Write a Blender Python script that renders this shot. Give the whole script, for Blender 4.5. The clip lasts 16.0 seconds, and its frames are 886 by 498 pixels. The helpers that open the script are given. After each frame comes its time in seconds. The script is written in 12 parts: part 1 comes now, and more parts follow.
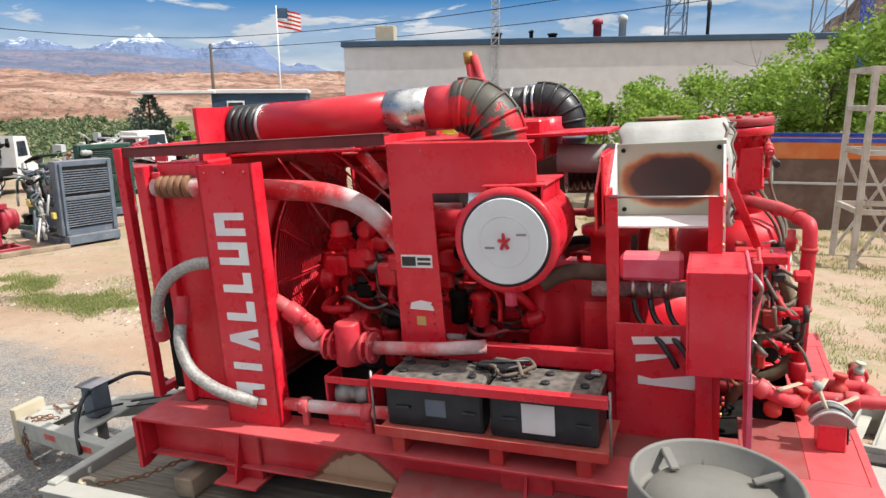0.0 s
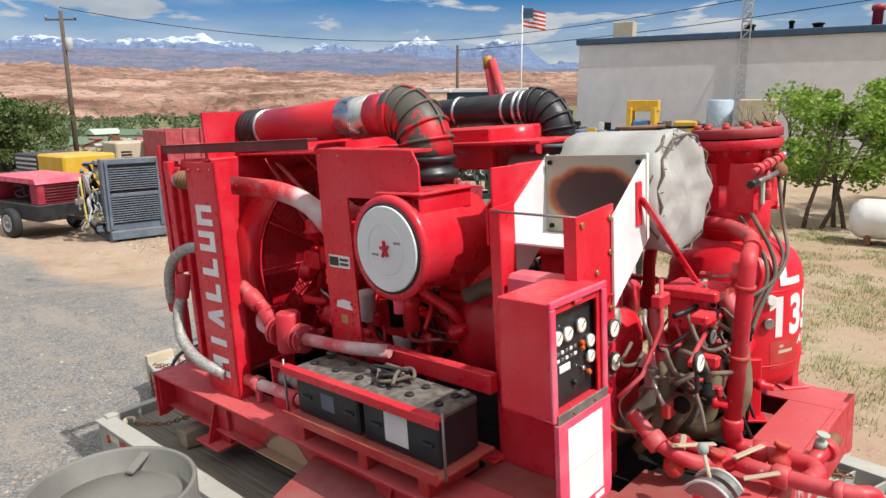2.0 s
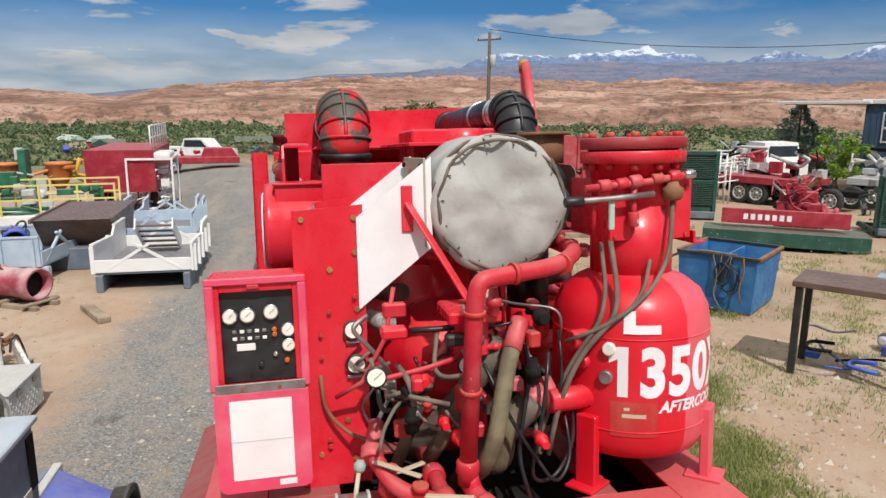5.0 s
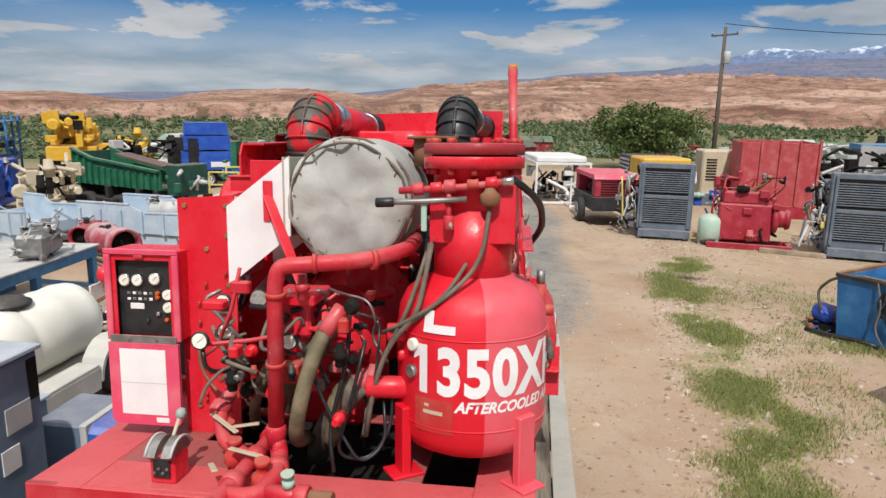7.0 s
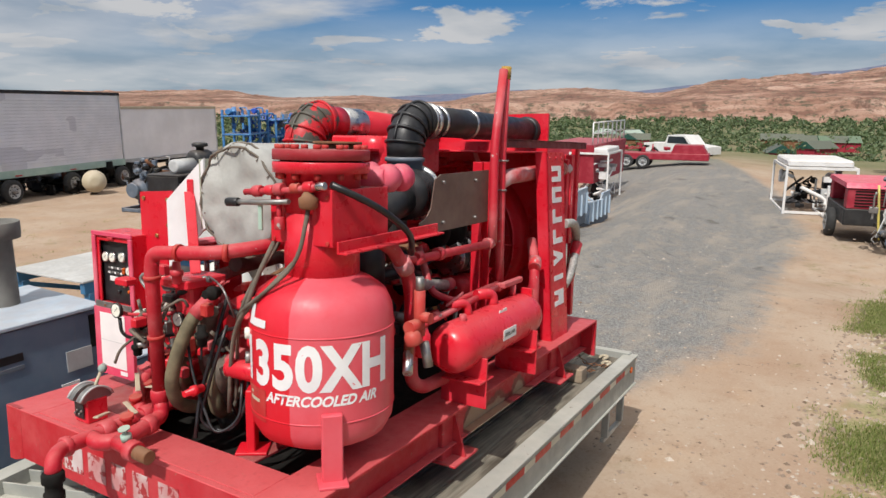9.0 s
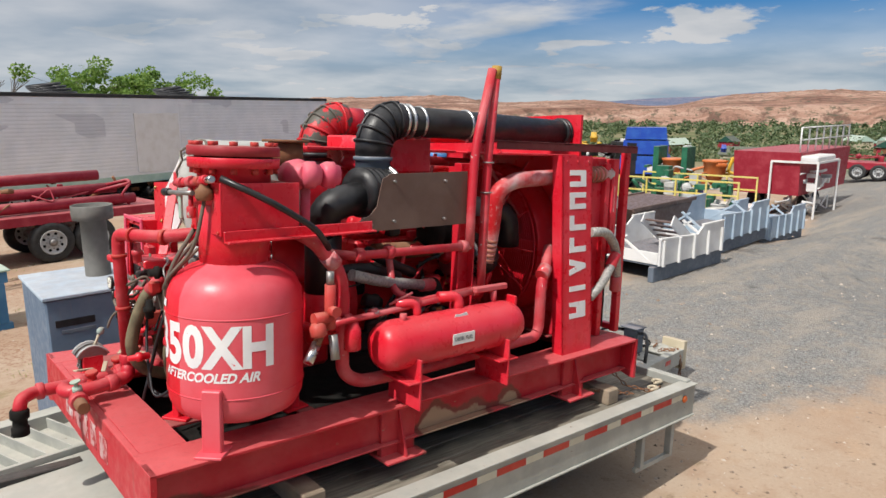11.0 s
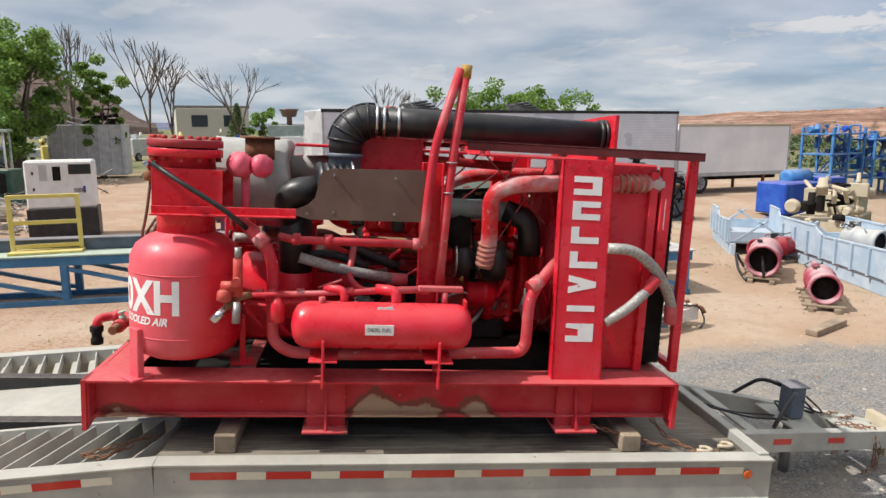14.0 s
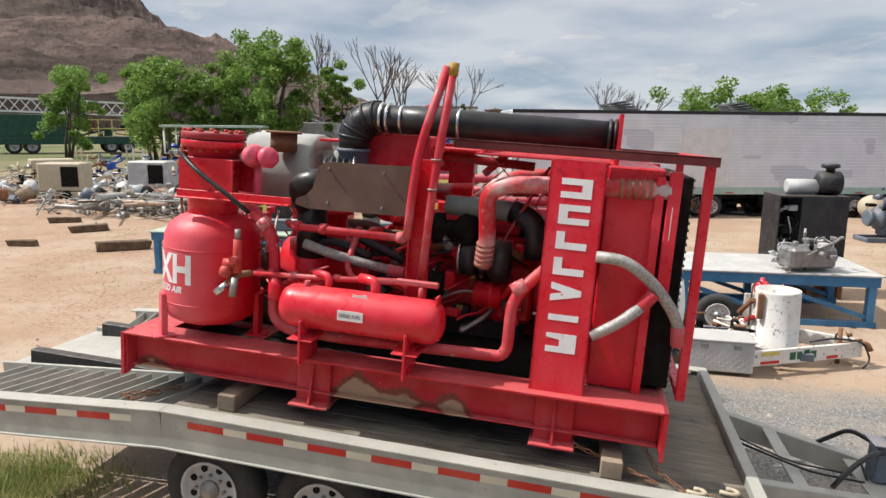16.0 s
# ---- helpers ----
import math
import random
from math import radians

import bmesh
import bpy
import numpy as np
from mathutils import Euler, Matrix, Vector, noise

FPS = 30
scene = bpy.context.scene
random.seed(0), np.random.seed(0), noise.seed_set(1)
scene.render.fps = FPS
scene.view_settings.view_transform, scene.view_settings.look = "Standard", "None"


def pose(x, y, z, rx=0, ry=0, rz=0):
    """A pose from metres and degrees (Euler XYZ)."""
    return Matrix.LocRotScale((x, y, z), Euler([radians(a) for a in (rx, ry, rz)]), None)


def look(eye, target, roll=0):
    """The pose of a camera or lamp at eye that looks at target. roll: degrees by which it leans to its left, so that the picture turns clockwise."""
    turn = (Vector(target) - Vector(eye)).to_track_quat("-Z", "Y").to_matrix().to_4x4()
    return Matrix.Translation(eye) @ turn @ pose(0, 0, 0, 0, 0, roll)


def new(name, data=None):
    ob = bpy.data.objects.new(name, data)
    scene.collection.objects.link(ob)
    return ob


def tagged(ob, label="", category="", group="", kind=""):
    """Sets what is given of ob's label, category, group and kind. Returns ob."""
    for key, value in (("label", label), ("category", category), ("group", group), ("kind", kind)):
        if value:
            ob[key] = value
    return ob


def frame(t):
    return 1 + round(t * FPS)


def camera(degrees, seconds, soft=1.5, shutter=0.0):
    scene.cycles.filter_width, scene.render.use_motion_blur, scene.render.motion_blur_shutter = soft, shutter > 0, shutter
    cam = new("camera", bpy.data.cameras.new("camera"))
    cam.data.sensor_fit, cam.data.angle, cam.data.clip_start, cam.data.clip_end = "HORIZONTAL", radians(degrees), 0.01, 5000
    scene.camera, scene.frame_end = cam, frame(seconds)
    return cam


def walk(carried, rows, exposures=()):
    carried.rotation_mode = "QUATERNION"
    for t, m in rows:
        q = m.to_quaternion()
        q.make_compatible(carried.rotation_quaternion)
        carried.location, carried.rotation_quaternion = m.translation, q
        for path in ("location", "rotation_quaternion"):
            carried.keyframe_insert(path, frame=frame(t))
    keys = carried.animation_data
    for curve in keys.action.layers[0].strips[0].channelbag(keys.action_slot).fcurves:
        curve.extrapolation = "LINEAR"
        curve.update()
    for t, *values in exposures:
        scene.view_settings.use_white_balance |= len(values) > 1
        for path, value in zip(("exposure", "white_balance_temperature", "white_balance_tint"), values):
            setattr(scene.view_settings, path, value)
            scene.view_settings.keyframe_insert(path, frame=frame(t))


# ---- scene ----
cam = camera(66.8, 16.0)
ROWS = [
    (0.0, 1.193, -3.930, 3.166, 21.70, -12.29, -0.45),
    (0.5, 1.562, -3.722, 3.163, 26.83, -12.17, -0.26),
    (1.0, 1.937, -3.511, 3.176, 32.16, -12.24, -0.22),
    (1.5, 2.311, -3.286, 3.193, 37.47, -12.34, -0.26),
    (2.0, 2.673, -3.017, 3.205, 43.04, -12.33, -0.35),
    (2.5, 3.001, -2.708, 3.209, 48.64, -12.34, -0.53),
    (3.0, 3.288, -2.345, 3.199, 54.32, -12.24, -0.71),
    (3.5, 3.559, -1.950, 3.172, 60.13, -12.01, -0.88),
    (3.7, 3.659, -1.785, 3.152, 62.51, -11.88, -1.04),
    (5.8, 4.344, -0.046, 3.186, 85.09, -12.03, 1.40),
    (6.0, 4.404, 0.102, 3.203, 86.43, -12.21, 1.38),
    (6.5, 4.467, 0.579, 3.205, 91.85, -11.91, 1.25),
    (7.0, 4.404, 1.078, 3.21, 97.95, -11.75, 0.95),
    (7.5, 4.292, 1.567, 3.21, 103.95, -11.72, 0.75),
    (8.0, 4.151, 2.048, 3.214, 109.77, -11.67, 0.5),
    (8.5, 3.982, 2.509, 3.228, 115.44, -11.71, 0.3),
    (9.0, 3.783, 2.95, 3.262, 121.06, -12.02, 0.12),
    (9.2, 3.681, 3.122, 3.27, 123.46, -12.1, 0.05),
    (11.3, 2.520, 4.340, 3.233, 143.08, -11.64, -0.10),
    (11.5, 2.327, 4.488, 3.232, 145.91, -11.66, -0.16),
    (12.0, 1.888, 4.774, 3.235, 152.09, -11.64, -0.41),
    (12.5, 1.450, 5.003, 3.222, 157.94, -11.42, -0.53),
    (13.0, 1.018, 5.163, 3.191, 163.33, -11.03, -0.56),
    (13.5, 0.601, 5.274, 3.159, 168.38, -10.64, -0.49),
    (14.0, 0.194, 5.342, 3.126, 173.13, -10.27, -0.29),
    (14.5, -0.203, 5.386, 3.069, 177.66, -9.55, -0.08),
    (15.0, -0.605, 5.386, 3.081, 182.40, -9.80, 0.13),
    (15.5, -1.031, 5.364, 3.073, 187.57, -9.78, 0.31),
    (16.0, -1.455, 5.304, 3.105, 192.85, -10.22, 0.48),
]
EXPOSURE = [(0.0, 0.58), (2.0, 0.34), (5.0, 0.08), (9.2, 0.05), (11.3, 0.2), (13.0, 0.3), (16.0, 0.4)]
walk(cam, [(t, pose(x, y, z, 90 + pitch, 0, yaw) @ pose(0, 0, 0, 0, 0, roll)) for t, x, y, z, yaw, pitch, roll in ROWS], EXPOSURE)
# ==== world, sun and exposure ====
world = bpy.data.worlds.new("sky_world")
scene.world = world
world.use_nodes = True
wt = world.node_tree
wt.nodes.clear()


def wnode(kind, **kw):
    n = wt.nodes.new(kind)
    for k, v in kw.items():
        n.inputs[k].default_value = v
    return n


SUN_EL, SUN_AZ = 53.0, 7.0            # degrees; azimuth from +x towards +y
sky = wnode("ShaderNodeTexSky")
sky.sky_type, sky.sun_disc = "NISHITA", False
sky.sun_elevation, sky.sun_rotation = radians(SUN_EL), radians(90 - SUN_AZ)
sky.altitude, sky.air_density, sky.dust_density, sky.ozone_density = 1300, 1.0, 0.6, 1.6
geo = wnode("ShaderNodeTexCoord")
sep = wnode("ShaderNodeSeparateXYZ")
wt.links.new(geo.outputs["Generated"], sep.inputs[0])
zup = wnode("ShaderNodeMath")
zup.operation = "MAXIMUM"
zup.inputs[1].default_value = 0.0
wt.links.new(sep.outputs["Z"], zup.inputs[0])
zoff = wnode("ShaderNodeMath")
zoff.operation = "ADD"
zoff.inputs[1].default_value = 0.14
wt.links.new(zup.outputs[0], zoff.inputs[0])
plane = []
for ax in ("X", "Y"):
    dv = wnode("ShaderNodeMath")
    dv.operation = "DIVIDE"
    wt.links.new(sep.outputs[ax], dv.inputs[0])
    wt.links.new(zoff.outputs[0], dv.inputs[1])
    plane.append(dv)
com = wnode("ShaderNodeCombineXYZ")
wt.links.new(plane[0].outputs[0], com.inputs[0])
wt.links.new(plane[1].outputs[0], com.inputs[1])


def cloud_layer(scale, detail, lo, hi, offset):
    mp = wnode("ShaderNodeMapping")
    mp.inputs["Location"].default_value = offset
    wt.links.new(com.outputs[0], mp.inputs[0])
    nz = wnode("ShaderNodeTexNoise", Scale=scale, Detail=detail, Roughness=0.56, Distortion=0.35)
    wt.links.new(mp.outputs[0], nz.inputs["Vector"])
    mr = wnode("ShaderNodeMapRange")
    mr.interpolation_type = "SMOOTHSTEP"
    mr.inputs["From Min"].default_value, mr.inputs["From Max"].default_value = lo, hi
    wt.links.new(nz.outputs["Fac"], mr.inputs["Value"])
    return mr


big = cloud_layer(0.42, 9.0, 0.53, 0.68, (3.1, 1.7, 0))
high = wnode("ShaderNodeMapRange")      # added bright cloud overhead, out of view, to fill the shaded sides
high.interpolation_type = "SMOOTHSTEP"
high.inputs["From Min"].default_value, high.inputs["From Max"].default_value = 0.30, 0.75
wt.links.new(zup.outputs[0], high.inputs["Value"])
puff = cloud_layer(1.5, 10.0, 0.52, 0.60, (0.6, 4.2, 0))
both = wnode("ShaderNodeMath")
both.operation = "MAXIMUM"
wt.links.new(big.outputs[0], both.inputs[0])
wt.links.new(puff.outputs[0], both.inputs[1])
haze = wnode("ShaderNodeMapRange")     # the cloud deck closes towards the horizon
haze.inputs["From Min"].default_value, haze.inputs["From Max"].default_value = 0.138, 0.055
haze.inputs["To Min"].default_value, haze.inputs["To Max"].default_value = 0.0, 0.85
wt.links.new(zup.outputs[0], haze.inputs["Value"])
cover = wnode("ShaderNodeMath")
cover.operation = "MAXIMUM"
wt.links.new(both.outputs[0], cover.inputs[0])
wt.links.new(haze.outputs[0], cover.inputs[1])
south = wnode("ShaderNodeMapRange")     # the cloud is closed towards the south-east
south.interpolation_type = "SMOOTHSTEP"
south.inputs["From Min"].default_value, south.inputs["From Max"].default_value = 0.35, 0.85
south.inputs["To Max"].default_value = 0.85
diag = wnode("ShaderNodeVectorMath")
diag.operation = "DOT_PRODUCT"
diag.inputs[1].default_value = (0.15, -0.98, 0.0)
wt.links.new(geo.outputs["Generated"], diag.inputs[0])
wt.links.new(diag.outputs["Value"], south.inputs["Value"])
cov2 = wnode("ShaderNodeMath")
cov2.operation = "MAXIMUM"
wt.links.new(cover.outputs[0], cov2.inputs[0])
wt.links.new(south.outputs[0], cov2.inputs[1])
cov3 = wnode("ShaderNodeMath")
cov3.operation = "MAXIMUM"
wt.links.new(cov2.outputs[0], cov3.inputs[0])
wt.links.new(high.outputs[0], cov3.inputs[1])
shade = wnode("ShaderNodeTexNoise", Scale=1.1, Detail=6.0)
wt.links.new(com.outputs[0], shade.inputs["Vector"])
tone = wnode("ShaderNodeValToRGB")
tone.color_ramp.elements[0].position, tone.color_ramp.elements[0].color = 0.36, (3.3, 3.85, 4.5, 1)
tone.color_ramp.elements[1].position, tone.color_ramp.elements[1].color = 0.60, (5.7, 5.8, 6.0, 1)
wt.links.new(shade.outputs["Fac"], tone.inputs[0])
blue = wnode("ShaderNodeMix")
blue.data_type, blue.blend_type = "RGBA", "MULTIPLY"
blue.inputs["Factor"].default_value = 1.0
blue.inputs["B"].default_value = (0.20, 0.45, 0.68, 1)
wt.links.new(sky.outputs[0], blue.inputs["A"])
# the unseen overhead cloud is made brighter than the cloud in view
lit = wnode("ShaderNodeMix")
lit.data_type = "RGBA"
lit.inputs["B"].default_value = (9.2, 9.1, 9.05, 1)
wt.links.new(high.outputs[0], lit.inputs["Factor"])
wt.links.new(tone.outputs[0], lit.inputs["A"])
mixsky = wnode("ShaderNodeMix")
mixsky.data_type = "RGBA"
wt.links.new(cov3.outputs[0], mixsky.inputs["Factor"])
wt.links.new(blue.outputs["Result"], mixsky.inputs["A"])
wt.links.new(lit.outputs["Result"], mixsky.inputs["B"])
bg = wnode("ShaderNodeBackground", Strength=0.094)
wt.links.new(mixsky.outputs["Result"], bg.inputs[0])
wo = wnode("ShaderNodeOutputWorld")
wt.links.new(bg.outputs[0], wo.inputs[0])

sun = new("sun", bpy.data.lights.new("sun", "SUN"))
sun.data.energy, sun.data.angle, sun.data.color = 3.9, radians(0.55), (1.0, 0.955, 0.89)
sun_dir = Vector((math.cos(radians(SUN_AZ)) * math.cos(radians(SUN_EL)), math.sin(radians(SUN_AZ)) * math.cos(radians(SUN_EL)), math.sin(radians(SUN_EL))))
sun.matrix_basis = look(sun_dir * 50, (0, 0, 0))

# ==== materials ====
MATS = {}


class Mat:
    """A small node-tree writer."""

    def __init__(self, name):
        self.m = bpy.data.materials.new(name)
        self.m.use_nodes = True
        self.t = self.m.node_tree
        self.b = self.t.nodes["Principled BSDF"]
        self.co = self.n("ShaderNodeTexCoord").outputs["Object"]
        MATS[name] = self.m

    def n(self, kind, **kw):
        nd = self.t.nodes.new(kind)
        for k, v in kw.items():
            nd.inputs[k].default_value = v
        return nd

    def link(self, a, b):
        self.t.links.new(a, b)

    def noise(self, scale, detail=4.0, rough=0.55, stretch=None, vec=None):
        nd = self.n("ShaderNodeTexNoise", Scale=scale, Detail=detail, Roughness=rough)
        src = vec or self.co
        if stretch:
            mp = self.n("ShaderNodeMapping")
            mp.inputs["Scale"].default_value = stretch
            self.link(src, mp.inputs[0])
            src = mp.outputs[0]
        self.link(src, nd.inputs["Vector"])
        return nd.outputs["Fac"]

    def ramp(self, fac, stops):
        r = self.n("ShaderNodeValToRGB")
        e = r.color_ramp.elements
        while len(e) < len(stops):
            e.new(0.5)
        for el, (p, c) in zip(e, stops):
            el.position = p
            el.color = (*c, 1) if len(c) == 3 else c
        self.link(fac, r.inputs[0])
        return r.outputs[0]

    def step(self, fac, lo, hi, a=0.0, b=1.0):
        r = self.n("ShaderNodeMapRange")
        r.interpolation_type = "SMOOTHSTEP"
        for k, v in (("From Min", lo), ("From Max", hi), ("To Min", a), ("To Max", b)):
            r.inputs[k].default_value = v
        self.link(fac, r.inputs["Value"])
        return r.outputs[0]

    def mix(self, fac, a, b):
        x = self.n("ShaderNodeMix")
        x.data_type = "RGBA"
        for s, v in (("Factor", fac), ("A", a), ("B", b)):
            if isinstance(v, (int, float)):
                x.inputs[s].default_value = v
            elif isinstance(v, tuple):
                x.inputs[s].default_value = (*v, 1)
            else:
                self.link(v, x.inputs[s])
        return x.outputs["Result"]

    def math(self, op, a, b):
        x = self.n("ShaderNodeMath")
        x.operation = op
        for i, v in enumerate((a, b)):
            if isinstance(v, (int, float)):
                x.inputs[i].default_value = v
            else:
                self.link(v, x.inputs[i])
        return x.outputs[0]

    def up(self):
        g = self.n("ShaderNodeNewGeometry")
        s = self.n("ShaderNodeSeparateXYZ")
        self.link(g.outputs["Normal"], s.inputs[0])
        return s.outputs["Z"]

    def done(self, color, rough=0.5, metal=0.0, bump=None, height=0.002, spec=0.5):
        for key, v in (("Base Color", color), ("Roughness", rough), ("Metallic", metal)):
            if isinstance(v, tuple):
                self.b.inputs[key].default_value = (*v, 1)
            elif isinstance(v, (int, float)):
                self.b.inputs[key].default_value = v
            else:
                self.link(v, self.b.inputs[key])
        self.b.inputs["Specular IOR Level"].default_value = spec
        if bump is not None:
            bp = self.n("ShaderNodeBump", Strength=0.6, Distance=height)
            self.link(bump, bp.inputs["Height"])
            self.link(bp.outputs[0], self.b.inputs["Normal"])
        return self.m


def paint(name, base, faded, dust=(0.36, 0.25, 0.19), chips=0.0, chipcol=(0.16, 0.13, 0.11), rough=0.42, dusty=0.35, rust=0.0):
    """Weathered machine enamel: faded in clouds, dust on what faces up, chips to primer."""
    k = Mat(name)
    c = k.mix(k.step(k.noise(3.1, 6), 0.40, 0.70), base, faded)
    fine = k.noise(38, 5)
    c = k.mix(k.step(fine, 0.55, 0.75, 0, 0.25), c, faded)
    # upward tone: dust, and on the reds fade and sky reflection put in
    d = k.math("MULTIPLY", k.step(k.up(), 0.35, 0.95, 0, dusty), k.step(k.noise(9, 6), 0.25, 0.65, 0.45, 1.0))
    c = k.mix(d, c, dust)
    streak = k.noise(7, 5, 0.6, (3.0, 3.0, 0.35))
    c = k.mix(k.step(streak, 0.58, 0.78, 0, 0.16), c, dust)
    if chips:
        ch = k.step(k.noise(16, 8, 0.7), 0.70 - chips, 0.72 - chips)
        c = k.mix(ch, c, chipcol)
    if rust:
        c = k.mix(k.step(k.noise(5.5, 9, 0.72), 0.68 - rust, 0.78 - rust), c, (0.17, 0.065, 0.03))
    r = k.step(k.noise(14, 4), 0.3, 0.7, rough - 0.08, rough + 0.2)
    return k.done(c, r, 0.0, k.noise(60, 3), 0.0012, 0.45)


RED = paint("red_enamel", (0.62, 0.011, 0.027), (0.67, 0.038, 0.060), (0.46, 0.13, 0.125), rough=0.30, dusty=0.26)
RED_ENGINE = paint("engine_red", (0.66, 0.008, 0.022), (0.70, 0.035, 0.05), (0.30, 0.10, 0.09), chips=0.04, chipcol=(0.03, 0.022, 0.02), rough=0.34, dusty=0.15)
RED_PIPE = paint("pipe_red", (0.50, 0.014, 0.03), (0.54, 0.12, 0.13), (0.42, 0.22, 0.19), chips=0.06, chipcol=(0.45, 0.42, 0.39), rough=0.48, dusty=0.22)
RED_RUST = paint("worn_red", (0.45, 0.02, 0.02), (0.50, 0.08, 0.06), (0.40, 0.25, 0.18), chips=0.05, rust=0.06, rough=0.6)
RED_DECK = paint("deck_red", (0.30, 0.011, 0.020), (0.36, 0.045, 0.055), (0.26, 0.13, 0.11), chips=0.06, chipcol=(0.16, 0.08, 0.06), rough=0.55, dusty=0.62)
MAROON = paint("maroon_angle", (0.11, 0.012, 0.014), (0.16, 0.03, 0.03), (0.25, 0.12, 0.10), rough=0.5)
PINK_DOOR = paint("faded_pink_door", (0.66, 0.06, 0.13), (0.70, 0.17, 0.22), rough=0.5)
PATCHED = paint("patched_pipe", (0.56, 0.012, 0.02), (0.58, 0.58, 0.58), (0.6, 0.5, 0.48), chips=0.08, chipcol=(0.5, 0.5, 0.5), rough=0.45, dusty=0.1)
WHITE_PAINT = paint("white_plate_paint", (0.78, 0.77, 0.78), (0.70, 0.66, 0.67), (0.6, 0.52, 0.47), rough=0.45, dusty=0.2)
LETTER = paint("white_letters", (0.80, 0.80, 0.80), (0.70, 0.68, 0.70), (0.62, 0.45, 0.45), chips=0.05, chipcol=(0.56, 0.10, 0.12), rough=0.5, dusty=0.1)
LETTER_WORN = paint("worn_stencil_white", (0.62, 0.56, 0.55), (0.50, 0.22, 0.22), (0.45, 0.28, 0.26), chips=0.17, chipcol=(0.36, 0.03, 0.035), rough=0.55, dusty=0.1)
RUST = paint("rusty_steel", (0.18, 0.075, 0.035), (0.26, 0.13, 0.07), (0.30, 0.20, 0.13), rough=0.8, dusty=0.3)
BROWN_PLATE = paint("brown_shield", (0.115, 0.070, 0.055), (0.16, 0.105, 0.085), (0.22, 0.16, 0.13), rough=0.38, dusty=0.2)
GREY_CAP = paint("grey_vent_paint", (0.12, 0.118, 0.108), (0.17, 0.166, 0.152), (0.20, 0.185, 0.16), chips=0.03, rough=0.65)
GALV = paint("galvanised_steel", (0.42, 0.43, 0.43), (0.55, 0.56, 0.56), (0.45, 0.40, 0.33), rough=0.45, dusty=0.35)
TRAILER_PAINT = paint("trailer_grey_paint", (0.315, 0.325, 0.30), (0.425, 0.43, 0.39), (0.45, 0.42, 0.36), chips=0.04, chipcol=(0.18, 0.12, 0.09), rough=0.5, dusty=0.5)
TAPE_RED = paint("tape_red", (0.50, 0.02, 0.015), (0.55, 0.06, 0.04), rough=0.35, dusty=0.1)
TAPE_WHITE = paint("tape_white", (0.66, 0.64, 0.52), (0.56, 0.53, 0.42), rough=0.4, dusty=0.1)
BLACK_PAINT = paint("black_paint", (0.018, 0.018, 0.019), (0.035, 0.035, 0.036), (0.20, 0.16, 0.13), rough=0.45, dusty=0.3)
BLUE = paint("blue_enamel", (0.045, 0.18, 0.44), (0.08, 0.26, 0.52), rust=0.03, rough=0.5)
ROYAL = paint("royal_blue_enamel", (0.015, 0.07, 0.42), (0.03, 0.12, 0.48), rough=0.45)
PALE_BLUE = paint("pale_blue_enamel", (0.36, 0.46, 0.56), (0.46, 0.55, 0.63), rough=0.5, rust=0.01)
SLATE_BLUE = paint("slate_blue_paint", (0.115, 0.17, 0.25), (0.16, 0.22, 0.30), rough=0.5, dusty=0.3)
STEEL_BLUE = paint("steel_blue_paint", (0.04, 0.16, 0.32), (0.07, 0.22, 0.40), (0.35, 0.3, 0.25), rust=0.03, rough=0.55)
SLATE = paint("slate_grey_enamel", (0.10, 0.13, 0.17), (0.15, 0.18, 0.22), rough=0.5)
GREEN = paint("green_enamel", (0.012, 0.11, 0.06), (0.03, 0.17, 0.09), rough=0.5, rust=0.02)
DARK_GREEN = paint("dark_green_enamel", (0.012, 0.06, 0.045), (0.025, 0.09, 0.065), rough=0.5)
MINT = paint("mint_paint", (0.36, 0.50, 0.42), (0.45, 0.58, 0.50), rough=0.5, rust=0.03)
YELLOW = paint("yellow_enamel", (0.62, 0.36, 0.02), (0.66, 0.42, 0.06), rough=0.5, rust=0.02)
SAGE = paint("sage_grey_paint", (0.25, 0.33, 0.31), (0.34, 0.41, 0.38), rough=0.6, rust=0.02)
PALE_YELLOW = paint("pale_yellow_paint", (0.62, 0.52, 0.12), (0.66, 0.58, 0.22), rough=0.55, rust=0.02)
ORANGE = paint("orange_enamel", (0.56, 0.14, 0.03), (0.58, 0.2, 0.07), rough=0.5)
PURPLE = paint("purple_enamel", (0.13, 0.06, 0.13), (0.20, 0.10, 0.18), rough=0.5, rust=0.03)
BEIGE = paint("beige_enamel", (0.48, 0.42, 0.30), (0.54, 0.48, 0.36), rough=0.55)
WHITE = paint("white_enamel", (0.74, 0.74, 0.73), (0.66, 0.65, 0.63), (0.5, 0.42, 0.34), rough=0.45, rust=0.01)
CRIMSON = paint("crimson_enamel", (0.30, 0.012, 0.03), (0.38, 0.04, 0.06), (0.4, 0.25, 0.22), rough=0.5, rust=0.02)
FADED_RED = paint("faded_red_panel", (0.40, 0.050, 0.060), (0.48, 0.12, 0.12), (0.45, 0.28, 0.24), rust=0.03, rough=0.6)


def plain(name, color, rough, metal=0.0, var=0.25, scale=12.0, height=0.001, spec=0.5):
    k = Mat(name)
    lo = tuple(c * (1 - var) for c in color)
    hi = tuple(min(1, c * (1 + var)) for c in color)
    c = k.mix(k.step(k.noise(scale, 6), 0.3, 0.7), lo, hi)
    c = k.mix(k.step(k.noise(scale * 7, 3), 0.5, 0.75, 0, 0.4), c, lo)
    return k.done(c, k.step(k.noise(scale * 2, 4), 0.3, 0.7, max(0.02, rough - 0.08), min(1, rough + 0.12)), metal, k.noise(scale * 9, 3), height, spec)


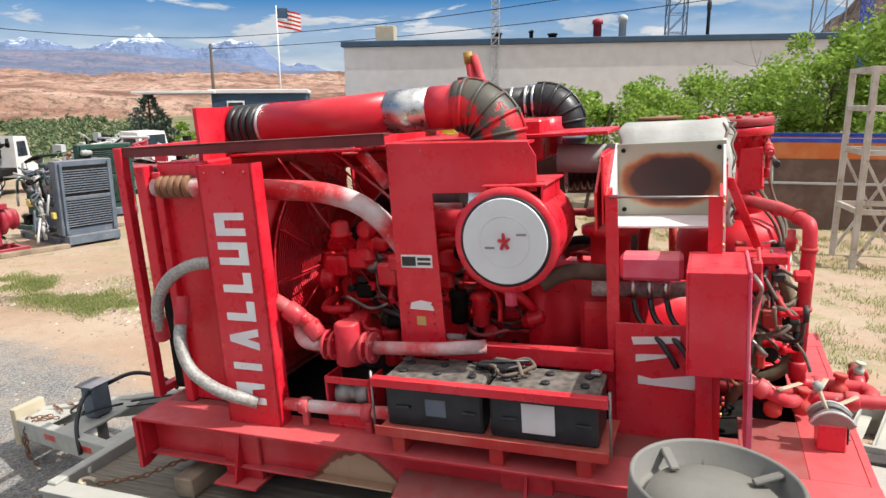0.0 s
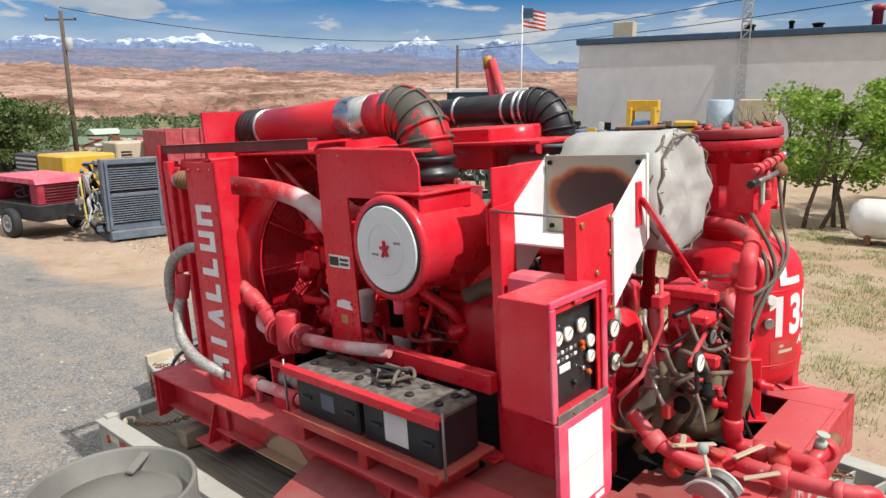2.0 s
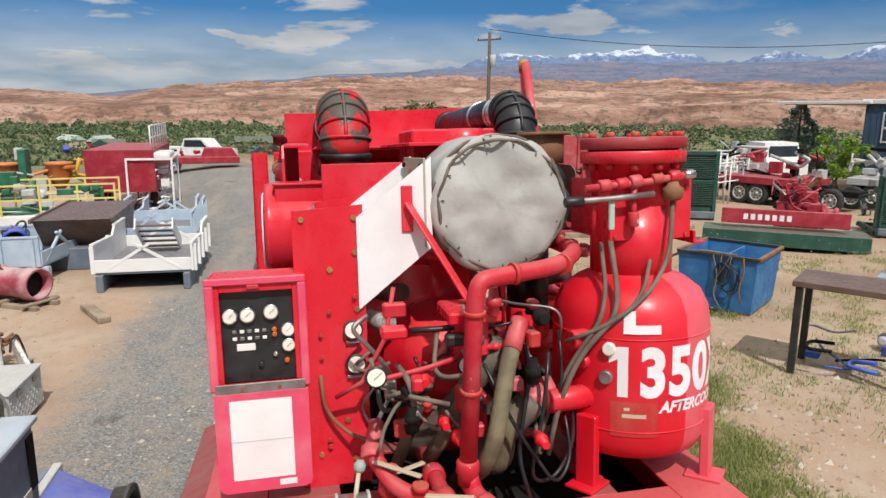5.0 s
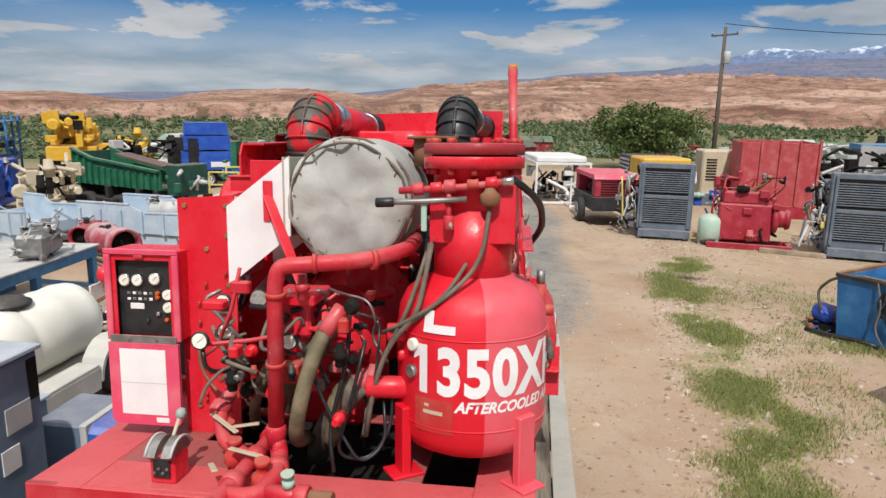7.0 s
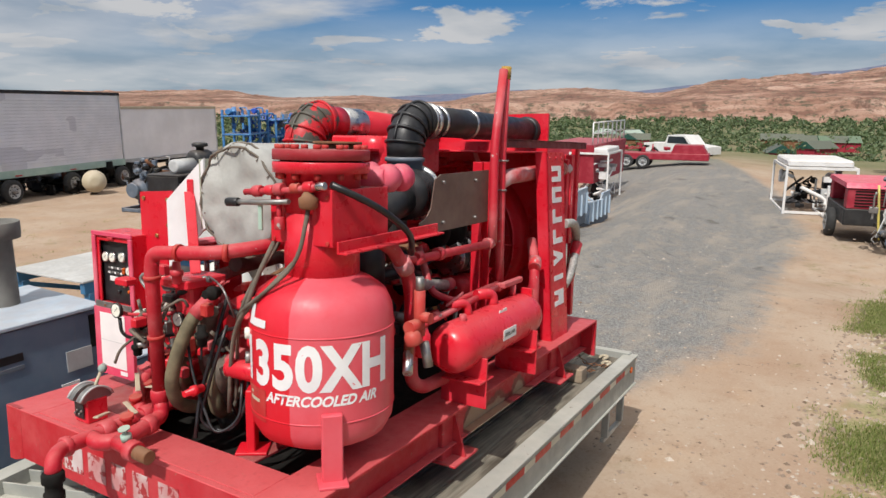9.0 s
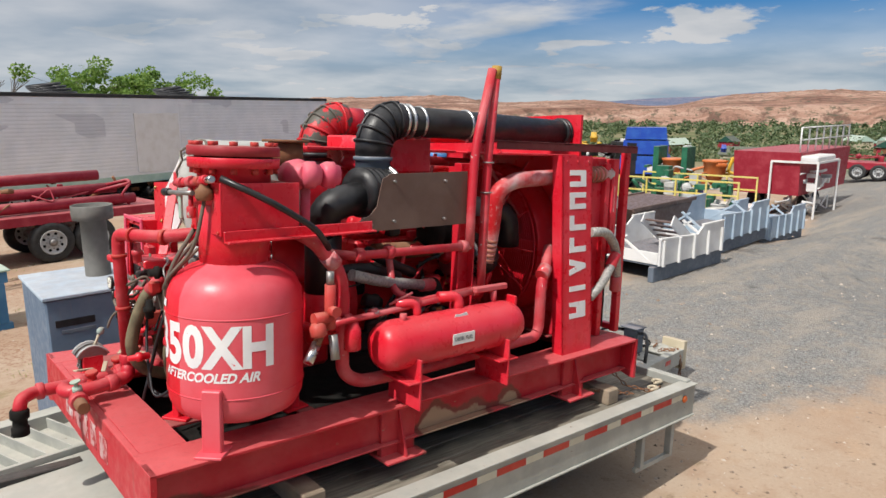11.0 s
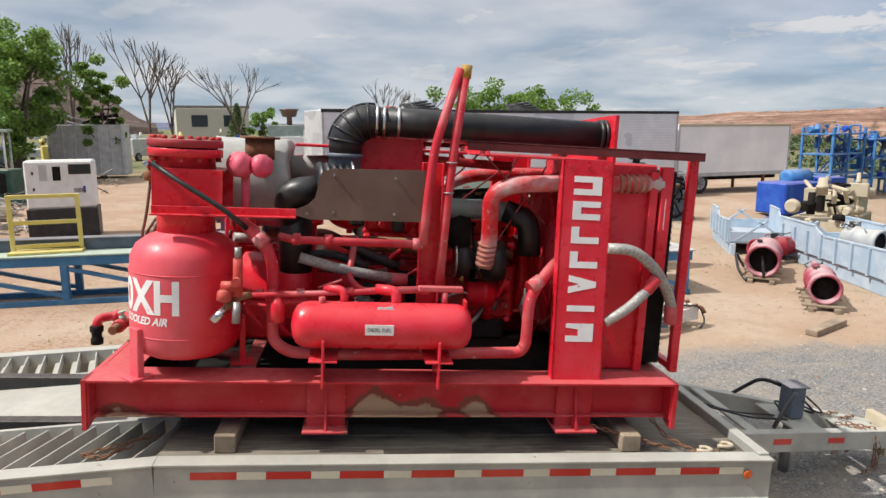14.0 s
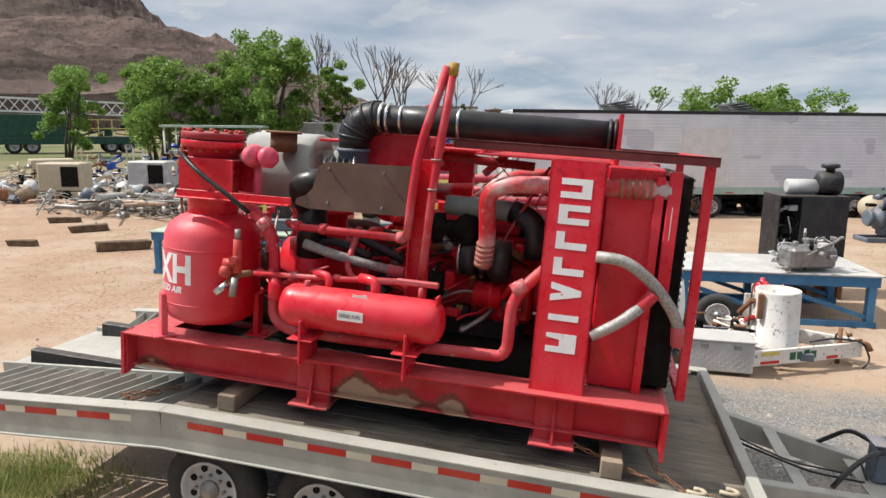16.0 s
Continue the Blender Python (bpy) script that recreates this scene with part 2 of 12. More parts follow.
RUBBER = plain("black_rubber", (0.016, 0.016, 0.018), 0.42, var=0.5, scale=9)
TYRE = plain("tyre_rubber", (0.03, 0.03, 0.03), 0.8, var=0.3)
HOSE_GREY = plain("dusty_hose_rubber", (0.14, 0.115, 0.09), 0.8, var=0.3)
CHROME = plain("bright_steel", (0.58, 0.58, 0.57), 0.3, 1.0, 0.12)
STEEL = plain("dull_steel", (0.30, 0.29, 0.28), 0.5, 0.8, 0.2)
BRASS = plain("brass", (0.52, 0.38, 0.16), 0.4, 0.9, 0.2)
# near-black of greasy parts, also put into openings in place of shade
DARK = plain("dark_grime_and_shade", (0.011, 0.010, 0.009), 0.85, var=0.5, spec=0.2)
FABRIC = plain("insulation_cloth", (0.37, 0.37, 0.35), 0.95, var=0.16, scale=4, height=0.004)
HOSE_GREEN = plain("grey_green_hose", (0.20, 0.27, 0.26), 0.55, var=0.2, scale=6)
BATTERY_CASE = plain("battery_case", (0.022, 0.026, 0.030), 0.5, var=0.3)
BATTERY_TOP = plain("dusty_battery_lid", (0.13, 0.115, 0.10), 0.85, var=0.5, scale=22)
PAPER = plain("aged_paper", (0.74, 0.73, 0.72), 0.8, var=0.06, scale=4)
WOOD = plain("weathered_wood", (0.27, 0.21, 0.15), 0.85, var=0.3, scale=5)
RUST_WOOD = plain("dark_weathered_timber", (0.13, 0.085, 0.05), 0.9, var=0.4, scale=7, height=0.004)
PLASTIC_WHITE = plain("white_polythene", (0.74, 0.73, 0.66), 0.45, var=0.05, scale=3)
GLASS_DIAL = plain("dial_face", (0.80, 0.79, 0.70), 0.25, var=0.08)
FILTER_FACE = plain("filter_lid_enamel", (0.66, 0.69, 0.70), 0.5, var=0.06, scale=3)
PANEL_BLACK = plain("panel_black", (0.018, 0.018, 0.02), 0.4, var=0.3)
DARK_GLASS = plain("dark_window_glass", (0.03, 0.04, 0.05), 0.08, var=0.2, scale=1.0)
ALUMINIUM = plain("trailer_aluminium", (0.80, 0.81, 0.82), 0.42, 0.15, 0.10, 1.3)
def van_sheet():
    """Bright corrugated sheet with duller replaced panels."""
    k = Mat("van_aluminium")
    mp = k.n("ShaderNodeMapping")
    mp.inputs["Scale"].default_value = (0.62, 0.62, 1.35)
    k.link(k.co, mp.inputs[0])
    v = k.n("ShaderNodeTexVoronoi", Scale=1.0)
    v.distance = "CHEBYCHEV"
    k.link(mp.outputs[0], v.inputs["Vector"])
    sp = k.n("ShaderNodeSeparateXYZ")
    k.link(v.outputs["Color"], sp.inputs[0])
    c = k.mix(k.step(k.noise(1.3, 6), 0.3, 0.7), (0.80, 0.82, 0.83), (0.90, 0.91, 0.92))
    c = k.mix(k.step(sp.outputs["X"], 0.72, 0.73, 0, 0.45), c, (0.50, 0.51, 0.55))
    c = k.mix(k.step(k.noise(7, 6, 0.6, (2.0, 2.0, 0.4)), 0.62, 0.78, 0, 0.3), c, (0.42, 0.38, 0.34))
    return k.done(c, k.step(k.noise(3, 4), 0.3, 0.7, 0.32, 0.50), 0.55, k.noise(30, 3), 0.001, 0.5)


VAN_SHEET = van_sheet()
VAN_WHITE = plain("van_white", (0.86, 0.86, 0.86), 0.45, 0.0, 0.08, 0.6)
ROCK = plain("pale_rock", (0.42, 0.32, 0.25), 0.9, var=0.25, scale=3, height=0.01)
YELLOW_CAP = plain("yellow_tape", (0.42, 0.25, 0.04), 0.6, var=0.3)
AMBER = plain("amber_lens", (0.55, 0.10, 0.015), 0.25, var=0.1)


def tank_red():
    """Tank enamel that turns pink on one side, with one hard edge."""
    k = Mat("pink_sided_tank_red")
    s = k.n("ShaderNodeSeparateXYZ")
    k.link(k.co, s.inputs[0])
    dx, dy = k.math("SUBTRACT", s.outputs["X"], 1.325), k.math("SUBTRACT", s.outputs["Y"], 0.84)
    edge = k.math("ADD", k.math("MULTIPLY", dx, -0.259), k.math("MULTIPLY", dy, 0.966))
    soft = k.math("ADD", k.math("MULTIPLY", dx, 0.906), k.math("MULTIPLY", dy, 0.423))
    pink_side = k.math("MULTIPLY", k.step(edge, 0.0, 0.004), k.step(k.math("ADD", soft, k.math("MULTIPLY", k.noise(5, 5), 0.12)), -0.06, 0.20))
    pink_side = k.math("MULTIPLY", pink_side, k.step(k.noise(4, 7, 0.65), 0.25, 0.7, 0.55, 0.95))
    base = k.mix(k.step(k.noise(3.1, 6), 0.40, 0.70), (0.62, 0.007, 0.020), (0.66, 0.022, 0.040))
    c = k.mix(pink_side, base, (0.68, 0.11, 0.14))
    c = k.mix(k.step(k.noise(6, 6, 0.6, (2.5, 2.5, 0.4)), 0.58, 0.76, 0, 0.3), c, (0.50, 0.10, 0.10))
    return k.done(c, k.step(k.noise(9, 4), 0.3, 0.7, 0.34, 0.55), 0.0, k.noise(60, 3), 0.001, 0.4)


def beam_red():
    """Skid paint that has flaked to tan primer and rust in tongues along the lower web."""
    k = Mat("beam_red")
    s = k.n("ShaderNodeSeparateXYZ")
    k.link(k.co, s.inputs[0])
    c = k.mix(k.step(k.noise(2.6, 6), 0.40, 0.70), (0.47, 0.010, 0.022), (0.53, 0.05, 0.06))
    # pink on upward faces: fade, with the lit flange's brightness put into the colour
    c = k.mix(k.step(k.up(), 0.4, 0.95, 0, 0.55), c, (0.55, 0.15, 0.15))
    c = k.mix(k.step(k.noise(30, 5), 0.56, 0.72, 0, 0.3), c, (0.28, 0.03, 0.03))
    low = k.math("ADD", k.math("MULTIPLY", k.math("MAXIMUM", s.outputs["Z"], -0.24), -5.0), k.math("MULTIPLY", k.noise(1.3, 2, 0.5, (1, 1, 0.6)), 4.2))
    low = k.math("ADD", low, k.math("MULTIPLY", k.noise(11, 6, 0.6), 0.5))
    worn = k.math("ABSOLUTE", k.math("ADD", s.outputs["X"], 0.25), 0.0)     # the worst flaking is amidships
    low = k.math("ADD", low, k.step(worn, 1.0, 0.25, -0.30, 0.75))
    c = k.mix(k.step(low, 3.72, 3.84, 0, 0.85), c, (0.16, 0.05, 0.035))
    c = k.mix(k.step(low, 3.92, 4.02, 0, 0.92), c, (0.42, 0.29, 0.19))
    c = k.mix(k.step(k.noise(19, 8, 0.7), 0.66, 0.68), c, (0.36, 0.22, 0.15))
    c = k.mix(k.step(k.noise(6, 5, 0.6, (3.0, 3.0, 0.3)), 0.60, 0.76, 0, 0.35), c, (0.16, 0.07, 0.05))
    return k.done(c, k.step(k.noise(14, 4), 0.3, 0.7, 0.38, 0.62), 0.0, k.noise(50, 4), 0.0015, 0.35)


RED_BEAM = beam_red()
TANK_RED = tank_red()
OLIVE_HOSE = plain("olive_hose_rubber", (0.15, 0.125, 0.075), 0.7, var=0.35, scale=10)


def burnt_plate():
    """Pale primer plate with a dark scorched oval and a rusty halo."""
    k = Mat("scorched_plate")
    mp = k.n("ShaderNodeMapping")
    mp.inputs["Location"].default_value = (-1.075 * 3.6, 0, -1.245 * 6.2)
    mp.inputs["Scale"].default_value = (3.6, 0.0, 6.2)
    k.link(k.co, mp.inputs[0])
    ln = k.n("ShaderNodeVectorMath")
    ln.operation = "LENGTH"
    k.link(mp.outputs[0], ln.inputs[0])
    w = k.math("ADD", ln.outputs["Value"], k.math("MULTIPLY", k.math("SUBTRACT", k.noise(9, 5), 0.5), 0.28))
    c = k.ramp(w, [(0.0, (0.028, 0.018, 0.017)), (0.72, (0.045, 0.022, 0.018)), (0.86, (0.30, 0.09, 0.03)), (0.95, (0.42, 0.30, 0.18)), (1.0, (0.36, 0.37, 0.29))])
    return k.done(c, 0.6, 0.0, k.noise(40, 3), 0.001)


def blotched_duct():
    """Red rubber duct whose paint flakes off to dark grey-green rubber."""
    k = Mat("flaking_red_elbow")
    f = k.step(k.noise(6.5, 7, 0.6), 0.49, 0.53)
    c = k.mix(f, (0.50, 0.012, 0.02), (0.075, 0.07, 0.055))
    return k.done(c, 0.5, 0.0, f, 0.002)


def duct_red():
    k = Mat("red_duct_paint")
    c = k.mix(k.step(k.noise(2.5, 5), 0.35, 0.7), (0.52, 0.008, 0.02), (0.60, 0.03, 0.05))
    return k.done(c, 0.33, 0.0, k.noise(30, 2), 0.001)


SCORCHED, FLAKED, DUCT_RED = burnt_plate(), blotched_duct(), duct_red()


def wood_planks():
    """Grey oiled deck boards, grain along their length, with dark spills."""
    k = Mat("deck_planks")
    g = k.noise(3, 7, 0.62, (0.8, 16.0, 4.0))
    c = k.ramp(g, [(0.3, (0.10, 0.088, 0.068)), (0.52, (0.20, 0.178, 0.14)), (0.72, (0.29, 0.265, 0.215))])
    oi = k.n("ShaderNodeObjectInfo")
    c = k.mix(k.step(oi.outputs["Random"], 0, 1, 0, 0.35), c, (0.12, 0.105, 0.08))
    geo_ = k.n("ShaderNodeNewGeometry").outputs["Position"]
    spill = k.noise(1.1, 5, 0.6, (0.8, 2.2, 1.0), geo_)
    c = k.mix(k.step(spill, 0.50, 0.62, 0, 0.75), c, (0.045, 0.036, 0.026))
    c = k.mix(k.step(k.noise(2.3, 6, 0.6, None, geo_), 0.55, 0.70, 0, 0.45), c, (0.30, 0.25, 0.19))
    return k.done(c, k.step(spill, 0.5, 0.62, 0.88, 0.6), 0.0, g, 0.005)


PLANKS = wood_planks()


def ground_mat():
    """Gravel yard, red-tan dirt with dry and green weeds."""
    k = Mat("yard_ground")
    s = k.n("ShaderNodeSeparateXYZ")
    k.link(k.co, s.inputs[0])
    X, Y = s.outputs["X"], s.outputs["Y"]
    wob = k.math("ADD", k.math("MULTIPLY", k.math("SUBTRACT", k.noise(0.35, 5), 0.5), 1.1), k.math("MULTIPLY", k.math("SUBTRACT", k.noise(2.6, 6, 0.65), 0.5), 1.1))
    yy = k.math("ADD", k.math("ADD", Y, wob), k.math("MULTIPLY", k.step(X, -6.5, -2.0, 0, 1.35), k.step(Y, -0.4, 0.6)))
    # the gravel lane runs west from the trailer and bends south far out
    far_x = k.math("MAXIMUM", k.math("SUBTRACT", -15.0, X), 0.0)
    centre = k.math("MULTIPLY", k.math("POWER", far_x, 1.6), -0.045)
    off = k.math("ABSOLUTE", k.math("SUBTRACT", k.math("SUBTRACT", yy, centre), -0.70), 0.0)
    half = k.math("ADD", 2.55, k.math("MULTIPLY", far_x, 0.12))
    lane = k.step(k.math("SUBTRACT", off, half), 0.42, -0.38)
    lane = k.math("MULTIPLY", lane, k.step(X, 3.5, 1.0))
    n1, n2, n3 = k.noise(0.45, 6), k.noise(3.2, 8, 0.62), k.noise(28, 6, 0.7)
    dirt = k.mix(k.step(n1, 0.3, 0.7), (0.335, 0.232, 0.162), (0.405, 0.318, 0.240))
    dirt = k.mix(k.step(k.noise(1.0, 6, 0.6), 0.52, 0.70, 0, 0.6), dirt, (0.40, 0.275, 0.182))
    dirt = k.mix(k.step(n2, 0.45, 0.75, 0, 0.55), dirt, (0.300, 0.190, 0.125))
    dirt = k.mix(k.step(n3, 0.52, 0.8, 0, 0.6), dirt, (0.189, 0.130, 0.088))
    dirt = k.mix(k.step(n3, 0.47, 0.28, 0, 0.5), dirt, (0.45, 0.38, 0.30))
    st = k.n("ShaderNodeTexVoronoi", Scale=11.0)
    k.link(k.co, st.inputs["Vector"])
    dirt = k.mix(k.math("MULTIPLY", k.step(st.outputs["Distance"], 0.20, 0.12), k.step(k.noise(2.0, 5), 0.48, 0.62, 0, 0.75)), dirt, (0.40, 0.34, 0.27))
    dirt = k.mix(k.step(k.noise(7.0, 9, 0.75), 0.56, 0.66, 0, 0.55), dirt, (0.17, 0.115, 0.075))
    vor = k.n("ShaderNodeTexVoronoi", Scale=52.0)
    k.link(k.co, vor.inputs["Vector"])
    grav = k.ramp(vor.outputs["Color"], [(0.15, (0.125, 0.121, 0.116)), (0.5, (0.198, 0.193, 0.186)), (0.9, (0.30, 0.295, 0.285))])
    grav = k.mix(k.step(n2, 0.42, 0.72, 0, 0.6), grav, (0.30, 0.255, 0.205))
    grav = k.mix(k.step(k.noise(0.8, 6, 0.6, (0.35, 1.4, 1.0)), 0.50, 0.66, 0, 0.55), grav, (0.33, 0.285, 0.235))
    oil = k.step(k.noise(0.9, 3), 0.66, 0.72, 0, 0.5)
    grav = k.mix(oil, grav, (0.064, 0.056, 0.052))
    c = k.mix(lane, dirt, grav)
    weeds = k.math("MULTIPLY", k.step(k.noise(0.55, 6, 0.6), 0.58, 0.74), k.math("SUBTRACT", 1.0, lane))
    wc = k.mix(k.step(n3, 0.4, 0.6), (0.25, 0.20, 0.11), (0.17, 0.165, 0.065))
    c = k.mix(k.math("MULTIPLY", weeds, k.step(n2, 0.42, 0.56, 0, 0.8)), c, wc)
    # low green cover along the strip beside the lane
    strip = k.math("ABSOLUTE", k.math("SUBTRACT", k.math("ADD", Y, k.math("MULTIPLY", k.math("SUBTRACT", k.noise(1.1, 5), 0.5), 1.1)), k.math("SUBTRACT", 3.22, k.math("MULTIPLY", X, 0.085))), 0.0)
    cover = k.math("MULTIPLY", k.step(strip, 0.55, 0.10), k.math("MULTIPLY", k.step(X, 1.0, 0.2), k.step(X, -12.5, -10.0)))
    field = k.math("MULTIPLY", k.step(Y, 4.2, 5.5), k.step(k.noise(0.9, 6, 0.65), 0.47, 0.62, 0, 0.8))
    cover = k.math("MULTIPLY", k.math("MAXIMUM", cover, field), k.step(k.noise(4.5, 7, 0.7), 0.38, 0.58, 0, 0.85))
    c = k.mix(cover, c, k.mix(k.step(n3, 0.40, 0.62), (0.155, 0.170, 0.060), (0.30, 0.27, 0.135)))
    # red leaf litter and broken clods on the south-east dirt
    litter = k.math("MULTIPLY", k.math("MULTIPLY", k.step(Y, -2.2, -3.6), k.step(X, -1.5, 1.5)), k.step(k.noise(0.8, 5, 0.6), 0.40, 0.58, 0.15, 0.75))
    c = k.mix(k.math("MULTIPLY", litter, k.step(k.noise(13, 8, 0.75), 0.46, 0.60)), c, (0.225, 0.105, 0.062))
    c = k.mix(k.math("MULTIPLY", litter, k.step(k.noise(31, 5, 0.7), 0.58, 0.66, 0, 0.8)), c, (0.46, 0.37, 0.29))
    # dry range land far away
    far = k.n("ShaderNodeVectorMath")
    far.operation = "LENGTH"
    k.link(k.co, far.inputs[0])
    range_c = k.mix(k.step(k.noise(0.05, 8, 0.65), 0.42, 0.62), (0.20, 0.175, 0.10), (0.10, 0.125, 0.05))
    c = k.mix(k.step(far.outputs["Value"], 34, 60), c, range_c)
    h = k.math("ADD", k.math("MULTIPLY", n3, 0.6), k.math("MULTIPLY", vor.outputs["Distance"], lane))
    return k.done(c, 0.95, 0.0, h, 0.02, 0.2)


GROUND = ground_mat()


def rock_mat(name, layers, top, green, snow=None, scale=0.02):
    """Cliff country: strata bands, broken by noise, brush on flat parts."""
    k = Mat(name)
    s = k.n("ShaderNodeSeparateXYZ")
    k.link(k.co, s.inputs[0])
    wob = k.math("MULTIPLY", k.noise(scale, 7, 0.6), 30.0)
    band = k.n("ShaderNodeTexNoise", Scale=1.0, Detail=8.0, Roughness=0.68)
    cb = k.n("ShaderNodeCombineXYZ")
    k.link(k.math("MULTIPLY", k.math("ADD", s.outputs["Z"], wob), 0.13), cb.inputs[2])
    k.link(k.math("MULTIPLY", s.outputs["X"], 0.008), cb.inputs[0])
    k.link(k.math("MULTIPLY", s.outputs["Y"], 0.008), cb.inputs[1])
    k.link(cb.outputs[0], band.inputs["Vector"])
    c = k.ramp(band.outputs["Fac"], [(0.38, layers[0]), (0.5, layers[1]), (0.62, layers[2])])
    # broad darker patches put the relief's shade into the rock colour
    c = k.mix(k.step(k.noise(scale * 3, 9, 0.7), 0.52, 0.64, 0, 0.8), c, top)
    c = k.mix(k.step(k.noise(scale * 5, 9, 0.72, (1, 1, 3)), 0.54, 0.60, 0, green), c, (0.085, 0.085, 0.06))
    c = k.mix(k.step(k.noise(scale * 16, 6, 0.75), 0.57, 0.63, 0, green * 0.9), c, (0.07, 0.075, 0.05))
    # the snow is grey-blue: distance haze is put into its colour
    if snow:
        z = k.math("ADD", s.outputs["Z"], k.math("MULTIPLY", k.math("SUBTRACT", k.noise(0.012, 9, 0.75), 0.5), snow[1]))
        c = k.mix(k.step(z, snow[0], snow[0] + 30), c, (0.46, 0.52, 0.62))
    return k.done(c, 0.95, 0.0, k.noise(scale * 6, 8, 0.7), 3.0, 0.1)


# dark bands carry the ledges' shade along with the strata's own tones
RED_ROCK = rock_mat("red_sandstone", ((0.15, 0.08, 0.062), (0.30, 0.175, 0.13), (0.44, 0.30, 0.235)), (0.11, 0.065, 0.052), 0.8)
# air haze is put into the blue base colours of mesa and peaks
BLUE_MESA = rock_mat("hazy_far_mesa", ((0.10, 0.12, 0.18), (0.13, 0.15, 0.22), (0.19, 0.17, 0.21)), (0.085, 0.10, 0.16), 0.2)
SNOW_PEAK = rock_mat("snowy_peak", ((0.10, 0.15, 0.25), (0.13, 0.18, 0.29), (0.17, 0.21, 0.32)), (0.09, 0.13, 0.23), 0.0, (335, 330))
DARK_HILL = rock_mat("dark_red_hill", ((0.075, 0.055, 0.05), (0.125, 0.09, 0.08), (0.18, 0.13, 0.115)), (0.05, 0.038, 0.036), 0.7, None, 0.05)


def leaf_mat(name, a, b, c, thin=0.45):
    """Small leaves, each with its own tone; thin leaves let light through."""
    k = Mat(name)
    g = k.n("ShaderNodeNewGeometry")
    col = k.ramp(g.outputs["Random Per Island"], [(0.0, a), (0.5, b), (1.0, c)])
    m = k.done(col, 0.5, 0.0, None, 0.001, 0.3)
    if thin:
        tr = k.n("ShaderNodeBsdfTranslucent")
        k.link(col, tr.inputs["Color"])
        ms = k.n("ShaderNodeMixShader", Fac=thin)
        k.link(k.b.outputs[0], ms.inputs[1])
        k.link(tr.outputs[0], ms.inputs[2])
        k.link(ms.outputs[0], k.t.nodes["Material Output"].inputs["Surface"])
    return m


LEAF = leaf_mat("spring_leaves", (0.13, 0.24, 0.03), (0.23, 0.36, 0.05), (0.36, 0.48, 0.11))
LEAF_DARK = leaf_mat("cottonwood_leaves", (0.10, 0.20, 0.04), (0.18, 0.30, 0.06), (0.28, 0.40, 0.11))
NEEDLE = leaf_mat("spruce_needles", (0.07, 0.12, 0.09), (0.12, 0.18, 0.14), (0.18, 0.24, 0.20), 0.15)
JUNIPER = leaf_mat("juniper_scales", (0.06, 0.10, 0.03), (0.10, 0.15, 0.045), (0.16, 0.20, 0.07), 0.2)
VALLEY = leaf_mat("valley_foliage", (0.065, 0.105, 0.045), (0.11, 0.155, 0.068), (0.18, 0.215, 0.115), 0.2)
GRASS = leaf_mat("weed_blades", (0.15, 0.23, 0.045), (0.27, 0.31, 0.09), (0.44, 0.38, 0.21))
BARK = plain("bark", (0.11, 0.085, 0.065), 0.95, var=0.35, scale=14, height=0.006)
PEBBLE = leaf_mat("pebbles", (0.17, 0.12, 0.085), (0.32, 0.25, 0.195), (0.50, 0.43, 0.36), 0)

# ==== mesh helpers ====


def bm_new():
    return bmesh.new()


def quad(bm, vs, idx):
    for f in idx:
        try:
            bm.faces.new([vs[i] for i in f])
        except ValueError:
            pass


def box(bm, x0, x1, y0, y1, z0, z1, b=0.006, m=None):
    """A box with chamfered edges between the given limits."""
    x0, x1 = min(x0, x1), max(x0, x1)
    y0, y1 = min(y0, y1), max(y0, y1)
    z0, z1 = min(z0, z1), max(z0, z1)
    b = min(b, 0.3 * (x1 - x0), 0.3 * (y1 - y0), 0.3 * (z1 - z0))
    v = {}
    for sx in (0, 1):
        for sy in (0, 1):
            for sz in (0, 1):
                cx, cy, cz = (x0, x1)[sx], (y0, y1)[sy], (z0, z1)[sz]
                ix, iy, iz = cx + (b, -b)[sx], cy + (b, -b)[sy], cz + (b, -b)[sz]
                for ax, p in ((0, (cx, iy, iz)), (1, (ix, cy, iz)), (2, (ix, iy, cz))):
                    p = Vector(p)
                    v[sx, sy, sz, ax] = bm.verts.new(m @ p if m else p)
    new_f = bm.faces.new
    for ax in range(3):
        for s in (0, 1):
            ring = []
            for a, c in ((0, 0), (1, 0), (1, 1), (0, 1)):
                k = [0, 0, 0]
                k[ax], k[(ax + 1) % 3], k[(ax + 2) % 3] = s, a, c
                ring.append(v[k[0], k[1], k[2], ax])
            new_f(ring if s else ring[::-1])
    for ax in range(3):
        o1, o2 = (ax + 1) % 3, (ax + 2) % 3
        for s1 in (0, 1):
            for s2 in (0, 1):
                lo, hi = [0, 0, 0], [0, 0, 0]
                lo[o1] = hi[o1] = s1
                lo[o2] = hi[o2] = s2
                hi[ax] = 1
                r = [v[(*lo, o1)], v[(*hi, o1)], v[(*hi, o2)], v[(*lo, o2)]]
                new_f(r if s1 != s2 else r[::-1])
    for sx in (0, 1):
        for sy in (0, 1):
            for sz in (0, 1):
                r = [v[sx, sy, sz, k] for k in range(3)]
                new_f(r if (sx + sy + sz) % 2 else r[::-1])
    return bm


def frame_of(d):
    d = d.normalized()
    a = Vector((0, 0, 1)) if abs(d.z) < 0.9 else Vector((1, 0, 0))
    u = d.cross(a).normalized()
    return u, d.cross(u).normalized()


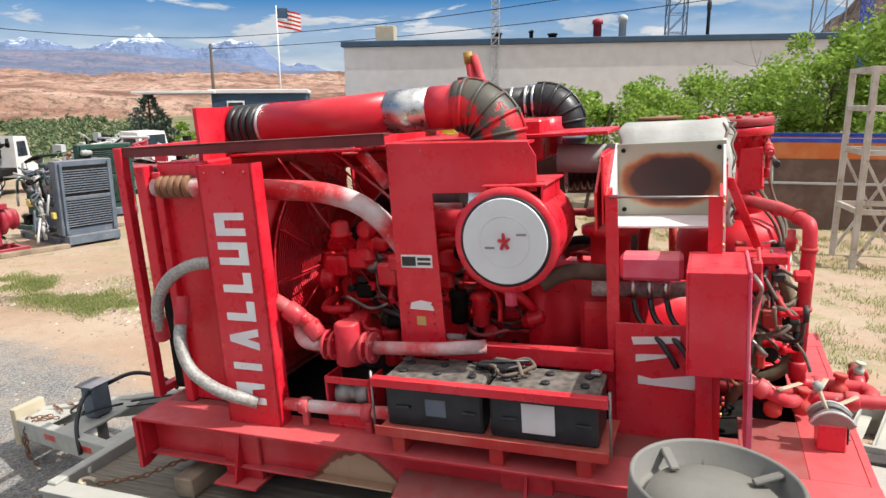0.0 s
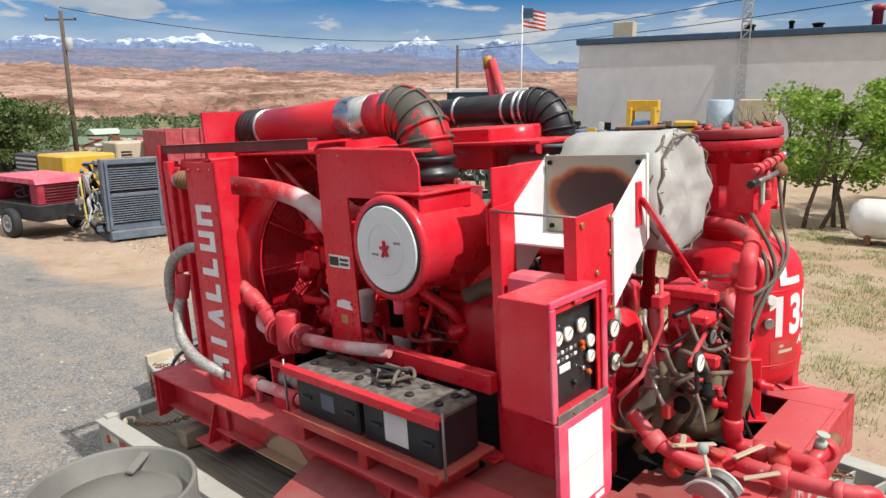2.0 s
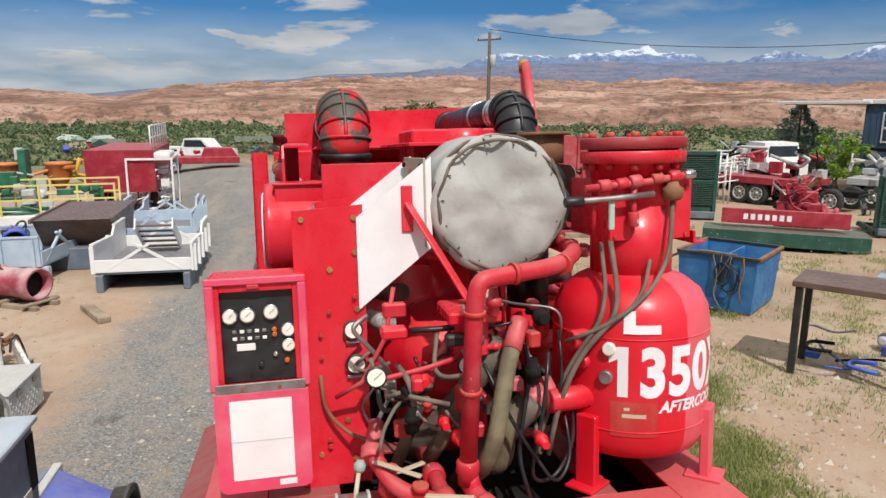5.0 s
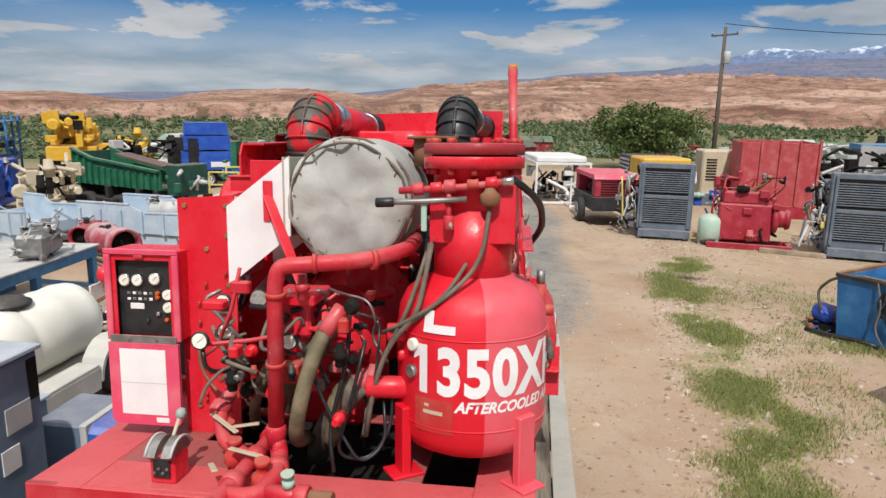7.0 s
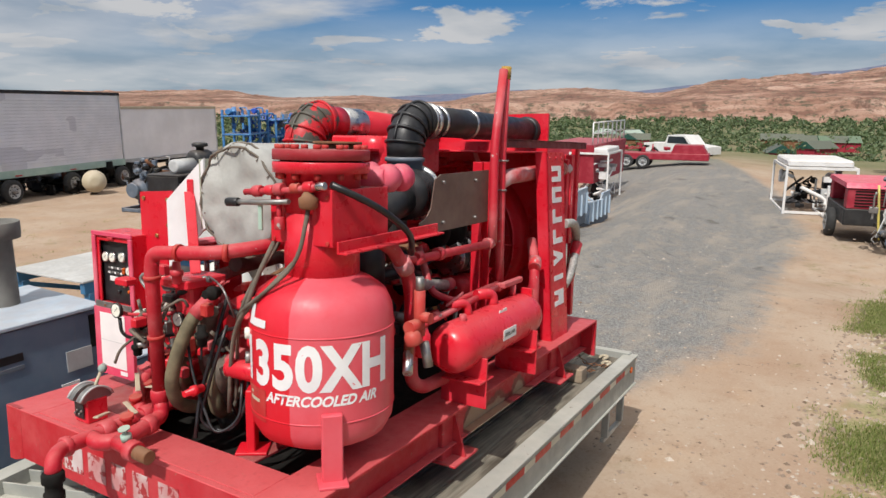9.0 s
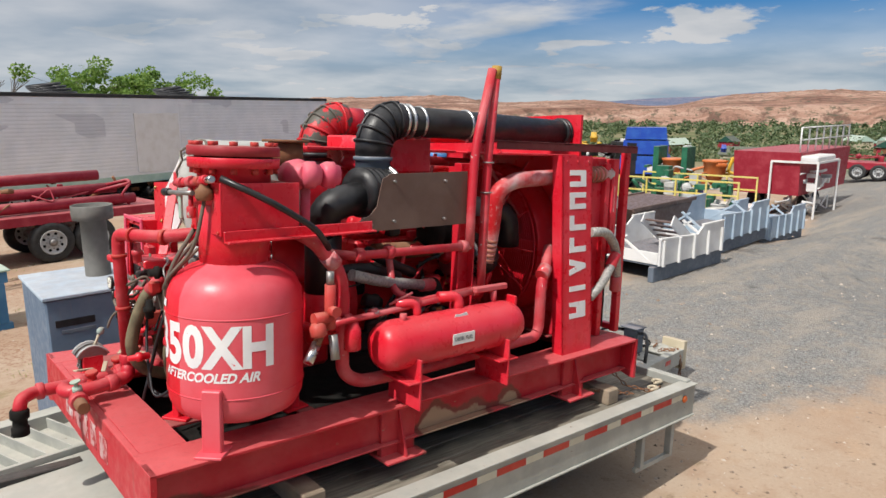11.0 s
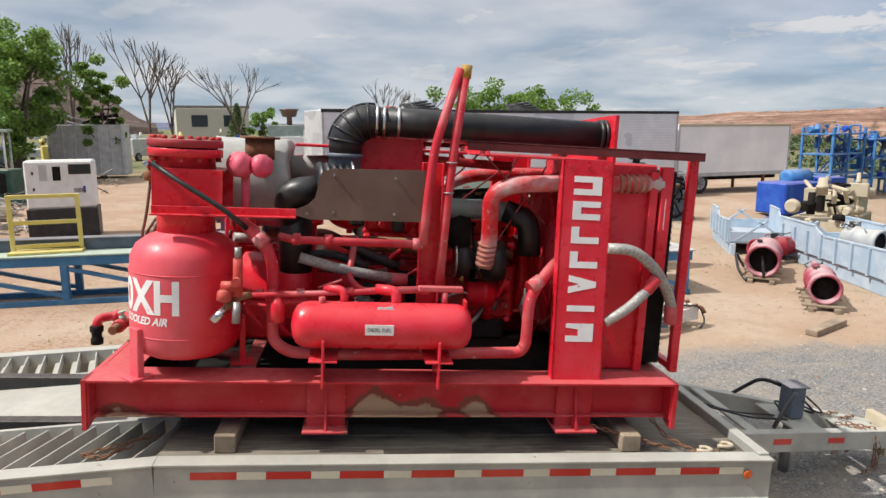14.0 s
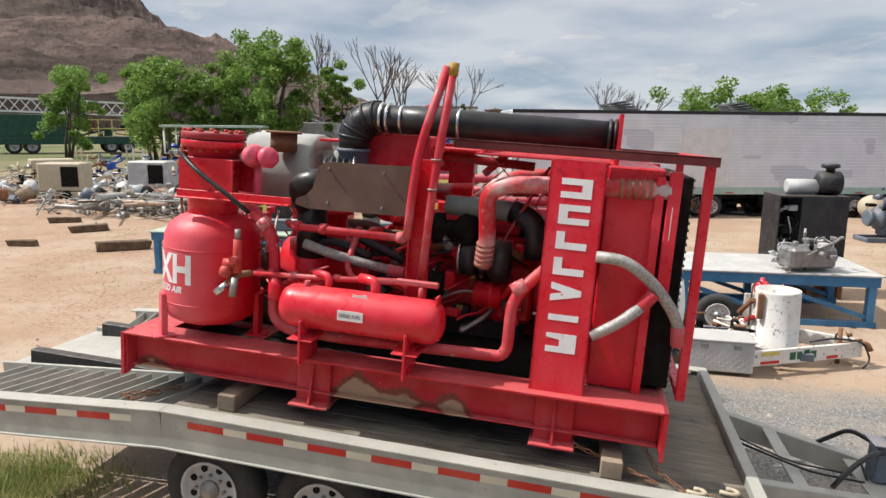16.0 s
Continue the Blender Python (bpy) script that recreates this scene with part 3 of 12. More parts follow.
def tube(bm, pts, radii, n=12, cap=True, smooth=True):
    """A round bar swept through points, with one radius each."""
    pts = [Vector(p) for p in pts]
    if not isinstance(radii, (list, tuple)):
        radii = [radii] * len(pts)
    u = None
    rings = []
    for i, p in enumerate(pts):
        d = (pts[min(i + 1, len(pts) - 1)] - pts[max(i - 1, 0)])
        if d.length < 1e-9:
            d = Vector((0, 0, 1))
        d.normalize()
        if u is None:
            u, w = frame_of(d)
        else:
            u = (u - d * u.dot(d))
            if u.length < 1e-6:
                u, w = frame_of(d)
            u.normalize()
            w = d.cross(u)
        rings.append([bm.verts.new(p + (u * math.cos(a) + w * math.sin(a)) * radii[i]) for a in (2 * math.pi * k / n for k in range(n))])
    for a, b in zip(rings, rings[1:]):
        for k in range(n):
            f = bm.faces.new((a[k], a[(k + 1) % n], b[(k + 1) % n], b[k]))
            f.smooth = smooth
    if cap:
        bm.faces.new(rings[0][::-1])
        bm.faces.new(rings[-1])
    return bm


def rounded(pts, bend, steps=5):
    """The polyline with its corners turned on an arc."""
    pts = [Vector(p) for p in pts]
    out = [pts[0]]
    for a, b, c in zip(pts, pts[1:], pts[2:]):
        r1 = min(bend, (a - b).length * 0.48, (c - b).length * 0.48)
        p, q = b + (a - b).normalized() * r1, b + (c - b).normalized() * r1
        for s in range(steps + 1):
            t = s / steps
            out.append(p * (1 - t) ** 2 + b * 2 * t * (1 - t) + q * t ** 2)
    out.append(pts[-1])
    return out


def pipe(bm, pts, r, bend=0.1, n=12):
    return tube(bm, rounded(pts, bend), r, n)


def cyl(bm, p0, p1, r, n=16, r1=None, cham=0.0):
    """A round bar with chamfered rims from p0 to p1."""
    p0, p1 = Vector(p0), Vector(p1)
    r1 = r if r1 is None else r1
    if cham:
        d = (p1 - p0).normalized() * cham
        return tube(bm, [p0, p0 + d, p1 - d, p1], [r - cham, r, r1, r1 - cham], n)
    return tube(bm, [p0, p1], [r, r1], n)


def lathe(bm, centre, axis, prof, n=24):
    """A turned body: prof is a row of (distance along axis, radius)."""
    c, a = Vector(centre), Vector(axis).normalized()
    pts = [c + a * h for h, _ in prof]
    u, w = frame_of(a)
    rings = [[bm.verts.new(p + (u * math.cos(t) + w * math.sin(t)) * max(r, 0.0005)) for t in (2 * math.pi * k / n for k in range(n))] for p, (_, r) in zip(pts, prof)]
    for i, j in zip(rings, rings[1:]):
        for k in range(n):
            f = bm.faces.new((i[k], i[(k + 1) % n], j[(k + 1) % n], j[k]))
            f.smooth = True
    bm.faces.new(rings[0][::-1])
    bm.faces.new(rings[-1])
    return bm


def prism(bm, poly, axis, a, b, shift=(0, 0)):
    """A plate of the outline poly, from a to b along x, y or z; shift slides the far face."""
    def at(p, h, s):
        u, v = p[0] + s[0], p[1] + s[1]
        return {"x": (h, u, v), "y": (u, h, v), "z": (u, v, h)}[axis]
    lo = [bm.verts.new(at(p, a, (0, 0))) for p in poly]
    hi = [bm.verts.new(at(p, b, shift)) for p in poly]
    n = len(poly)
    bm.faces.new(lo[::-1])
    bm.faces.new(hi)
    for k in range(n):
        bm.faces.new((lo[k], lo[(k + 1) % n], hi[(k + 1) % n], hi[k]))
    return bm


def strut(bm, p0, p1, w, h=None, b=0.004):
    """A square bar between two points."""
    p0, p1 = Vector(p0), Vector(p1)
    d = p1 - p0
    m = Matrix.Translation(p0) @ d.to_track_quat("X", "Z").to_matrix().to_4x4()
    h = h or w
    return box(bm, 0, d.length, -w / 2, w / 2, -h / 2, h / 2, b, m)


def ring(bm, centre, axis, r, w, n=24, m=6):
    """A thin round ring."""
    c, a = Vector(centre), Vector(axis).normalized()
    u, v = frame_of(a)
    rows = []
    for k in range(n):
        t = 2 * math.pi * k / n
        o = u * math.cos(t) + v * math.sin(t)
        rows.append([bm.verts.new(c + o * (r + w * math.cos(s)) + a * w * math.sin(s)) for s in (2 * math.pi * j / m for j in range(m))])
    for k in range(n):
        p, q = rows[k], rows[(k + 1) % n]
        for j in range(m):
            f = bm.faces.new((p[j], p[(j + 1) % m], q[(j + 1) % m], q[j]))
            f.smooth = True
    return bm


def mesh_of(name, bm, mat):
    bmesh.ops.recalc_face_normals(bm, faces=bm.faces)
    me = bpy.data.meshes.new(name)
    bm.to_mesh(me)
    bm.free()
    me.materials.append(mat)
    return me


SPLIT = {"hose_wrap", "tank_wall", "carry_lug", "battery_tray", "flywheel", "top_angle", "guard_brace", "plug", "side_channel", "control_box", "sign_panel", "arch_bracket", "deck_plate", "valve_stem", "chassis_beam", "trestle", "cabinet_shell"}


def islands(bm):
    """The loose pieces of a mesh, each as a mesh of its own, largest first."""
    seen, out = set(), []
    for v0 in bm.verts:
        if v0 in seen:
            continue
        seen.add(v0)
        stack, vs = [v0], []
        while stack:
            v = stack.pop()
            vs.append(v)
            for e in v.link_edges:
                w = e.other_vert(v)
                if w not in seen:
                    seen.add(w)
                    stack.append(w)
        b = bm_new()
        mp = {v: b.verts.new(v.co) for v in vs}
        for f in {f for v in vs for f in v.link_faces}:
            b.faces.new([mp[v] for v in f.verts]).smooth = f.smooth
        out.append((max((a.co - c.co).length for a in vs for c in (vs[0], vs[-1])), b))
    bm.free()
    return [b for _, b in sorted(out, key=lambda o: -o[0])]


def part(name, bm, material, parent=None, label=""):
    if name in SPLIT:
        first, *rest = islands(bm)
        SPLIT.discard(name)
        ob = part(name, first, material, parent, label)
        for b in rest:
            part(name, b, material, parent)
        SPLIT.add(name)
        return ob
    ob = new(name, mesh_of(name, bm, material))
    if parent is not None:
        ob.parent = parent
    if label:
        tagged(ob, label)
    return ob


def thing(name, m, label, category, group="", kind=""):
    ob = new(name)
    ob.empty_display_size = 0.2
    ob.matrix_basis = m
    return tagged(ob, label, category, group, kind)


def text_part(body, size, m, mat, parent, name="lettering", extrude=0.0015, bend=None, squeeze=1.0, bold=0.0, slant=0.0, track=1.0, own_one=False, span=0.0):
    """Raised lettering; bend wraps it round an upright cylinder of that radius."""
    cu = bpy.data.curves.new(name, "FONT")
    cu.body, cu.size, cu.extrude, cu.align_x, cu.align_y = body, size, extrude, "CENTER", "CENTER"
    cu.resolution_u = 4
    cu.space_character = track
    cu.offset, cu.shear = bold, slant
    tmp = bpy.data.objects.new("tmp_text", cu)
    scene.collection.objects.link(tmp)
    dg = bpy.context.evaluated_depsgraph_get()
    me = bpy.data.meshes.new_from_object(tmp.evaluated_get(dg))
    bpy.data.objects.remove(tmp)
    if span:                            # fit the line to its painted width and centre it
        lo, hi = min(v.co.x for v in me.vertices), max(v.co.x for v in me.vertices)
        for v in me.vertices:
            v.co.x -= (lo + hi) / 2
        squeeze = span / (hi - lo)
    if bend:
        bm = bmesh.new()
        bm.from_mesh(me)
        if own_one:                     # the leading 1 is drawn as a bold stem with a flag
            first = min(bm.verts, key=lambda v: v.co.x)
            seen, stack = {first}, [first]
            while stack:
                for e in stack.pop().link_edges:
                    for w in e.verts:
                        if w not in seen:
                            seen.add(w)
                            stack.append(w)
            ax0, ax1 = min(v.co.x for v in seen), max(v.co.x for v in seen)
            ay0, ay1 = min(v.co.y for v in seen), max(v.co.y for v in seen)
            bmesh.ops.delete(bm, geom=list(seen), context="VERTS")
            hh = ay1 - ay0
            sx = ax1 - 0.24 * hh
            for poly in ([(sx, ay0), (ax1, ay0), (ax1, ay1), (sx, ay1)], [(sx - 0.20 * hh, ay1 - 0.34 * hh), (sx, ay1 - 0.25 * hh), (sx, ay1), (sx - 0.04 * hh, ay1 - 0.02 * hh), (sx - 0.20 * hh, ay1 - 0.14 * hh)]):
                bm.faces.new([bm.verts.new((x_, y_, 0)) for x_, y_ in poly])
        for _ in range(2):
            bmesh.ops.subdivide_edges(bm, edges=[e for e in bm.edges if e.calc_length() > 0.02], cuts=1)
        for v in bm.verts:
            a = v.co.x * squeeze / bend
            v.co = Vector((math.sin(a) * (bend + v.co.z), v.co.y, math.cos(a) * (bend + v.co.z) - bend))
        for f in bm.faces:
            f.smooth = True
        bm.to_mesh(me)
        bm.free()
    else:
        for v in me.vertices:
            v.co.x *= squeeze
    me.materials.clear()
    me.materials.append(mat)
    ob = new(name, me)
    ob.parent = parent
    ob.matrix_local = m
    return ob


# ==== large structure: ground, hills, mountains ====
bm = bm_new()


def smooth(x, a, b):
    t = max(0.0, min(1.0, (x - a) / (b - a)))
    return t * t * (3 - 2 * t)


def valley(az, r):
    """The ground falls away into a valley to the west."""
    return -9.0 * smooth(r, 45, 170) * smooth(az, 118, 142) * (1 - smooth(az, 262, 285))


def dip(x, y):
    """The yard sinks a little towards the north-west and the south-west."""
    az = math.degrees(math.atan2(y, x)) % 360
    r = math.hypot(x, y)
    return -0.64 * smooth(r, 8.5, 14.5) * smooth(az, 112, 132) * (1 - smooth(az, 177, 190)) - 0.95 * smooth(r, 13.5, 20) * smooth(az, 184, 198) * (1 - smooth(az, 221, 231))


R_GROUND = [0, 4, 6, 8, 9.5, 11, 12.5, 14, 16, 20, 25, 30, 45, 60, 80, 105, 135, 170, 300, 900, 2600, 4800]
rows = []
for r in R_GROUND:
    n = 1 if r == 0 else 128
    rows.append([bm.verts.new((r * math.cos(2 * math.pi * k / n), r * math.sin(2 * math.pi * k / n), valley(360 * k / n, r) + dip(r * math.cos(2 * math.pi * k / n), r * math.sin(2 * math.pi * k / n)))) for k in range(n)])
for i in range(len(rows) - 1):
    a, b = rows[i], rows[i + 1]
    for k in range(128):
        if len(a) == 1:
            bm.faces.new((a[0], b[k], b[(k + 1) % 128]))
        else:
            bm.faces.new((a[k], b[k], b[(k + 1) % 128], a[(k + 1) % 128]))
tagged(part("ground", bm, GROUND), "gravel and red dirt yard with dry weeds", "ground", kind="structure")


def spline(table, x):
    for (x0, y0), (x1, y1) in zip(table, table[1:]):
        if x0 <= x <= x1:
            t = (x - x0) / (x1 - x0)
            t = t * t * (3 - 2 * t)
            return y0 * (1 - t) + y1 * t
    return table[0][1] if x < table[0][0] else table[-1][1]


def range_strip(name, mat, dist, deep, profile, rough, label, wave=0.05, steps=420, base=-16.0, rows_n=9, a0=None, a1=None, terrace=0.0, ridged=0.0):
    """A chain of hills round the yard: profile is the skyline's height angle (degrees) by azimuth."""
    a0 = profile[0][0] if a0 is None else a0
    a1 = profile[-1][0] if a1 is None else a1
    bm = bm_new()
    grid = []
    for i in range(steps + 1):
        az = a0 + (a1 - a0) * i / steps
        el = spline(profile, az)
        col = []
        for j in range(rows_n + 1):
            f = j / rows_n
            d = dist + deep * f
            p = Vector((math.cos(radians(az)) * d, math.sin(radians(az)) * d, 0))
            top = math.tan(radians(max(el, 0.0))) * (dist + deep)
            n1 = noise.fractal(p * wave * 0.12, 0.9, 2.1, 7)
            n2 = noise.noise(p * wave * 0.6)
            if ridged:
                n2 += ridged * (noise.ridged_multi_fractal(p * wave * 0.22, 0.8, 2.2, 5, 1.0, 2.0) - 1.0)
            g = f ** 0.8
            if terrace:
                q = g * terrace + 0.9 * noise.noise(p * wave * 0.05)
                q = max(q, 0.0)
                g = (math.floor(q) + min(1.0, (q % 1.0) * 2.2)) / terrace
            h = top * g * (1 + rough * (n1 + 0.35 * n2) * (0.35 + 0.65 * f))
            h = base if j == 0 else max(base, h)
            col.append(bm.verts.new((p.x, p.y, h + 3.2 * (1 if j else 0))))
        grid.append(col)
    for a, b in zip(grid, grid[1:]):
        for j in range(rows_n):
            f = bm.faces.new((a[j], b[j], b[j + 1], a[j + 1]))
            f.smooth = False
    return tagged(part(name, bm, mat), label, "hills", kind="structure")


SNOW = [(112, 1.6), (120, 2.4), (124, 3.3), (127, 5.0), (131, 4.2), (134, 5.1), (139, 4.0), (142, 4.5), (145, 4.0), (148.7, 4.5), (152.3, 4.9), (156, 4.7), (160, 4.6), (164, 4.5), (167, 3.8), (172, 3.1), (178, 2.0)]
MESA = [(105, 1.5), (124, 2.3), (131, 3.2), (138, 3.7), (146, 3.75), (152, 3.75), (160, 3.4), (167, 3.4), (176, 3.0), (182, 2.5), (189, 1.7), (198, 1.05), (204, 1.3), (210, 1.0), (221, 0.45), (235, 0.2), (270, 0.3), (300, 0.6), (340, 0.8)]
REDS = [(100, 1.2), (131, 2.3), (138, 1.9), (143, 2.2), (150, 2.3), (160, 2.5), (167, 2.8), (175, 2.6), (183, 2.2), (189, 1.7), (194, 1.0), (201, 1.35), (206, 1.05), (212, 0.3), (218, 0.75), (224, 0.6), (230, 1.1), (236, 1.0), (244, 0.7), (252, 0.3), (262, 0.2)]
HILL = [(286, 0.4), (290, 2.1), (293, 3.7), (296.5, 4.4), (301.5, 6.4), (304.3, 7.5), (307.3, 8.9), (312, 8.9), (318, 8.0), (330, 6.5), (345, 4.0), (360, 2.0)]
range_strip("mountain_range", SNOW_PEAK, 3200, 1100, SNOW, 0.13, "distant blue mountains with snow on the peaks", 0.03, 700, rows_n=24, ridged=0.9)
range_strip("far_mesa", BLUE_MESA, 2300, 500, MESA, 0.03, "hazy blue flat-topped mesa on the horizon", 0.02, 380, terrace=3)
range_strip("red_cliffs", RED_ROCK, 620, 620, REDS, 0.16, "red sandstone cliffs beyond the valley", 0.12, 1500, rows_n=34, terrace=6, ridged=0.9)
range_strip("dark_hill", DARK_HILL, 420, 420, HILL, 0.10, "dark rocky hill behind the trees", 0.16, 700, rows_n=34, terrace=5, ridged=0.8)

range_strip("dark_hill_north", DARK_HILL, 900, 500, [(30, 3.0), (50, 8.0), (66, 9.6), (74, 9.2), (78, 8.4), (80.5, 7.4), (82.5, 5.6), (84.5, 3.2), (88, 1.2)], 0.08, "dark rocky hill beyond the workshop", 0.10, 240, rows_n=24, terrace=4, ridged=0.8)

# ==== the machine on its skid ====
M = pose(0, 0, 1.45, 1.0, -3.4, 0)          # the skid follows the trailer's slope
unit = thing("air_compressor", M, "red diesel air compressor on an open steel skid", "compressor")


def P_(name, bm, mat, label="", parent=None):
    return part(name, bm, mat, parent or unit, label)


def bolt_row(points, axis, r=0.014, h=0.012, mat=None, parent=None, name="bolt"):
    for p in points:
        bm = bm_new()
        q = Vector(p) + Vector(axis) * h
        cyl(bm, p, q, r, 6)
        P_(name, bm, mat or STEEL, parent=parent)


# skid: side channels, end beams, deck plates
for s, nm in ((-1, "side"), (1, "side")):
    bm = bm_new()
    box(bm, -1.97, 1.97, s * 1.13, s * 0.86, -0.018, 0.0, 0.003)
    box(bm, -1.93, 1.93, s * 1.00, s * 0.985, -0.26, -0.018, 0.003)
    box(bm, -1.93, 1.93, s * 1.06, s * 0.90, -0.272, -0.26, 0.003)
    for x in (-1.955, 1.955):
        prism(bm, [(s * 1.13, 0), (s * 0.985, 0), (s * 0.985, -0.30), (s * 1.08, -0.33), (s * 1.13, -0.33)], "x", x - 0.014, x + 0.014)
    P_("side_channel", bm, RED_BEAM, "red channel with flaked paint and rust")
    for x0, x1 in ((-1.39, -1.13), (0.33, 0.59)):
        bm = bm_new()
        box(bm, x0, x1, s * 1.03, s * 0.98, -0.35, -0.02, 0.006)
        box(bm, x0 - 0.02, x1 + 0.02, s * 1.13, s * 0.84, -0.362, -0.345, 0.004)
        prism(bm, [(s * 1.03, -0.05), (s * 1.12, -0.345), (s * 1.03, -0.345)], "x", (x0 + x1) / 2 - 0.008, (x0 + x1) / 2 + 0.008)
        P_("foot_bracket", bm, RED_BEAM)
bm = bm_new()
box(bm, 1.93, 1.968, -1.11, 1.11, -0.30, -0.002, 0.004)
box(bm, 1.70, 1.93, -0.86, 0.86, -0.016, -0.001, 0.003)
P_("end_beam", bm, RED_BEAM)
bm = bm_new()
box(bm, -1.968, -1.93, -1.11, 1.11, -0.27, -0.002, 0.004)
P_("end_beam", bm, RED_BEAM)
bm = bm_new()
for x0, x1, y0, y1 in ((-1.93, -1.40, -0.86, 0.86), (1.42, 1.70, -0.86, -0.30), (0.80, 1.42, -0.86, -0.55), (0.95, 1.05, -0.5, 0.86), (1.05, 1.70, 0.50, 0.62)):
    box(bm, x0, x1, y0, y1, -0.016, -0.001, 0.003)
P_("deck_plate", bm, RED_DECK, "dusty red deck plate")
# added near-black sheet; it stands in for the shade below the deck openings
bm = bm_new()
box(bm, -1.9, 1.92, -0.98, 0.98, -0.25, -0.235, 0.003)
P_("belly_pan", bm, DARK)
for i, (y, w) in enumerate(((-0.55, .17), (-0.33, .15), (-0.13, .12), (0.05, .12), (0.25, 0.15))):
    bm = bm_new()
    box(bm, 1.968, 1.9705, y, y + w, -0.235, -0.09, 0.0005)
    P_("stencil_block", bm, LETTER_WORN, "worn white stencil block")

# the two upright sign panels beside the cooler


SIGN_SHAPES = [[(-1, -1), (1, -1), (1, -0.36), (-0.36, -0.36), (-0.36, 0.36), (1, 0.36), (1, 1), (-1, 1)],
               [(-1, -1), (1, -1), (1, 1), (-1, 1), (-1, 0.36), (0.40, 0.36), (0.40, -0.36), (-1, -0.36)],
               [(-1, -0.9), (1, -0.9), (1, 0.9), (0.45, 0.9), (0.45, -0.2), (-1, -0.2)],
               [(-1, -0.9), (1, -0.9), (1, 0.9), (0.45, 0.9), (0.45, -0.2), (-1, -0.2)],
               [(-1, -0.30), (1, -1), (1, -0.30), (0.2, 0.0), (1, 0.30), (1, 1), (-1, 0.30)],
               [(-1, -0.32), (1, -0.32), (1, 0.32), (-1, 0.32)],
               [(-1, -1), (1, -1), (1, -0.36), (0.1, -0.36), (0.1, 0.36), (1, 0.55), (1, 1), (-1, 1)]]


def sign_panel(x0, x1, s, ytop, ybot, zt, flip):
    bm = bm_new()
    for off, (a, b) in ((0, (0.0, zt)),):
        lo, hi = ybot, ytop
        vs = []
        for x in (x0, x1):
            for z, y in ((0.0, lo), (zt, hi)):
                for d in (0.0, -0.012):
                    vs.append(bm.verts.new((x, s * (y + d), z)))
        quad(bm, vs, [(0, 1, 3, 2), (4, 6, 7, 5), (0, 2, 6, 4), (1, 5, 7, 3), (2, 3, 7, 6), (0, 4, 5, 1)])
        for x in (x0, x1):
            e = 0.012 if x == x0 else -0.012
            prism(bm, [(s * lo, 0.0), (s * (lo - 0.10), 0.0), (s * (hi - 0.10), zt), (s * hi, zt)], "x", x, x + e)
    pan = P_("sign_panel", bm, RED, "red upright panel with white sign blocks")
    # seven sign marks running down the panel
    tilt = math.atan2(ybot - ytop, zt)
    for k in range(7):
        zc = 1.34 - k * 0.168 if not flip else 0.19 + k * 0.163
        y = ybot + (ytop - ybot) * zc / zt
        m = Matrix.Translation(((x0 + x1) / 2, s * (y + 0.002), zc)) @ Matrix.Rotation(s * tilt, 4, "X")
        bm2 = bm_new()                      # a plain bold shape
        prism(bm2, [(u * 0.098, w * 0.063) for u, w in SIGN_SHAPES[6 - k if flip else k]], "y", -0.0012, 0.0012)
        bm2.transform(m)
        part("sign_stroke", bm2, LETTER, pan)
    for dx in (0.05, (x1 - x0) / 2, x1 - x0 - 0.05):
        bm2 = bm_new()
        cyl(bm2, (x0 + dx, s * (ytop - 0.002), zt - 0.045), (x0 + dx, s * (ytop + 0.012), zt - 0.045), 0.011, 6)
        part("bolt", bm2, RED_PIPE, pan)
    return pan


sign_panel(-1.32, -0.96, -1, 1.00, 1.015, 1.49, True)
sign_panel(-1.43, -1.075, 1, 0.945, 1.05, 1.51, False)

# cooler housing, its open frame and the upright duct plate
bm = bm_new()
box(bm, -1.80, -1.44, -0.80, 0.82, 0.0, 1.50, 0.012)
P_("cooler_housing", bm, RED)
bm = bm_new()
box(bm, -1.98, -1.80, -0.74, 0.76, 0.03, 1.46, 0.01)
core = P_("cooler_core", bm, DARK)
for k in range(30):
    bm = bm_new()
    z = 0.07 + k * 0.047
    box(bm, -1.992, -1.98, -0.72, 0.74, z, z + 0.018, 0.002)
    P_("fin", bm, STEEL, parent=core)
bm = bm_new()
for s in (-0.80, 0.82):
    box(bm, -2.09, -2.03, s - 0.03, s + 0.03, -0.01, 1.60, 0.004)
    box(bm, -1.90, -1.82, s * 1.03 - 0.05, s * 1.03 + 0.03, 0.70, 1.49, 0.006)
    box(bm, -1.80, -1.74, s * 1.02 - 0.03, s * 1.02 + 0.03, 0.0, 1.45, 0.006)
box(bm, -2.09, -2.03, -0.80, 0.82, 1.55, 1.60, 0.004)
box(bm, -2.09, -2.03, -0.80, 0.82, 0.0, 0.05, 0.004)
P_("guard_frame", bm, RED)
bm = bm_new()
box(bm, -1.86, -1.852, 0.862, 0.875, 1.05, 1.27, 0.002)
P_("sticker", bm, PAPER)
bm = bm_new()
for s, x1 in ((-0.78, -0.26), (0.87, -0.42)):
    box(bm, -2.10, x1, s - 0.035, s + 0.035, 1.585, 1.60, 0.002)
    box(bm, -2.10, x1, s + (0.03 if s > 0 else -0.035), s + (0.035 if s > 0 else -0.03), 1.54, 1.60, 0.002)
P_("top_angle", bm, MAROON, "dark maroon steel angle along the top")
bm = bm_new()
prism(bm, [(-0.76, 1.50), (0.78, 1.50), (0.78, 1.83), (0.60, 1.83), (-0.55, 1.80), (-0.76, 1.80)], "x", -1.50, -1.475)
P_("duct_plate", bm, RED)
bm = bm_new()
box(bm, -1.45, -0.55, -0.55, 0.78, 1.50, 1.515, 0.003)
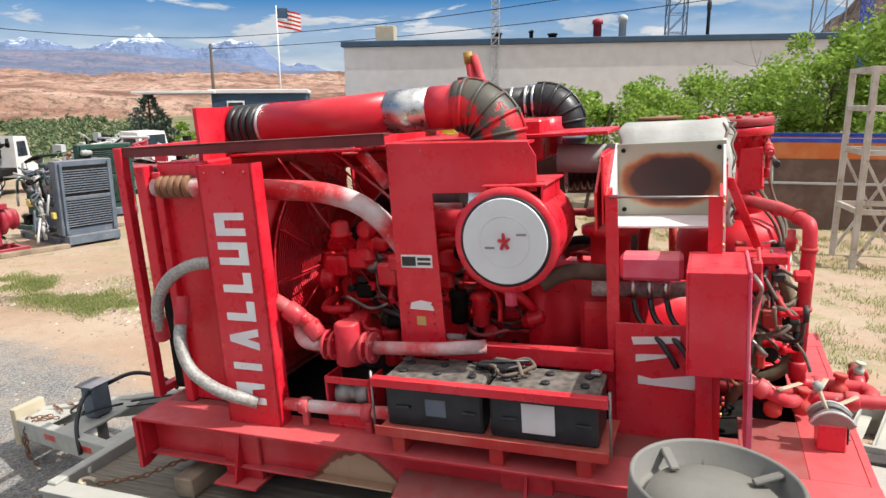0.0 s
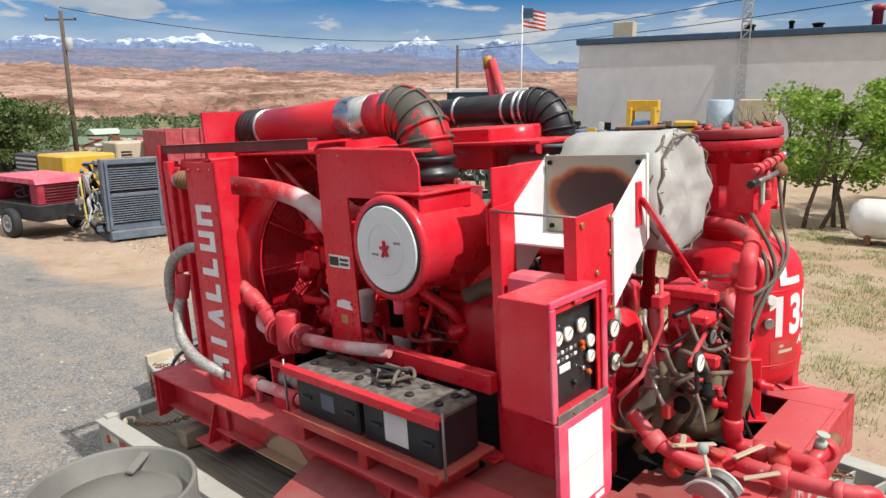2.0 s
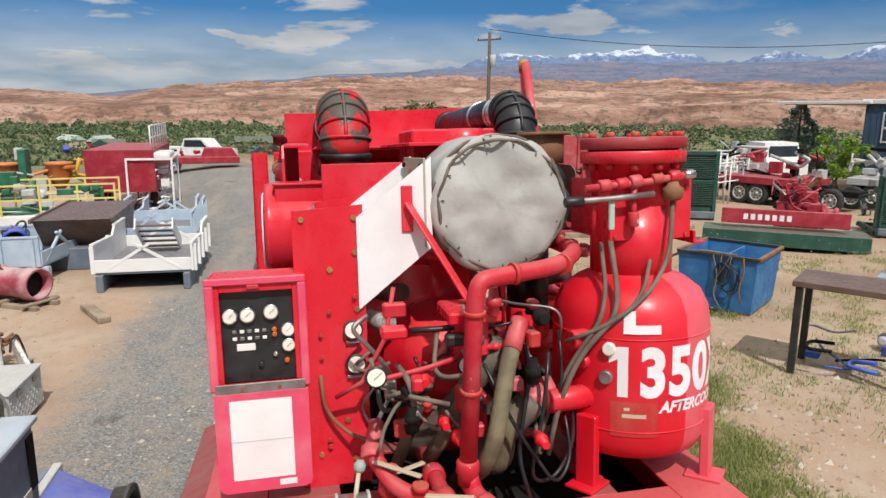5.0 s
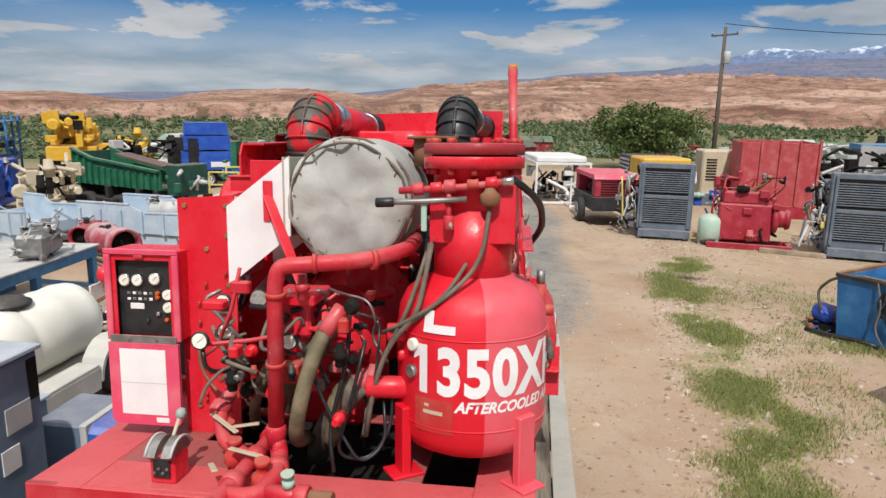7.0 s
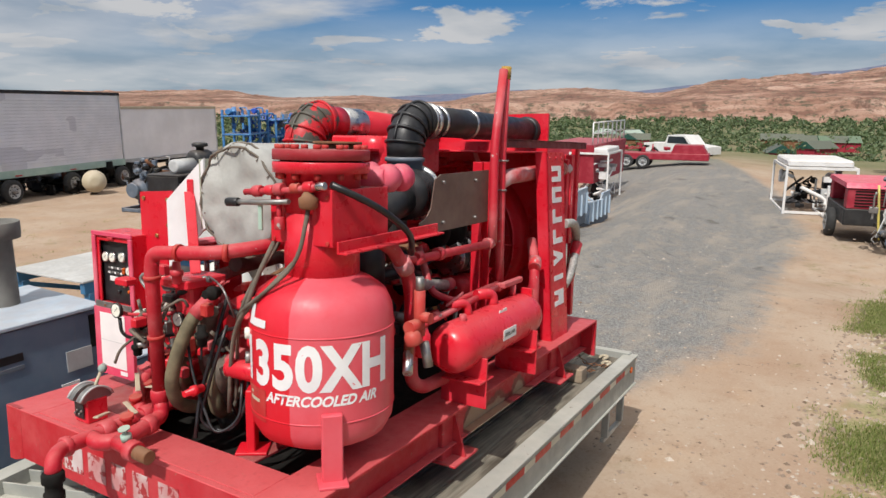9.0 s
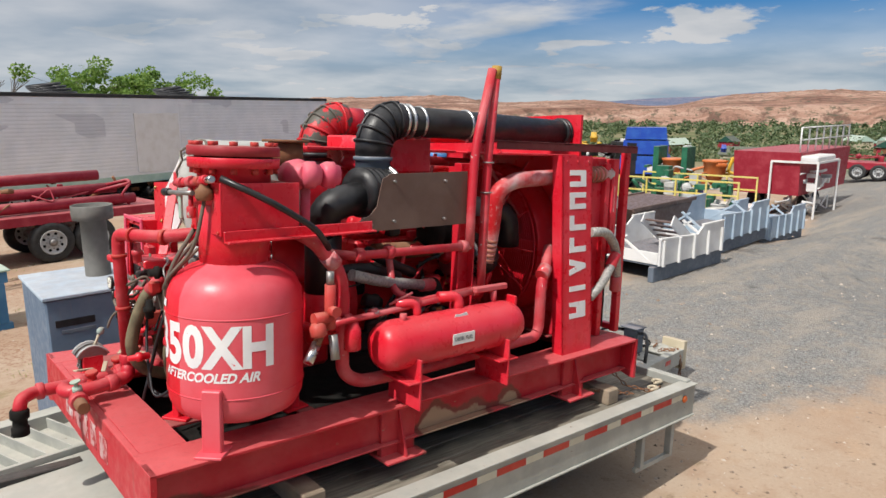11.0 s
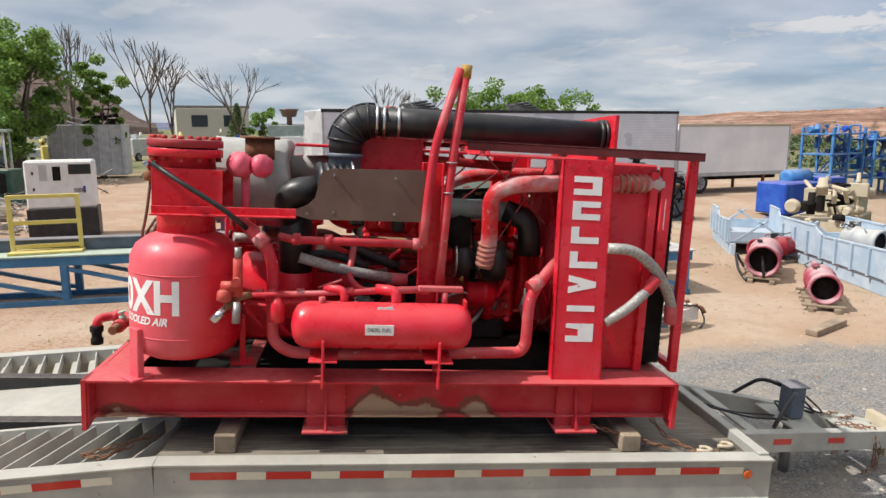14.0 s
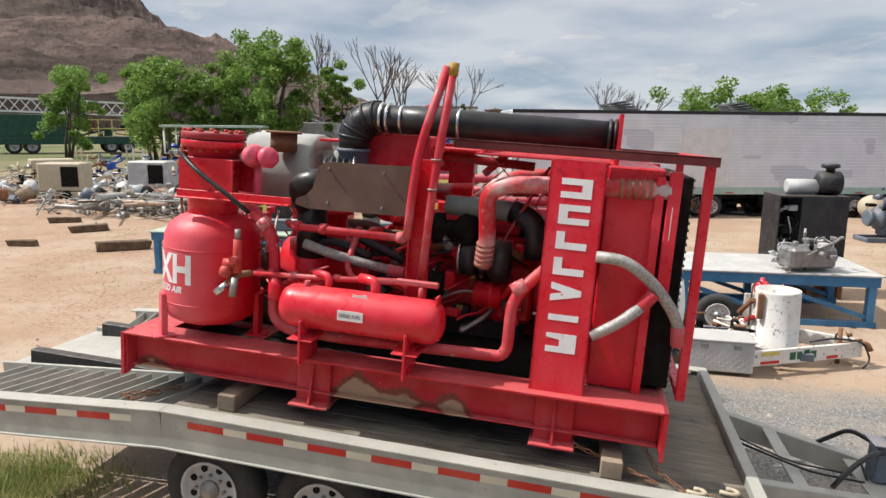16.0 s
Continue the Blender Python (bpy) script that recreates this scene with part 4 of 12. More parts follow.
prism(bm, [(-0.55, 1.515), (0.78, 1.515), (0.74, 1.585), (-0.5, 1.56)], "x", -0.60, -0.585)
P_("top_sheet", bm, RED)
# air box between the ducts
bm = bm_new()
box(bm, -0.16, 0.36, -0.02, 0.52, 1.36, 1.60, 0.012)
box(bm, -0.5, 0.75, -0.10, 0.40, 1.50, 1.52, 0.003)
P_("air_box", bm, RED)
bm = bm_new()
lathe(bm, (0.28, 0.30, 1.38), (0, 0, 1), [(0, 0.13), (0.03, 0.15), (0.06, 0.13), (0.10, 0.13), (0.13, 0.15), (0.17, 0.13), (0.22, 0.13)], 20)
P_("ribbed_collar", bm, RED)

# fan, shroud cone and wire guard
bm = bm_new()
lathe(bm, (-1.44, 0.0, 0.74), (1, 0, 0), [(0.0, 0.66), (0.02, 0.68), (0.20, 0.62), (0.21, 0.60), (0.02, 0.64)], 36)
P_("fan_shroud", bm, RED_ENGINE)
bm = bm_new()
ring(bm, (-1.155, 0.0, 0.74), (1, 0, 0), 0.645, 0.008, 40, 5)
fan_guard = P_("fan_guard", bm, RED, "red wire fan guard")
for k in range(23):
    bm = bm_new()
    ring(bm, (-1.14 - 0.015 * (k / 24), 0.0, 0.74), (1, 0, 0), 0.16 + k * 0.0205, 0.0032, 40, 4)
    part("guard_wire", bm, RED, fan_guard)
for k in range(12):
    a = 2 * math.pi * k / 12
    bm = bm_new()
    tube(bm, [(-1.13, 0.10 * math.cos(a), 0.74 + 0.10 * math.sin(a)), (-1.15, 0.63 * math.cos(a), 0.74 + 0.63 * math.sin(a))], 0.006, 6)
    part("guard_spoke", bm, RED, fan_guard)
for k in range(8):
    a = 2 * math.pi * k / 8
    m = Matrix.Translation((-1.28, 0, 0.74)) @ Matrix.Rotation(a, 4, "X") @ Matrix.Translation((0, 0, 0.33)) @ Matrix.Rotation(0.5, 4, "Z")
    bm = bm_new()
    box(bm, -0.008, 0.008, -0.075, 0.075, -0.24, 0.24, 0.004, m)
    P_("fan_blade", bm, RED_ENGINE)
bm = bm_new()
for a, b in (((-1.10, -0.55, 1.48), (-0.62, -0.30, 0.55)), ((-1.05, -0.50, 1.45), (-0.55, -0.45, 1.05)), ((-1.05, 0.62, 1.45), (-0.62, 0.42, 0.62)), ((-0.62, 0.55, 1.5), (-1.1, 0.50, 1.02)), ((-0.75, -0.5, 1.5), (-0.35, -0.4, 1.12))):
    strut(bm, a, b, 0.035, 0.008)
P_("guard_brace", bm, RED_PIPE)

# diesel engine
bm = bm_new()
box(bm, -0.98, 0.28, -0.22, 0.22, 0.20, 0.66, 0.03)
box(bm, -0.95, 0.25, -0.20, 0.20, 0.66, 0.86, 0.02)
engine = P_("engine_block", bm, RED_ENGINE, "red six-cylinder diesel engine")
# black here puts the shade under the engine into the sump's colour
bm = bm_new()
box(bm, -0.92, 0.22, -0.20, 0.20, 0.02, 0.20, 0.03)
part("oil_sump", bm, BLACK_PAINT, engine)
for k in range(3):
    bm = bm_new()
    x = -0.93 + k * 0.40
    box(bm, x, x + 0.36, -0.15, 0.15, 0.86, 0.985, 0.03)
    part("valve_cover", bm, RED_ENGINE, engine)
rng = random.Random(5)
for k in range(6):
    bm = bm_new()
    x = -0.85 + k * 0.19
    pipe(bm, [(x, -0.20, 0.80), (x, -0.30, 0.78), (x + 0.03, -0.33, 0.60), (-0.32 + k * 0.03, -0.34, 0.48)], 0.006, 0.04, 6)
    part("fuel_line", bm, STEEL if k % 2 else RED_PIPE, engine)
    bm = bm_new()
    pipe(bm, [(x, 0.20, 0.78), (x, 0.30, 0.80), (x + 0.05, 0.34, 0.78)], 0.035, 0.05, 10)
    part("exhaust_runner", bm, RUST, engine)
bm = bm_new()
pipe(bm, [(-0.9, 0.35, 0.78), (0.2, 0.35, 0.80)], 0.06, 0.1, 14)
part("exhaust_manifold", bm, RUST, engine)
bm = bm_new()
box(bm, -0.42, -0.05, -0.40, -0.24, 0.38, 0.56, 0.02)
part("injection_pump", bm, RED_ENGINE, engine)
bm = bm_new()
pipe(bm, [(-0.95, -0.30, 0.90), (0.10, -0.30, 0.92)], 0.05, 0.1, 12)
part("intake_manifold", bm, RED_ENGINE, engine)
for x, y, z, r, l, mt in ((-0.78, -0.36, 0.42, 0.075, 0.18, RED_ENGINE), (-0.90, -0.34, 0.80, 0.07, 0.15, RED_ENGINE), (-0.66, 0.40, 0.45, 0.10, 0.22, RED_ENGINE), (-0.2, 0.42, 0.48, 0.10, 0.24, DARK)):
    bm = bm_new()
    lathe(bm, (x - l / 2, y, z), (1, 0, 0), [(0, r * 0.5), (0.01, r), (l * 0.3, r), (l * 0.32, r * 1.08), (l * 0.42, r * 1.08), (l * 0.44, r), (l - 0.01, r), (l, r * 0.4)], 18)
    part("accessory_drive", bm, mt, engine)
for x in (-0.55, -0.40, -0.12):
    bm = bm_new()
    lathe(bm, (x, -0.36, 0.16), (0, 0, 1), [(0, 0.045), (0.01, 0.055), (0.20, 0.055), (0.21, 0.06), (0.235, 0.06), (0.24, 0.03)], 16)
    part("oil_filter", bm, PAPER if x == -0.12 else RED_ENGINE, engine)
for k in range(90):                      # small fittings, brackets and clips on both flanks
    s = rng.choice((-1, -1, 1))
    x, z = rng.uniform(-0.95, 0.25), rng.uniform(0.22, 0.95)
    y = s * rng.uniform(0.20, 0.34)
    bm = bm_new()
    if rng.random() < 0.5:
        cyl(bm, (x, y, z), (x + rng.uniform(-.03, .03), y + s * rng.uniform(0.03, 0.08), z), rng.uniform(0.012, 0.03), 10)
    else:
        a, b, c = (rng.uniform(0.015, 0.05) for _ in range(3))
        box(bm, x - a, x + a, y - b, y + b, z - c, z + c, 0.005)
    part("fitting", bm, rng.choice((RED_ENGINE, RED_ENGINE, RED, RED_PIPE, STEEL, BLACK_PAINT, DARK, BRASS)), engine)
for k in range(30):                      # wiring and small hoses
    s = rng.choice((-1, -1, 1))
    x, z = rng.uniform(-0.95, 0.1), rng.uniform(0.4, 0.95)
    pts = [(x, s * 0.30, z)]
    for j in range(3):
        x += rng.uniform(0.05, 0.22)
        z += rng.uniform(-0.16, 0.10)
        pts.append((x, s * rng.uniform(0.30, 0.46), max(0.2, z)))
    bm = bm_new()
    pipe(bm, pts, rng.choice((0.006, 0.009, 0.013)), 0.1, 6)
    part("wire", bm, rng.choice((RUBBER, RUBBER, RED_PIPE, HOSE_GREY)), engine)
bm = bm_new()
lathe(bm, (-1.06, 0, 0.42), (1, 0, 0), [(0, 0.12), (0.01, 0.14), (0.04, 0.14), (0.05, 0.10), (0.06, 0.14), (0.10, 0.14), (0.11, 0.06)], 22)
lathe(bm, (-1.08, 0, 0.74), (1, 0, 0), [(0, 0.09), (0.02, 0.11), (0.08, 0.11), (0.09, 0.05), (0.14, 0.05)], 20)
part("pulley", bm, RED_ENGINE, engine)
# turbo with clamps on the far flank
bm = bm_new()
lathe(bm, (-0.55, 0.42, 0.92), (1, 0, 0), [(0, 0.05), (0.01, 0.13), (0.09, 0.15), (0.15, 0.10), (0.17, 0.07), (0.24, 0.07), (0.25, 0.12), (0.33, 0.12), (0.36, 0.06)], 24)
part("turbocharger", bm, DARK, engine)

# castings, covers, filters and hoses that crowd both flanks of the engine
rng = random.Random(29)
for s_, n_ in ((-1, 46), (1, 34)):
    for k in range(n_):
        x, z = rng.uniform(-0.98, 0.30), rng.uniform(0.22, 1.02)
        y = s_ * rng.uniform(0.26, 0.46)
        r, l = rng.uniform(0.028, 0.062), rng.uniform(0.06, 0.16)
        ax = rng.choice(((1, 0, 0), (0, -s_, 0), (0, 0, 1), (1, 0, 0.4)))
        bm = bm_new()
        if k % 3:
            lathe(bm, (x, y, z), ax, [(0, r * 0.55), (0.008, r * 0.92), (l * 0.3, r), (l * 0.32, r * 1.2), (l * 0.42, r * 1.2), (l * 0.44, r * 0.95), (l * 0.9, r * 0.9), (l, r * 0.5)], 14)
        else:
            box(bm, x - l * 0.6, x + l * 0.6, y - r, y + r, z - r * 1.2, z + r * 1.2, 0.016)
        part("engine_casting", bm, rng.choice((RED_ENGINE, RED_ENGINE, RED_ENGINE, RED_ENGINE, RED, DARK, STEEL) if s_ < 0 else (RED_ENGINE, RED_ENGINE, BLACK_PAINT, DARK, RED_ENGINE, STEEL)), engine)
    for k in range(18):
        x, z = rng.uniform(-0.95, 0.1), rng.uniform(0.35, 1.0)
        pts = [Vector((x, s_ * 0.28, z))]
        for j in range(3):
            pts.append(pts[-1] + Vector((rng.uniform(-0.08, 0.24), 0, rng.uniform(-0.18, 0.12))))
            pts[-1].y = s_ * rng.uniform(0.34, 0.50)
        bm = bm_new()
        pipe(bm, pts, rng.choice((0.010, 0.014, 0.020, 0.028)), 0.08, 8)
        part("engine_pipe", bm, rng.choice((RED_ENGINE, RED_ENGINE, RED, RUBBER, STEEL)), engine)
bm = bm_new()
cyl(bm, (-0.99, 0, 0.56), (-1.04, 0, 0.56), 0.30, 26, cham=0.012)
part("gear_cover", bm, RED_ENGINE, engine)
for x, y, mt in ((-0.30, -0.46, PAPER), (-0.06, -0.44, DARK), (0.08, -0.46, RED_ENGINE)):
    bm = bm_new()
    lathe(bm, (x, y, 0.48), (0, 0, 1), [(0, 0.03), (0.01, 0.05), (0.15, 0.05), (0.16, 0.056), (0.19, 0.056), (0.20, 0.02)], 16)
    part("fuel_filter", bm, mt, engine)
bm = bm_new()
lathe(bm, (-0.82, 0.44, 0.72), (1, 0, 0), [(0, 0.06), (0.01, 0.15), (0.10, 0.17), (0.16, 0.12), (0.18, 0.08), (0.26, 0.08), (0.27, 0.13), (0.36, 0.13), (0.38, 0.07)], 26)
part("turbo_housing", bm, BLACK_PAINT, engine)
for x in (-0.62, -0.45):
    bm = bm_new()
    lathe(bm, (x, 0.44, 0.72), (1, 0, 0), [(0, 0.10), (0.004, 0.145), (0.016, 0.145), (0.02, 0.10)], 24)
    part("band_clamp", bm, CHROME, engine)

# compressor element, gear case and coupling guard
bm = bm_new()
lathe(bm, (0.30, 0.0, 0.45), (1, 0, 0), [(0, 0.30), (0.03, 0.36), (0.12, 0.36), (0.14, 0.30), (0.22, 0.30), (0.26, 0.24), (0.60, 0.24), (0.62, 0.29), (0.66, 0.29), (0.68, 0.22), (0.86, 0.20), (0.90, 0.12)], 28)
P_("compressor_element", bm, RED_ENGINE)
bm = bm_new()
box(bm, 0.45, 1.15, -0.20, 0.20, 0.0, 0.30, 0.03)
box(bm, 0.62, 0.92, -0.40, -0.10, 0.34, 0.62, 0.03)
P_("gear_case", bm, RED_ENGINE)
bm = bm_new()
lathe(bm, (0.72, 0.12, 0.62), (0, 0, 1), [(0, 0.13), (0.02, 0.17), (0.05, 0.17), (0.07, 0.12), (0.28, 0.12), (0.29, 0.17), (0.33, 0.17), (0.34, 0.11)], 20)
P_("inlet_valve", bm, RED_ENGINE)
bm = bm_new()
cyl(bm, (0.72, 0.55, 0.30), (0.72, 0.55, 0.62), 0.12, 20, cham=0.01)
cyl(bm, (0.72, 0.55, 0.40), (0.72, 0.55, 0.44), 0.18, 20, cham=0.005)
P_("elbow_stub", bm, RED_ENGINE)
bm = bm_new()
cyl(bm, (0.72, 0.55, 0.62), (0.72, 0.55, 1.05), 0.115, 20)
P_("intake_hose", bm, RUBBER)

# arch bracket over the air filter
bm = bm_new()
prism(bm, [(-0.29, 0.46), (-0.03, 0.46), (-0.05, 1.28), (0.50, 1.28), (0.50, 1.45), (0.46, 1.52), (-0.29, 1.54)], "y", -0.745, -0.733)
prism(bm, [(-0.29, 0.46), (-0.278, 0.46), (-0.278, 1.54), (-0.29, 1.54)], "y", -0.733, -0.66)
prism(bm, [(-0.05, 1.28), (0.50, 1.28), (0.50, 1.292), (-0.05, 1.292)], "y", -0.733, -0.62)
prism(bm, [(-0.29, 1.53), (0.46, 1.508), (0.46, 1.52), (-0.29, 1.542)], "y", -0.733, -0.60)
arch = P_("arch_bracket", bm, RED, "bolted red arch bracket")
bolt_row([(-0.24 + 0.05 * (k % 4), -0.745, 0.52 + 0.055 * (k // 4)) for k in range(16) if k % 4 in (0, 3)] + [(-0.1, -0.745, 1.50), (-0.26, -0.745, 1.50), (0.44, -0.745, 1.47)], (0, -1, 0), 0.008, 0.008, RED_PIPE, arch)
bm = bm_new()
box(bm, -0.255, -0.075, -0.7475, -0.745, 0.885, 0.955, 0.0008)
part("sticker", bm, PAPER, arch, "black and white sticker")
bm = bm_new()
box(bm, -0.25, -0.17, -0.7495, -0.7475, 0.895, 0.945, 0.0008)
part("sticker_bar", bm, PANEL_BLACK, arch)
bm = bm_new()
box(bm, -0.16, -0.085, -0.7495, -0.7475, 0.925, 0.94, 0.0008)
box(bm, -0.16, -0.085, -0.7495, -0.7475, 0.90, 0.915, 0.0008)
part("sticker_bar", bm, PANEL_BLACK, arch)
bm = bm_new()
prism(bm, [(-0.225, 0.655), (-0.085, 0.650), (-0.095, 0.695), (-0.16, 0.705), (-0.215, 0.69)], "y", -0.7475, -0.745)
part("torn_sticker", bm, PAPER, arch)
bm = bm_new()
box(bm, -0.19, -0.135, -0.7475, -0.745, 0.565, 0.615, 0.0008)
part("data_plate", bm, BRASS, arch)

# air filter
bm = bm_new()
lathe(bm, (0.36, -0.85, 1.055), (0, 1, 0), [(0.0, 0.225), (0.0, 0.258), (0.03, 0.262), (0.05, 0.250), (0.36, 0.246), (0.38, 0.238), (0.55, 0.235), (0.58, 0.21), (0.585, 0.10)], 44)
filt = P_("air_filter", bm, RED, "red drum air filter with pale round lid")
bm = bm_new()
lathe(bm, (0.36, -0.856, 1.055), (0, 1, 0), [(0.0, 0.208), (0.0, 0.226), (0.02, 0.226), (0.02, 0.208)], 44)
part("rubber_seal", bm, RUBBER, filt)
bm = bm_new()
cyl(bm, (0.36, -0.866, 1.055), (0.36, -0.845, 1.055), 0.212, 44, cham=0.004)
ring(bm, (0.36, -0.866, 1.055), (0, 1, 0), 0.125, 0.003, 44, 5)
part("lid", bm, FILTER_FACE, filt, "pale grey round lid")
bm = bm_new()
for k in range(5):
    a = 2 * math.pi * k / 5 + 0.4
    strut(bm, (0.36, -0.872, 1.055), (0.36 + 0.032 * math.cos(a), -0.872, 1.055 + 0.045 * math.sin(a)), 0.018, 0.014)
part("wing_nut", bm, RED_PIPE, filt)
for sx, sz in ((-0.075, -0.03), (0.085, 0.035)):
    bm = bm_new()
    box(bm, 0.36 + sx - 0.025, 0.36 + sx + 0.025, -0.868, -0.862, 1.055 + sz - 0.006, 1.055 + sz + 0.006, 0.002)
    part("lid_mark", bm, STEEL, filt)
bm = bm_new()
box(bm, 0.24, 0.56, -0.80, -0.40, 1.31, 1.322, 0.003)
box(bm, 0.25, 0.262, -0.79, -0.42, 1.25, 1.31, 0.003)
box(bm, 0.53, 0.542, -0.79, -0.42, 1.22, 1.31, 0.003)
P_("filter_bracket", bm, RED)
bm = bm_new()
cyl(bm, (0.36, -0.80, 0.83), (0.36, -0.80, 0.72), 0.03, 14)
P_("dust_valve", bm, PINK_DOOR)
bm = bm_new()
pipe(bm, [(0.14, -0.60, 1.10), (-0.10, -0.52, 1.10)], 0.07, 0.1, 16)
cyl(bm, (0.10, -0.59, 1.10), (0.06, -0.58, 1.10), 0.077, 16)
P_("filter_outlet", bm, RED)

# ducts along the top
bm = bm_new()
tube(bm, [(-1.28, -0.40, 1.675), (-0.40, -0.395, 1.70)], 0.118, 28)
P_("air_duct", bm, DUCT_RED, "glossy red rubber air duct")
bm = bm_new()
tube(bm, [(-0.41, -0.395, 1.70), (-0.16, -0.392, 1.703)], 0.121, 28)
P_("duct_patch", bm, CHROME, "bare aluminium patch on the duct")
bm = bm_new()
tube(bm, [(-0.17, -0.392, 1.703), (0.06, -0.39, 1.705)], 0.120, 28)
P_("air_duct", bm, DUCT_RED)
bm = bm_new()
for k in range(4):
    lathe(bm, (-1.475 + k * 0.05, -0.40, 1.672), (1, 0, 0), [(0, 0.115), (0.012, 0.135), (0.038, 0.135), (0.05, 0.115)], 28)
P_("rubber_sleeve", bm, RUBBER)
for x in (-1.27,):
    bm = bm_new()
    lathe(bm, (x, -0.40, 1.676), (1, 0, 0), [(0, 0.118), (0.003, 0.126), (0.02, 0.126), (0.023, 0.118)], 28)
    P_("hose_clamp", bm, CHROME)


def elbow(x, y, z, r, down, turn, ribs, mat, ribmat):
    arc = []
    for k in range(13):
        a = radians(90 * k / 12)
        arc.append((x + turn * math.sin(a), y, z - turn + turn * math.cos(a)))
    arc.append((x + turn, y, z - turn - down))
    bm = bm_new()
    tube(bm, [(x - 0.04, y, z)] + arc, [r * 0.98] + [r] * 13 + [r * 0.97], 28)
    el = P_("duct_elbow", bm, mat)
    for k in ribs:
        a = radians(k)
        c = Vector((x + turn * math.sin(a), y, z - turn + turn * math.cos(a)))
        bm = bm_new()
        ring(bm, c, (math.cos(a), 0, -math.sin(a)), r + 0.004, 0.011, 32, 6)
        part("rib", bm, ribmat, el)
    bm = bm_new()
    ridge = [(x + (turn + r + 0.004) * math.sin(radians(a)), y, z - turn + (turn + r + 0.004) * math.cos(radians(a))) for a in range(-5, 90, 8)]
    tube(bm, ridge, 0.010, 6)
    part("rib", bm, ribmat, el)
    return el


elbow(0.03, -0.39, 1.705, 0.142, 0.06, 0.19, (5, 24, 43, 62, 81), FLAKED, FLAKED)
bm = bm_new()
lathe(bm, (0.22, -0.39, 1.47), (0, 0, -1), [(0, 0.145), (0.005, 0.155), (0.03, 0.155), (0.035, 0.14), (0.07, 0.14), (0.08, 0.165), (0.12, 0.165), (0.13, 0.14), (0.20, 0.13)], 28)
P_("rubber_sleeve", bm, RUBBER)
bm = bm_new()
tube(bm, [(-1.46, 0.60, 1.685), (-0.2, 0.60, 1.70), (0.22, 0.60, 1.70)], 0.100, 28)
P_("air_duct", bm, RUBBER, "glossy black rubber air duct")
bm = bm_new()
for x in (-1.475, -1.44):
    lathe(bm, (x, 0.60, 1.685), (1, 0, 0), [(0, 0.10), (0.008, 0.118), (0.022, 0.118), (0.03, 0.10)], 26)
P_("rubber_sleeve", bm, RUBBER)
elbow(0.22, 0.60, 1.70, 0.115, 0.06, 0.17, (6, 25, 44, 63, 82), RUBBER, RUBBER)
for x in (-0.40, 0.02, 0.12, 0.17):
    bm = bm_new()
    lathe(bm, (x, 0.60, 1.699), (1, 0, 0), [(0, 0.10), (0.003, 0.109 if x < 0.1 else 0.118), (0.017, 0.109 if x < 0.1 else 0.118), (0.02, 0.10)], 26)
    P_("hose_clamp", bm, CHROME)
bm = bm_new()
lathe(bm, (0.39, 0.60, 1.47), (0, 0, -1), [(0, 0.115), (0.005, 0.125), (0.025, 0.125), (0.03, 0.112), (0.12, 0.112), (0.16, 0.10)], 26)
P_("duct_collar", bm, SLATE)
# ribbed bellows and the dark elbow behind the shield
bm = bm_new()
prof = []
for k in range(5):
    prof += [(k * 0.045, 0.10), (k * 0.045 + 0.012, 0.155), (k * 0.045 + 0.03, 0.155)]
lathe(bm, (0.36, 0.66, 1.25), (1, 0.25, 0), prof + [(0.23, 0.09)], 26)
P_("bellows", bm, RUBBER, "black ribbed rubber bellows")
bm = bm_new()
lathe(bm, (0.345, 0.655, 1.25), (1, 0.25, 0), [(0, 0.15), (0.004, 0.175), (0.014, 0.175), (0.018, 0.15)], 30)
P_("hose_clamp", bm, CHROME)
bm = bm_new()
pipe(bm, [(0.55, 0.70, 1.22), (0.78, 0.70, 1.18), (0.74, 0.55, 0.98)], 0.10, 0.16, 20)
P_("intake_elbow", bm, RUBBER)

# pale pipe between filter and drum, drum insulation, scorched deflector
bm = bm_new()
tube(bm, [(0.42, 0.12, 1.36), (0.80, 0.16, 1.34)], 0.085, 20)
P_("exhaust_pipe", bm, FABRIC)
bm = bm_new()
prof = [(0.0, 0.20), (0.0, 0.285), (0.015, 0.302), (0.10, 0.306), (0.45, 0.303), (0.545, 0.310), (0.57, 0.300), (0.582, 0.275), (0.586, 0.23), (0.588, 0.19), (0.589, 0.15), (0.59, 0.11), (0.59, 0.07), (0.59, 0.03)]
lathe(bm, (0.80, 0.205, 1.235), (1, 0, 0), prof, 48)
for v in bm.verts:                      # lumpy cloth, pinched at the seams
    d = Vector((0, v.co.y - 0.205, v.co.z - 1.235))
    if d.length > 0.02:
        k = noise.noise(v.co * 7) * 0.016 + noise.noise(v.co * 23) * 0.008
        v.co += d.normalized() * k
    v.co.x += noise.noise(v.co * 6 + Vector((5, 1, 2))) * 0.034 + noise.noise(v.co * 17) * 0.014
drum = P_("insulated_muffler", bm, FABRIC, "muffler wrapped in grey insulation cloth")
for x, r in ((1.385, 0.285), (1.345, 0.305)):
    bm = bm_new()
    pts = []
    for k in range(49):
        a = 2 * math.pi * k / 48
        rr = r + 0.012 * noise.noise(Vector((math.cos(a) * 3, math.sin(a) * 3, x)))
        pts.append((x + 0.012 * math.sin(a * 12), 0.205 + rr * math.cos(a), 1.235 + rr * math.sin(a)))
    tube(bm, pts, 0.007, 6)
    part("lacing", bm, HOSE_GREY, drum)
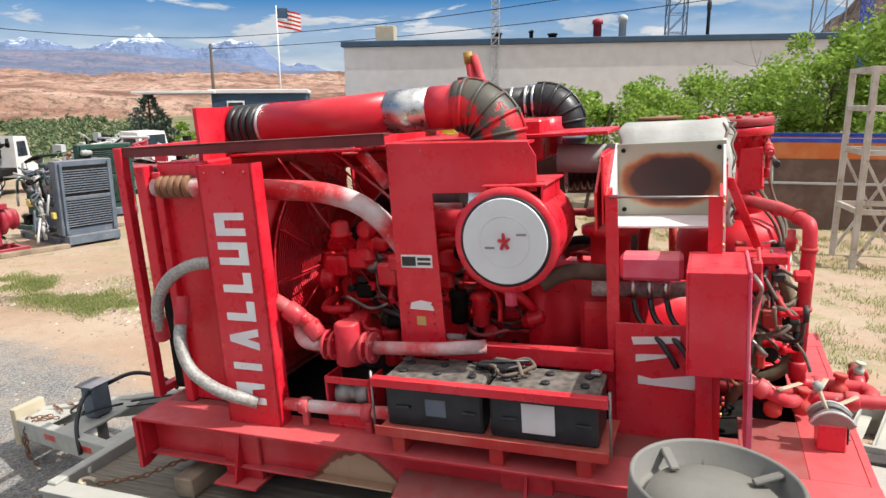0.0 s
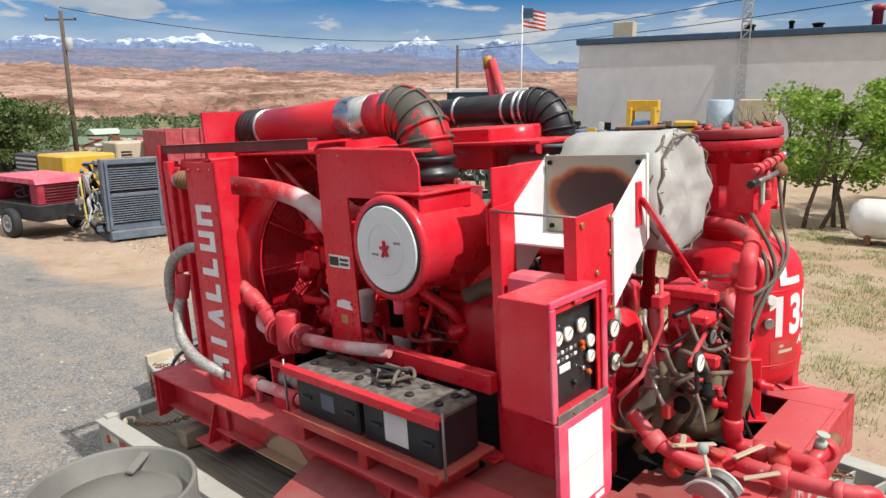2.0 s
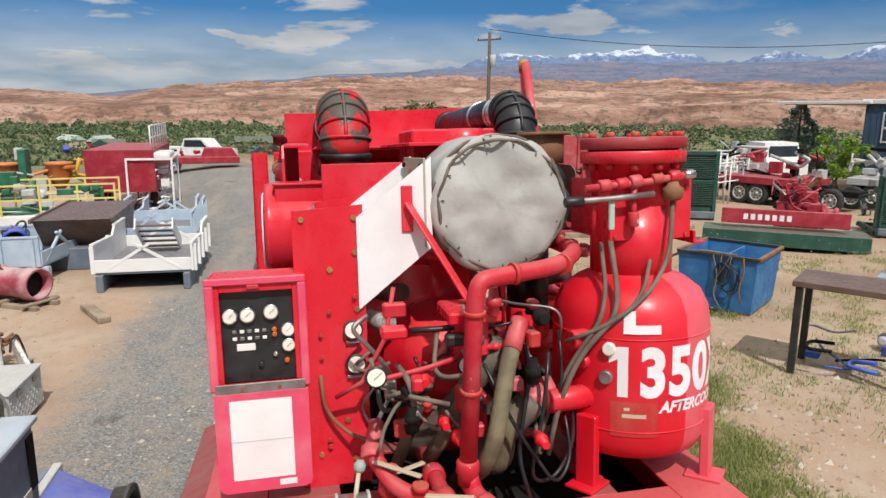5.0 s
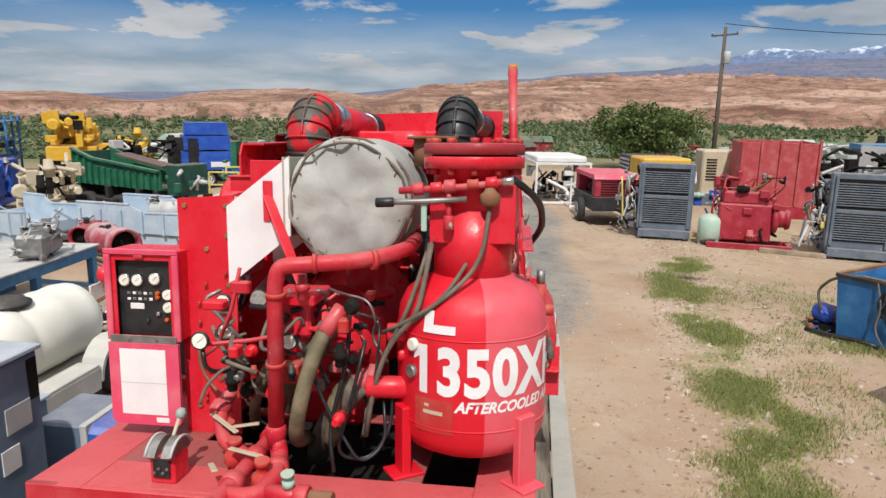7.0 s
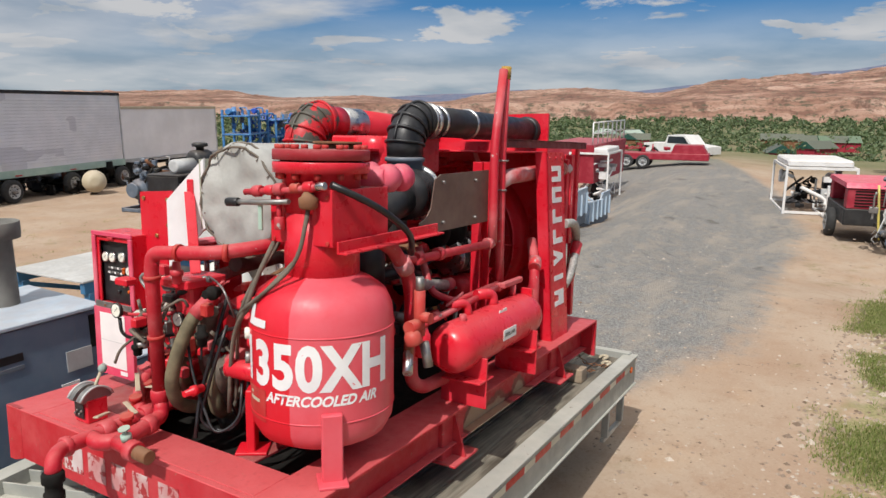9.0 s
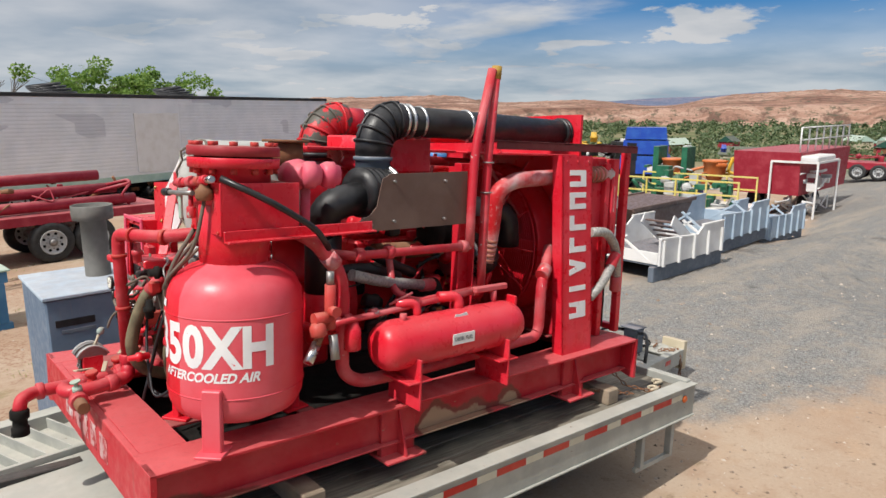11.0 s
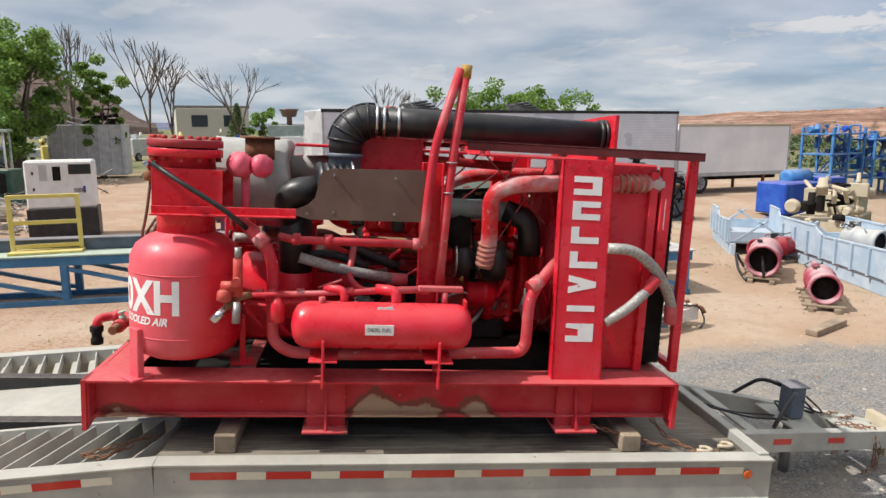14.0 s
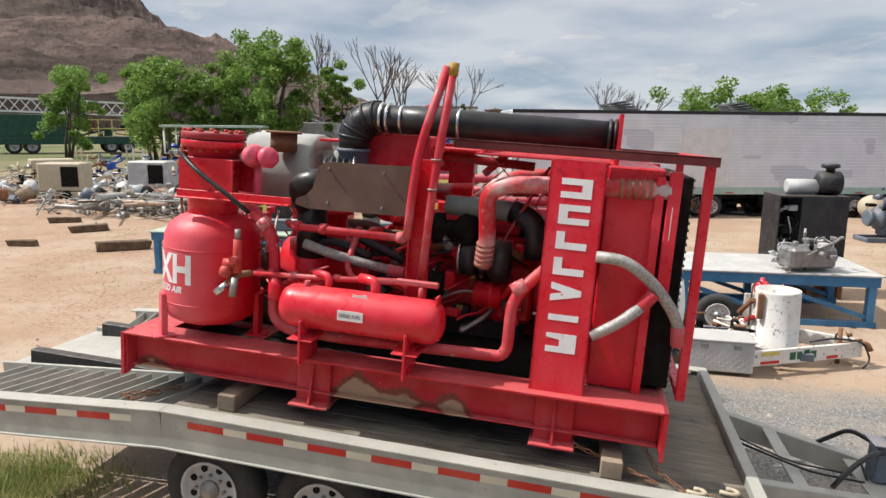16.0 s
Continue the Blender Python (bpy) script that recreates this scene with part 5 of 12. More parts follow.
for k in range(15):                       # stitches that gather the end cap
    a = 2 * math.pi * k / 15 + 0.1
    bm = bm_new()
    strut(bm, (1.396, 0.205 + 0.262 * math.cos(a), 1.235 + 0.262 * math.sin(a)), (1.352, 0.205 + 0.302 * math.cos(a + 0.05), 1.235 + 0.302 * math.sin(a + 0.05)), 0.006, 0.005, 0.001)
    part("stitch", bm, HOSE_GREY, drum)
bm = bm_new()
for z0, r in ((0, 0.10), (0.14, 0.135)):
    cyl(bm, (0.975, 0.55, 1.40 + z0), (0.975, 0.55, 1.40 + z0 + (0.14 if z0 == 0 else 0.015)), r, 22)
P_("exhaust_stub", bm, RUST, "rusty flanged exhaust outlet")
bm = bm_new()
box(bm, 0.80, 1.35, -0.135, -0.125, 1.055, 1.445, 0.002)
plate = P_("scorched_plate", bm, SCORCHED, "heat-scorched steel plate with dark oval burn")
for x in (0.835, 1.315):
    for z in (1.09, 1.41):
        bm = bm_new()
        cyl(bm, (x, -0.135, z), (x, -0.148, z), 0.013, 6)
        part("bolt", bm, DARK, plate)
for x in (0.79, 1.335):
    bm = bm_new()
    prism(bm, [(-0.10, 1.45), (-0.43, 1.20), (-0.43, 0.80), (-0.10, 1.06)], "x", x, x + 0.012)
    P_("deflector_cheek", bm, WHITE_PAINT, "white deflector cheek plate")
bm = bm_new()
prism(bm, [(-0.14, 1.04), (-0.43, 1.04), (-0.43, 1.05), (-0.14, 1.055)], "x", 0.80, 1.335)
P_("deflector_shelf", bm, WHITE_PAINT)
bm = bm_new()
box(bm, 0.775, 0.787, -0.55, -0.02, 1.08, 1.42, 0.003)
prism(bm, [(-0.02, 1.42), (-0.30, 1.42), (-0.55, 1.24), (-0.55, 1.05), (-0.02, 1.05)], "x", 0.74, 0.752)
P_("deflector_wing", bm, RED)
bm = bm_new()
prism(bm, [(-0.40, 0.0), (-0.70, 0.0), (-0.70, 1.235), (-0.40, 1.255)], "x", 1.318, 1.33)
prism(bm, [(-0.70, 0.0), (-0.688, 0.0), (-0.688, 1.235), (-0.70, 1.235)], "x", 1.27, 1.318)
post2 = P_("instrument_post", bm, RED, "bolted red instrument post")
bolt_row([(1.33, y, z) for y, z in ((-0.44, 1.20), (-0.66, 1.20), (-0.55, 0.98), (-0.44, 1.05), (-0.44, 0.80), (-0.5, 0.30), (-0.47, 0.12), (-0.62, 0.15))], (1, 0, 0), 0.013, 0.010, BRASS, post2)
bm = bm_new()
prism(bm, [(-0.42, 0.0), (-0.60, 0.0), (-0.60, 1.235), (-0.42, 1.25)], "x", 0.80, 0.812)
prism(bm, [(-0.60, 0.0), (-0.588, 0.0), (-0.588, 1.235), (-0.60, 1.235)], "x", 0.812, 0.86)
P_("side_post", bm, RED)
bm = bm_new()
tube(bm, [(0.82, -0.60, 1.225), (1.05, -0.60, 1.222), (1.31, -0.66, 1.228)], 0.006, 8)
P_("tie_rod", bm, STEEL)
bm = bm_new()
box(bm, 0.84, 1.318, -0.632, -0.62, 0.0, 0.60, 0.003)
wallp = P_("front_panel", bm, RED)
for poly in ([(0.92, 0.53), (1.15, 0.545), (1.15, 0.51), (0.93, 0.49)], [(0.94, 0.44), (1.12, 0.45), (1.08, 0.43), (0.94, 0.40)], [(1.18, 0.47), (1.30, 0.54), (1.30, 0.42), (1.20, 0.41)], [(0.95, 0.33), (1.02, 0.315), (1.10, 0.33), (1.22, 0.35), (1.31, 0.32), (1.31, 0.27), (1.05, 0.28), (0.95, 0.285)]):
    bm = bm_new()
    prism(bm, poly, "y", -0.6345, -0.632)
    part("torn_sticker", bm, PAPER, wallp)
# brace from the cheek to the valve block
bm = bm_new()
strut(bm, (1.36, -0.21, 1.26), (1.52, 0.02, 0.84), 0.055, 0.012)
box(bm, 1.347, 1.357, -0.235, -0.185, 1.13, 1.33, 0.003)
P_("brace", bm, RED)

# control box with instrument face and hanging door
bm = bm_new()
box(bm, 1.19, 1.20, -1.05, -0.66, 0.52, 0.975, 0.003)
box(bm, 1.20, 1.425, -1.05, -1.04, 0.52, 0.975, 0.003)
box(bm, 1.20, 1.425, -0.67, -0.66, 0.52, 0.975, 0.003)
box(bm, 1.20, 1.425, -1.04, -0.67, 0.965, 0.975, 0.003)
box(bm, 1.20, 1.425, -1.04, -0.67, 0.52, 0.53, 0.003)
for a in ((-1.04, -1.0, 0.53, 0.965), (-0.71, -0.67, 0.53, 0.965), (-1.0, -0.71, 0.925, 0.965)):
    box(bm, 1.415, 1.424, a[0], a[1], a[2], a[3], 0.002)
cbox = P_("control_box", bm, RED, "open red control box with dark instrument face")
for a in ((-1.055, -0.655, 0.955, 0.985), (-1.055, -1.02, 0.515, 0.955), (-0.69, -0.655, 0.515, 0.955), (-1.02, -0.69, 0.515, 0.532)):
    bm = bm_new()
    box(bm, 1.425, 1.440, a[0], a[1], a[2], a[3], 0.005)
    part("face_frame", bm, PINK_DOOR, cbox)
bm = bm_new()
box(bm, 1.385, 1.392, -1.03, -0.68, 0.535, 0.96, 0.002)
face = part("instrument_face", bm, PANEL_BLACK, cbox)


def gauge(x, y, z, r, parent, axis=(1, 0, 0), rim=None):
    bm = bm_new()
    lathe(bm, (x, y, z), axis, [(0, r), (0.012, r * 1.04), (0.02, r), (0.018, r * 0.85)], 20)
    part("gauge_rim", bm, rim or CHROME, parent)
    bm = bm_new()
    c = Vector((x, y, z)) + Vector(axis) * 0.010
    cyl(bm, c - Vector(axis) * 0.004, c + Vector(axis) * 0.0105, r * 0.84, 20)
    part("gauge_dial", bm, GLASS_DIAL, parent)
    bm = bm_new()
    d = c + Vector(axis) * 0.0112
    strut(bm, d - Vector((0, 0.25 * r, 0.2 * r)), d + Vector((0, 0.5 * r, 0.45 * r)), r * 0.10, 0.001, 0.0)
    part("needle", bm, PANEL_BLACK, parent)


for y, z, r in ((-0.965, 0.82, 0.031), (-0.895, 0.822, 0.031), (-0.80, 0.83, 0.031), (-0.735, 0.75, 0.028), (-0.735, 0.685, 0.028)):
    gauge(1.392, y, z, r, cbox)
for y, z, c in ((-0.79, 0.755, AMBER), (-0.79, 0.735, AMBER), (-0.745, 0.62, AMBER), (-0.79, 0.65, CHROME), (-0.85, 0.61, PANEL_BLACK)):
    bm = bm_new()
    cyl(bm, (1.392, y, z), (1.412, y, z), 0.011, 10, cham=0.003)
    part("switch", bm, c, cbox)
for k in range(10):
    bm = bm_new()
    y, z = -0.96 + 0.03 * (k % 5), 0.745 - 0.03 * (k // 5)
    box(bm, 1.392, 1.398, y, y + 0.018, z, z + 0.014, 0.002)
    part("legend_plate", bm, PAPER if k % 2 else STEEL, cbox)
bm = bm_new()
box(bm, 1.392, 1.398, -0.945, -0.87, 0.67, 0.70, 0.002)
part("legend_plate", bm, PAPER, cbox)
bm = bm_new()
box(bm, 1.424, 1.44, -0.89, -0.84, 0.935, 0.955, 0.004)
part("latch", bm, RED_PIPE, cbox)
bm = bm_new()
prism(bm, [(-1.045 + dx, zz) for dx, zz in ((0.0, 0.505), (0.0, 0.105), (0.009, 0.084), (0.03, 0.075), (0.35, 0.075), (0.371, 0.084), (0.38, 0.105), (0.38, 0.505))], "x", 1.432, 1.452)
door = part("box_door", bm, PINK_DOOR, cbox, "faded pink door hanging open")
bm = bm_new()
box(bm, 1.452, 1.4545, -0.985, -0.735, 0.13, 0.475, 0.0008)
part("notice_sheet", bm, PAPER, cbox, "white notice sheet in the door")
bm = bm_new()
cyl(bm, (1.432, -1.03, 0.513), (1.432, -0.68, 0.513), 0.009, 10)
box(bm, 1.441, 1.447, -1.035, -0.675, 0.497, 0.545, 0.002)
part("hinge", bm, STEEL, cbox, "bare steel hinge strip")
for y in (-0.93, -0.78):
    bm = bm_new()
    cyl(bm, (1.446, y, 0.522), (1.453, y, 0.522), 0.007, 8)
    part("rivet", bm, RUST, cbox)
bm = bm_new()
box(bm, 1.4545, 1.456, -0.985, -0.735, 0.298, 0.301, 0.0003)
part("sheet_fold", bm, GALV, cbox)
bm = bm_new()
box(bm, 1.4525, 1.455, -0.80, -0.73, 0.092, 0.118, 0.0008)
part("notice_tab", bm, PAPER, cbox)
bm = bm_new()
box(bm, 1.22, 1.30, -0.72, -0.66, 0.0, 0.52, 0.004)
P_("box_stand", bm, RED)
gauge(1.345, -0.462, 0.715, 0.042, unit, rim=BLACK_PAINT)
gauge(1.345, -0.455, 0.560, 0.044, unit, rim=BLACK_PAINT)
gauge(1.70, -0.405, 0.615, 0.042, unit, rim=BLACK_PAINT)
for z in (0.665, 0.508):
    bm = bm_new()
    box(bm, 1.345, 1.352, -0.495, -0.43, z - 0.012, z + 0.002, 0.002)
    P_("gauge_plate", bm, STEEL)
bm = bm_new()
pipe(bm, [(1.69, -0.405, 0.60), (1.66, -0.38, 0.585), (1.62, -0.20, 0.60), (1.60, -0.05, 0.63)], 0.011, 0.05, 10)
P_("gauge_pipe", bm, RED_PIPE)
bm = bm_new()
pipe(bm, [(1.70, -0.40, 0.57), (1.70, -0.39, 0.47), (1.62, -0.32, 0.44), (1.52, -0.18, 0.47)], 0.010, 0.05, 8)
P_("control_line", bm, RUBBER)
for y, z in ((-0.56, 0.80), (-0.60, 0.70), (-0.60, 0.60), (-0.58, 0.22), (-0.58, 0.19), (-0.45, 0.86)):
    bm = bm_new()
    cyl(bm, (1.34, y, z), (1.352, y, z), 0.010, 6)
    P_("bolt", bm, RED_RUST)
gauge(1.60, -0.02, 0.60, 0.040, unit, rim=BLACK_PAINT)

# separator tank
TX, TY = 1.325, 0.84
bm = bm_new()
lathe(bm, (TX, TY, 0.0), (0, 0, 1), [(0.09, 0.10), (0.11, 0.25), (0.15, 0.325), (0.21, 0.356), (0.28, 0.362), (0.67, 0.362), (0.77, 0.352), (0.84, 0.318), (0.89, 0.25), (0.915, 0.19), (0.93, 0.18)], 56)
tank = P_("separator_tank", bm, TANK_RED, "upright red separator tank with white markings")
for z in (0.275, 0.678):
    bm = bm_new()
    ring(bm, (TX, TY, z), (0, 0, 1), 0.3625, 0.004, 56, 5)
    part("weld_seam", bm, TANK_RED, tank)
bm = bm_new()
cyl(bm, (TX, TY, 0.86), (TX, TY, 1.22), 0.187, 32)
part("tank_neck", bm, RED, tank)
bm = bm_new()
lathe(bm, (TX, TY, 1.42), (0, 0, 1), [(-0.20, 0.188), (-0.02, 0.190), (-0.015, 0.236), (0.032, 0.238), (0.036, 0.234)], 44)
part("flange", bm, RED, tank)
bm = bm_new()
lathe(bm, (TX, TY, 1.42), (0, 0, 1), [(0.036, 0.20), (0.044, 0.20)], 40)
part("gasket", bm, DARK, tank)
bm = bm_new()
lathe(bm, (TX, TY, 1.42), (0, 0, 1), [(0.044, 0.232), (0.046, 0.238), (0.090, 0.238), (0.095, 0.230), (0.097, 0.02)], 44)
part("flange_cover", bm, RED_DECK, tank, "dusty red bolted cover")
for k in range(12):
    a = 2 * math.pi * k / 12 + 0.1
    u = (TX + 0.208 * math.cos(a), TY + 0.208 * math.sin(a))
    bm = bm_new()
    cyl(bm, (*u, 1.512), (*u, 1.536), 0.020, 6)
    part("flange_bolt", bm, RED_RUST, tank)
    bm = bm_new()
    cyl(bm, (*u, 1.375), (*u, 1.405), 0.018, 6)
    part("flange_bolt", bm, RED_RUST, tank)
# folded guard plates round the neck
bm = bm_new()
box(bm, 1.480, 1.490, 0.655, 1.045, 1.075, 1.335, 0.002)
guard = part("head_guard", bm, RED, tank)
bm = bm_new()
box(bm, 1.05, 1.480, 1.035, 1.045, 1.075, 1.335, 0.002)
part("guard_side", bm, RED, guard)
bm = bm_new()
box(bm, 1.05, 1.480, 0.655, 0.665, 1.075, 1.335, 0.002)
part("guard_side", bm, RED, guard)
bm = bm_new()
prism(bm, [(1.05, 0.665), (1.48, 0.665), (1.48, 1.035), (1.05, 1.035)], "z", 1.318, 1.330)
part("guard_top", bm, RED_DECK, guard)
for y_, z_ in ((0.68, 1.09), (1.02, 1.09), (0.68, 1.30), (1.02, 1.30)):
    bm = bm_new()
    cyl(bm, (1.490, y_, z_), (1.500, y_, z_), 0.010, 6)
    part("bolt", bm, RED_RUST, guard)


def tank_text(body, size, az, z, span, bold=0.0, slant=0.0, track=1.0):
    a = radians(az)
    m = Matrix.Translation((TX + 0.3635 * math.cos(a), TY + 0.3635 * math.sin(a), z)) @ Matrix.Rotation(a + math.pi / 2, 4, "Z") @ Matrix.Rotation(math.pi / 2, 4, "X")
    return text_part(body, size, m, LETTER, tank, "tank_lettering", 0.0, 0.3645, 1.0, bold, slant, track, body[0] == "1", span)


tank.matrix_local = Matrix.Translation((1.405, 0.81, 0)) @ Matrix.Diagonal((0.972, 0.972, 1.0, 1.0)) @ Matrix.Translation((-TX, -TY, 0))
tank_text("1350XH", 0.285, 31.0, 0.528, 0.83, 0.0115, 0.0, 1.06)
tank_text("AFTERCOOLED AIR", 0.067, 39, 0.385, 0.58, 0.0024, 0.3)
for a0, z0, z1, w in ((-31, 0.705, 0.80, 8), (-24, 0.705, 0.742, 18)):
    bm = bm_new()
    vs = []
    for k in range(6):
        a = radians(a0 + w * k / 5)
        for z in (z0, z1):
            rr = 0.365 if z < 0.72 else 0.360 if z < 0.76 else 0.348
            vs.append(bm.verts.new((TX + rr * math.cos(a), TY + rr * math.sin(a), z)))
    for k in range(5):
        bm.faces.new((vs[2 * k], vs[2 * k + 2], vs[2 * k + 3], vs[2 * k + 1]))
    part("tank_mark", bm, LETTER, tank)
for a0, a1, z0, z1, mt, lb in ((-39, -7, 0.255, 0.41, RED_RUST, "faded orange sticker"), (-30, -26, 0.372, 0.385, BEIGE, ""), (-31, -15, 0.34, 0.357, BEIGE, "")):
    bm = bm_new()
    vs = []
    for k in range(8):
        a = radians(a0 + (a1 - a0) * k / 7)
        for z in (z0, z1):
            vs.append(bm.verts.new((TX + (0.3638 if lb else 0.3648) * math.cos(a), TY + (0.3638 if lb else 0.3648) * math.sin(a), z)))
    for k in range(7):
        bm.faces.new((vs[2 * k], vs[2 * k + 2], vs[2 * k + 3], vs[2 * k + 1]))
    part("tank_sticker" if lb else "sticker_bar", bm, mt, tank, lb)
for az, z, rr, mt in ((-40.2, 0.637, 0.028, PLASTIC_WHITE), (-42.1, 0.513, 0.030, STEEL)):
    a = radians(az)
    u = Vector((math.cos(a), math.sin(a), 0))
    bm = bm_new()
    cyl(bm, Vector((TX, TY, z)) + u * 0.352, Vector((TX, TY, z)) + u * 0.385, rr, 18, cham=0.004)
    part("sight_glass", bm, mt, tank)
for az, w in ((47, 0.05), (-55, 0.05), (190, 0.06)):
    a = radians(az)
    m = Matrix.Translation((TX + 0.345 * math.cos(a), TY + 0.345 * math.sin(a), 0)) @ Matrix.Rotation(a, 4, "Z")
    bm = bm_new()
    box(bm, 0.0, 0.045, -w, w, 0.0, 0.33, 0.006, m)
    box(bm, -0.06, 0.10, -w - 0.02, w + 0.02, 0.0, 0.014, 0.003, m)
    part("tank_leg", bm, TANK_RED, tank)
# ports on the tank's inner flank
for z, r, l in ((0.40, 0.052, 0.20), (0.66, 0.045, 0.10), (0.56, 0.03, 0.05)):
    bm = bm_new()
    cyl(bm, (1.50, 0.56, z), (1.50 + 0.02, 0.56 - l, z), r, 16, cham=0.006)
    part("port", bm, RED, tank)
bm = bm_new()
cyl(bm, (1.52, 0.38, 0.40), (1.52, 0.34, 0.40), 0.085, 8)
cyl(bm, (1.52, 0.34, 0.40), (1.51, 0.28, 0.40), 0.055, 16)
P_("union", bm, RED_PIPE)
# fittings on the tank head
bm = bm_new()
pipe(bm, [(1.60, 0.50, 1.305), (1.60, 0.78, 1.325), (1.60, 0.96, 1.35)], 0.016, 0.03, 10)
P_("head_pipe", bm, RED_PIPE)
for y, r_, mt in ((0.56, 0.028, RED_PIPE), (0.64, 0.024, RED), (0.70, 0.030, RED_PIPE), (0.80, 0.024, RED_RUST), (0.88, 0.026, RED), (0.95, 0.020, CHROME)):
    bm = bm_new()
    cyl(bm, (1.60, y, 1.305 + (y - 0.5) * 0.1), (1.60, y + 0.05, 1.31 + (y - 0.5) * 0.1), r_, 8, cham=0.004)
    P_("head_fitting", bm, mt)
bm = bm_new()
tube(bm, rounded([(1.625, 0.42, 1.255), (1.625, 0.60, 1.262), (1.62, 0.80, 1.275)], 0.05), 0.013, 8)
P_("steel_line", bm, STEEL)
bm = bm_new()
cyl(bm, (1.625, 0.40, 1.253), (1.625, 0.48, 1.257), 0.022, 10, cham=0.004)
P_("hose_end", bm, RUBBER)
bm = bm_new()
cyl(bm, (1.60, 0.72, 1.30), (1.60, 0.72, 1.14), 0.013, 8)
cyl(bm, (1.60, 0.72, 1.20), (1.60, 0.72, 1.14), 0.024, 8, cham=0.004)
P_("drain_cock", bm, RED_PIPE)
bm = bm_new()
lathe(bm, (1.60, 0.90, 1.245), (0, 0, 1), [(0, 0.03), (0.01, 0.042), (0.05, 0.045), (0.06, 0.03), (0.08, 0.02)], 18)
P_("pressure_switch", bm, RUST)
bm = bm_new()
box(bm, 1.606, 1.622, 0.60, 0.625, 1.13, 1.26, 0.004)
P_("valve_handle", bm, MINT)
for pts, r, mt in (([(1.60, 0.90, 1.25), (1.64, 0.87, 1.0), (1.72, 0.72, 0.85), (1.70, 0.55, 0.74), (1.60, 0.42, 0.66)], 0.010, HOSE_GREY),
                   ([(1.56, 1.0, 1.36), (1.35, 1.12, 1.25), (1.10, 1.13, 1.10), (0.98, 1.05, 0.98)], 0.017, RUBBER)):
    bm = bm_new()
    pipe(bm, pts, r, 0.14, 8)
    P_("control_hose", bm, mt)

for pts, r_ in (([(1.55, 0.64, 1.08), (1.66, 0.62, 0.90), (1.70, 0.60, 0.78), (1.66, 0.46, 0.62), (1.62, 0.38, 0.40), (1.60, 0.34, 0.16)], 0.012),
                ([(1.50, 0.62, 1.06), (1.64, 0.58, 0.88), (1.68, 0.54, 0.76), (1.62, 0.44, 0.58), (1.56, 0.36, 0.36), (1.52, 0.30, 0.12)], 0.010),
                ([(1.60, 0.80, 0.99), (1.70, 0.72, 0.86), (1.70, 0.58, 0.74), (1.60, 0.44, 0.66)], 0.009)):
    bm = bm_new()
    pipe(bm, pts, r_, 0.14, 8)
    P_("control_hose", bm, HOSE_GREY)

# angle bar and brown heat shield on the receiver side
bm = bm_new()
strut(bm, (1.56, 1.035, 1.075), (0.68, 1.02, 1.085), 0.012, 0.055, 0.002)
strut(bm, (1.56, 1.06, 1.05), (0.68, 1.04, 1.06), 0.06, 0.010, 0.002)
P_("support_angle", bm, RED)
bm = bm_new()
out = [(-0.15, 1.045), (0.60, 1.035), (0.70, 1.06), (0.69, 1.10), (0.62, 1.13), (0.57, 1.18), (0.55, 1.27), (0.53, 1.345), (0.47, 1.375), (-0.15, 1.39)]
prism(bm, out, "y", 0.905, 0.913)
shield = P_("heat_shield", bm, BROWN_PLATE, "brown sheet steel heat shield")
bolt_row([(x, 0.913, z) for x, z in ((0.45, 1.33), (0.45, 1.09), (0.05, 1.33), (0.05, 1.09), (0.62, 1.075))], (0, 1, 0), 0.010, 0.02, STEEL, shield)

# raised twin stack pipes, post and cross pipes
bm = bm_new()
pipe(bm, [(-0.15, 0.955, 0.90), (-0.165, 0.945, 1.20), (-0.20, 0.925, 1.55), (-0.345, 0.905, 2.06)], 0.030, 0.12, 16)
P_("stack_pipe", bm, RED_PIPE, "raised red stack pipe")
bm = bm_new()
pipe(bm, [(-0.27, 0.955, 0.60), (-0.30, 0.935, 1.20), (-0.325, 0.92, 1.50), (-0.385, 0.905, 2.07)], 0.030, 0.12, 16)
P_("stack_pipe", bm, RED_PIPE)
bm = bm_new()
tube(bm, [(-0.381, 0.905, 2.00), (-0.388, 0.905, 2.085)], 0.034, 14)
P_("pipe_cap", bm, YELLOW_CAP, "yellow tape cap")
for z in (1.25, 1.45):
    bm = bm_new()
    ring(bm, (-0.30 - (z - 1.2) * 0.06, 0.935, z), (0, 0, 1), 0.034, 0.006, 16, 5)
    P_("u_bolt", bm, STEEL)
bm = bm_new()
box(bm, -0.28, -0.13, 0.80, 0.812, 0.10, 1.44, 0.003)
box(bm, -0.142, -0.13, 0.812, 0.87, 0.10, 1.44, 0.003)
box(bm, -0.28, -0.268, 0.812, 0.87, 0.10, 1.44, 0.003)
P_("channel_post", bm, RED)
bm = bm_new()
pipe(bm, [(-0.15, 0.955, 0.90), (0.70, 0.90, 0.895), (0.80, 0.80, 0.90)], 0.027, 0.06, 12)
for x in (-0.13, 0.45, 0.66):
    cyl(bm, (x, 0.948 - (x + 0.15) * 0.06, 0.90), (x + 0.05, 0.945 - (x + 0.15) * 0.06, 0.90), 0.040, 10)
P_("cross_pipe", bm, RED_PIPE)
bm = bm_new()
pipe(bm, [(-0.27, 0.955, 0.60), (0.25, 0.90, 0.56), (0.34, 0.78, 0.62), (0.30, 0.65, 0.90)], 0.024, 0.06, 12)
P_("cross_pipe", bm, RED_PIPE)
bm = bm_new()
pipe(bm, [(-0.20, 1.00, 0.60), (0.96, 1.02, 0.545)], 0.020, 0.05, 12)
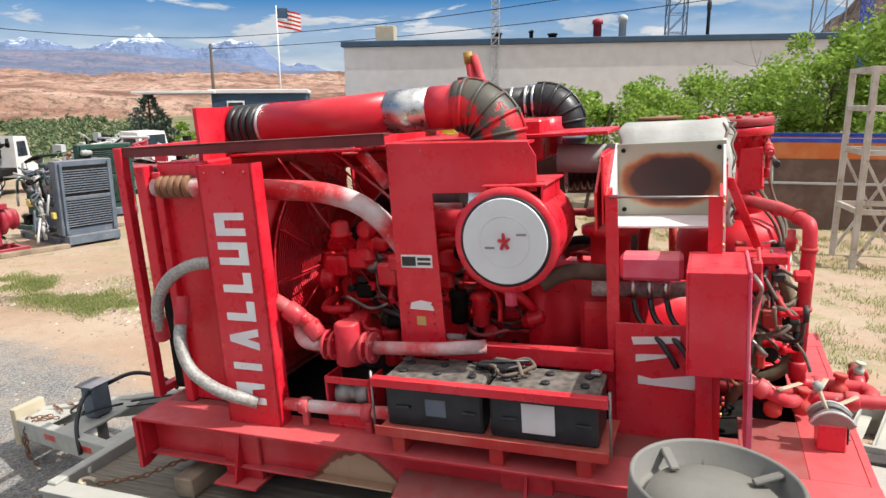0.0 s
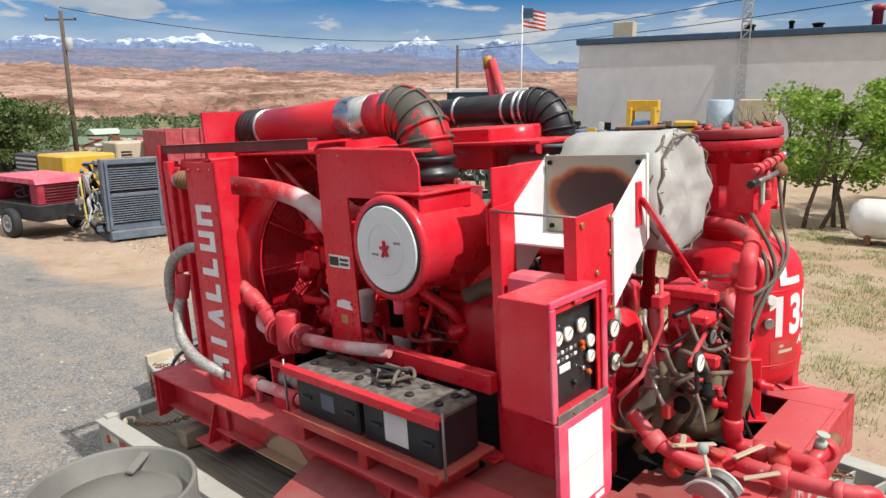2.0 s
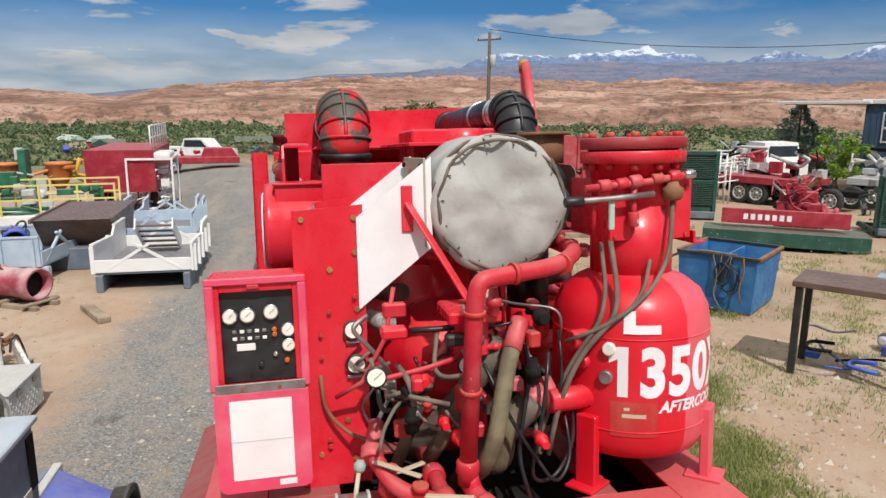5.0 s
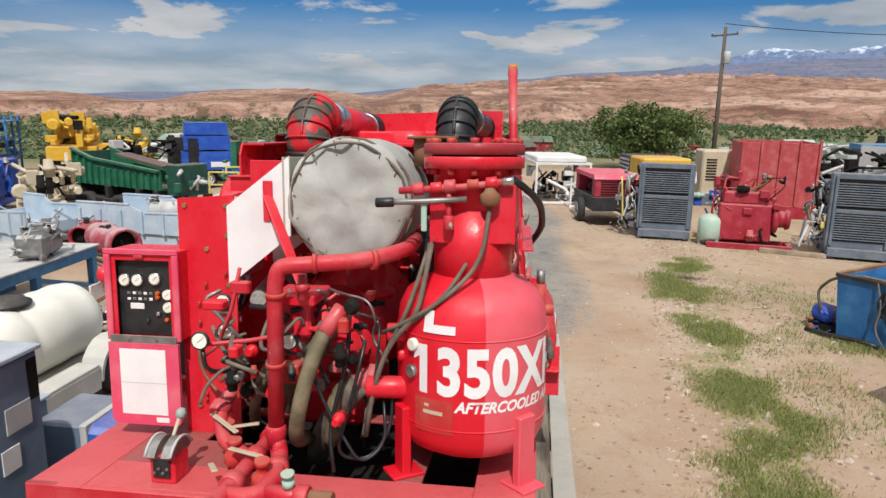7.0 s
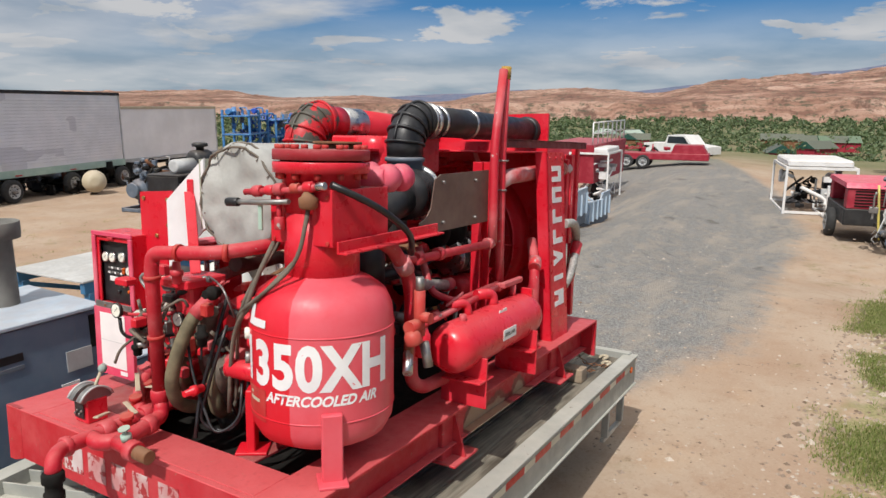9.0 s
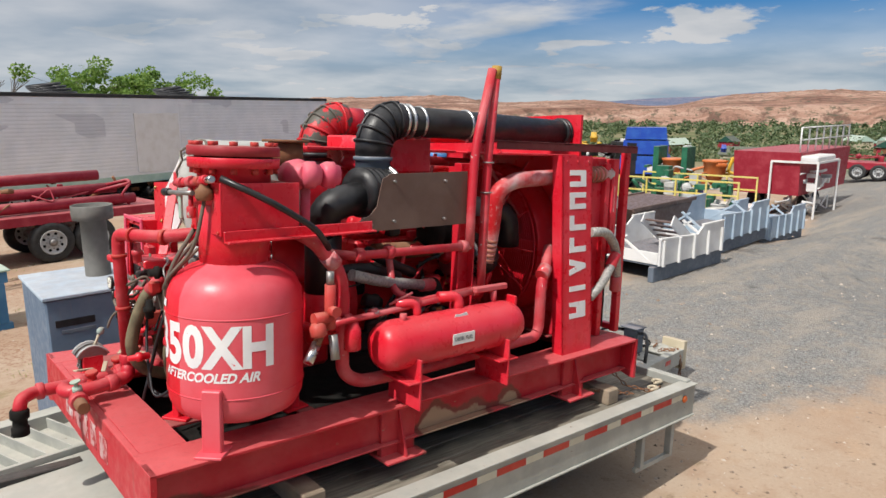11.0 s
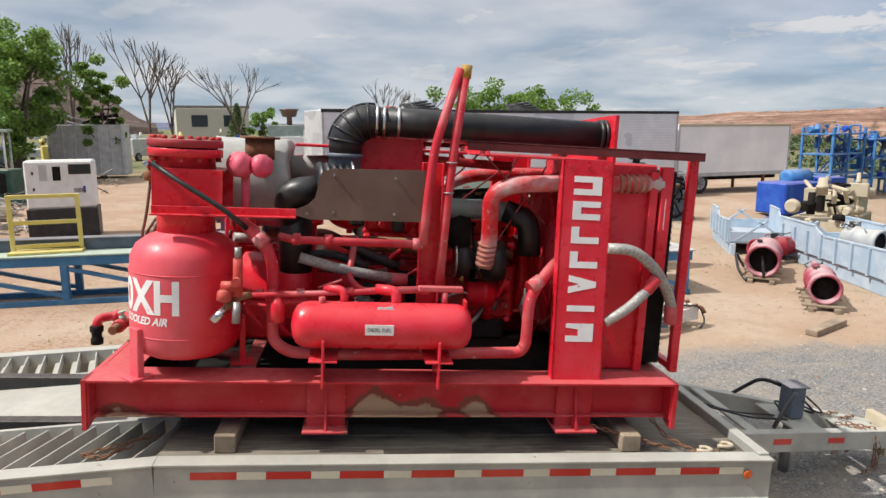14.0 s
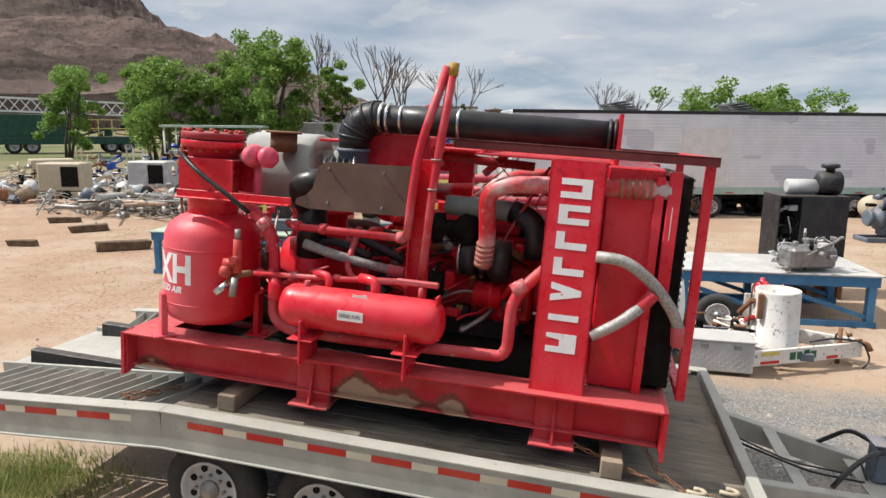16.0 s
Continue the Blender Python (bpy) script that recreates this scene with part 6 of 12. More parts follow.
for x in (-0.2, 0.05, 0.30, 0.62, 0.80, 0.88):
    cyl(bm, (x, 1.0, 0.59 - x * 0.045), (x + 0.05, 1.0, 0.588 - x * 0.045), 0.030, 8)
P_("manifold_pipe", bm, RED_PIPE)
bm = bm_new()
pipe(bm, [(0.96, 1.02, 0.545), (1.04, 1.08, 0.54), (1.10, 1.12, 0.47)], 0.024, 0.05, 12)
P_("drain_hose", bm, RUST)
bm = bm_new()
cyl(bm, (1.09, 1.11, 0.48), (1.17, 1.16, 0.40), 0.027, 10)
P_("hose_end", bm, CHROME)
bm = bm_new()
lathe(bm, (0.79, 1.0, 0.36), (0, 0, 1), [(0, 0.03), (0.01, 0.05), (0.13, 0.05), (0.14, 0.04), (0.18, 0.03)], 18)
P_("moisture_trap", bm, RED)
bm = bm_new()
pipe(bm, [(1.08, 0.90, 1.05), (1.02, 0.95, 1.01), (0.86, 0.95, 0.84), (0.825, 0.95, 0.70), (0.825, 0.95, 0.22), (0.72, 0.96, 0.145), (0.30, 0.98, 0.14), (-0.86, 0.95, 0.16), (-0.90, 0.95, 0.22), (-0.905, 0.95, 0.55), (-1.0, 0.90, 0.68), (-1.12, 0.82, 0.80)], 0.040, 0.12, 16)
P_("return_pipe", bm, RED_PIPE, "long red return pipe")
for a, b in (((0.935, 0.95, 0.925), (0.88, 0.95, 0.865)), ((-0.90, 0.95, 0.62), (-0.98, 0.92, 0.67))):
    bm = bm_new()
    cyl(bm, a, b, 0.050, 14)
    P_("sleeve_joint", bm, PATCHED)
# brass and red valve cluster on the tank's flank
bm = bm_new()
cyl(bm, (1.02, 1.13, 0.56), (1.02, 1.13, 0.80), 0.030, 12)
cyl(bm, (1.02, 1.13, 0.62), (1.12, 1.13, 0.62), 0.035, 12)
cyl(bm, (1.02, 1.13, 0.66), (1.02, 1.20, 0.66), 0.030, 8)
lathe(bm, (1.10, 1.13, 0.60), (0, 0.4, -1), [(0, 0.03), (0.02, 0.045), (0.07, 0.045), (0.08, 0.02)], 14)
P_("relief_valve", bm, RED_RUST)
bm = bm_new()
cyl(bm, (1.02, 1.13, 0.80), (1.02, 1.13, 0.87), 0.022, 8)
cyl(bm, (1.02, 1.16, 0.53), (1.02, 1.19, 0.40), 0.026, 10)
P_("valve_stem", bm, STEEL)

# horizontal fuel vessel on the deck
bm = bm_new()
lathe(bm, (0.69, 1.085, 0.375), (-1, 0, 0), [(0.0, 0.03), (0.008, 0.08), (0.03, 0.12), (0.07, 0.145), (0.12, 0.152), (1.05, 0.152), (1.10, 0.145), (1.145, 0.12), (1.165, 0.08), (1.172, 0.03)], 36)
ves = P_("fuel_vessel", bm, RED, "horizontal red fuel vessel")
for x in (0.48, -0.26):
    bm = bm_new()
    box(bm, x - 0.008, x + 0.008, 0.95, 1.26, 0.0, 0.31, 0.003)
    box(bm, x - 0.09, x + 0.09, 1.0, 1.26, 0.17, 0.182, 0.003)
    part("saddle", bm, RED, ves)
m = Matrix.Translation((0.13, 1.085 + 0.1535, 0.385)) @ Matrix.Rotation(math.pi, 4, "Z") @ Matrix.Rotation(math.pi / 2, 4, "X")
bm = bm_new()
box(bm, -0.09, 0.09, -0.034, 0.034, -0.004, 0.001, 0.0008, m)
part("label_plate", bm, PAPER, ves)
text_part("DIESEL FUEL", 0.034, m @ Matrix.Translation((0, 0, 0.0015)), PANEL_BLACK, ves, "label_lettering", 0.0006, None, 0.82)
bm = bm_new()
prism(bm, [(0.03, 0.495), (0.15, 0.50), (0.14, 0.52), (0.10, 0.515), (0.05, 0.525)], "y", 1.165, 1.168)
part("torn_sticker", bm, PAPER, ves)
for x, d in ((0.02, 0.13), (0.36, -0.02)):
    bm = bm_new()
    pipe(bm, [(x, 1.06, 0.50), (x, 1.05, 0.60), (x + 0.13, 1.0, 0.60)], 0.034 if d > 0 else 0.026, 0.06, 12)
    part("vessel_elbow", bm, RED, ves)
bm = bm_new()
cyl(bm, (0.50, 1.10, 0.50), (0.50, 1.10, 0.56), 0.022, 8)
cyl(bm, (-0.30, 1.05, 0.50), (-0.30, 1.05, 0.60), 0.022, 8)
box(bm, -0.42, -0.12, 1.03, 1.07, 0.60, 0.64, 0.008)
part("plug", bm, RED_PIPE, ves)
bm = bm_new()
box(bm, -0.44, -0.42, 1.05, 1.14, 0.38, 0.56, 0.003)
part("lifting_ear", bm, RED, ves)
bm = bm_new()
tube(bm, [(0.53, 1.0, 0.60), (0.38, 1.03, 0.66)], 0.008, 8)
part("valve_lever", bm, RED_PIPE, ves)

# coolant pipes both sides, braided hoses
bm = bm_new()
pipe(bm, [(-1.84, 0.82, 1.37), (-1.40, 0.80, 1.35), (-0.80, 0.74, 1.32), (-0.64, 0.70, 1.24), (-0.66, 0.64, 0.88), (-0.635, 0.62, 0.70)], 0.060, 0.14, 18)
P_("coolant_pipe", bm, PATCHED, "red coolant pipe with bare patches")
bm = bm_new()
for k in range(5):
    cyl(bm, (-0.652 + 0.003 * k, 0.635 - 0.004 * k, 0.88 - 0.036 * k), (-0.65 + 0.003 * k, 0.63 - 0.004 * k, 0.855 - 0.036 * k), 0.070, 16, cham=0.006)
for k in range(6):
    cyl(bm, (-1.52 - 0.045 * k, 0.806, 1.355 + 0.002 * k), (-1.55 - 0.045 * k, 0.806, 1.357 + 0.002 * k), 0.070, 16, cham=0.006)
P_("hose_wrap", bm, plain("wrap_rubber", (0.34, 0.13, 0.09), 0.8))
bm = bm_new()
pipe(bm, [(-1.80, -0.82, 1.36), (-1.30, -0.80, 1.34), (-0.72, -0.72, 1.30), (-0.50, -0.66, 1.22), (-0.32, -0.62, 1.02), (-0.26, -0.55, 0.80)], 0.058, 0.16, 18)
P_("coolant_pipe", bm, PATCHED)
bm = bm_new()
for k in range(5):
    cyl(bm, (-1.76 + 0.05 * k, -0.818, 1.36), (-1.72 + 0.05 * k, -0.816, 1.36), 0.068, 16, cham=0.006)
P_("hose_wrap", bm, RUST)
bm = bm_new()
pipe(bm, [(-0.42, -0.50, 1.30), (-0.60, -0.45, 1.48)], 0.035, 0.05, 12)
pipe(bm, [(-0.30, -0.55, 1.16), (0.0, -0.45, 1.14)], 0.045, 0.05, 14)
P_("short_pipe", bm, PATCHED)
bm = bm_new()
pipe(bm, [(-0.30, 0.40, 1.10), (-0.80, 0.45, 1.10), (-0.98, 0.50, 1.04), (-1.0, 0.50, 0.80)], 0.075, 0.14, 18)
P_("coolant_hose", bm, HOSE_GREEN, "grey-green rubber coolant hose")
bm = bm_new()
pipe(bm, [(-0.80, 0.45, 1.10), (-0.98, 0.50, 1.04), (-1.0, 0.50, 0.78)], 0.085, 0.14, 18)
P_("coolant_hose", bm, RUBBER)
bm = bm_new()
pipe(bm, [(-0.05, 0.10, 1.45), (-0.9, 0.12, 1.42)], 0.035, 0.05, 12)
P_("vent_pipe", bm, RED_PIPE)
BRAID = plain("braided_hose", (0.36, 0.35, 0.33), 0.55, 0.3, 0.3, 60)
for pts, r, mt in (([(-1.42, 0.98, 0.92), (-1.60, 1.0, 0.92), (-1.80, 0.96, 0.78), (-1.95, 0.88, 0.58), (-2.0, 0.85, 0.46)], 0.038, BRAID),
                   ([(-1.44, 1.0, 0.40), (-1.60, 1.0, 0.50), (-1.76, 0.97, 0.65)], 0.036, BRAID),
                   ([(-1.30, -0.93, 0.93), (-1.45, -0.98, 0.94), (-1.62, -1.02, 0.86), (-1.74, -1.02, 0.70), (-1.76, -1.0, 0.53)], 0.036, BRAID),
                   ([(-1.57, -0.98, 0.66), (-1.57, -1.06, 0.52), (-1.50, -1.10, 0.34), (-1.30, -1.10, 0.22), (-1.10, -1.02, 0.14)], 0.036, BRAID),
                   ([(0.67, 0.80, 0.76), (0.40, 0.76, 0.68), (0.02, 0.70, 0.61)], 0.036, BRAID),
                   ([(0.42, 0.60, 0.86), (0.20, 0.55, 0.75), (-0.02, 0.52, 0.66)], 0.036, RUBBER),
                   ([(0.78, 0.55, 0.70), (0.50, 0.62, 0.78), (0.2, 0.66, 0.68)], 0.032, RUBBER),
                   ([(1.55, 0.15, 0.66), (1.50, 0.05, 0.50), (1.36, -0.10, 0.25), (1.20, -0.2, 0.05)], 0.052, HOSE_GREY),
                   ([(1.56, 0.30, 0.40), (1.52, 0.22, 0.30), (1.42, 0.08, 0.10), (1.3, 0.0, -0.1)], 0.058, HOSE_GREY),
                   ([(1.05, -0.20, 0.80), (0.80, -0.30, 0.76), (0.55, -0.30, 0.78), (0.40, -0.34, 0.70)], 0.045, HOSE_GREY),
                   ([(1.30, -0.30, 0.72), (1.10, -0.38, 0.70), (0.70, -0.45, 0.72)], 0.04, BRAID)):
    bm = bm_new()
    pipe(bm, pts, r, 0.22, 14)
    P_("hose", bm, mt, "braided steel hose" if mt is BRAID else "")
for p, q in (((-1.985, 0.855, 0.50), (-2.0, 0.84, 0.36)), ((-1.73, 0.97, 0.62), (-1.80, 0.97, 0.72)), ((-1.76, -1.0, 0.60), (-1.77, -0.98, 0.46)), ((-1.575, -0.98, 0.74), (-1.57, -1.02, 0.58)), ((0.05, 0.70, 0.61), (-0.07, 0.68, 0.60))):
    bm = bm_new()
    cyl(bm, p, q, 0.045, 12, cham=0.006)
    P_("hose_end", bm, RED_PIPE)

# strainer and pump on the battery side
bm = bm_new()
cyl(bm, (-0.56, -0.86, 0.36), (-0.56, -0.86, 0.60), 0.078, 24, r1=0.072, cham=0.012)
pipe(bm, [(-0.72, -0.86, 0.46), (-0.40, -0.86, 0.46)], 0.04, 0.05, 14)
P_("strainer", bm, RED_PIPE)
for x in (-0.70, -0.655, -0.465, -0.42):
    bm = bm_new()
    cyl(bm, (x, -0.86, 0.46), (x + 0.02, -0.86, 0.46), 0.085, 20, cham=0.003)
    fl = P_("pipe_flange", bm, RED_PIPE)
    for k in range(4):
        a = math.pi / 4 + k * math.pi / 2
        bm = bm_new()
        cyl(bm, (x - 0.01, -0.86 + 0.065 * math.cos(a), 0.46 + 0.065 * math.sin(a)), (x + 0.03, -0.86 + 0.065 * math.cos(a), 0.46 + 0.065 * math.sin(a)), 0.010, 6)
        part("bolt", bm, RED_PIPE, fl)
bm = bm_new()
pipe(bm, [(-0.42, -0.86, 0.46), (-0.05, -0.84, 0.47), (0.2, -0.75, 0.47)], 0.036, 0.06, 14)
P_("water_pipe", bm, PATCHED)
bm = bm_new()
pipe(bm, [(-0.72, -0.86, 0.46), (-0.86, -0.86, 0.47), (-0.90, -0.80, 0.55)], 0.045, 0.06, 14)
pipe(bm, [(-0.76, -0.86, 0.56), (-0.90, -0.88, 0.66), (-1.10, -0.90, 0.78)], 0.040, 0.06, 14)
P_("water_pipe", bm, PATCHED)
bm = bm_new()
cyl(bm, (-0.84, -0.87, 0.60), (-0.92, -0.89, 0.67), 0.056, 12, cham=0.006)
cyl(bm, (-0.74, -0.86, 0.50), (-0.80, -0.86, 0.58), 0.054, 12, cham=0.006)
P_("coupling", bm, RED_PIPE)
bm = bm_new()
box(bm, -0.70, -0.42, -0.93, -0.76, 0.0, 0.02, 0.004)
box(bm, -0.70, -0.685, -0.93, -0.76, 0.02, 0.30, 0.004)
box(bm, -0.435, -0.42, -0.93, -0.76, 0.02, 0.30, 0.004)
box(bm, -0.70, -0.42, -0.93, -0.92, 0.26, 0.30, 0.004)
box(bm, -0.70, -0.42, -0.93, -0.92, 0.02, 0.10, 0.004)
P_("pump_cradle", bm, RED)
bm = bm_new()
lathe(bm, (-0.66, -0.85, 0.18), (1, 0, 0), [(0, 0.05), (0.01, 0.07), (0.08, 0.07), (0.09, 0.05), (0.13, 0.05), (0.14, 0.065), (0.20, 0.065), (0.21, 0.03)], 20)
P_("feed_pump", bm, STEEL)
bm = bm_new()
pipe(bm, [(-1.05, -0.95, 0.115), (-0.3, -0.94, 0.125), (0.3, -0.90, 0.125)], 0.036, 0.05, 14)
P_("suction_pipe", bm, PATCHED)
for x in (-0.86, -0.46):
    bm = bm_new()
    cyl(bm, (x, -0.95, 0.12), (x + 0.06, -0.95, 0.12), 0.050, 10, cham=0.006)
    box(bm, x + 0.01, x + 0.05, -0.965, -0.935, 0.0, 0.08, 0.004)
    P_("coupling", bm, RED_PIPE)
bm = bm_new()
box(bm, -0.30, 0.84, -0.70, -0.64, 0.36, 0.46, 0.006)
box(bm, -0.30, 0.84, -0.70, -0.58, 0.0, 0.012, 0.003)
P_("rear_rail", bm, RED)

# pipework and valve block at the tank end
bm = bm_new()
pipe(bm, [(1.20, 0.50, 1.04), (1.48, 0.52, 1.03), (1.66, 0.36, 1.0), (1.76, 0.00, 0.98), (1.76, -0.02, 0.90), (1.72, -0.05, 0.16)], 0.036, 0.10, 18)
P_("discharge_pipe", bm, RED_PIPE, "worn red discharge pipe")
for p, q in (((1.72, 0.16, 0.99), (1.725, 0.14, 0.99)), ((1.757, -0.02, 0.86), (1.756, -0.02, 0.84)), ((1.74, -0.035, 0.54), (1.739, -0.035, 0.52)), ((1.64, 0.38, 1.0), (1.625, 0.40, 1.0))):
    bm = bm_new()
    cyl(bm, p, q, 0.044, 18)
    P_("pipe_clamp", bm, RED_RUST)
bm = bm_new()
lathe(bm, (1.722, -0.05, 0.24), (0, 0, -1), [(0, 0.040), (0.01, 0.048), (0.05, 0.048), (0.06, 0.042), (0.10, 0.042)], 18)
P_("coupling", bm, RED_PIPE)
bm = bm_new()
box(bm, 1.752, 1.758, -0.06, -0.005, 0.60, 0.70, 0.002)
P_("pipe_label", bm, PAPER)
for pts, r_ in (([(1.722, -0.05, 0.18), (1.73, -0.03, 0.10), (1.92, 0.02, 0.085), (2.05, 0.01, 0.08), (2.08, -0.06, 0.075), (2.05, -0.14, 0.07)], 0.040),
                ([(1.22, -0.16, 0.10), (1.69, -0.15, 0.085), (1.95, -0.15, 0.075), (2.22, -0.13, 0.075), (2.29, -0.06, 0.07), (2.30, -0.05, 0.0)], 0.036),
                ([(1.40, -0.38, 0.30), (1.52, -0.42, 0.22), (1.66, -0.34, 0.12), (1.76, -0.16, 0.085)], 0.034),
                ([(2.03, 0.02, 0.08), (2.05, 0.22, 0.085)], 0.036)):
    bm = bm_new()
    pipe(bm, pts, r_, 0.07, 16)
    P_("outlet_pipe", bm, RED_PIPE)
for a, b in (((1.50, -0.155, 0.093), (1.56, -0.155, 0.09)), ((1.70, -0.15, 0.085), (1.77, -0.15, 0.083)), ((1.93, -0.15, 0.077), (2.0, -0.15, 0.075)), ((2.16, -0.142, 0.072), (2.20, -0.141, 0.072)), ((1.80, -0.01, 0.09), (1.86, 0.005, 0.088)), ((2.05, 0.16, 0.085), (2.052, 0.22, 0.085)), ((1.50, -0.41, 0.235), (1.55, -0.42, 0.20))):
    bm = bm_new()
    cyl(bm, a, b, 0.050, 12, cham=0.006)
    P_("coupling", bm, RED_PIPE)
bm = bm_new()
cyl(bm, (2.052, 0.22, 0.085), (2.056, 0.32, 0.085), 0.034, 14, cham=0.004)
P_("pipe_stub", bm, RUST, "rusty open pipe stub")
bm = bm_new()
lathe(bm, (2.30, -0.05, 0.02), (0, 0, -1), [(0, 0.042), (0.01, 0.05), (0.05, 0.05), (0.06, 0.038), (0.10, 0.038), (0.105, 0.046), (0.15, 0.046)], 16)
P_("hose_end", bm, DARK, "dark drain valve on the pipe end")
bm = bm_new()
lathe(bm, (2.04, 0.13, 0.12), (0.2, 0, 1), [(0, 0.026), (0.03, 0.026), (0.035, 0.012), (0.055, 0.010), (0.058, 0.028), (0.066, 0.028)], 14)
P_("gate_valve", bm, MINT)
for a, b in (((1.60, -0.42, 0.22), (1.72, -0.24, 0.19)), ((1.80, -0.24, 0.15), (1.86, -0.06, 0.15)), ((1.62, -0.36, 0.16), (1.56, -0.20, 0.17)), ((1.86, -0.30, 0.10), (1.98, -0.22, 0.13))):
    bm = bm_new()
    strut(bm, a, b, 0.026, 0.010)
    P_("valve_lever", bm, BEIGE, "yellowed valve lever")
for x, y, z in ((1.58, -0.36, 0.10), (1.72, -0.26, 0.08), (1.92, -0.04, 0.09)):
    bm = bm_new()
    lathe(bm, (x, y, z - 0.05), (0.1, 0.1, 1), [(0, 0.03), (0.02, 0.045), (0.06, 0.045), (0.075, 0.026), (0.11, 0.024), (0.115, 0.036), (0.135, 0.034)], 10)
    P_("ball_valve", bm, RED_RUST)
# thick oil hoses drop from the valve block to the air end
for pts, r_ in (([(1.60, 0.20, 0.72), (1.66, 0.15, 0.64), (1.71, 0.10, 0.48), (1.74, 0.06, 0.30), (1.66, 0.02, 0.14), (1.45, 0.0, 0.06)], 0.036),
                ([(1.53, 0.32, 0.40), (1.53, 0.22, 0.38), (1.55, 0.17, 0.28), (1.53, 0.16, 0.10), (1.40, 0.1, 0.04)], 0.040),
                ([(1.42, 0.10, 0.62), (1.50, 0.04, 0.52), (1.56, -0.08, 0.32), (1.46, -0.16, 0.14)], 0.034),
                ([(1.36, -0.05, 0.60), (1.46, -0.18, 0.45), (1.48, -0.26, 0.25), (1.38, -0.30, 0.08)], 0.028)):
    bm = bm_new()
    pipe(bm, pts, r_, 0.14, 16)
    hz_ = P_("oil_hose", bm, OLIVE_HOSE, "thick olive rubber oil hose")
    bm = bm_new()
    a, b = Vector(pts[0]), Vector(pts[1])
    pipe(bm, [a - (b - a) * 0.5, a, a.lerp(b, 0.8)], r_ * 1.12, 0.05, 14)
    part("hose_cuff", bm, RED_PIPE, hz_)
for pts, r_ in (([(1.60, 0.34, 0.62), (1.66, 0.30, 0.40), (1.70, 0.22, 0.10), (1.62, 0.36, 0.05), (1.60, 0.46, 0.20), (1.56, 0.46, 0.42)], 0.009),
                ([(1.50, 0.24, 0.74), (1.60, 0.26, 0.55), (1.66, 0.18, 0.20), (1.72, 0.22, 0.03)], 0.010),
                ([(1.62, 0.05, 0.60), (1.68, 0.16, 0.34), (1.70, 0.34, 0.06), (1.62, 0.44, 0.14), (1.58, 0.42, 0.34)], 0.008),
                ([(1.56, 0.40, 0.70), (1.62, 0.40, 0.50), (1.60, 0.34, 0.22), (1.50, 0.30, 0.06)], 0.007)):
    bm = bm_new()
    pipe(bm, pts, r_, 0.14, 8)
    P_("control_hose", bm, RUBBER)
# throttle quadrant on the deck
bm = bm_new()
box(bm, 1.76, 1.88, -0.58, -0.46, 0.0, 0.13, 0.005)
quad_box = P_("lever_box", bm, RED)
arc = [(1.725 + 0.19 * k / 10, 0.135 + 0.062 * math.sin(math.pi * k / 10) ** 0.7) for k in range(11)]
for y0, y1 in ((-0.575, -0.535), (-0.505, -0.465)):
    bm = bm_new()
    prism(bm, [(a, b) for a, b in arc] + [(1.90, 0.12), (1.74, 0.12)], "y", y0, y1)
    part("quadrant", bm, STEEL, quad_box, "worn steel throttle quadrant")
for y in (-0.58, -0.46):
    bm = bm_new()
    tube(bm, [(a, y, b + 0.002) for a, b in arc], 0.007, 6)
    part("quadrant_rib", bm, GALV, quad_box)
bm = bm_new()
box(bm, 1.885, 1.892, -0.56, -0.48, 0.03, 0.125, 0.003)
part("slot_plate", bm, PANEL_BLACK, quad_box)
for k in range(4):
    bm = bm_new()
    cyl(bm, (1.892, -0.55 + 0.02 * k, 0.055 + 0.02 * (k % 2)), (1.900, -0.55 + 0.02 * k, 0.055 + 0.02 * (k % 2)), 0.007, 8)
    part("screw", bm, STEEL, quad_box)
bm = bm_new()
tube(bm, [(1.82, -0.52, 0.13), (1.77, -0.49, 0.27)], 0.009, 8)
part("lever", bm, BEIGE, quad_box)
bm = bm_new()
lathe(bm, (1.77, -0.49, 0.262), (-0.3, 0.2, 1), [(0, 0.010), (0.01, 0.022), (0.03, 0.024), (0.048, 0.012)], 14)
part("knob", bm, SAGE, quad_box)
# regulators, small valves and tangled lines
rng = random.Random(11)
for k in range(34):
    x, y, z = rng.uniform(1.38, 1.70), rng.uniform(-0.33, 0.36), rng.uniform(0.30, 0.86)
    bm = bm_new()
    if rng.random() < 0.55:
        ax = rng.choice(((1, 0, 0), (0, 1, 0), (0, 0, 1), (0.5, 0.5, 0.2)))
        r, l = rng.uniform(0.012, 0.030), rng.uniform(0.05, 0.12)
        lathe(bm, (x, y, z), ax, [(0, r * 0.7), (0.006, r), (l * 0.35, r), (l * 0.38, r * 1.35), (l * 0.6, r * 1.35), (l * 0.63, r * 0.9), (l, r * 0.8)], 12)
    else:
        a, b, c = (rng.uniform(0.02, 0.05) for _ in range(3))
        box(bm, x - a, x + a, y - b, y + b, z - c, z + c, 0.008)
    P_("valve_fitting", bm, rng.choice((RED_PIPE, RED, RED_RUST, RED_ENGINE, DARK, STEEL, BLACK_PAINT)))
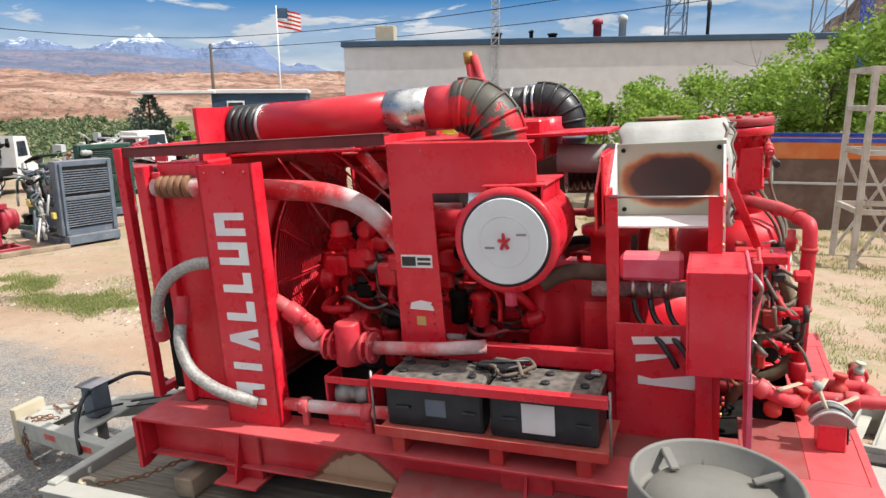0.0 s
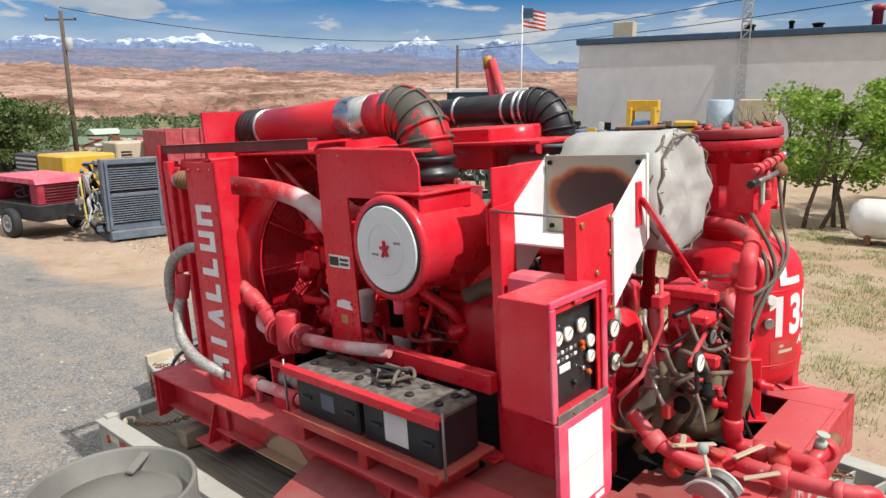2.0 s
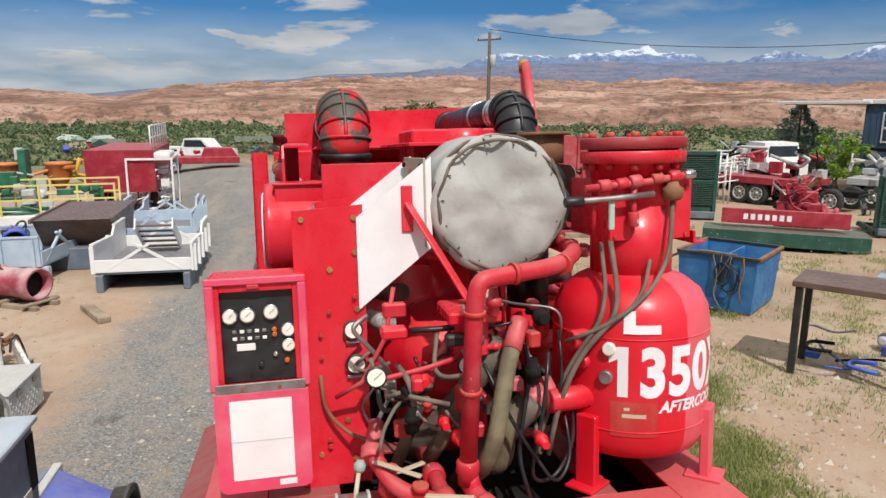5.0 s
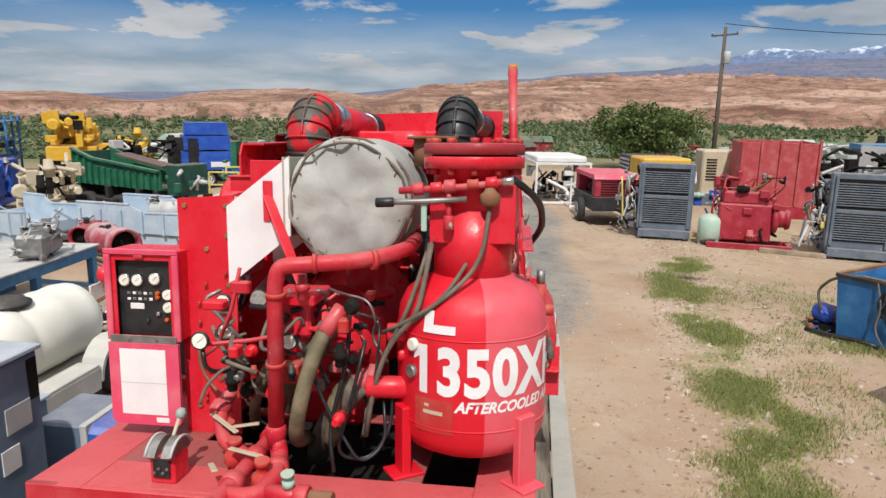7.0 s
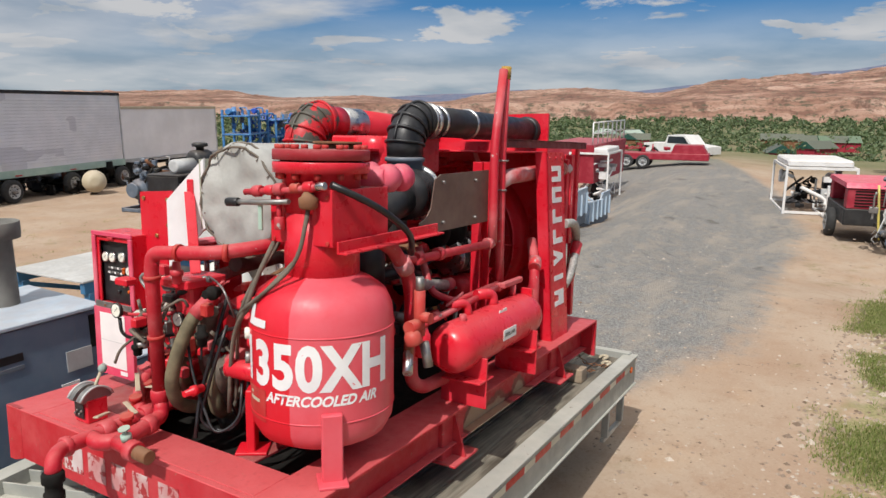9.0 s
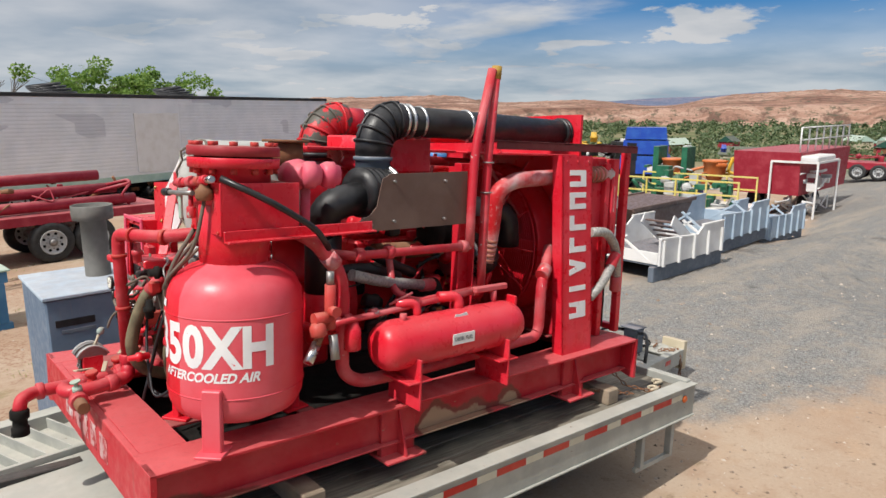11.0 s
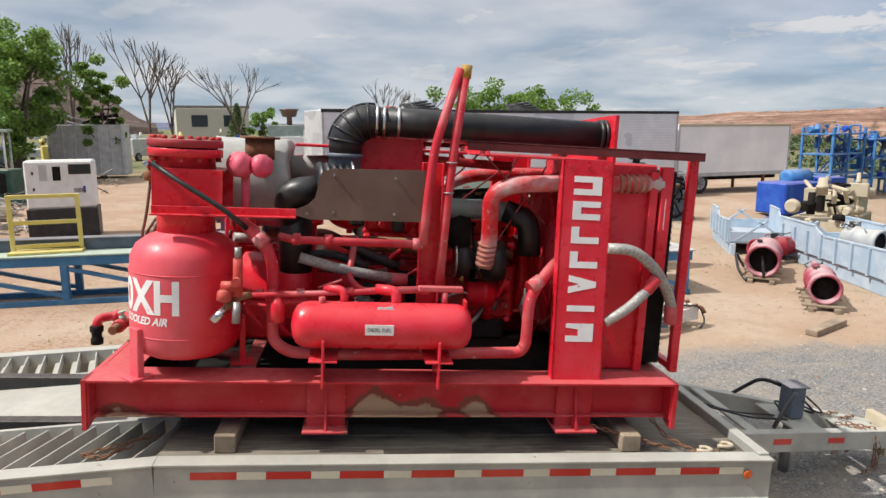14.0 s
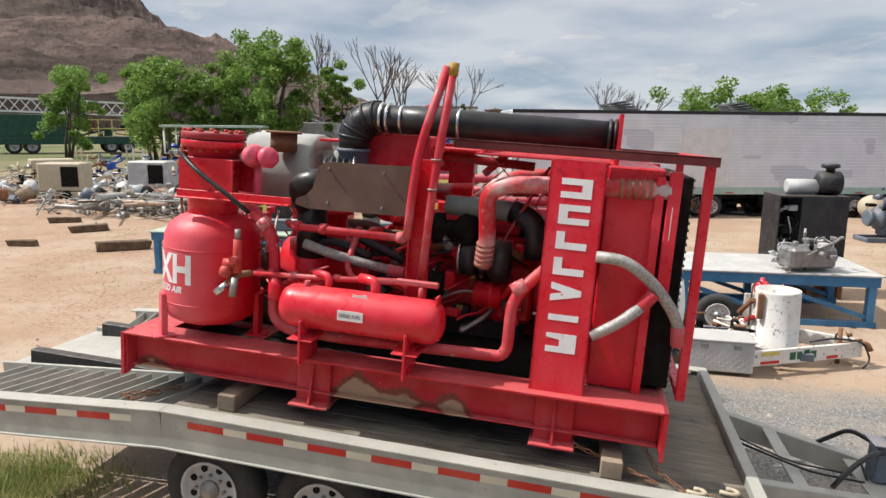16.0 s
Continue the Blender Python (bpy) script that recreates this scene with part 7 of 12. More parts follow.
for k in range(22):
    p = Vector((rng.uniform(1.35, 1.6), rng.uniform(-0.42, 0.3), rng.uniform(0.4, 0.85)))
    pts = [p]
    for j in range(rng.choice((3, 4))):
        p = p + Vector((rng.uniform(-0.10, 0.14), rng.uniform(-0.14, 0.18), rng.uniform(-0.20, 0.08)))
        p.x, p.z = min(1.74, max(1.36, p.x)), max(0.08, p.z)
        pts.append(p.copy())
    bm = bm_new()
    pipe(bm, pts, rng.choice((0.006, 0.008, 0.010, 0.013)), 0.12, 7)
    P_("control_line", bm, rng.choice((RUBBER, RUBBER, HOSE_GREY, STEEL, RED_PIPE, HOSE_GREY)))
bm = bm_new()
pipe(bm, [(1.345, -0.61, 0.52), (1.36, -0.60, 0.36), (1.40, -0.50, 0.26), (1.46, -0.40, 0.24)], 0.009, 0.1, 8)
P_("control_line", bm, RUST)
bm = bm_new()
tube(bm, [(1.50, -0.30, 0.92), (1.52, -0.34, 0.72), (1.48, -0.44, 0.52), (1.42, -0.55, 0.44)], 0.010, 7)
P_("control_line", bm, RED_PIPE)
bm = bm_new()
box(bm, 1.40, 1.66, -0.10, 0.12, 0.78, 0.83, 0.008)
box(bm, 1.42, 1.60, -0.06, 0.08, 0.62, 0.78, 0.012)
P_("valve_block", bm, RED)
# glands and cables behind the front panel
for x in (0.92, 1.0, 1.08):
    bm = bm_new()
    cyl(bm, (x, -0.52, 0.70), (x, -0.52, 0.80), 0.018, 10)
    P_("cable_gland", bm, CHROME)
    bm = bm_new()
    pipe(bm, [(x, -0.52, 0.70), (x + 0.02, -0.54, 0.60), (x + 0.16, -0.66, 0.50), (x + 0.22, -0.68, 0.40)], 0.014, 0.08, 8)
    P_("cable", bm, RUBBER)
bm = bm_new()
box(bm, 0.86, 1.16, -0.58, -0.44, 0.80, 0.93, 0.02)
P_("junction_box", bm, PINK_DOOR)
bm = bm_new()
lathe(bm, (1.06, 0.86, 1.37), (0, 1, 0.1), [(-0.10, 0.05), (-0.09, 0.08), (0.0, 0.085), (0.02, 0.06), (0.05, 0.06), (0.06, 0.045), (0.09, 0.045)], 20)
cyl(bm, (1.02, 0.86, 1.32), (1.02, 0.86, 1.02), 0.028, 12)
for x in (1.02, 0.90):
    lathe(bm, (x, 0.93, 1.37), (-1, 0.25, 0), [(-0.06, 0.03), (-0.055, 0.062), (-0.03, 0.074), (0.015, 0.074), (0.02, 0.06), (0.045, 0.055), (0.05, 0.03)], 20)
P_("actuator", bm, PINK_DOOR, "faded pink valve actuator")
# battery tray on the deck edge
bm = bm_new()
box(bm, -0.30, 0.87, -1.12, -0.72, 0.10, 0.118, 0.004)
box(bm, -0.30, 0.87, -1.125, -1.113, 0.095, 0.15, 0.003)
for x in (-0.22, 0.30, 0.72):
    box(bm, x, x + 0.07, -1.10, -0.75, 0.0, 0.10, 0.004)
P_("battery_tray", bm, RED_RUST)
bm = bm_new()
box(bm, -0.32, 0.87, -1.09, -1.045, 0.375, 0.392, 0.003)
box(bm, -0.32, 0.87, -1.095, -1.085, 0.345, 0.392, 0.003)
P_("battery_clamp", bm, RED)
for x in (-0.325, 0.875):
    bm = bm_new()
    tube(bm, [(x, -1.07, 0.10), (x, -1.07, 0.42)], 0.007, 8)
    P_("clamp_rod", bm, STEEL)
# red ramp sheet below the batteries
bm = bm_new()
m = Matrix.Translation((0.30, -1.02, -0.16)) @ Matrix.Rotation(radians(22), 4, "X")
box(bm, -0.52, 0.55, -0.36, 0.02, -0.012, 0.0, 0.003, m)
P_("step_sheet", bm, RED_DECK, "dusty red sheet step")


def battery(x, sticker):
    b = thing("battery", M @ Matrix.Translation((x, -0.905, 0.12)), "black truck battery with dusty lid in a red tray", "battery", "pair of starting batteries")
    bm = bm_new()
    box(bm, -0.26, 0.26, -0.135, 0.135, 0.0, 0.225, 0.010)
    part("case", bm, BATTERY_CASE, b)
    bm = bm_new()
    box(bm, -0.265, 0.265, -0.14, 0.14, 0.225, 0.262, 0.012)
    part("lid", bm, BATTERY_TOP, b, "dusty grey lid")
    for k in range(6):
        bm = bm_new()
        cx, cy = -0.19 + (k % 3) * 0.19, -0.05 + (k // 3) * 0.11
        cyl(bm, (cx, cy, 0.262), (cx, cy, 0.276), 0.022, 10, cham=0.003)
        part("vent_cap", bm, BATTERY_CASE, b)
    for s in (-0.22, 0.22):
        bm = bm_new()
        cyl(bm, (s, 0.09, 0.262), (s, 0.09, 0.295), 0.012, 10)
        box(bm, s - 0.025, s + 0.025, 0.07, 0.11, 0.27, 0.287, 0.004)
        part("terminal", bm, STEEL, b)
    bm = bm_new()
    box(bm, *((-0.10, 0.06) if sticker else (-0.04, 0.07)), -0.1375, -0.135, 0.04 if sticker else 0.07, 0.19 if sticker else 0.16, 0.0008)
    part("sticker", bm, PAPER if sticker else SLATE, b)
    bm = bm_new()
    box(bm, -0.2, -0.12, -0.150, -0.134, 0.10, 0.115, 0.003)
    box(bm, 0.16, 0.23, -0.150, -0.134, 0.10, 0.115, 0.003)
    part("carry_lug", bm, BATTERY_CASE, b)
    return b


battery(-0.005, False)
battery(0.555, True)
rng = random.Random(3)
for k in range(5):
    c = thing("battery_cable", M, "black battery cable looped over the batteries", "cable", "battery cables")
    pts = [Vector((0.20 + rng.uniform(-.1, .1), -0.82, 0.40))]
    for j in range(4):
        pts.append(Vector((0.28 + rng.uniform(-0.22, 0.22), rng.uniform(-0.98, -0.80), 0.405 + rng.uniform(0, 0.05))))
    bm = bm_new()
    pipe(bm, pts, 0.010, 0.08, 8)
    part("cable_core", bm, RUBBER if k % 2 else HOSE_GREY, c)

# ==== trailer under the machine ====
trailer = thing("flatbed_trailer", M, "grey flatbed trailer with plank deck, chains and reflective tape", "trailer")


def T_(name, bm, mat, label="", parent=None):
    return part(name, bm, mat, parent or trailer, label)


BEND = 1.48                                   # where the tail slopes down
TAIL = math.tan(radians(5.2))


def rail_z(x):
    return -0.45 - max(0.0, x - BEND) * TAIL


for s in (-1, 1):
    bm = bm_new()
    for x0, x1 in ((-2.60, BEND), (BEND, 3.7)):
        strut(bm, (x0, s * 1.30, rail_z(x0) - 0.008), (x1, s * 1.30, rail_z(x1) - 0.008), 0.13, 0.016, 0.003)
    T_("rail_cap", bm, TRAILER_PAINT, "worn pale rail cap")
    bm = bm_new()
    for x0, x1 in ((-2.60, BEND), (BEND, 3.7)):
        strut(bm, (x0, s * 1.335, rail_z(x0) - 0.15), (x1, s * 1.335, rail_z(x1) - 0.15), 0.016, 0.27, 0.003)
    T_("side_rail", bm, TRAILER_PAINT)
    bm = bm_new()
    for x0, x1 in ((-2.60, BEND), (BEND, 3.7)):
        strut(bm, (x0, s * 1.31, rail_z(x0) - 0.29), (x1, s * 1.31, rail_z(x1) - 0.29), 0.10, 0.014, 0.003)
    T_("rail_foot", bm, TRAILER_PAINT)
    k = 0
    x = 3.55
    while x > -1.95:
        gap = 1.36 < x < 1.80 and s > 0
        a, b = x, x - 0.28
        if not (a > BEND > b):
            for n, (p, q, mt) in enumerate(((a, b, TAPE_RED), (b, b - 0.177, TAPE_WHITE))):
                if p > BEND > q:
                    continue
                bm = bm_new()
                strut(bm, (p, s * 1.345, rail_z(p) - 0.085), (q, s * 1.345, rail_z(q) - 0.085), 0.003, 0.05, 0.0006)
                T_("reflective_tape", bm, mt)
        x -= 0.457
    bm = bm_new()
    cyl(bm, (-2.42, s * 1.343, -0.56), (-2.42, s * 1.362, -0.56), 0.032, 16, cham=0.006)
    T_("marker_lamp", bm, AMBER, "amber marker lamp")
    for x in (-2.35, -1.9):
        bm = bm_new()
        box(bm, x, x + 0.05, s * 1.26, s * 1.32, -1.05, -0.74, 0.004)
        T_("stake_leg", bm, TRAILER_PAINT)
    bm = bm_new()
    box(bm, -2.38, -1.82, s * 1.26, s * 1.30, -1.09, -1.05, 0.004)
    T_("step_bar", bm, TRAILER_PAINT)
# planks of the deck, laid lengthwise, with worn uneven ends
bm = bm_new()
box(bm, -2.02, 2.02, 0, 0.184, -0.028, 0.0, 0.006)
shared = mesh_of("plank", bm, PLANKS)
for k in range(13):
    ob = new("plank", shared)
    ob.parent = trailer
    ob.matrix_local = Matrix.Translation((-0.50 + 0.012 * math.sin(k * 7.3), -1.235 + k * 0.190, -0.50 + 0.004 * math.sin(k * 31)))
bm = bm_new()
box(bm, -2.60, -2.52, -1.30, 1.30, -0.58, -0.43, 0.006)
T_("front_board", bm, TRAILER_PAINT)
bm = bm_new()
for y in (-0.45, 0.45):
    box(bm, -2.55, 3.4, y - 0.05, y + 0.05, -0.78, -0.54, 0.006)
for x in (-2.3, -1.6, -0.9, -0.2, 0.5, 1.2):
    box(bm, x, x + 0.08, -1.28, 1.28, -0.64, -0.53, 0.004)
T_("chassis_beam", bm, BLACK_PAINT)
# tongue with coupler, jack, hose and chains
for s in (-1, 1):
    bm = bm_new()
    strut(bm, (-2.58, s * 0.64, -0.66), (-4.55, s * 0.10, -0.88), 0.09, 0.17, 0.006)
    T_("tongue_beam", bm, TRAILER_PAINT)
    for f in (0.30, 0.62):
        a = Vector((-2.58, s * 0.688, -0.65)).lerp(Vector((-4.55, s * 0.148, -0.87)), f)
        b = Vector((-2.58, s * 0.688, -0.65)).lerp(Vector((-4.55, s * 0.148, -0.87)), f + 0.10)
        bm = bm_new()
        strut(bm, a, b, 0.004, 0.05, 0.0006)
        T_("reflective_tape", bm, TAPE_RED)
for x0, x1, h in ((-3.05, -2.95, 0.52), (-3.80, -3.52, 0.31), (-4.50, -4.15, 0.16)):
    bm = bm_new()
    zt = -0.575 + (x0 + 2.58) * 0.112
    box(bm, x0, x1, -h, h, zt - 0.02, zt, 0.004)
    T_("cross_plate", bm, TRAILER_PAINT)
bm = bm_new()
box(bm, -4.62, -4.55, -0.15, 0.15, -1.05, -0.70, 0.006)
T_("coupler_plate", bm, BEIGE)
bm = bm_new()
box(bm, -4.70, -4.62, -0.09, 0.09, -0.95, -0.86, 0.01)
T_("coupler_block", bm, RUST)
bm = bm_new()
cyl(bm, (-4.78, 0, -0.90), (-4.70, 0, -0.90), 0.03, 12)
T_("hitch_pin", bm, DARK)
bm = bm_new()
box(bm, -3.74, -3.60, -0.09, 0.09, -0.70, -0.42, 0.012)
jk = T_("jack", bm, SLATE, "dark trailer jack")
bm = bm_new()
box(bm, -3.77, -3.57, -0.12, 0.10, -0.42, -0.405, 0.004)
part("jack_cap", bm, SLATE, jk)
bm = bm_new()
cyl(bm, (-3.67, 0, -0.70), (-3.67, 0, -1.40), 0.045, 14)
part("jack_leg", bm, STEEL, jk)
for pts, r in (([(-3.63, 0.10, -0.46), (-3.50, 0.26, -0.40), (-3.32, 0.40, -0.48), (-3.2, 0.46, -0.62)], 0.018),
               ([(-3.63, -0.10, -0.46), (-3.52, -0.26, -0.44), (-3.44, -0.42, -0.60), (-3.30, -0.52, -0.76)], 0.018),
               ([(-3.71, 0.10, -0.52), (-3.83, 0.14, -0.64), (-3.72, -0.16, -0.66), (-3.56, -0.12, -0.60), (-3.54, 0.14, -0.66)], 0.010),
               ([(-3.76, 0.06, -0.50), (-3.90, 0.10, -0.62), (-4.00, -0.02, -0.70), (-3.86, -0.12, -0.66)], 0.009),
               ([(-3.50, 0.2, -0.66), (-3.1, 0.3, -0.60), (-2.62, 0.15, -0.52)], 0.009),
               ([(-3.45, 0.1, -0.66), (-3.0, 0.18, -0.60), (-2.62, 0.05, -0.52)], 0.007)):
    bm = bm_new()
    pipe(bm, pts, r, 0.12, 10)
    T_("jack_hose", bm, RUBBER)


def chain(pts, name="chain"):
    """Separate links along a path."""
    c = thing(name, M, "rusty steel tie-down chain lying on the trailer deck", "chain", "tie-down chains")
    pts = [Vector(p) for p in pts]
    step, carry, flip = 0.045, 0.0, False
    for a, b in zip(pts, pts[1:]):
        d = (b - a)
        n = max(1, int(d.length / step))
        for k in range(n):
            p = a.lerp(b, (k + 0.5) / n)
            u = d.normalized()
            w = frame_of(u)[0 if flip else 1]
            bm = bm_new()
            loop = [p + u * 0.030 * math.cos(t) + w * 0.014 * math.sin(t) for t in (2 * math.pi * j / 8 for j in range(9))]
            tube(bm, loop, 0.005, 5, cap=False)
            part("link", bm, RUST, c)
            flip = not flip
    return c


chain([(-1.30, 1.0, -0.33), (-1.62, 1.06, -0.40), (-1.95, 1.14, -0.47)])
chain([(-1.85, 0.98, -0.30), (-1.95, 1.06, -0.42), (-2.10, 1.20, -0.46), (-2.3, 1.18, -0.48)])
chain([(-1.75, -0.95, -0.33), (-2.05, -1.05, -0.45), (-2.30, -1.18, -0.47)])
chain([(1.62, 0.90, -0.47), (1.80, 1.0, -0.49), (1.98, 1.12, -0.50), (1.85, 1.16, -0.50), (1.70, 1.02, -0.48)])
for s in (-1, 1):
    chain([(-4.05, s * 0.10, -0.735), (-4.25, s * 0.18, -0.75), (-4.40, s * 0.19, -0.84), (-4.40, s * 0.20, -1.10), (-4.30, s * 0.20, -1.18)])
    chain([(-4.20, s * 0.05, -0.755), (-4.42, s * 0.14, -0.77), (-4.47, s * 0.17, -0.95), (-4.44, s * 0.18, -1.15)])
for p in ((-2.12, 1.19, -0.47), (-2.32, -1.17, -0.47), (-2.33, 1.10, -0.48)):
    hk = thing("chain_hook", M @ Matrix.Translation(p), "worn pale chain hook at the end of a chain", "hook", "chain hooks")
    bm = bm_new()
    tube(bm, rounded([(0, 0, 0.01), (-0.07, 0.02, 0.01), (-0.12, 0.0, 0.01), (-0.10, -0.05, 0.01), (-0.05, -0.05, 0.01)], 0.03), 0.014, 8)
    part("hook_body", bm, BEIGE, hk)
for x, y0, y1 in ((1.10, 0.20, 1.12), (-1.66, 0.60, 1.14), (-0.3, -1.1, -0.4), (-1.66, -1.12, -0.5)):
    tb = thing("timber_block", M @ Matrix.Translation((x, (y0 + y1) / 2, -0.495)), "squared timber block under the skid", "timber", "blocks under the skid")
    bm = bm_new()
    box(bm, -0.07, 0.07, (y0 - y1) / 2, (y1 - y0) / 2, 0.0, 0.125, 0.008)
    part("block_body", bm, WOOD, tb)


def wheel(parent, m, r, w, rim=None, name="wheel"):
    bm = bm_new()
    lathe(bm, (0, -w / 2, 0), (0, 1, 0), [(0.07, r * 0.57), (0, r * 0.60), (0.01, r * 0.80), (0.02, r * 0.93), (0.05, r), (w - 0.05, r), (w - 0.02, r * 0.93), (w - 0.01, r * 0.80), (w, r * 0.60), (w - 0.07, r * 0.57)], 32)
    ob = part(name, bm, TYRE, parent)
    ob.matrix_local = m
    bm = bm_new()
    lathe(bm, (0, -w / 2 - 0.004, 0), (0, 1, 0), [(0.062, r * 0.585), (-0.004, r * 0.60), (0.0, r * 0.55), (0.03, r * 0.53), (0.05, r * 0.46), (0.045, r * 0.25), (0.03, r * 0.2), (0.02, r * 0.1)], 24)
    lathe(bm, (0, w / 2 + 0.004, 0), (0, -1, 0), [(0.062, r * 0.585), (-0.004, r * 0.60), (0.0, r * 0.55), (0.03, r * 0.53), (0.05, r * 0.46), (0.045, r * 0.25), (0.03, r * 0.2), (0.02, r * 0.1)], 24)
    part("rim", bm, rim or GALV, ob)
    for s in (-1, 1):
        bm = bm_new()
        lathe(bm, (0, s * (w / 2 - 0.05), 0), (0, s, 0), [(0, r * 0.20), (0.05, r * 0.20), (0.06, r * 0.15), (0.09, r * 0.13), (0.095, r * 0.05)], 18)
        part("hub", bm, STEEL, ob)
    if r > 0.36:
        for k in range(8):
            a = 2 * math.pi * (k + 0.5) / 8
            for s in (-1, 1):
                # flat dark discs stand in for the shade inside the holes
                bm = bm_new()
                cyl(bm, (r * 0.42 * math.cos(a), s * (w / 2 - 0.06), r * 0.42 * math.sin(a)), (r * 0.42 * math.cos(a), s * (w / 2 - 0.036), r * 0.42 * math.sin(a)), r * 0.07, 10)
                part("hand_hole", bm, DARK, ob)
    bm = bm_new()
    for k in range(8):
        a = 2 * math.pi * k / 8
        for s in (-1, 1):
            cyl(bm, (r * 0.30 * math.cos(a), s * (w / 2 - 0.03), r * 0.30 * math.sin(a)), (r * 0.30 * math.cos(a), s * (w / 2 + 0.002), r * 0.30 * math.sin(a)), 0.014, 6)
    part("wheel_nut", bm, STEEL, ob)
    return ob


for x in (1.17, 0.28):
    for s in (-1, 1):
        wheel(trailer, Matrix.Translation((x, s * 1.10, -1.09 - 0.0 * x)), 0.38, 0.24)
# tail ramps: two tracks of upright angle cleats with a smooth strip between
for s in (-1, 1):
    x = 1.56
    while x < 3.5:
        bm = bm_new()
        z = rail_z(x) - 0.05
        m = Matrix.Translation((x, s * 0.93, z)) @ Matrix.Rotation(radians(5.2), 4, "Y") @ Matrix.Rotation(radians(-18 * s), 4, "Z")
        box(bm, -0.006, 0.006, -0.33, 0.33, -0.06, 0.03, 0.002, m)
        box(bm, 0.0, 0.07, -0.33, 0.33, -0.06, -0.05, 0.002, m)
        T_("ramp_cleat", bm, TRAILER_PAINT)
        x += 0.155
    bm = bm_new()
    for y in (0.58, 1.25):
        strut(bm, (1.5, s * y, rail_z(1.5) - 0.07), (3.6, s * y, rail_z(3.6) - 0.07), 0.03, 0.12, 0.004)
    T_("ramp_stringer", bm, TRAILER_PAINT)
bm = bm_new()
strut(bm, (1.5, 0, rail_z(1.5) - 0.06), (3.6, 0, rail_z(3.6) - 0.06), 1.10, 0.02, 0.003)
T_("tail_sheet", bm, TRAILER_PAINT, "smooth grey tail sheet")

# ==== the yard round about ====


def yard(name, x, y, yaw, label, category, group="", z=0.0):
    m = pose(x, y, z, 0, 0, yaw)
    if -24 < x < -9.5 and 0.9 < y < 16:     # the lower north-west yard, laid out from its near corner
        x, y = 4.3 + (x - 4.3) * 1.2, 0.25 + (y - 0.25) * 1.2
        m = pose(x, y, z + dip(x, y), 0, 0, yaw) @ Matrix.Scale(1.2, 4)
    elif z == 0:
        m = pose(x, y, dip(x, y), 0, 0, yaw)
    return thing(name, m, label, category, group)


def clutter(parent, rng, lo, hi, mats, n, big=0.12, pipes=0.4):
    """Pumps, filters, brackets and bent lines packed into a space, each a part."""
    for k in range(n):
        p = Vector([rng.uniform(a, b) for a, b in zip(lo, hi)])
        bm = bm_new()
        mt = rng.choice(mats)
        u = rng.random()
        if u < pipes:
            pts = [p]
            for j in range(3):
                q = pts[-1] + Vector([rng.uniform(-0.35, 0.35) * (b - a + 0.2) for a, b in zip(lo, hi)])
                pts.append(Vector([min(max(c, a), b) for c, a, b in zip(q, lo, hi)]))
            pipe(bm, pts, rng.uniform(0.12, 0.35) * big, 0.12, 8)
            part("pipe", bm, mt, parent)
        elif u < pipes + 0.3:
            r, l = rng.uniform(0.3, 0.9) * big, rng.uniform(1.0, 3.2) * big
            ax = rng.choice(((1, 0, 0), (0, 1, 0), (0, 0, 1)))
            lathe(bm, p, ax, [(0, r * 0.6), (0.012, r), (l * 0.4, r), (l * 0.42, r * 1.15), (l * 0.55, r * 1.15), (l * 0.57, r * 0.9), (l, r * 0.8)], 12)
            part("fitting", bm, mt, parent)
        else:
            a, b, c = (rng.uniform(0.35, 1.2) * big for _ in range(3))
            box(bm, p.x - a, p.x + a, p.y - b, p.y + b, p.z - c, p.z + c, 0.012)
            part("housing", bm, mt, parent)


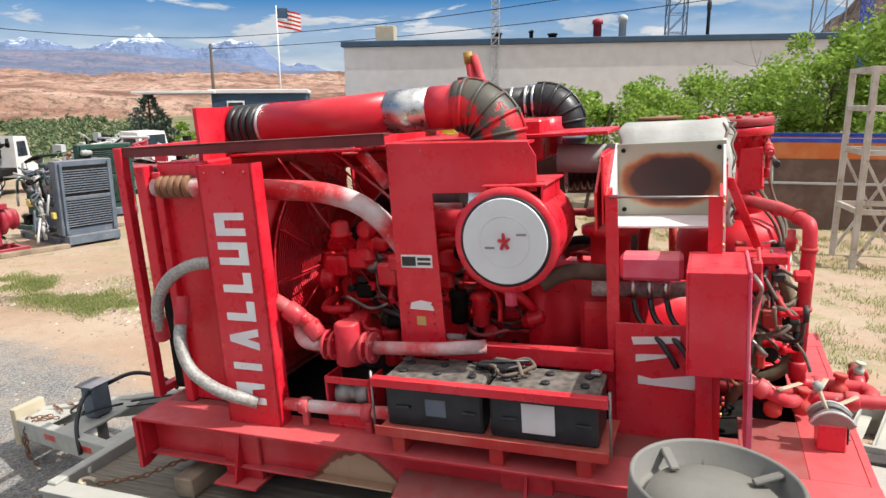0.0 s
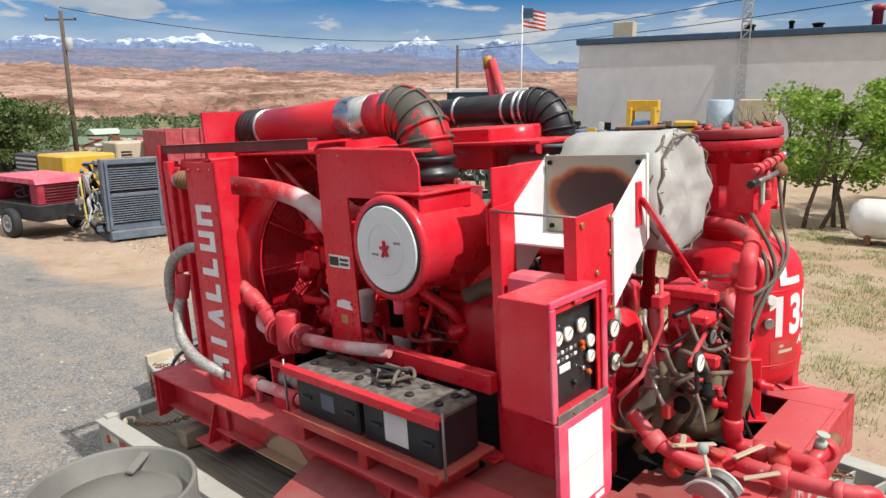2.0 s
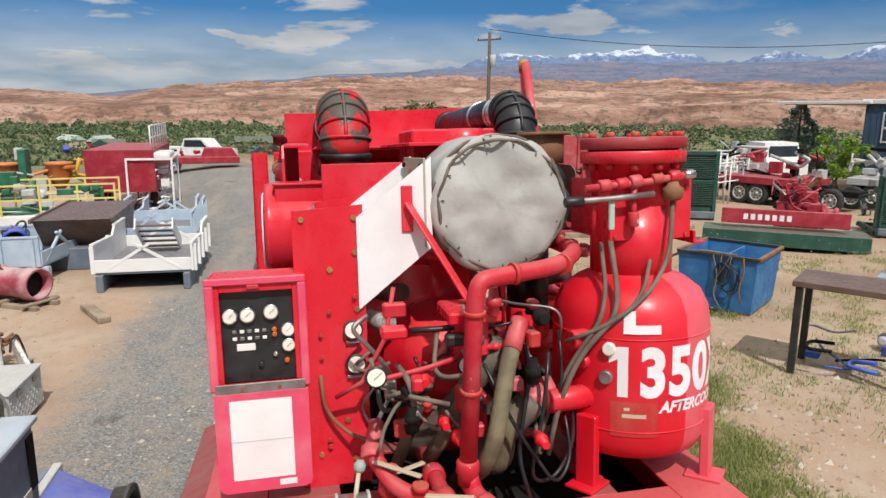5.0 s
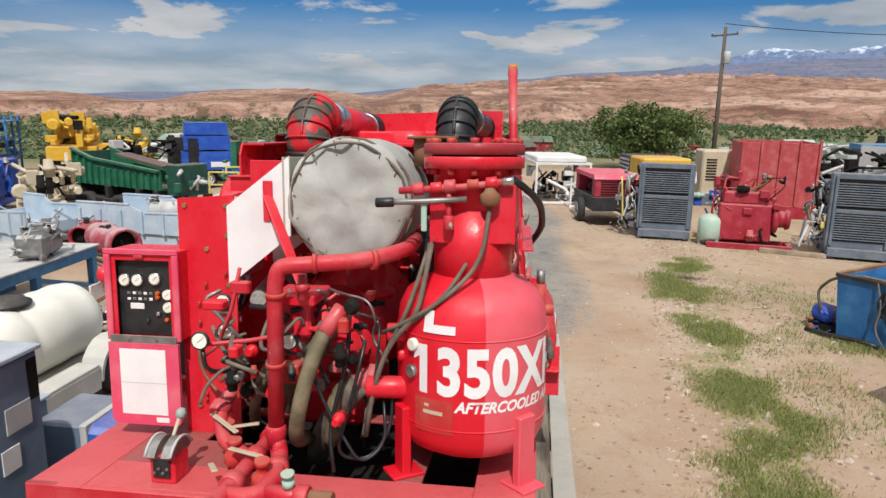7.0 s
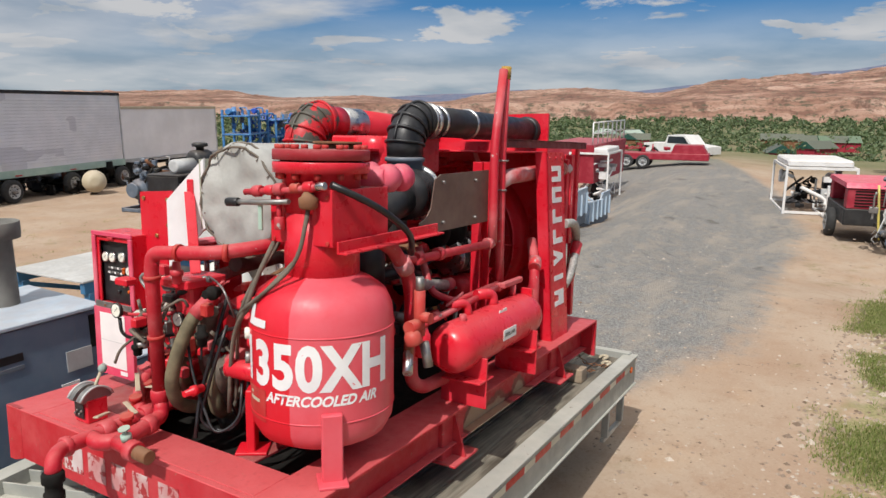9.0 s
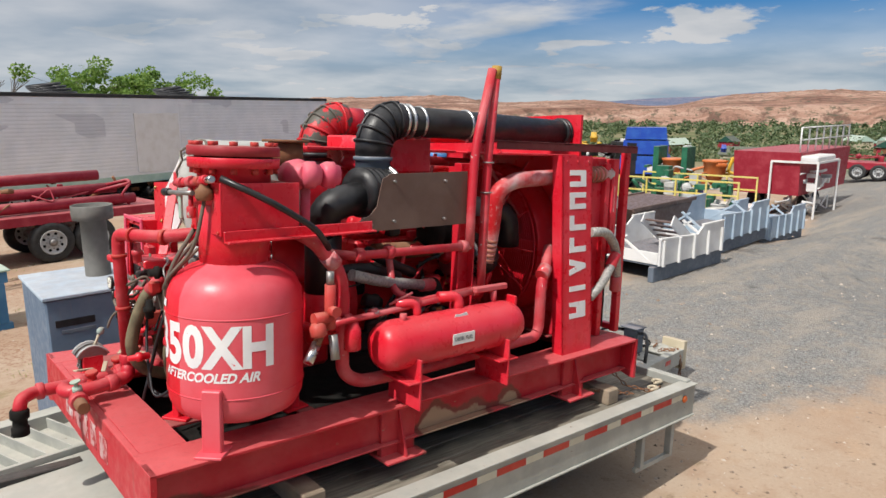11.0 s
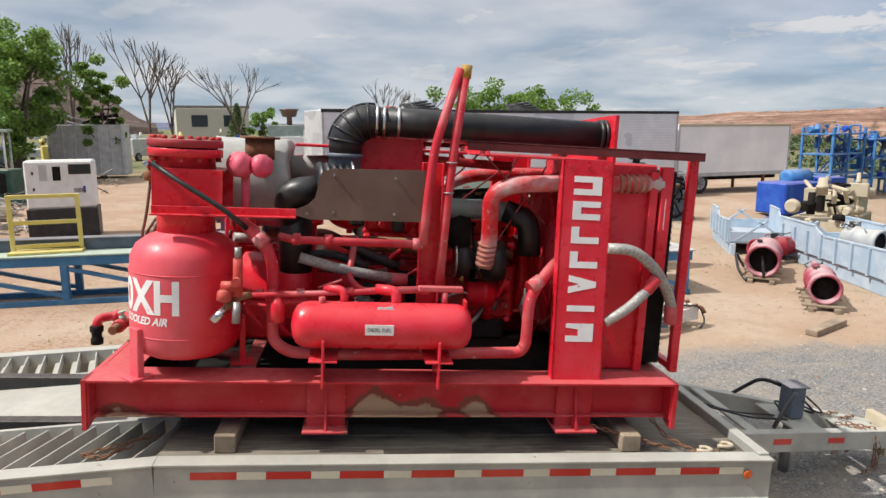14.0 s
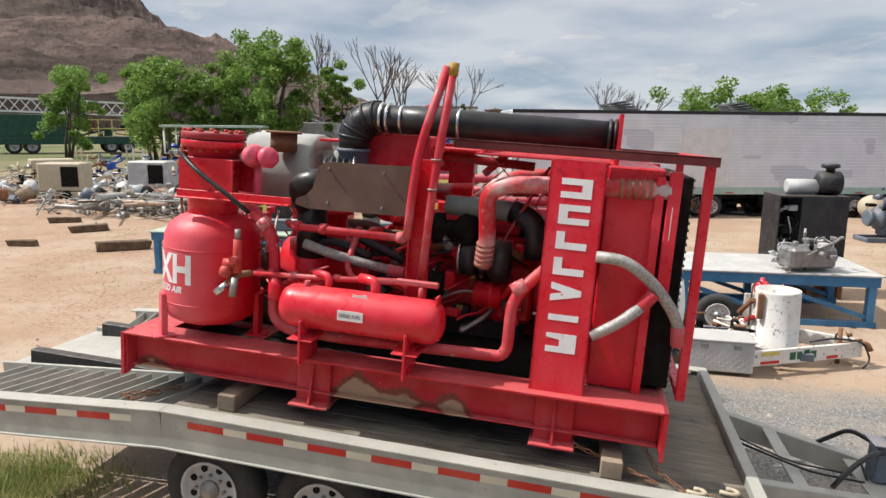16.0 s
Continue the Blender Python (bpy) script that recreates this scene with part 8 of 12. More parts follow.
def cooler_unit(x, y, yaw, mat, seed, label, w=1.3, h=1.95, eng=None, side=1):
    """A radiator cabinet (its grille faces local +x) with an engine beside and behind."""
    t = yard("engine_unit", x, y, yaw, label, "engine", "engine units in the yard")
    rng = random.Random(seed)
    bm = bm_new()
    box(bm, -0.30, 0.0, -w / 2, w / 2, 0.25, h, 0.015)
    part("radiator_case", bm, mat, t)
    bm = bm_new()
    box(bm, 0.0, 0.02, -w / 2 + 0.1, w / 2 - 0.1, 0.42, h - 0.12, 0.004)
    part("grille_backing", bm, DARK, t)
    n = int((h - 0.6) / 0.055)
    for k in range(n):
        bm = bm_new()
        z = 0.45 + k * 0.055
        if abs(z - (0.42 + h - 0.12) / 2) < 0.05:
            continue
        box(bm, 0.02, 0.045, -w / 2 + 0.1, w / 2 - 0.1, z, z + 0.026, 0.003)
        part("slat", bm, mat, t)
    bm = bm_new()
    box(bm, 0.0, 0.05, -w / 2 + 0.08, w / 2 - 0.08, (h + 0.3) / 2 - 0.05, (h + 0.3) / 2 + 0.02, 0.005)
    for s in (-1, 1):
        box(bm, 0.0, 0.06, s * (w / 2 - 0.1) - 0.03, s * (w / 2 - 0.1) + 0.03, 0.3, h - 0.05, 0.005)
    part("grille_frame", bm, mat, t)
    bm = bm_new()
    box(bm, -0.1, 0.16, -w / 2 + 0.05, w / 2 - 0.05, 0.06, 0.26, 0.01)
    part("bumper", bm, SLATE, t)
    bm = bm_new()
    for yy in (-w / 2 + 0.1, w / 2 - 0.1):
        box(bm, -2.3, 0.1, yy - 0.06, yy + 0.06, 0.0, 0.16, 0.008)
    for xx in (-2.2, -1.2, -0.3):
        box(bm, xx, xx + 0.1, -w / 2, w / 2, 0.02, 0.14, 0.006)
    part("skid_rail", bm, mat, t)
    em = eng or mat
    bm = bm_new()
    box(bm, -1.9, -0.55, -0.30, 0.30, 0.25, 1.05, 0.04)
    box(bm, -1.8, -0.65, -0.20, 0.20, 1.05, 1.30, 0.04)
    part("engine_block", bm, em, t)
    bm = bm_new()
    lathe(bm, (-1.5, side * 0.1, h - 0.30), (1, 0, 0), [(0, 0.1), (0.02, 0.16), (0.5, 0.16), (0.52, 0.12), (0.6, 0.1)], 18)
    part("air_filter", bm, BLACK_PAINT, t)
    clutter(t, rng, (-2.0, -w / 2 - 0.05, 0.3), (-0.35, w / 2 + 0.05, h - 0.2), [em, em, mat, STEEL, DARK, GALV], 38, 0.12)
    if side:
        bm = bm_new()
        for zz in (0.5, 1.0, 1.5):
            pipe(bm, [(-0.3, side * (w / 2 + 0.25), zz - 0.3), (-0.3, side * (w / 2 + 0.28), zz), (-0.6, side * (w / 2 + 0.1), zz + 0.1)], 0.045, 0.1, 10)
        part("side_pipe", bm, GALV, t)
        clutter(t, rng, (-0.5, min(side * w / 2, side * (w / 2 + 0.5)), 0.2), (-0.1, max(side * w / 2, side * (w / 2 + 0.5)), h - 0.3), [SLATE, GALV, DARK, STEEL, PALE_YELLOW], 22, 0.08)
    return t


def engine_on_skid(x, y, yaw, mat, seed, label, L=1.5, H=1.2, extra=()):
    t = yard("engine", x, y, yaw, label, "engine", "loose engines in the yard")
    rng = random.Random(seed)
    bm = bm_new()
    for s in (-1, 1):
        box(bm, -L / 2, L / 2, s * 0.33 - 0.05, s * 0.33 + 0.05, 0.0, 0.14, 0.008)
    for xx in (-L / 2, 0, L / 2 - 0.08):
        box(bm, xx, xx + 0.08, -0.36, 0.36, 0.02, 0.12, 0.006)
    part("skid_frame", bm, mat, t)
    bm = bm_new()
    box(bm, -L * 0.38, L * 0.25, -0.22, 0.22, 0.18, H * 0.62, 0.04)
    box(bm, -L * 0.34, L * 0.2, -0.16, 0.16, H * 0.62, H * 0.78, 0.03)
    part("block", bm, mat, t)
    bm = bm_new()
    lathe(bm, (L * 0.25, 0, H * 0.42), (1, 0, 0), [(0, 0.28), (0.03, 0.33), (0.12, 0.33), (0.16, 0.2), (0.30, 0.2), (0.32, 0.25), (0.4, 0.22)], 24)
    part("flywheel_case", bm, mat, t)
    bm = bm_new()
    pipe(bm, [(-L * 0.3, 0.25, H * 0.7), (0, 0.30, H * 0.75), (L * 0.2, 0.25, H * 0.95), (L * 0.2, 0.2, H)], 0.055, 0.12, 12)
    part("exhaust", bm, RUST, t)
    clutter(t, rng, (-L * 0.45, -0.36, 0.2), (L * 0.35, 0.36, H), [mat, mat, mat, STEEL, DARK, *extra], 34, 0.10)
    return t


def motor_pump(x, y, yaw, mat, seed, label, L=1.2, r=0.22, end=None, z=0.0):
    """A drum-shaped motor or pump lying on a pallet of beams."""
    t = yard("pump", x, y, yaw, label, "pump", "pumps on the ground", z)
    rng = random.Random(seed)
    bm = bm_new()
    lathe(bm, (-L / 2, 0, r + 0.14), (1, 0, 0), [(0, r * 0.55), (0.02, r * 0.9), (L * 0.1, r), (L * 0.3, r), (L * 0.31, r * 1.12), (L * 0.36, r * 1.12), (L * 0.37, r), (L * 0.8, r), (L * 0.82, r * 1.1), (L, r * 1.1), (L, r * 0.93), (L * 0.84, r * 0.88)], 26)
    part("drum", bm, mat, t)
    bm = bm_new()
    lathe(bm, (L * 0.36, 0, r + 0.14), (1, 0, 0), [(0.0, r * 0.86), (0.02, r * 0.86), (0.025, r * 0.2)], 22)
    part("bore", bm, DARK, t)
    bm = bm_new()
    for s in (-1, 1):
        box(bm, -L * 0.6, L * 0.6, s * 0.2 - 0.05, s * 0.2 + 0.05, 0.0, 0.07, 0.006)
    for xx in (-L * 0.5, 0, L * 0.45):
        box(bm, xx, xx + 0.09, -0.34, 0.34, 0.07, 0.11, 0.006)
    part("pallet", bm, WOOD, t)
    clutter(t, rng, (-L / 2, -r, 0.15), (L * 0.2, r, r * 2 + 0.22), [mat, mat, STEEL, RUBBER], 12, 0.07)
    return t


def open_frame(x, y, yaw, mat, seed, label, L=2.4, W=1.4, H=1.6, top=True, inside=None, category="frame"):
    """A welded tube frame with machinery inside."""
    t = yard("equipment_frame", x, y, yaw, label, category, "framed equipment")
    rng = random.Random(seed)
    for sx in (-1, 1):
        for sy in (-1, 1):
            bm = bm_new()
            box(bm, sx * L / 2 - 0.035, sx * L / 2 + 0.035, sy * W / 2 - 0.035, sy * W / 2 + 0.035, 0, H, 0.005)
            part("corner_post", bm, mat, t)
    for z in ((0.06, H - 0.03) if top else (0.06,)):
        for s in (-1, 1):
            bm = bm_new()
            box(bm, -L / 2, L / 2, s * W / 2 - 0.03, s * W / 2 + 0.03, z - 0.04, z + 0.04, 0.005)
            part("rail", bm, mat, t)
            bm = bm_new()
            box(bm, s * L / 2 - 0.03, s * L / 2 + 0.03, -W / 2, W / 2, z - 0.04, z + 0.04, 0.005)
            part("rail", bm, mat, t)
    if inside:
        clutter(t, rng, (-L * 0.45, -W * 0.42, 0.12), (L * 0.45, W * 0.42, H * 0.8), inside, 30, 0.16)
    if top:
        bm = bm_new()
        box(bm, -L / 2 + 0.1, L / 2 - 0.3, -W / 2 + 0.05, W / 2 - 0.05, H - 0.03, H + 0.20, 0.05)
        part("roof_tank", bm, mat, t)
    return t


def trough_skid(x, y, yaw, mat, label, L=5.0, W=1.7, H=0.95, base=None, ribs=8, stairs=False):
    """An open steel mud trough: ribbed side walls on a skid, walkway inside."""
    t = yard("mud_trough", x, y, yaw, label, "trough", "steel troughs")
    for s in (-1, 1):
        bm = bm_new()
        prism(bm, [(-L / 2, 0.32), (L / 2, 0.32), (L / 2, H), (L * 0.15, H), (L * 0.05, H - 0.18), (-L / 2, H - 0.10)], "y", s * W / 2 - 0.02, s * W / 2 + 0.02)
        part("side_wall", bm, mat, t)
        for k in range(ribs):
            bm = bm_new()
            xx = -L / 2 + 0.1 + (L - 0.2) * k / (ribs - 1)
            box(bm, xx - 0.03, xx + 0.03, s * (W / 2 + 0.02), s * (W / 2 + 0.07), 0.30, H - 0.12, 0.004)
            part("rib", bm, mat, t)
        bm = bm_new()
        box(bm, -L / 2 - 0.1, L / 2 + 0.1, s * (W / 2 - 0.1) - 0.06, s * (W / 2 - 0.1) + 0.06, 0.0, 0.30, 0.01)
        part("skid_beam", bm, base or mat, t)
        bm = bm_new()
        strut(bm, (L * 0.15, s * W / 2, H + 0.02), (L / 2, s * W / 2, H + 0.02), 0.07, 0.04)
        strut(bm, (-L / 2, s * W / 2, H - 0.08), (L * 0.05, s * W / 2, H - 0.16), 0.07, 0.04)
        part("top_lip", bm, mat, t)
    bm = bm_new()
    box(bm, -L / 2, L / 2, -W / 2 + 0.02, W / 2 - 0.02, 0.30, 0.34, 0.005)
    part("floor_sheet", bm, base or mat, t)
    for xx in (-L / 2, L / 2):
        bm = bm_new()
        box(bm, xx - 0.02, xx + 0.02, -W / 2 + 0.02, W / 2 - 0.02, 0.34, H * 0.62, 0.005)
        for s in (-0.5, 0.5):
            strut(bm, (xx, s * W * 0.8, 0.36), (xx, -s * 0.2, H * 0.9), 0.05)
        part("end_brace", bm, mat, t)
    if stairs:
        for k in range(5):
            bm = bm_new()
            box(bm, L / 2 - 0.5 - 0.16 * k, L / 2 - 0.36 - 0.16 * k, -0.30, 0.35, 0.40 + 0.13 * k, 0.43 + 0.13 * k, 0.004)
            part("stair_tread", bm, BROWN_PLATE, t)
        for s in (-0.32, 0.37):
            bm = bm_new()
            strut(bm, (L / 2 - 0.3, s, 0.42), (L / 2 - 1.2, s, 1.00), 0.03, 0.24)
            part("stair_string", bm, mat, t)
    return t


def box_van(x, y, yaw, L, label, wall, H=2.75, z0=1.15, corrug=True, green=False):
    """A van trailer body on legs and wheels; its long side faces local -y."""
    t = yard("van_trailer", x, y, yaw, label, "trailer", "old van trailers")
    bm = bm_new()
    box(bm, -L / 2, L / 2, 0.0, 2.45, z0, z0 + H, 0.03)
    body = part("van_body", bm, wall, t)
    if corrug:
        n = int(H * 0.86 / 0.115)
        for k in range(n):
            bm = bm_new()
            z = z0 + 0.28 + k * 0.115
            for a, b in ((-L / 2 + 0.12, -L * 0.12), (L * 0.0, L / 2 - 0.12)):
                box(bm, a, b, -0.016, 0.0, z, z + 0.07, 0.01)
            part("corrugation", bm, wall, body)
    for xx in (-L / 2 + 0.05, L / 2 - 0.05):
        bm = bm_new()
        box(bm, xx - 0.04, xx + 0.04, -0.022, 0.0, z0, z0 + H, 0.006)
        part("post_strip", bm, GALV, body)
    bm = bm_new()
    box(bm, -L / 2, L / 2, -0.03, 0.0, z0 + H - 0.10, z0 + H + 0.02, 0.01)
    part("roof_rail", bm, BLACK_PAINT if corrug else BEIGE, body)
    bm = bm_new()
    box(bm, -L / 2, L / 2, -0.035, 0.0, z0 - 0.14, z0 + (0.12 if green else 0.02), 0.01)
    part("base_rail", bm, MINT if green else GALV, body)
    if corrug:
        bm = bm_new()
        box(bm, -L * 0.115, -L * 0.005, -0.03, 0.0, z0 + 0.20, z0 + 2.2, 0.01)
        part("side_door", bm, WHITE, body)
        for k in range(6):
            bm = bm_new()
            a = -L / 2 + 0.4 + k * (L - 1) / 6
            box(bm, a, a + 0.30, -0.04, -0.034, z0 - 0.10, z0 - 0.05, 0.002)
            part("reflective_tape", bm, TAPE_RED, body)
    for xx in (-L * 0.36, -L * 0.28, L * 0.30):
        for yy in (0.25, 2.2):
            if xx > 0:
                bm = bm_new()
                box(bm, xx, xx + 0.12, yy - 0.06, yy + 0.06, 0.0, z0, 0.01)
                part("landing_leg", bm, RUST, t)
            else:
                wheel(t, Matrix.Translation((xx, yy, 0.5)), 0.5, 0.28)
    bm = bm_new()
    for yy in (0.6, 1.8):
        box(bm, -L / 2 + 0.2, L / 2 - 0.2, yy - 0.06, yy + 0.06, z0 - 0.35, z0 - 0.02, 0.01)
    part("chassis_beam", bm, DARK, t)
    return t


def steel_table(x, y, yaw, L, W, H, label, mat=None, top=None):
    t = yard("steel_table", x, y, yaw, label, "table", "blue steel work tables")
    mat = mat or STEEL_BLUE
    bm = bm_new()
    box(bm, -L / 2, L / 2, -W / 2, W / 2, H - 0.03, H, 0.006)
    part("table_top", bm, top or GALV, t)
    for s in (-1, 1):
        bm = bm_new()
        box(bm, -L / 2 + 0.04, L / 2 - 0.04, s * (W / 2 - 0.08) - 0.05, s * (W / 2 - 0.08) + 0.05, H - 0.20, H - 0.03, 0.006)
        part("edge_beam", bm, mat, t)
        bm = bm_new()
        box(bm, -L / 2 + 0.04, L / 2 - 0.04, s * (W / 2 - 0.08) - 0.05, s * (W / 2 - 0.08) + 0.05, 0.0, 0.10, 0.006)
        part("base_beam", bm, mat, t)
        for k in range(4):
            xx = -L / 2 + 0.15 + (L - 0.3) * k / 3
            bm = bm_new()
            box(bm, xx - 0.06, xx + 0.06, s * (W / 2 - 0.08) - 0.06, s * (W / 2 - 0.08) + 0.06, 0.10, H - 0.20, 0.006)
            part("leg", bm, mat, t)
        for k in range(3):
            xx = -L / 2 + 0.15 + (L - 0.3) * k / 3
            bm = bm_new()
            strut(bm, (xx, s * (W / 2 - 0.08), 0.15), (xx + (L - 0.3) / 3, s * (W / 2 - 0.08), H - 0.25), 0.07)
            part("cross_brace", bm, mat, t)
    return t


def leaf_cloud(bm, rng, centre, rad, n, size, droop=0.0):
    """Loose leaf quads filling a lumpy clump."""
    for _ in range(n):
        d = Vector((rng.gauss(0, 1), rng.gauss(0, 1), rng.gauss(0, 1)))
        d.normalize()
        p = Vector(centre) + Vector((d.x * rad[0], d.y * rad[1], d.z * rad[2])) * (rng.random() ** 0.45)
        u = Vector((rng.gauss(0, 1), rng.gauss(0, 1), rng.gauss(0, 1) * 0.7)).normalized()
        w = u.cross(Vector((rng.gauss(0, 1), rng.gauss(0, 1), rng.gauss(0, 1)))).normalized()
        s = size * rng.uniform(0.55, 1.3)
        vs = [bm.verts.new(p + u * s * a + w * s * 0.55 * b) for a, b in ((-1, 0), (0, -1), (1, 0), (0, 1))]
        bm.faces.new(vs)


def tree(x, y, h, w, leaf, seed, label, clumps=26, leaves=170, size=0.10, trunk=0.16, stems=3, low=0.25, name="tree", z=0.0, group="trees"):
    t = yard(name, x, y, 0, label, "tree", group, z)
    rng = random.Random(seed)
    tips = []
    bm = bm_new()
    for s in range(stems):
        a = rng.uniform(0, 6.28)
        p = Vector((rng.uniform(-.15, .15) * stems, rng.uniform(-.15, .15) * stems, -0.05))
        pts, rad = [p], [trunk]
        for k in range(5):
            p = p + Vector((math.cos(a) * w * 0.05 + rng.uniform(-.1, .1), math.sin(a) * w * 0.05 + rng.uniform(-.1, .1), h * 0.15))
            pts.append(p)
            rad.append(trunk * (1 - 0.15 * (k + 1)))
        tube(bm, pts, rad, 8)
        for k in range(2, 6):
            for j in range(3):
                b = rng.uniform(0, 6.28)
                l = w * rng.uniform(0.16, 0.42)
                q = pts[k] + Vector((math.cos(b) * l, math.sin(b) * l, h * rng.uniform(0.02, 0.16)))
                mid = pts[k].lerp(q, 0.5) + Vector((0, 0, -0.04 * h * 0.2))
                tube(bm, [pts[k], mid, q], [rad[k] * 0.5, rad[k] * 0.35, rad[k] * 0.12], 6)
                tips.append(q)
        tips.append(pts[-1])
    part("trunk", bm, BARK, t)
    bm = bm_new()
    for k in range(clumps):
        if k < len(tips):
            c = tips[k]
        else:
            a, r = rng.uniform(0, 6.28), w * 0.46 * rng.random() ** 0.5
            f = rng.random()
            c = Vector((math.cos(a) * r, math.sin(a) * r, h * (low + (0.97 - low) * f)))
            c.x *= 1 - 0.55 * max(0, f - 0.45)
            c.y *= 1 - 0.55 * max(0, f - 0.45)
        rr = w * rng.uniform(0.08, 0.17)
        leaf_cloud(bm, rng, c, (rr, rr, rr * 0.8), leaves, size)
    part("crown", bm, leaf, t)
    return t


def conifer(x, y, h, w, leaf, seed, label, rows_n=15, name="spruce", z=0.0):
    t = yard(name, x, y, 0, label, "tree", "trees", z)
    rng = random.Random(seed)
    bm = bm_new()
    tube(bm, [(0, 0, -0.05), (0, 0, h * 0.95)], [0.16, 0.03], 8)
    part("trunk", bm, BARK, t)
    bm = bm_new()
    for k in range(rows_n):
        f = k / rows_n
        r = w * 0.5 * (1 - f) ** 0.75 * (0.55 + 0.45 * min(1, f * 5 + 0.4))
        n = max(4, int(16 * (1 - f)))
        for j in range(n):
            a = 2 * math.pi * j / n + rng.uniform(-.3, .3)
            rr = r * rng.uniform(0.6, 1.08)
            leaf_cloud(bm, rng, (math.cos(a) * rr * 0.75, math.sin(a) * rr * 0.75, h * (0.06 + 0.9 * f)), (r * 0.34, r * 0.34, h * 0.05), 46, 0.10)
    part("crown", bm, leaf, t)
    return t


def bare_tree(x, y, h, seed, label="bare grey tree without leaves"):
    t = yard("bare_tree", x, y, 0, label, "tree", "bare trees")
    rng = random.Random(seed)
    bm = bm_new()

    def grow(p, d, l, r, n):
        q = p + d * l
        tube(bm, [p, q], [r, r * 0.7], 5, cap=False)
        if n:
            for _ in range(3):
                e = (d + Vector((rng.gauss(0, .28), rng.gauss(0, .28), rng.gauss(0.1, .2)))).normalized()
                grow(q, e, l * rng.uniform(0.6, 0.85), r * 0.62, n - 1)
    grow(Vector((0, 0, 0)), Vector((0, 0, 1)), h * 0.34, h * 0.016, 4)
    part("limb", bm, BARK, t)
    return t


# --- heater beside the camera's start, with its capped vent
ht = yard("heater_cabinet", 1.45, -2.45, 0, "slate blue steel heater cabinet with a capped vent", "heater")
bm = bm_new()
box(bm, -0.60, 0.36, -0.52, 0.50, 0.10, 1.72, 0.015)
part("cabinet_body", bm, SLATE_BLUE, ht)
bm = bm_new()
box(bm, -0.62, 0.38, -0.54, 0.52, 1.72, 1.75, 0.006)
part("cabinet_lid", bm, PALE_BLUE, ht)
bm = bm_new()
box(bm, -0.62, 0.36, -0.5, 0.48, 0.0, 0.10, 0.006)
part("base_frame", bm, BLACK_PAINT, ht)
for a, b, c, d, mt in ((-0.50, -0.30, 1.28, 1.44, GALV), (-0.38, -0.24, 1.05, 1.20, PAPER), (-0.58, -0.50, 1.42, 1.68, DARK), (0.0, 0.30, 1.48, 1.54, PANEL_BLACK), (0.0, 0.26, 1.42, 1.45, SLATE)):
    bm = bm_new()
    box(bm, a, b, 0.50, 0.506, c, d, 0.001)
    part("door_marking", bm, mt, ht)
bm = bm_new()
lathe(bm, (-0.20, -0.10, 1.72), (0, 0, 1), [(0, 0.13), (0.02, 0.11), (0.54, 0.11), (0.55, 0.15)], 28)
part("vent_pipe", bm, GREY_CAP, ht)
bm = bm_new()
lathe(bm, (-0.20, -0.10, 2.27), (0, 0, 1), [(0.0, 0.11), (0.0, 0.170), (0.04, 0.175), (0.125, 0.175), (0.13, 0.170), (0.125, 0.163), (0.07, 0.160), (0.065, 0.14), (0.085, 0.133), (0.09, 0.04)], 44)
part("vent_cap", bm, GREY_CAP, ht, "grey round vent cap with raised rim")
for a in (2.3, 0.6):
    bm = bm_new()
    strut(bm, (-0.20 + 0.165 * math.cos(a), -0.10 + 0.165 * math.sin(a), 2.385), (-0.20 + 0.105 * math.cos(a + 0.15), -0.10 + 0.105 * math.sin(a + 0.15), 2.365), 0.022, 0.01)
    part("cap_tab", bm, GREY_CAP, ht)
fan = yard("blower", -0.45, -2.12, 90, "royal blue duct transition with black outlet ring", "blower")
bm = bm_new()
box(bm, -0.80, -0.36, -0.30, 0.30, 0.0, 0.66, 0.02)
part("blower_case", bm, SLATE_BLUE, fan)
bm = bm_new()
box(bm, -0.36, -0.30, -0.33, 0.33, 0.02, 0.68, 0.006)
part("flange", bm, GALV, fan, "pale sheet metal flange")
bm = bm_new()
loops = []
for k, f in enumerate((0.0, 0.05, 0.5, 0.92, 1.0)):
    g = min(1.0, f / 0.92)
    lp = []
    for j in range(32):
        a = 2 * math.pi * (j + 0.5) / 32
        c_, s_ = math.cos(a), math.sin(a)
        q = 0.31 / max(abs(c_), abs(s_))
        r = q * (1 - g) + 0.215 * g
        lp.append(bm.verts.new((-0.30 + 0.42 * f, r * c_, 0.35 + r * s_)))
    loops.append(lp)
for a, b in zip(loops, loops[1:]):
    for j in range(32):
        bm.faces.new((a[j], a[(j + 1) % 32], b[(j + 1) % 32], b[j]))
part("transition", bm, ROYAL, fan)
bm = bm_new()
lathe(bm, (0.10, 0, 0.35), (1, 0, 0), [(0, 0.218), (0.005, 0.245), (0.09, 0.245), (0.095, 0.262), (0.12, 0.262), (0.124, 0.215), (0.02, 0.208), (0.015, 0.05)], 32)
part("outlet_ring", bm, BLACK_PAINT, fan)
bm = bm_new()
box(bm, -0.20, -0.13, -0.30, -0.26, 0.30, 0.42, 0.006)
part("latch", bm, PANEL_BLACK, fan)
gb = yard("pale_cabinet", 0.02, -3.30, 0, "blue-grey machine box with a pale lid", "cabinet")
bm = bm_new()
box(bm, -0.35, 0.45, -0.4, 0.4, 0.0, 0.80, 0.02)
part("cabinet_body", bm, SLATE_BLUE, gb)
bm = bm_new()
box(bm, -0.37, 0.47, -0.42, 0.42, 0.80, 0.83, 0.008)
part("cabinet_lid", bm, PALE_BLUE, gb)
bm = bm_new()
box(bm, 0.45, 0.455, 0.06, 0.26, 0.55, 0.68, 0.002)
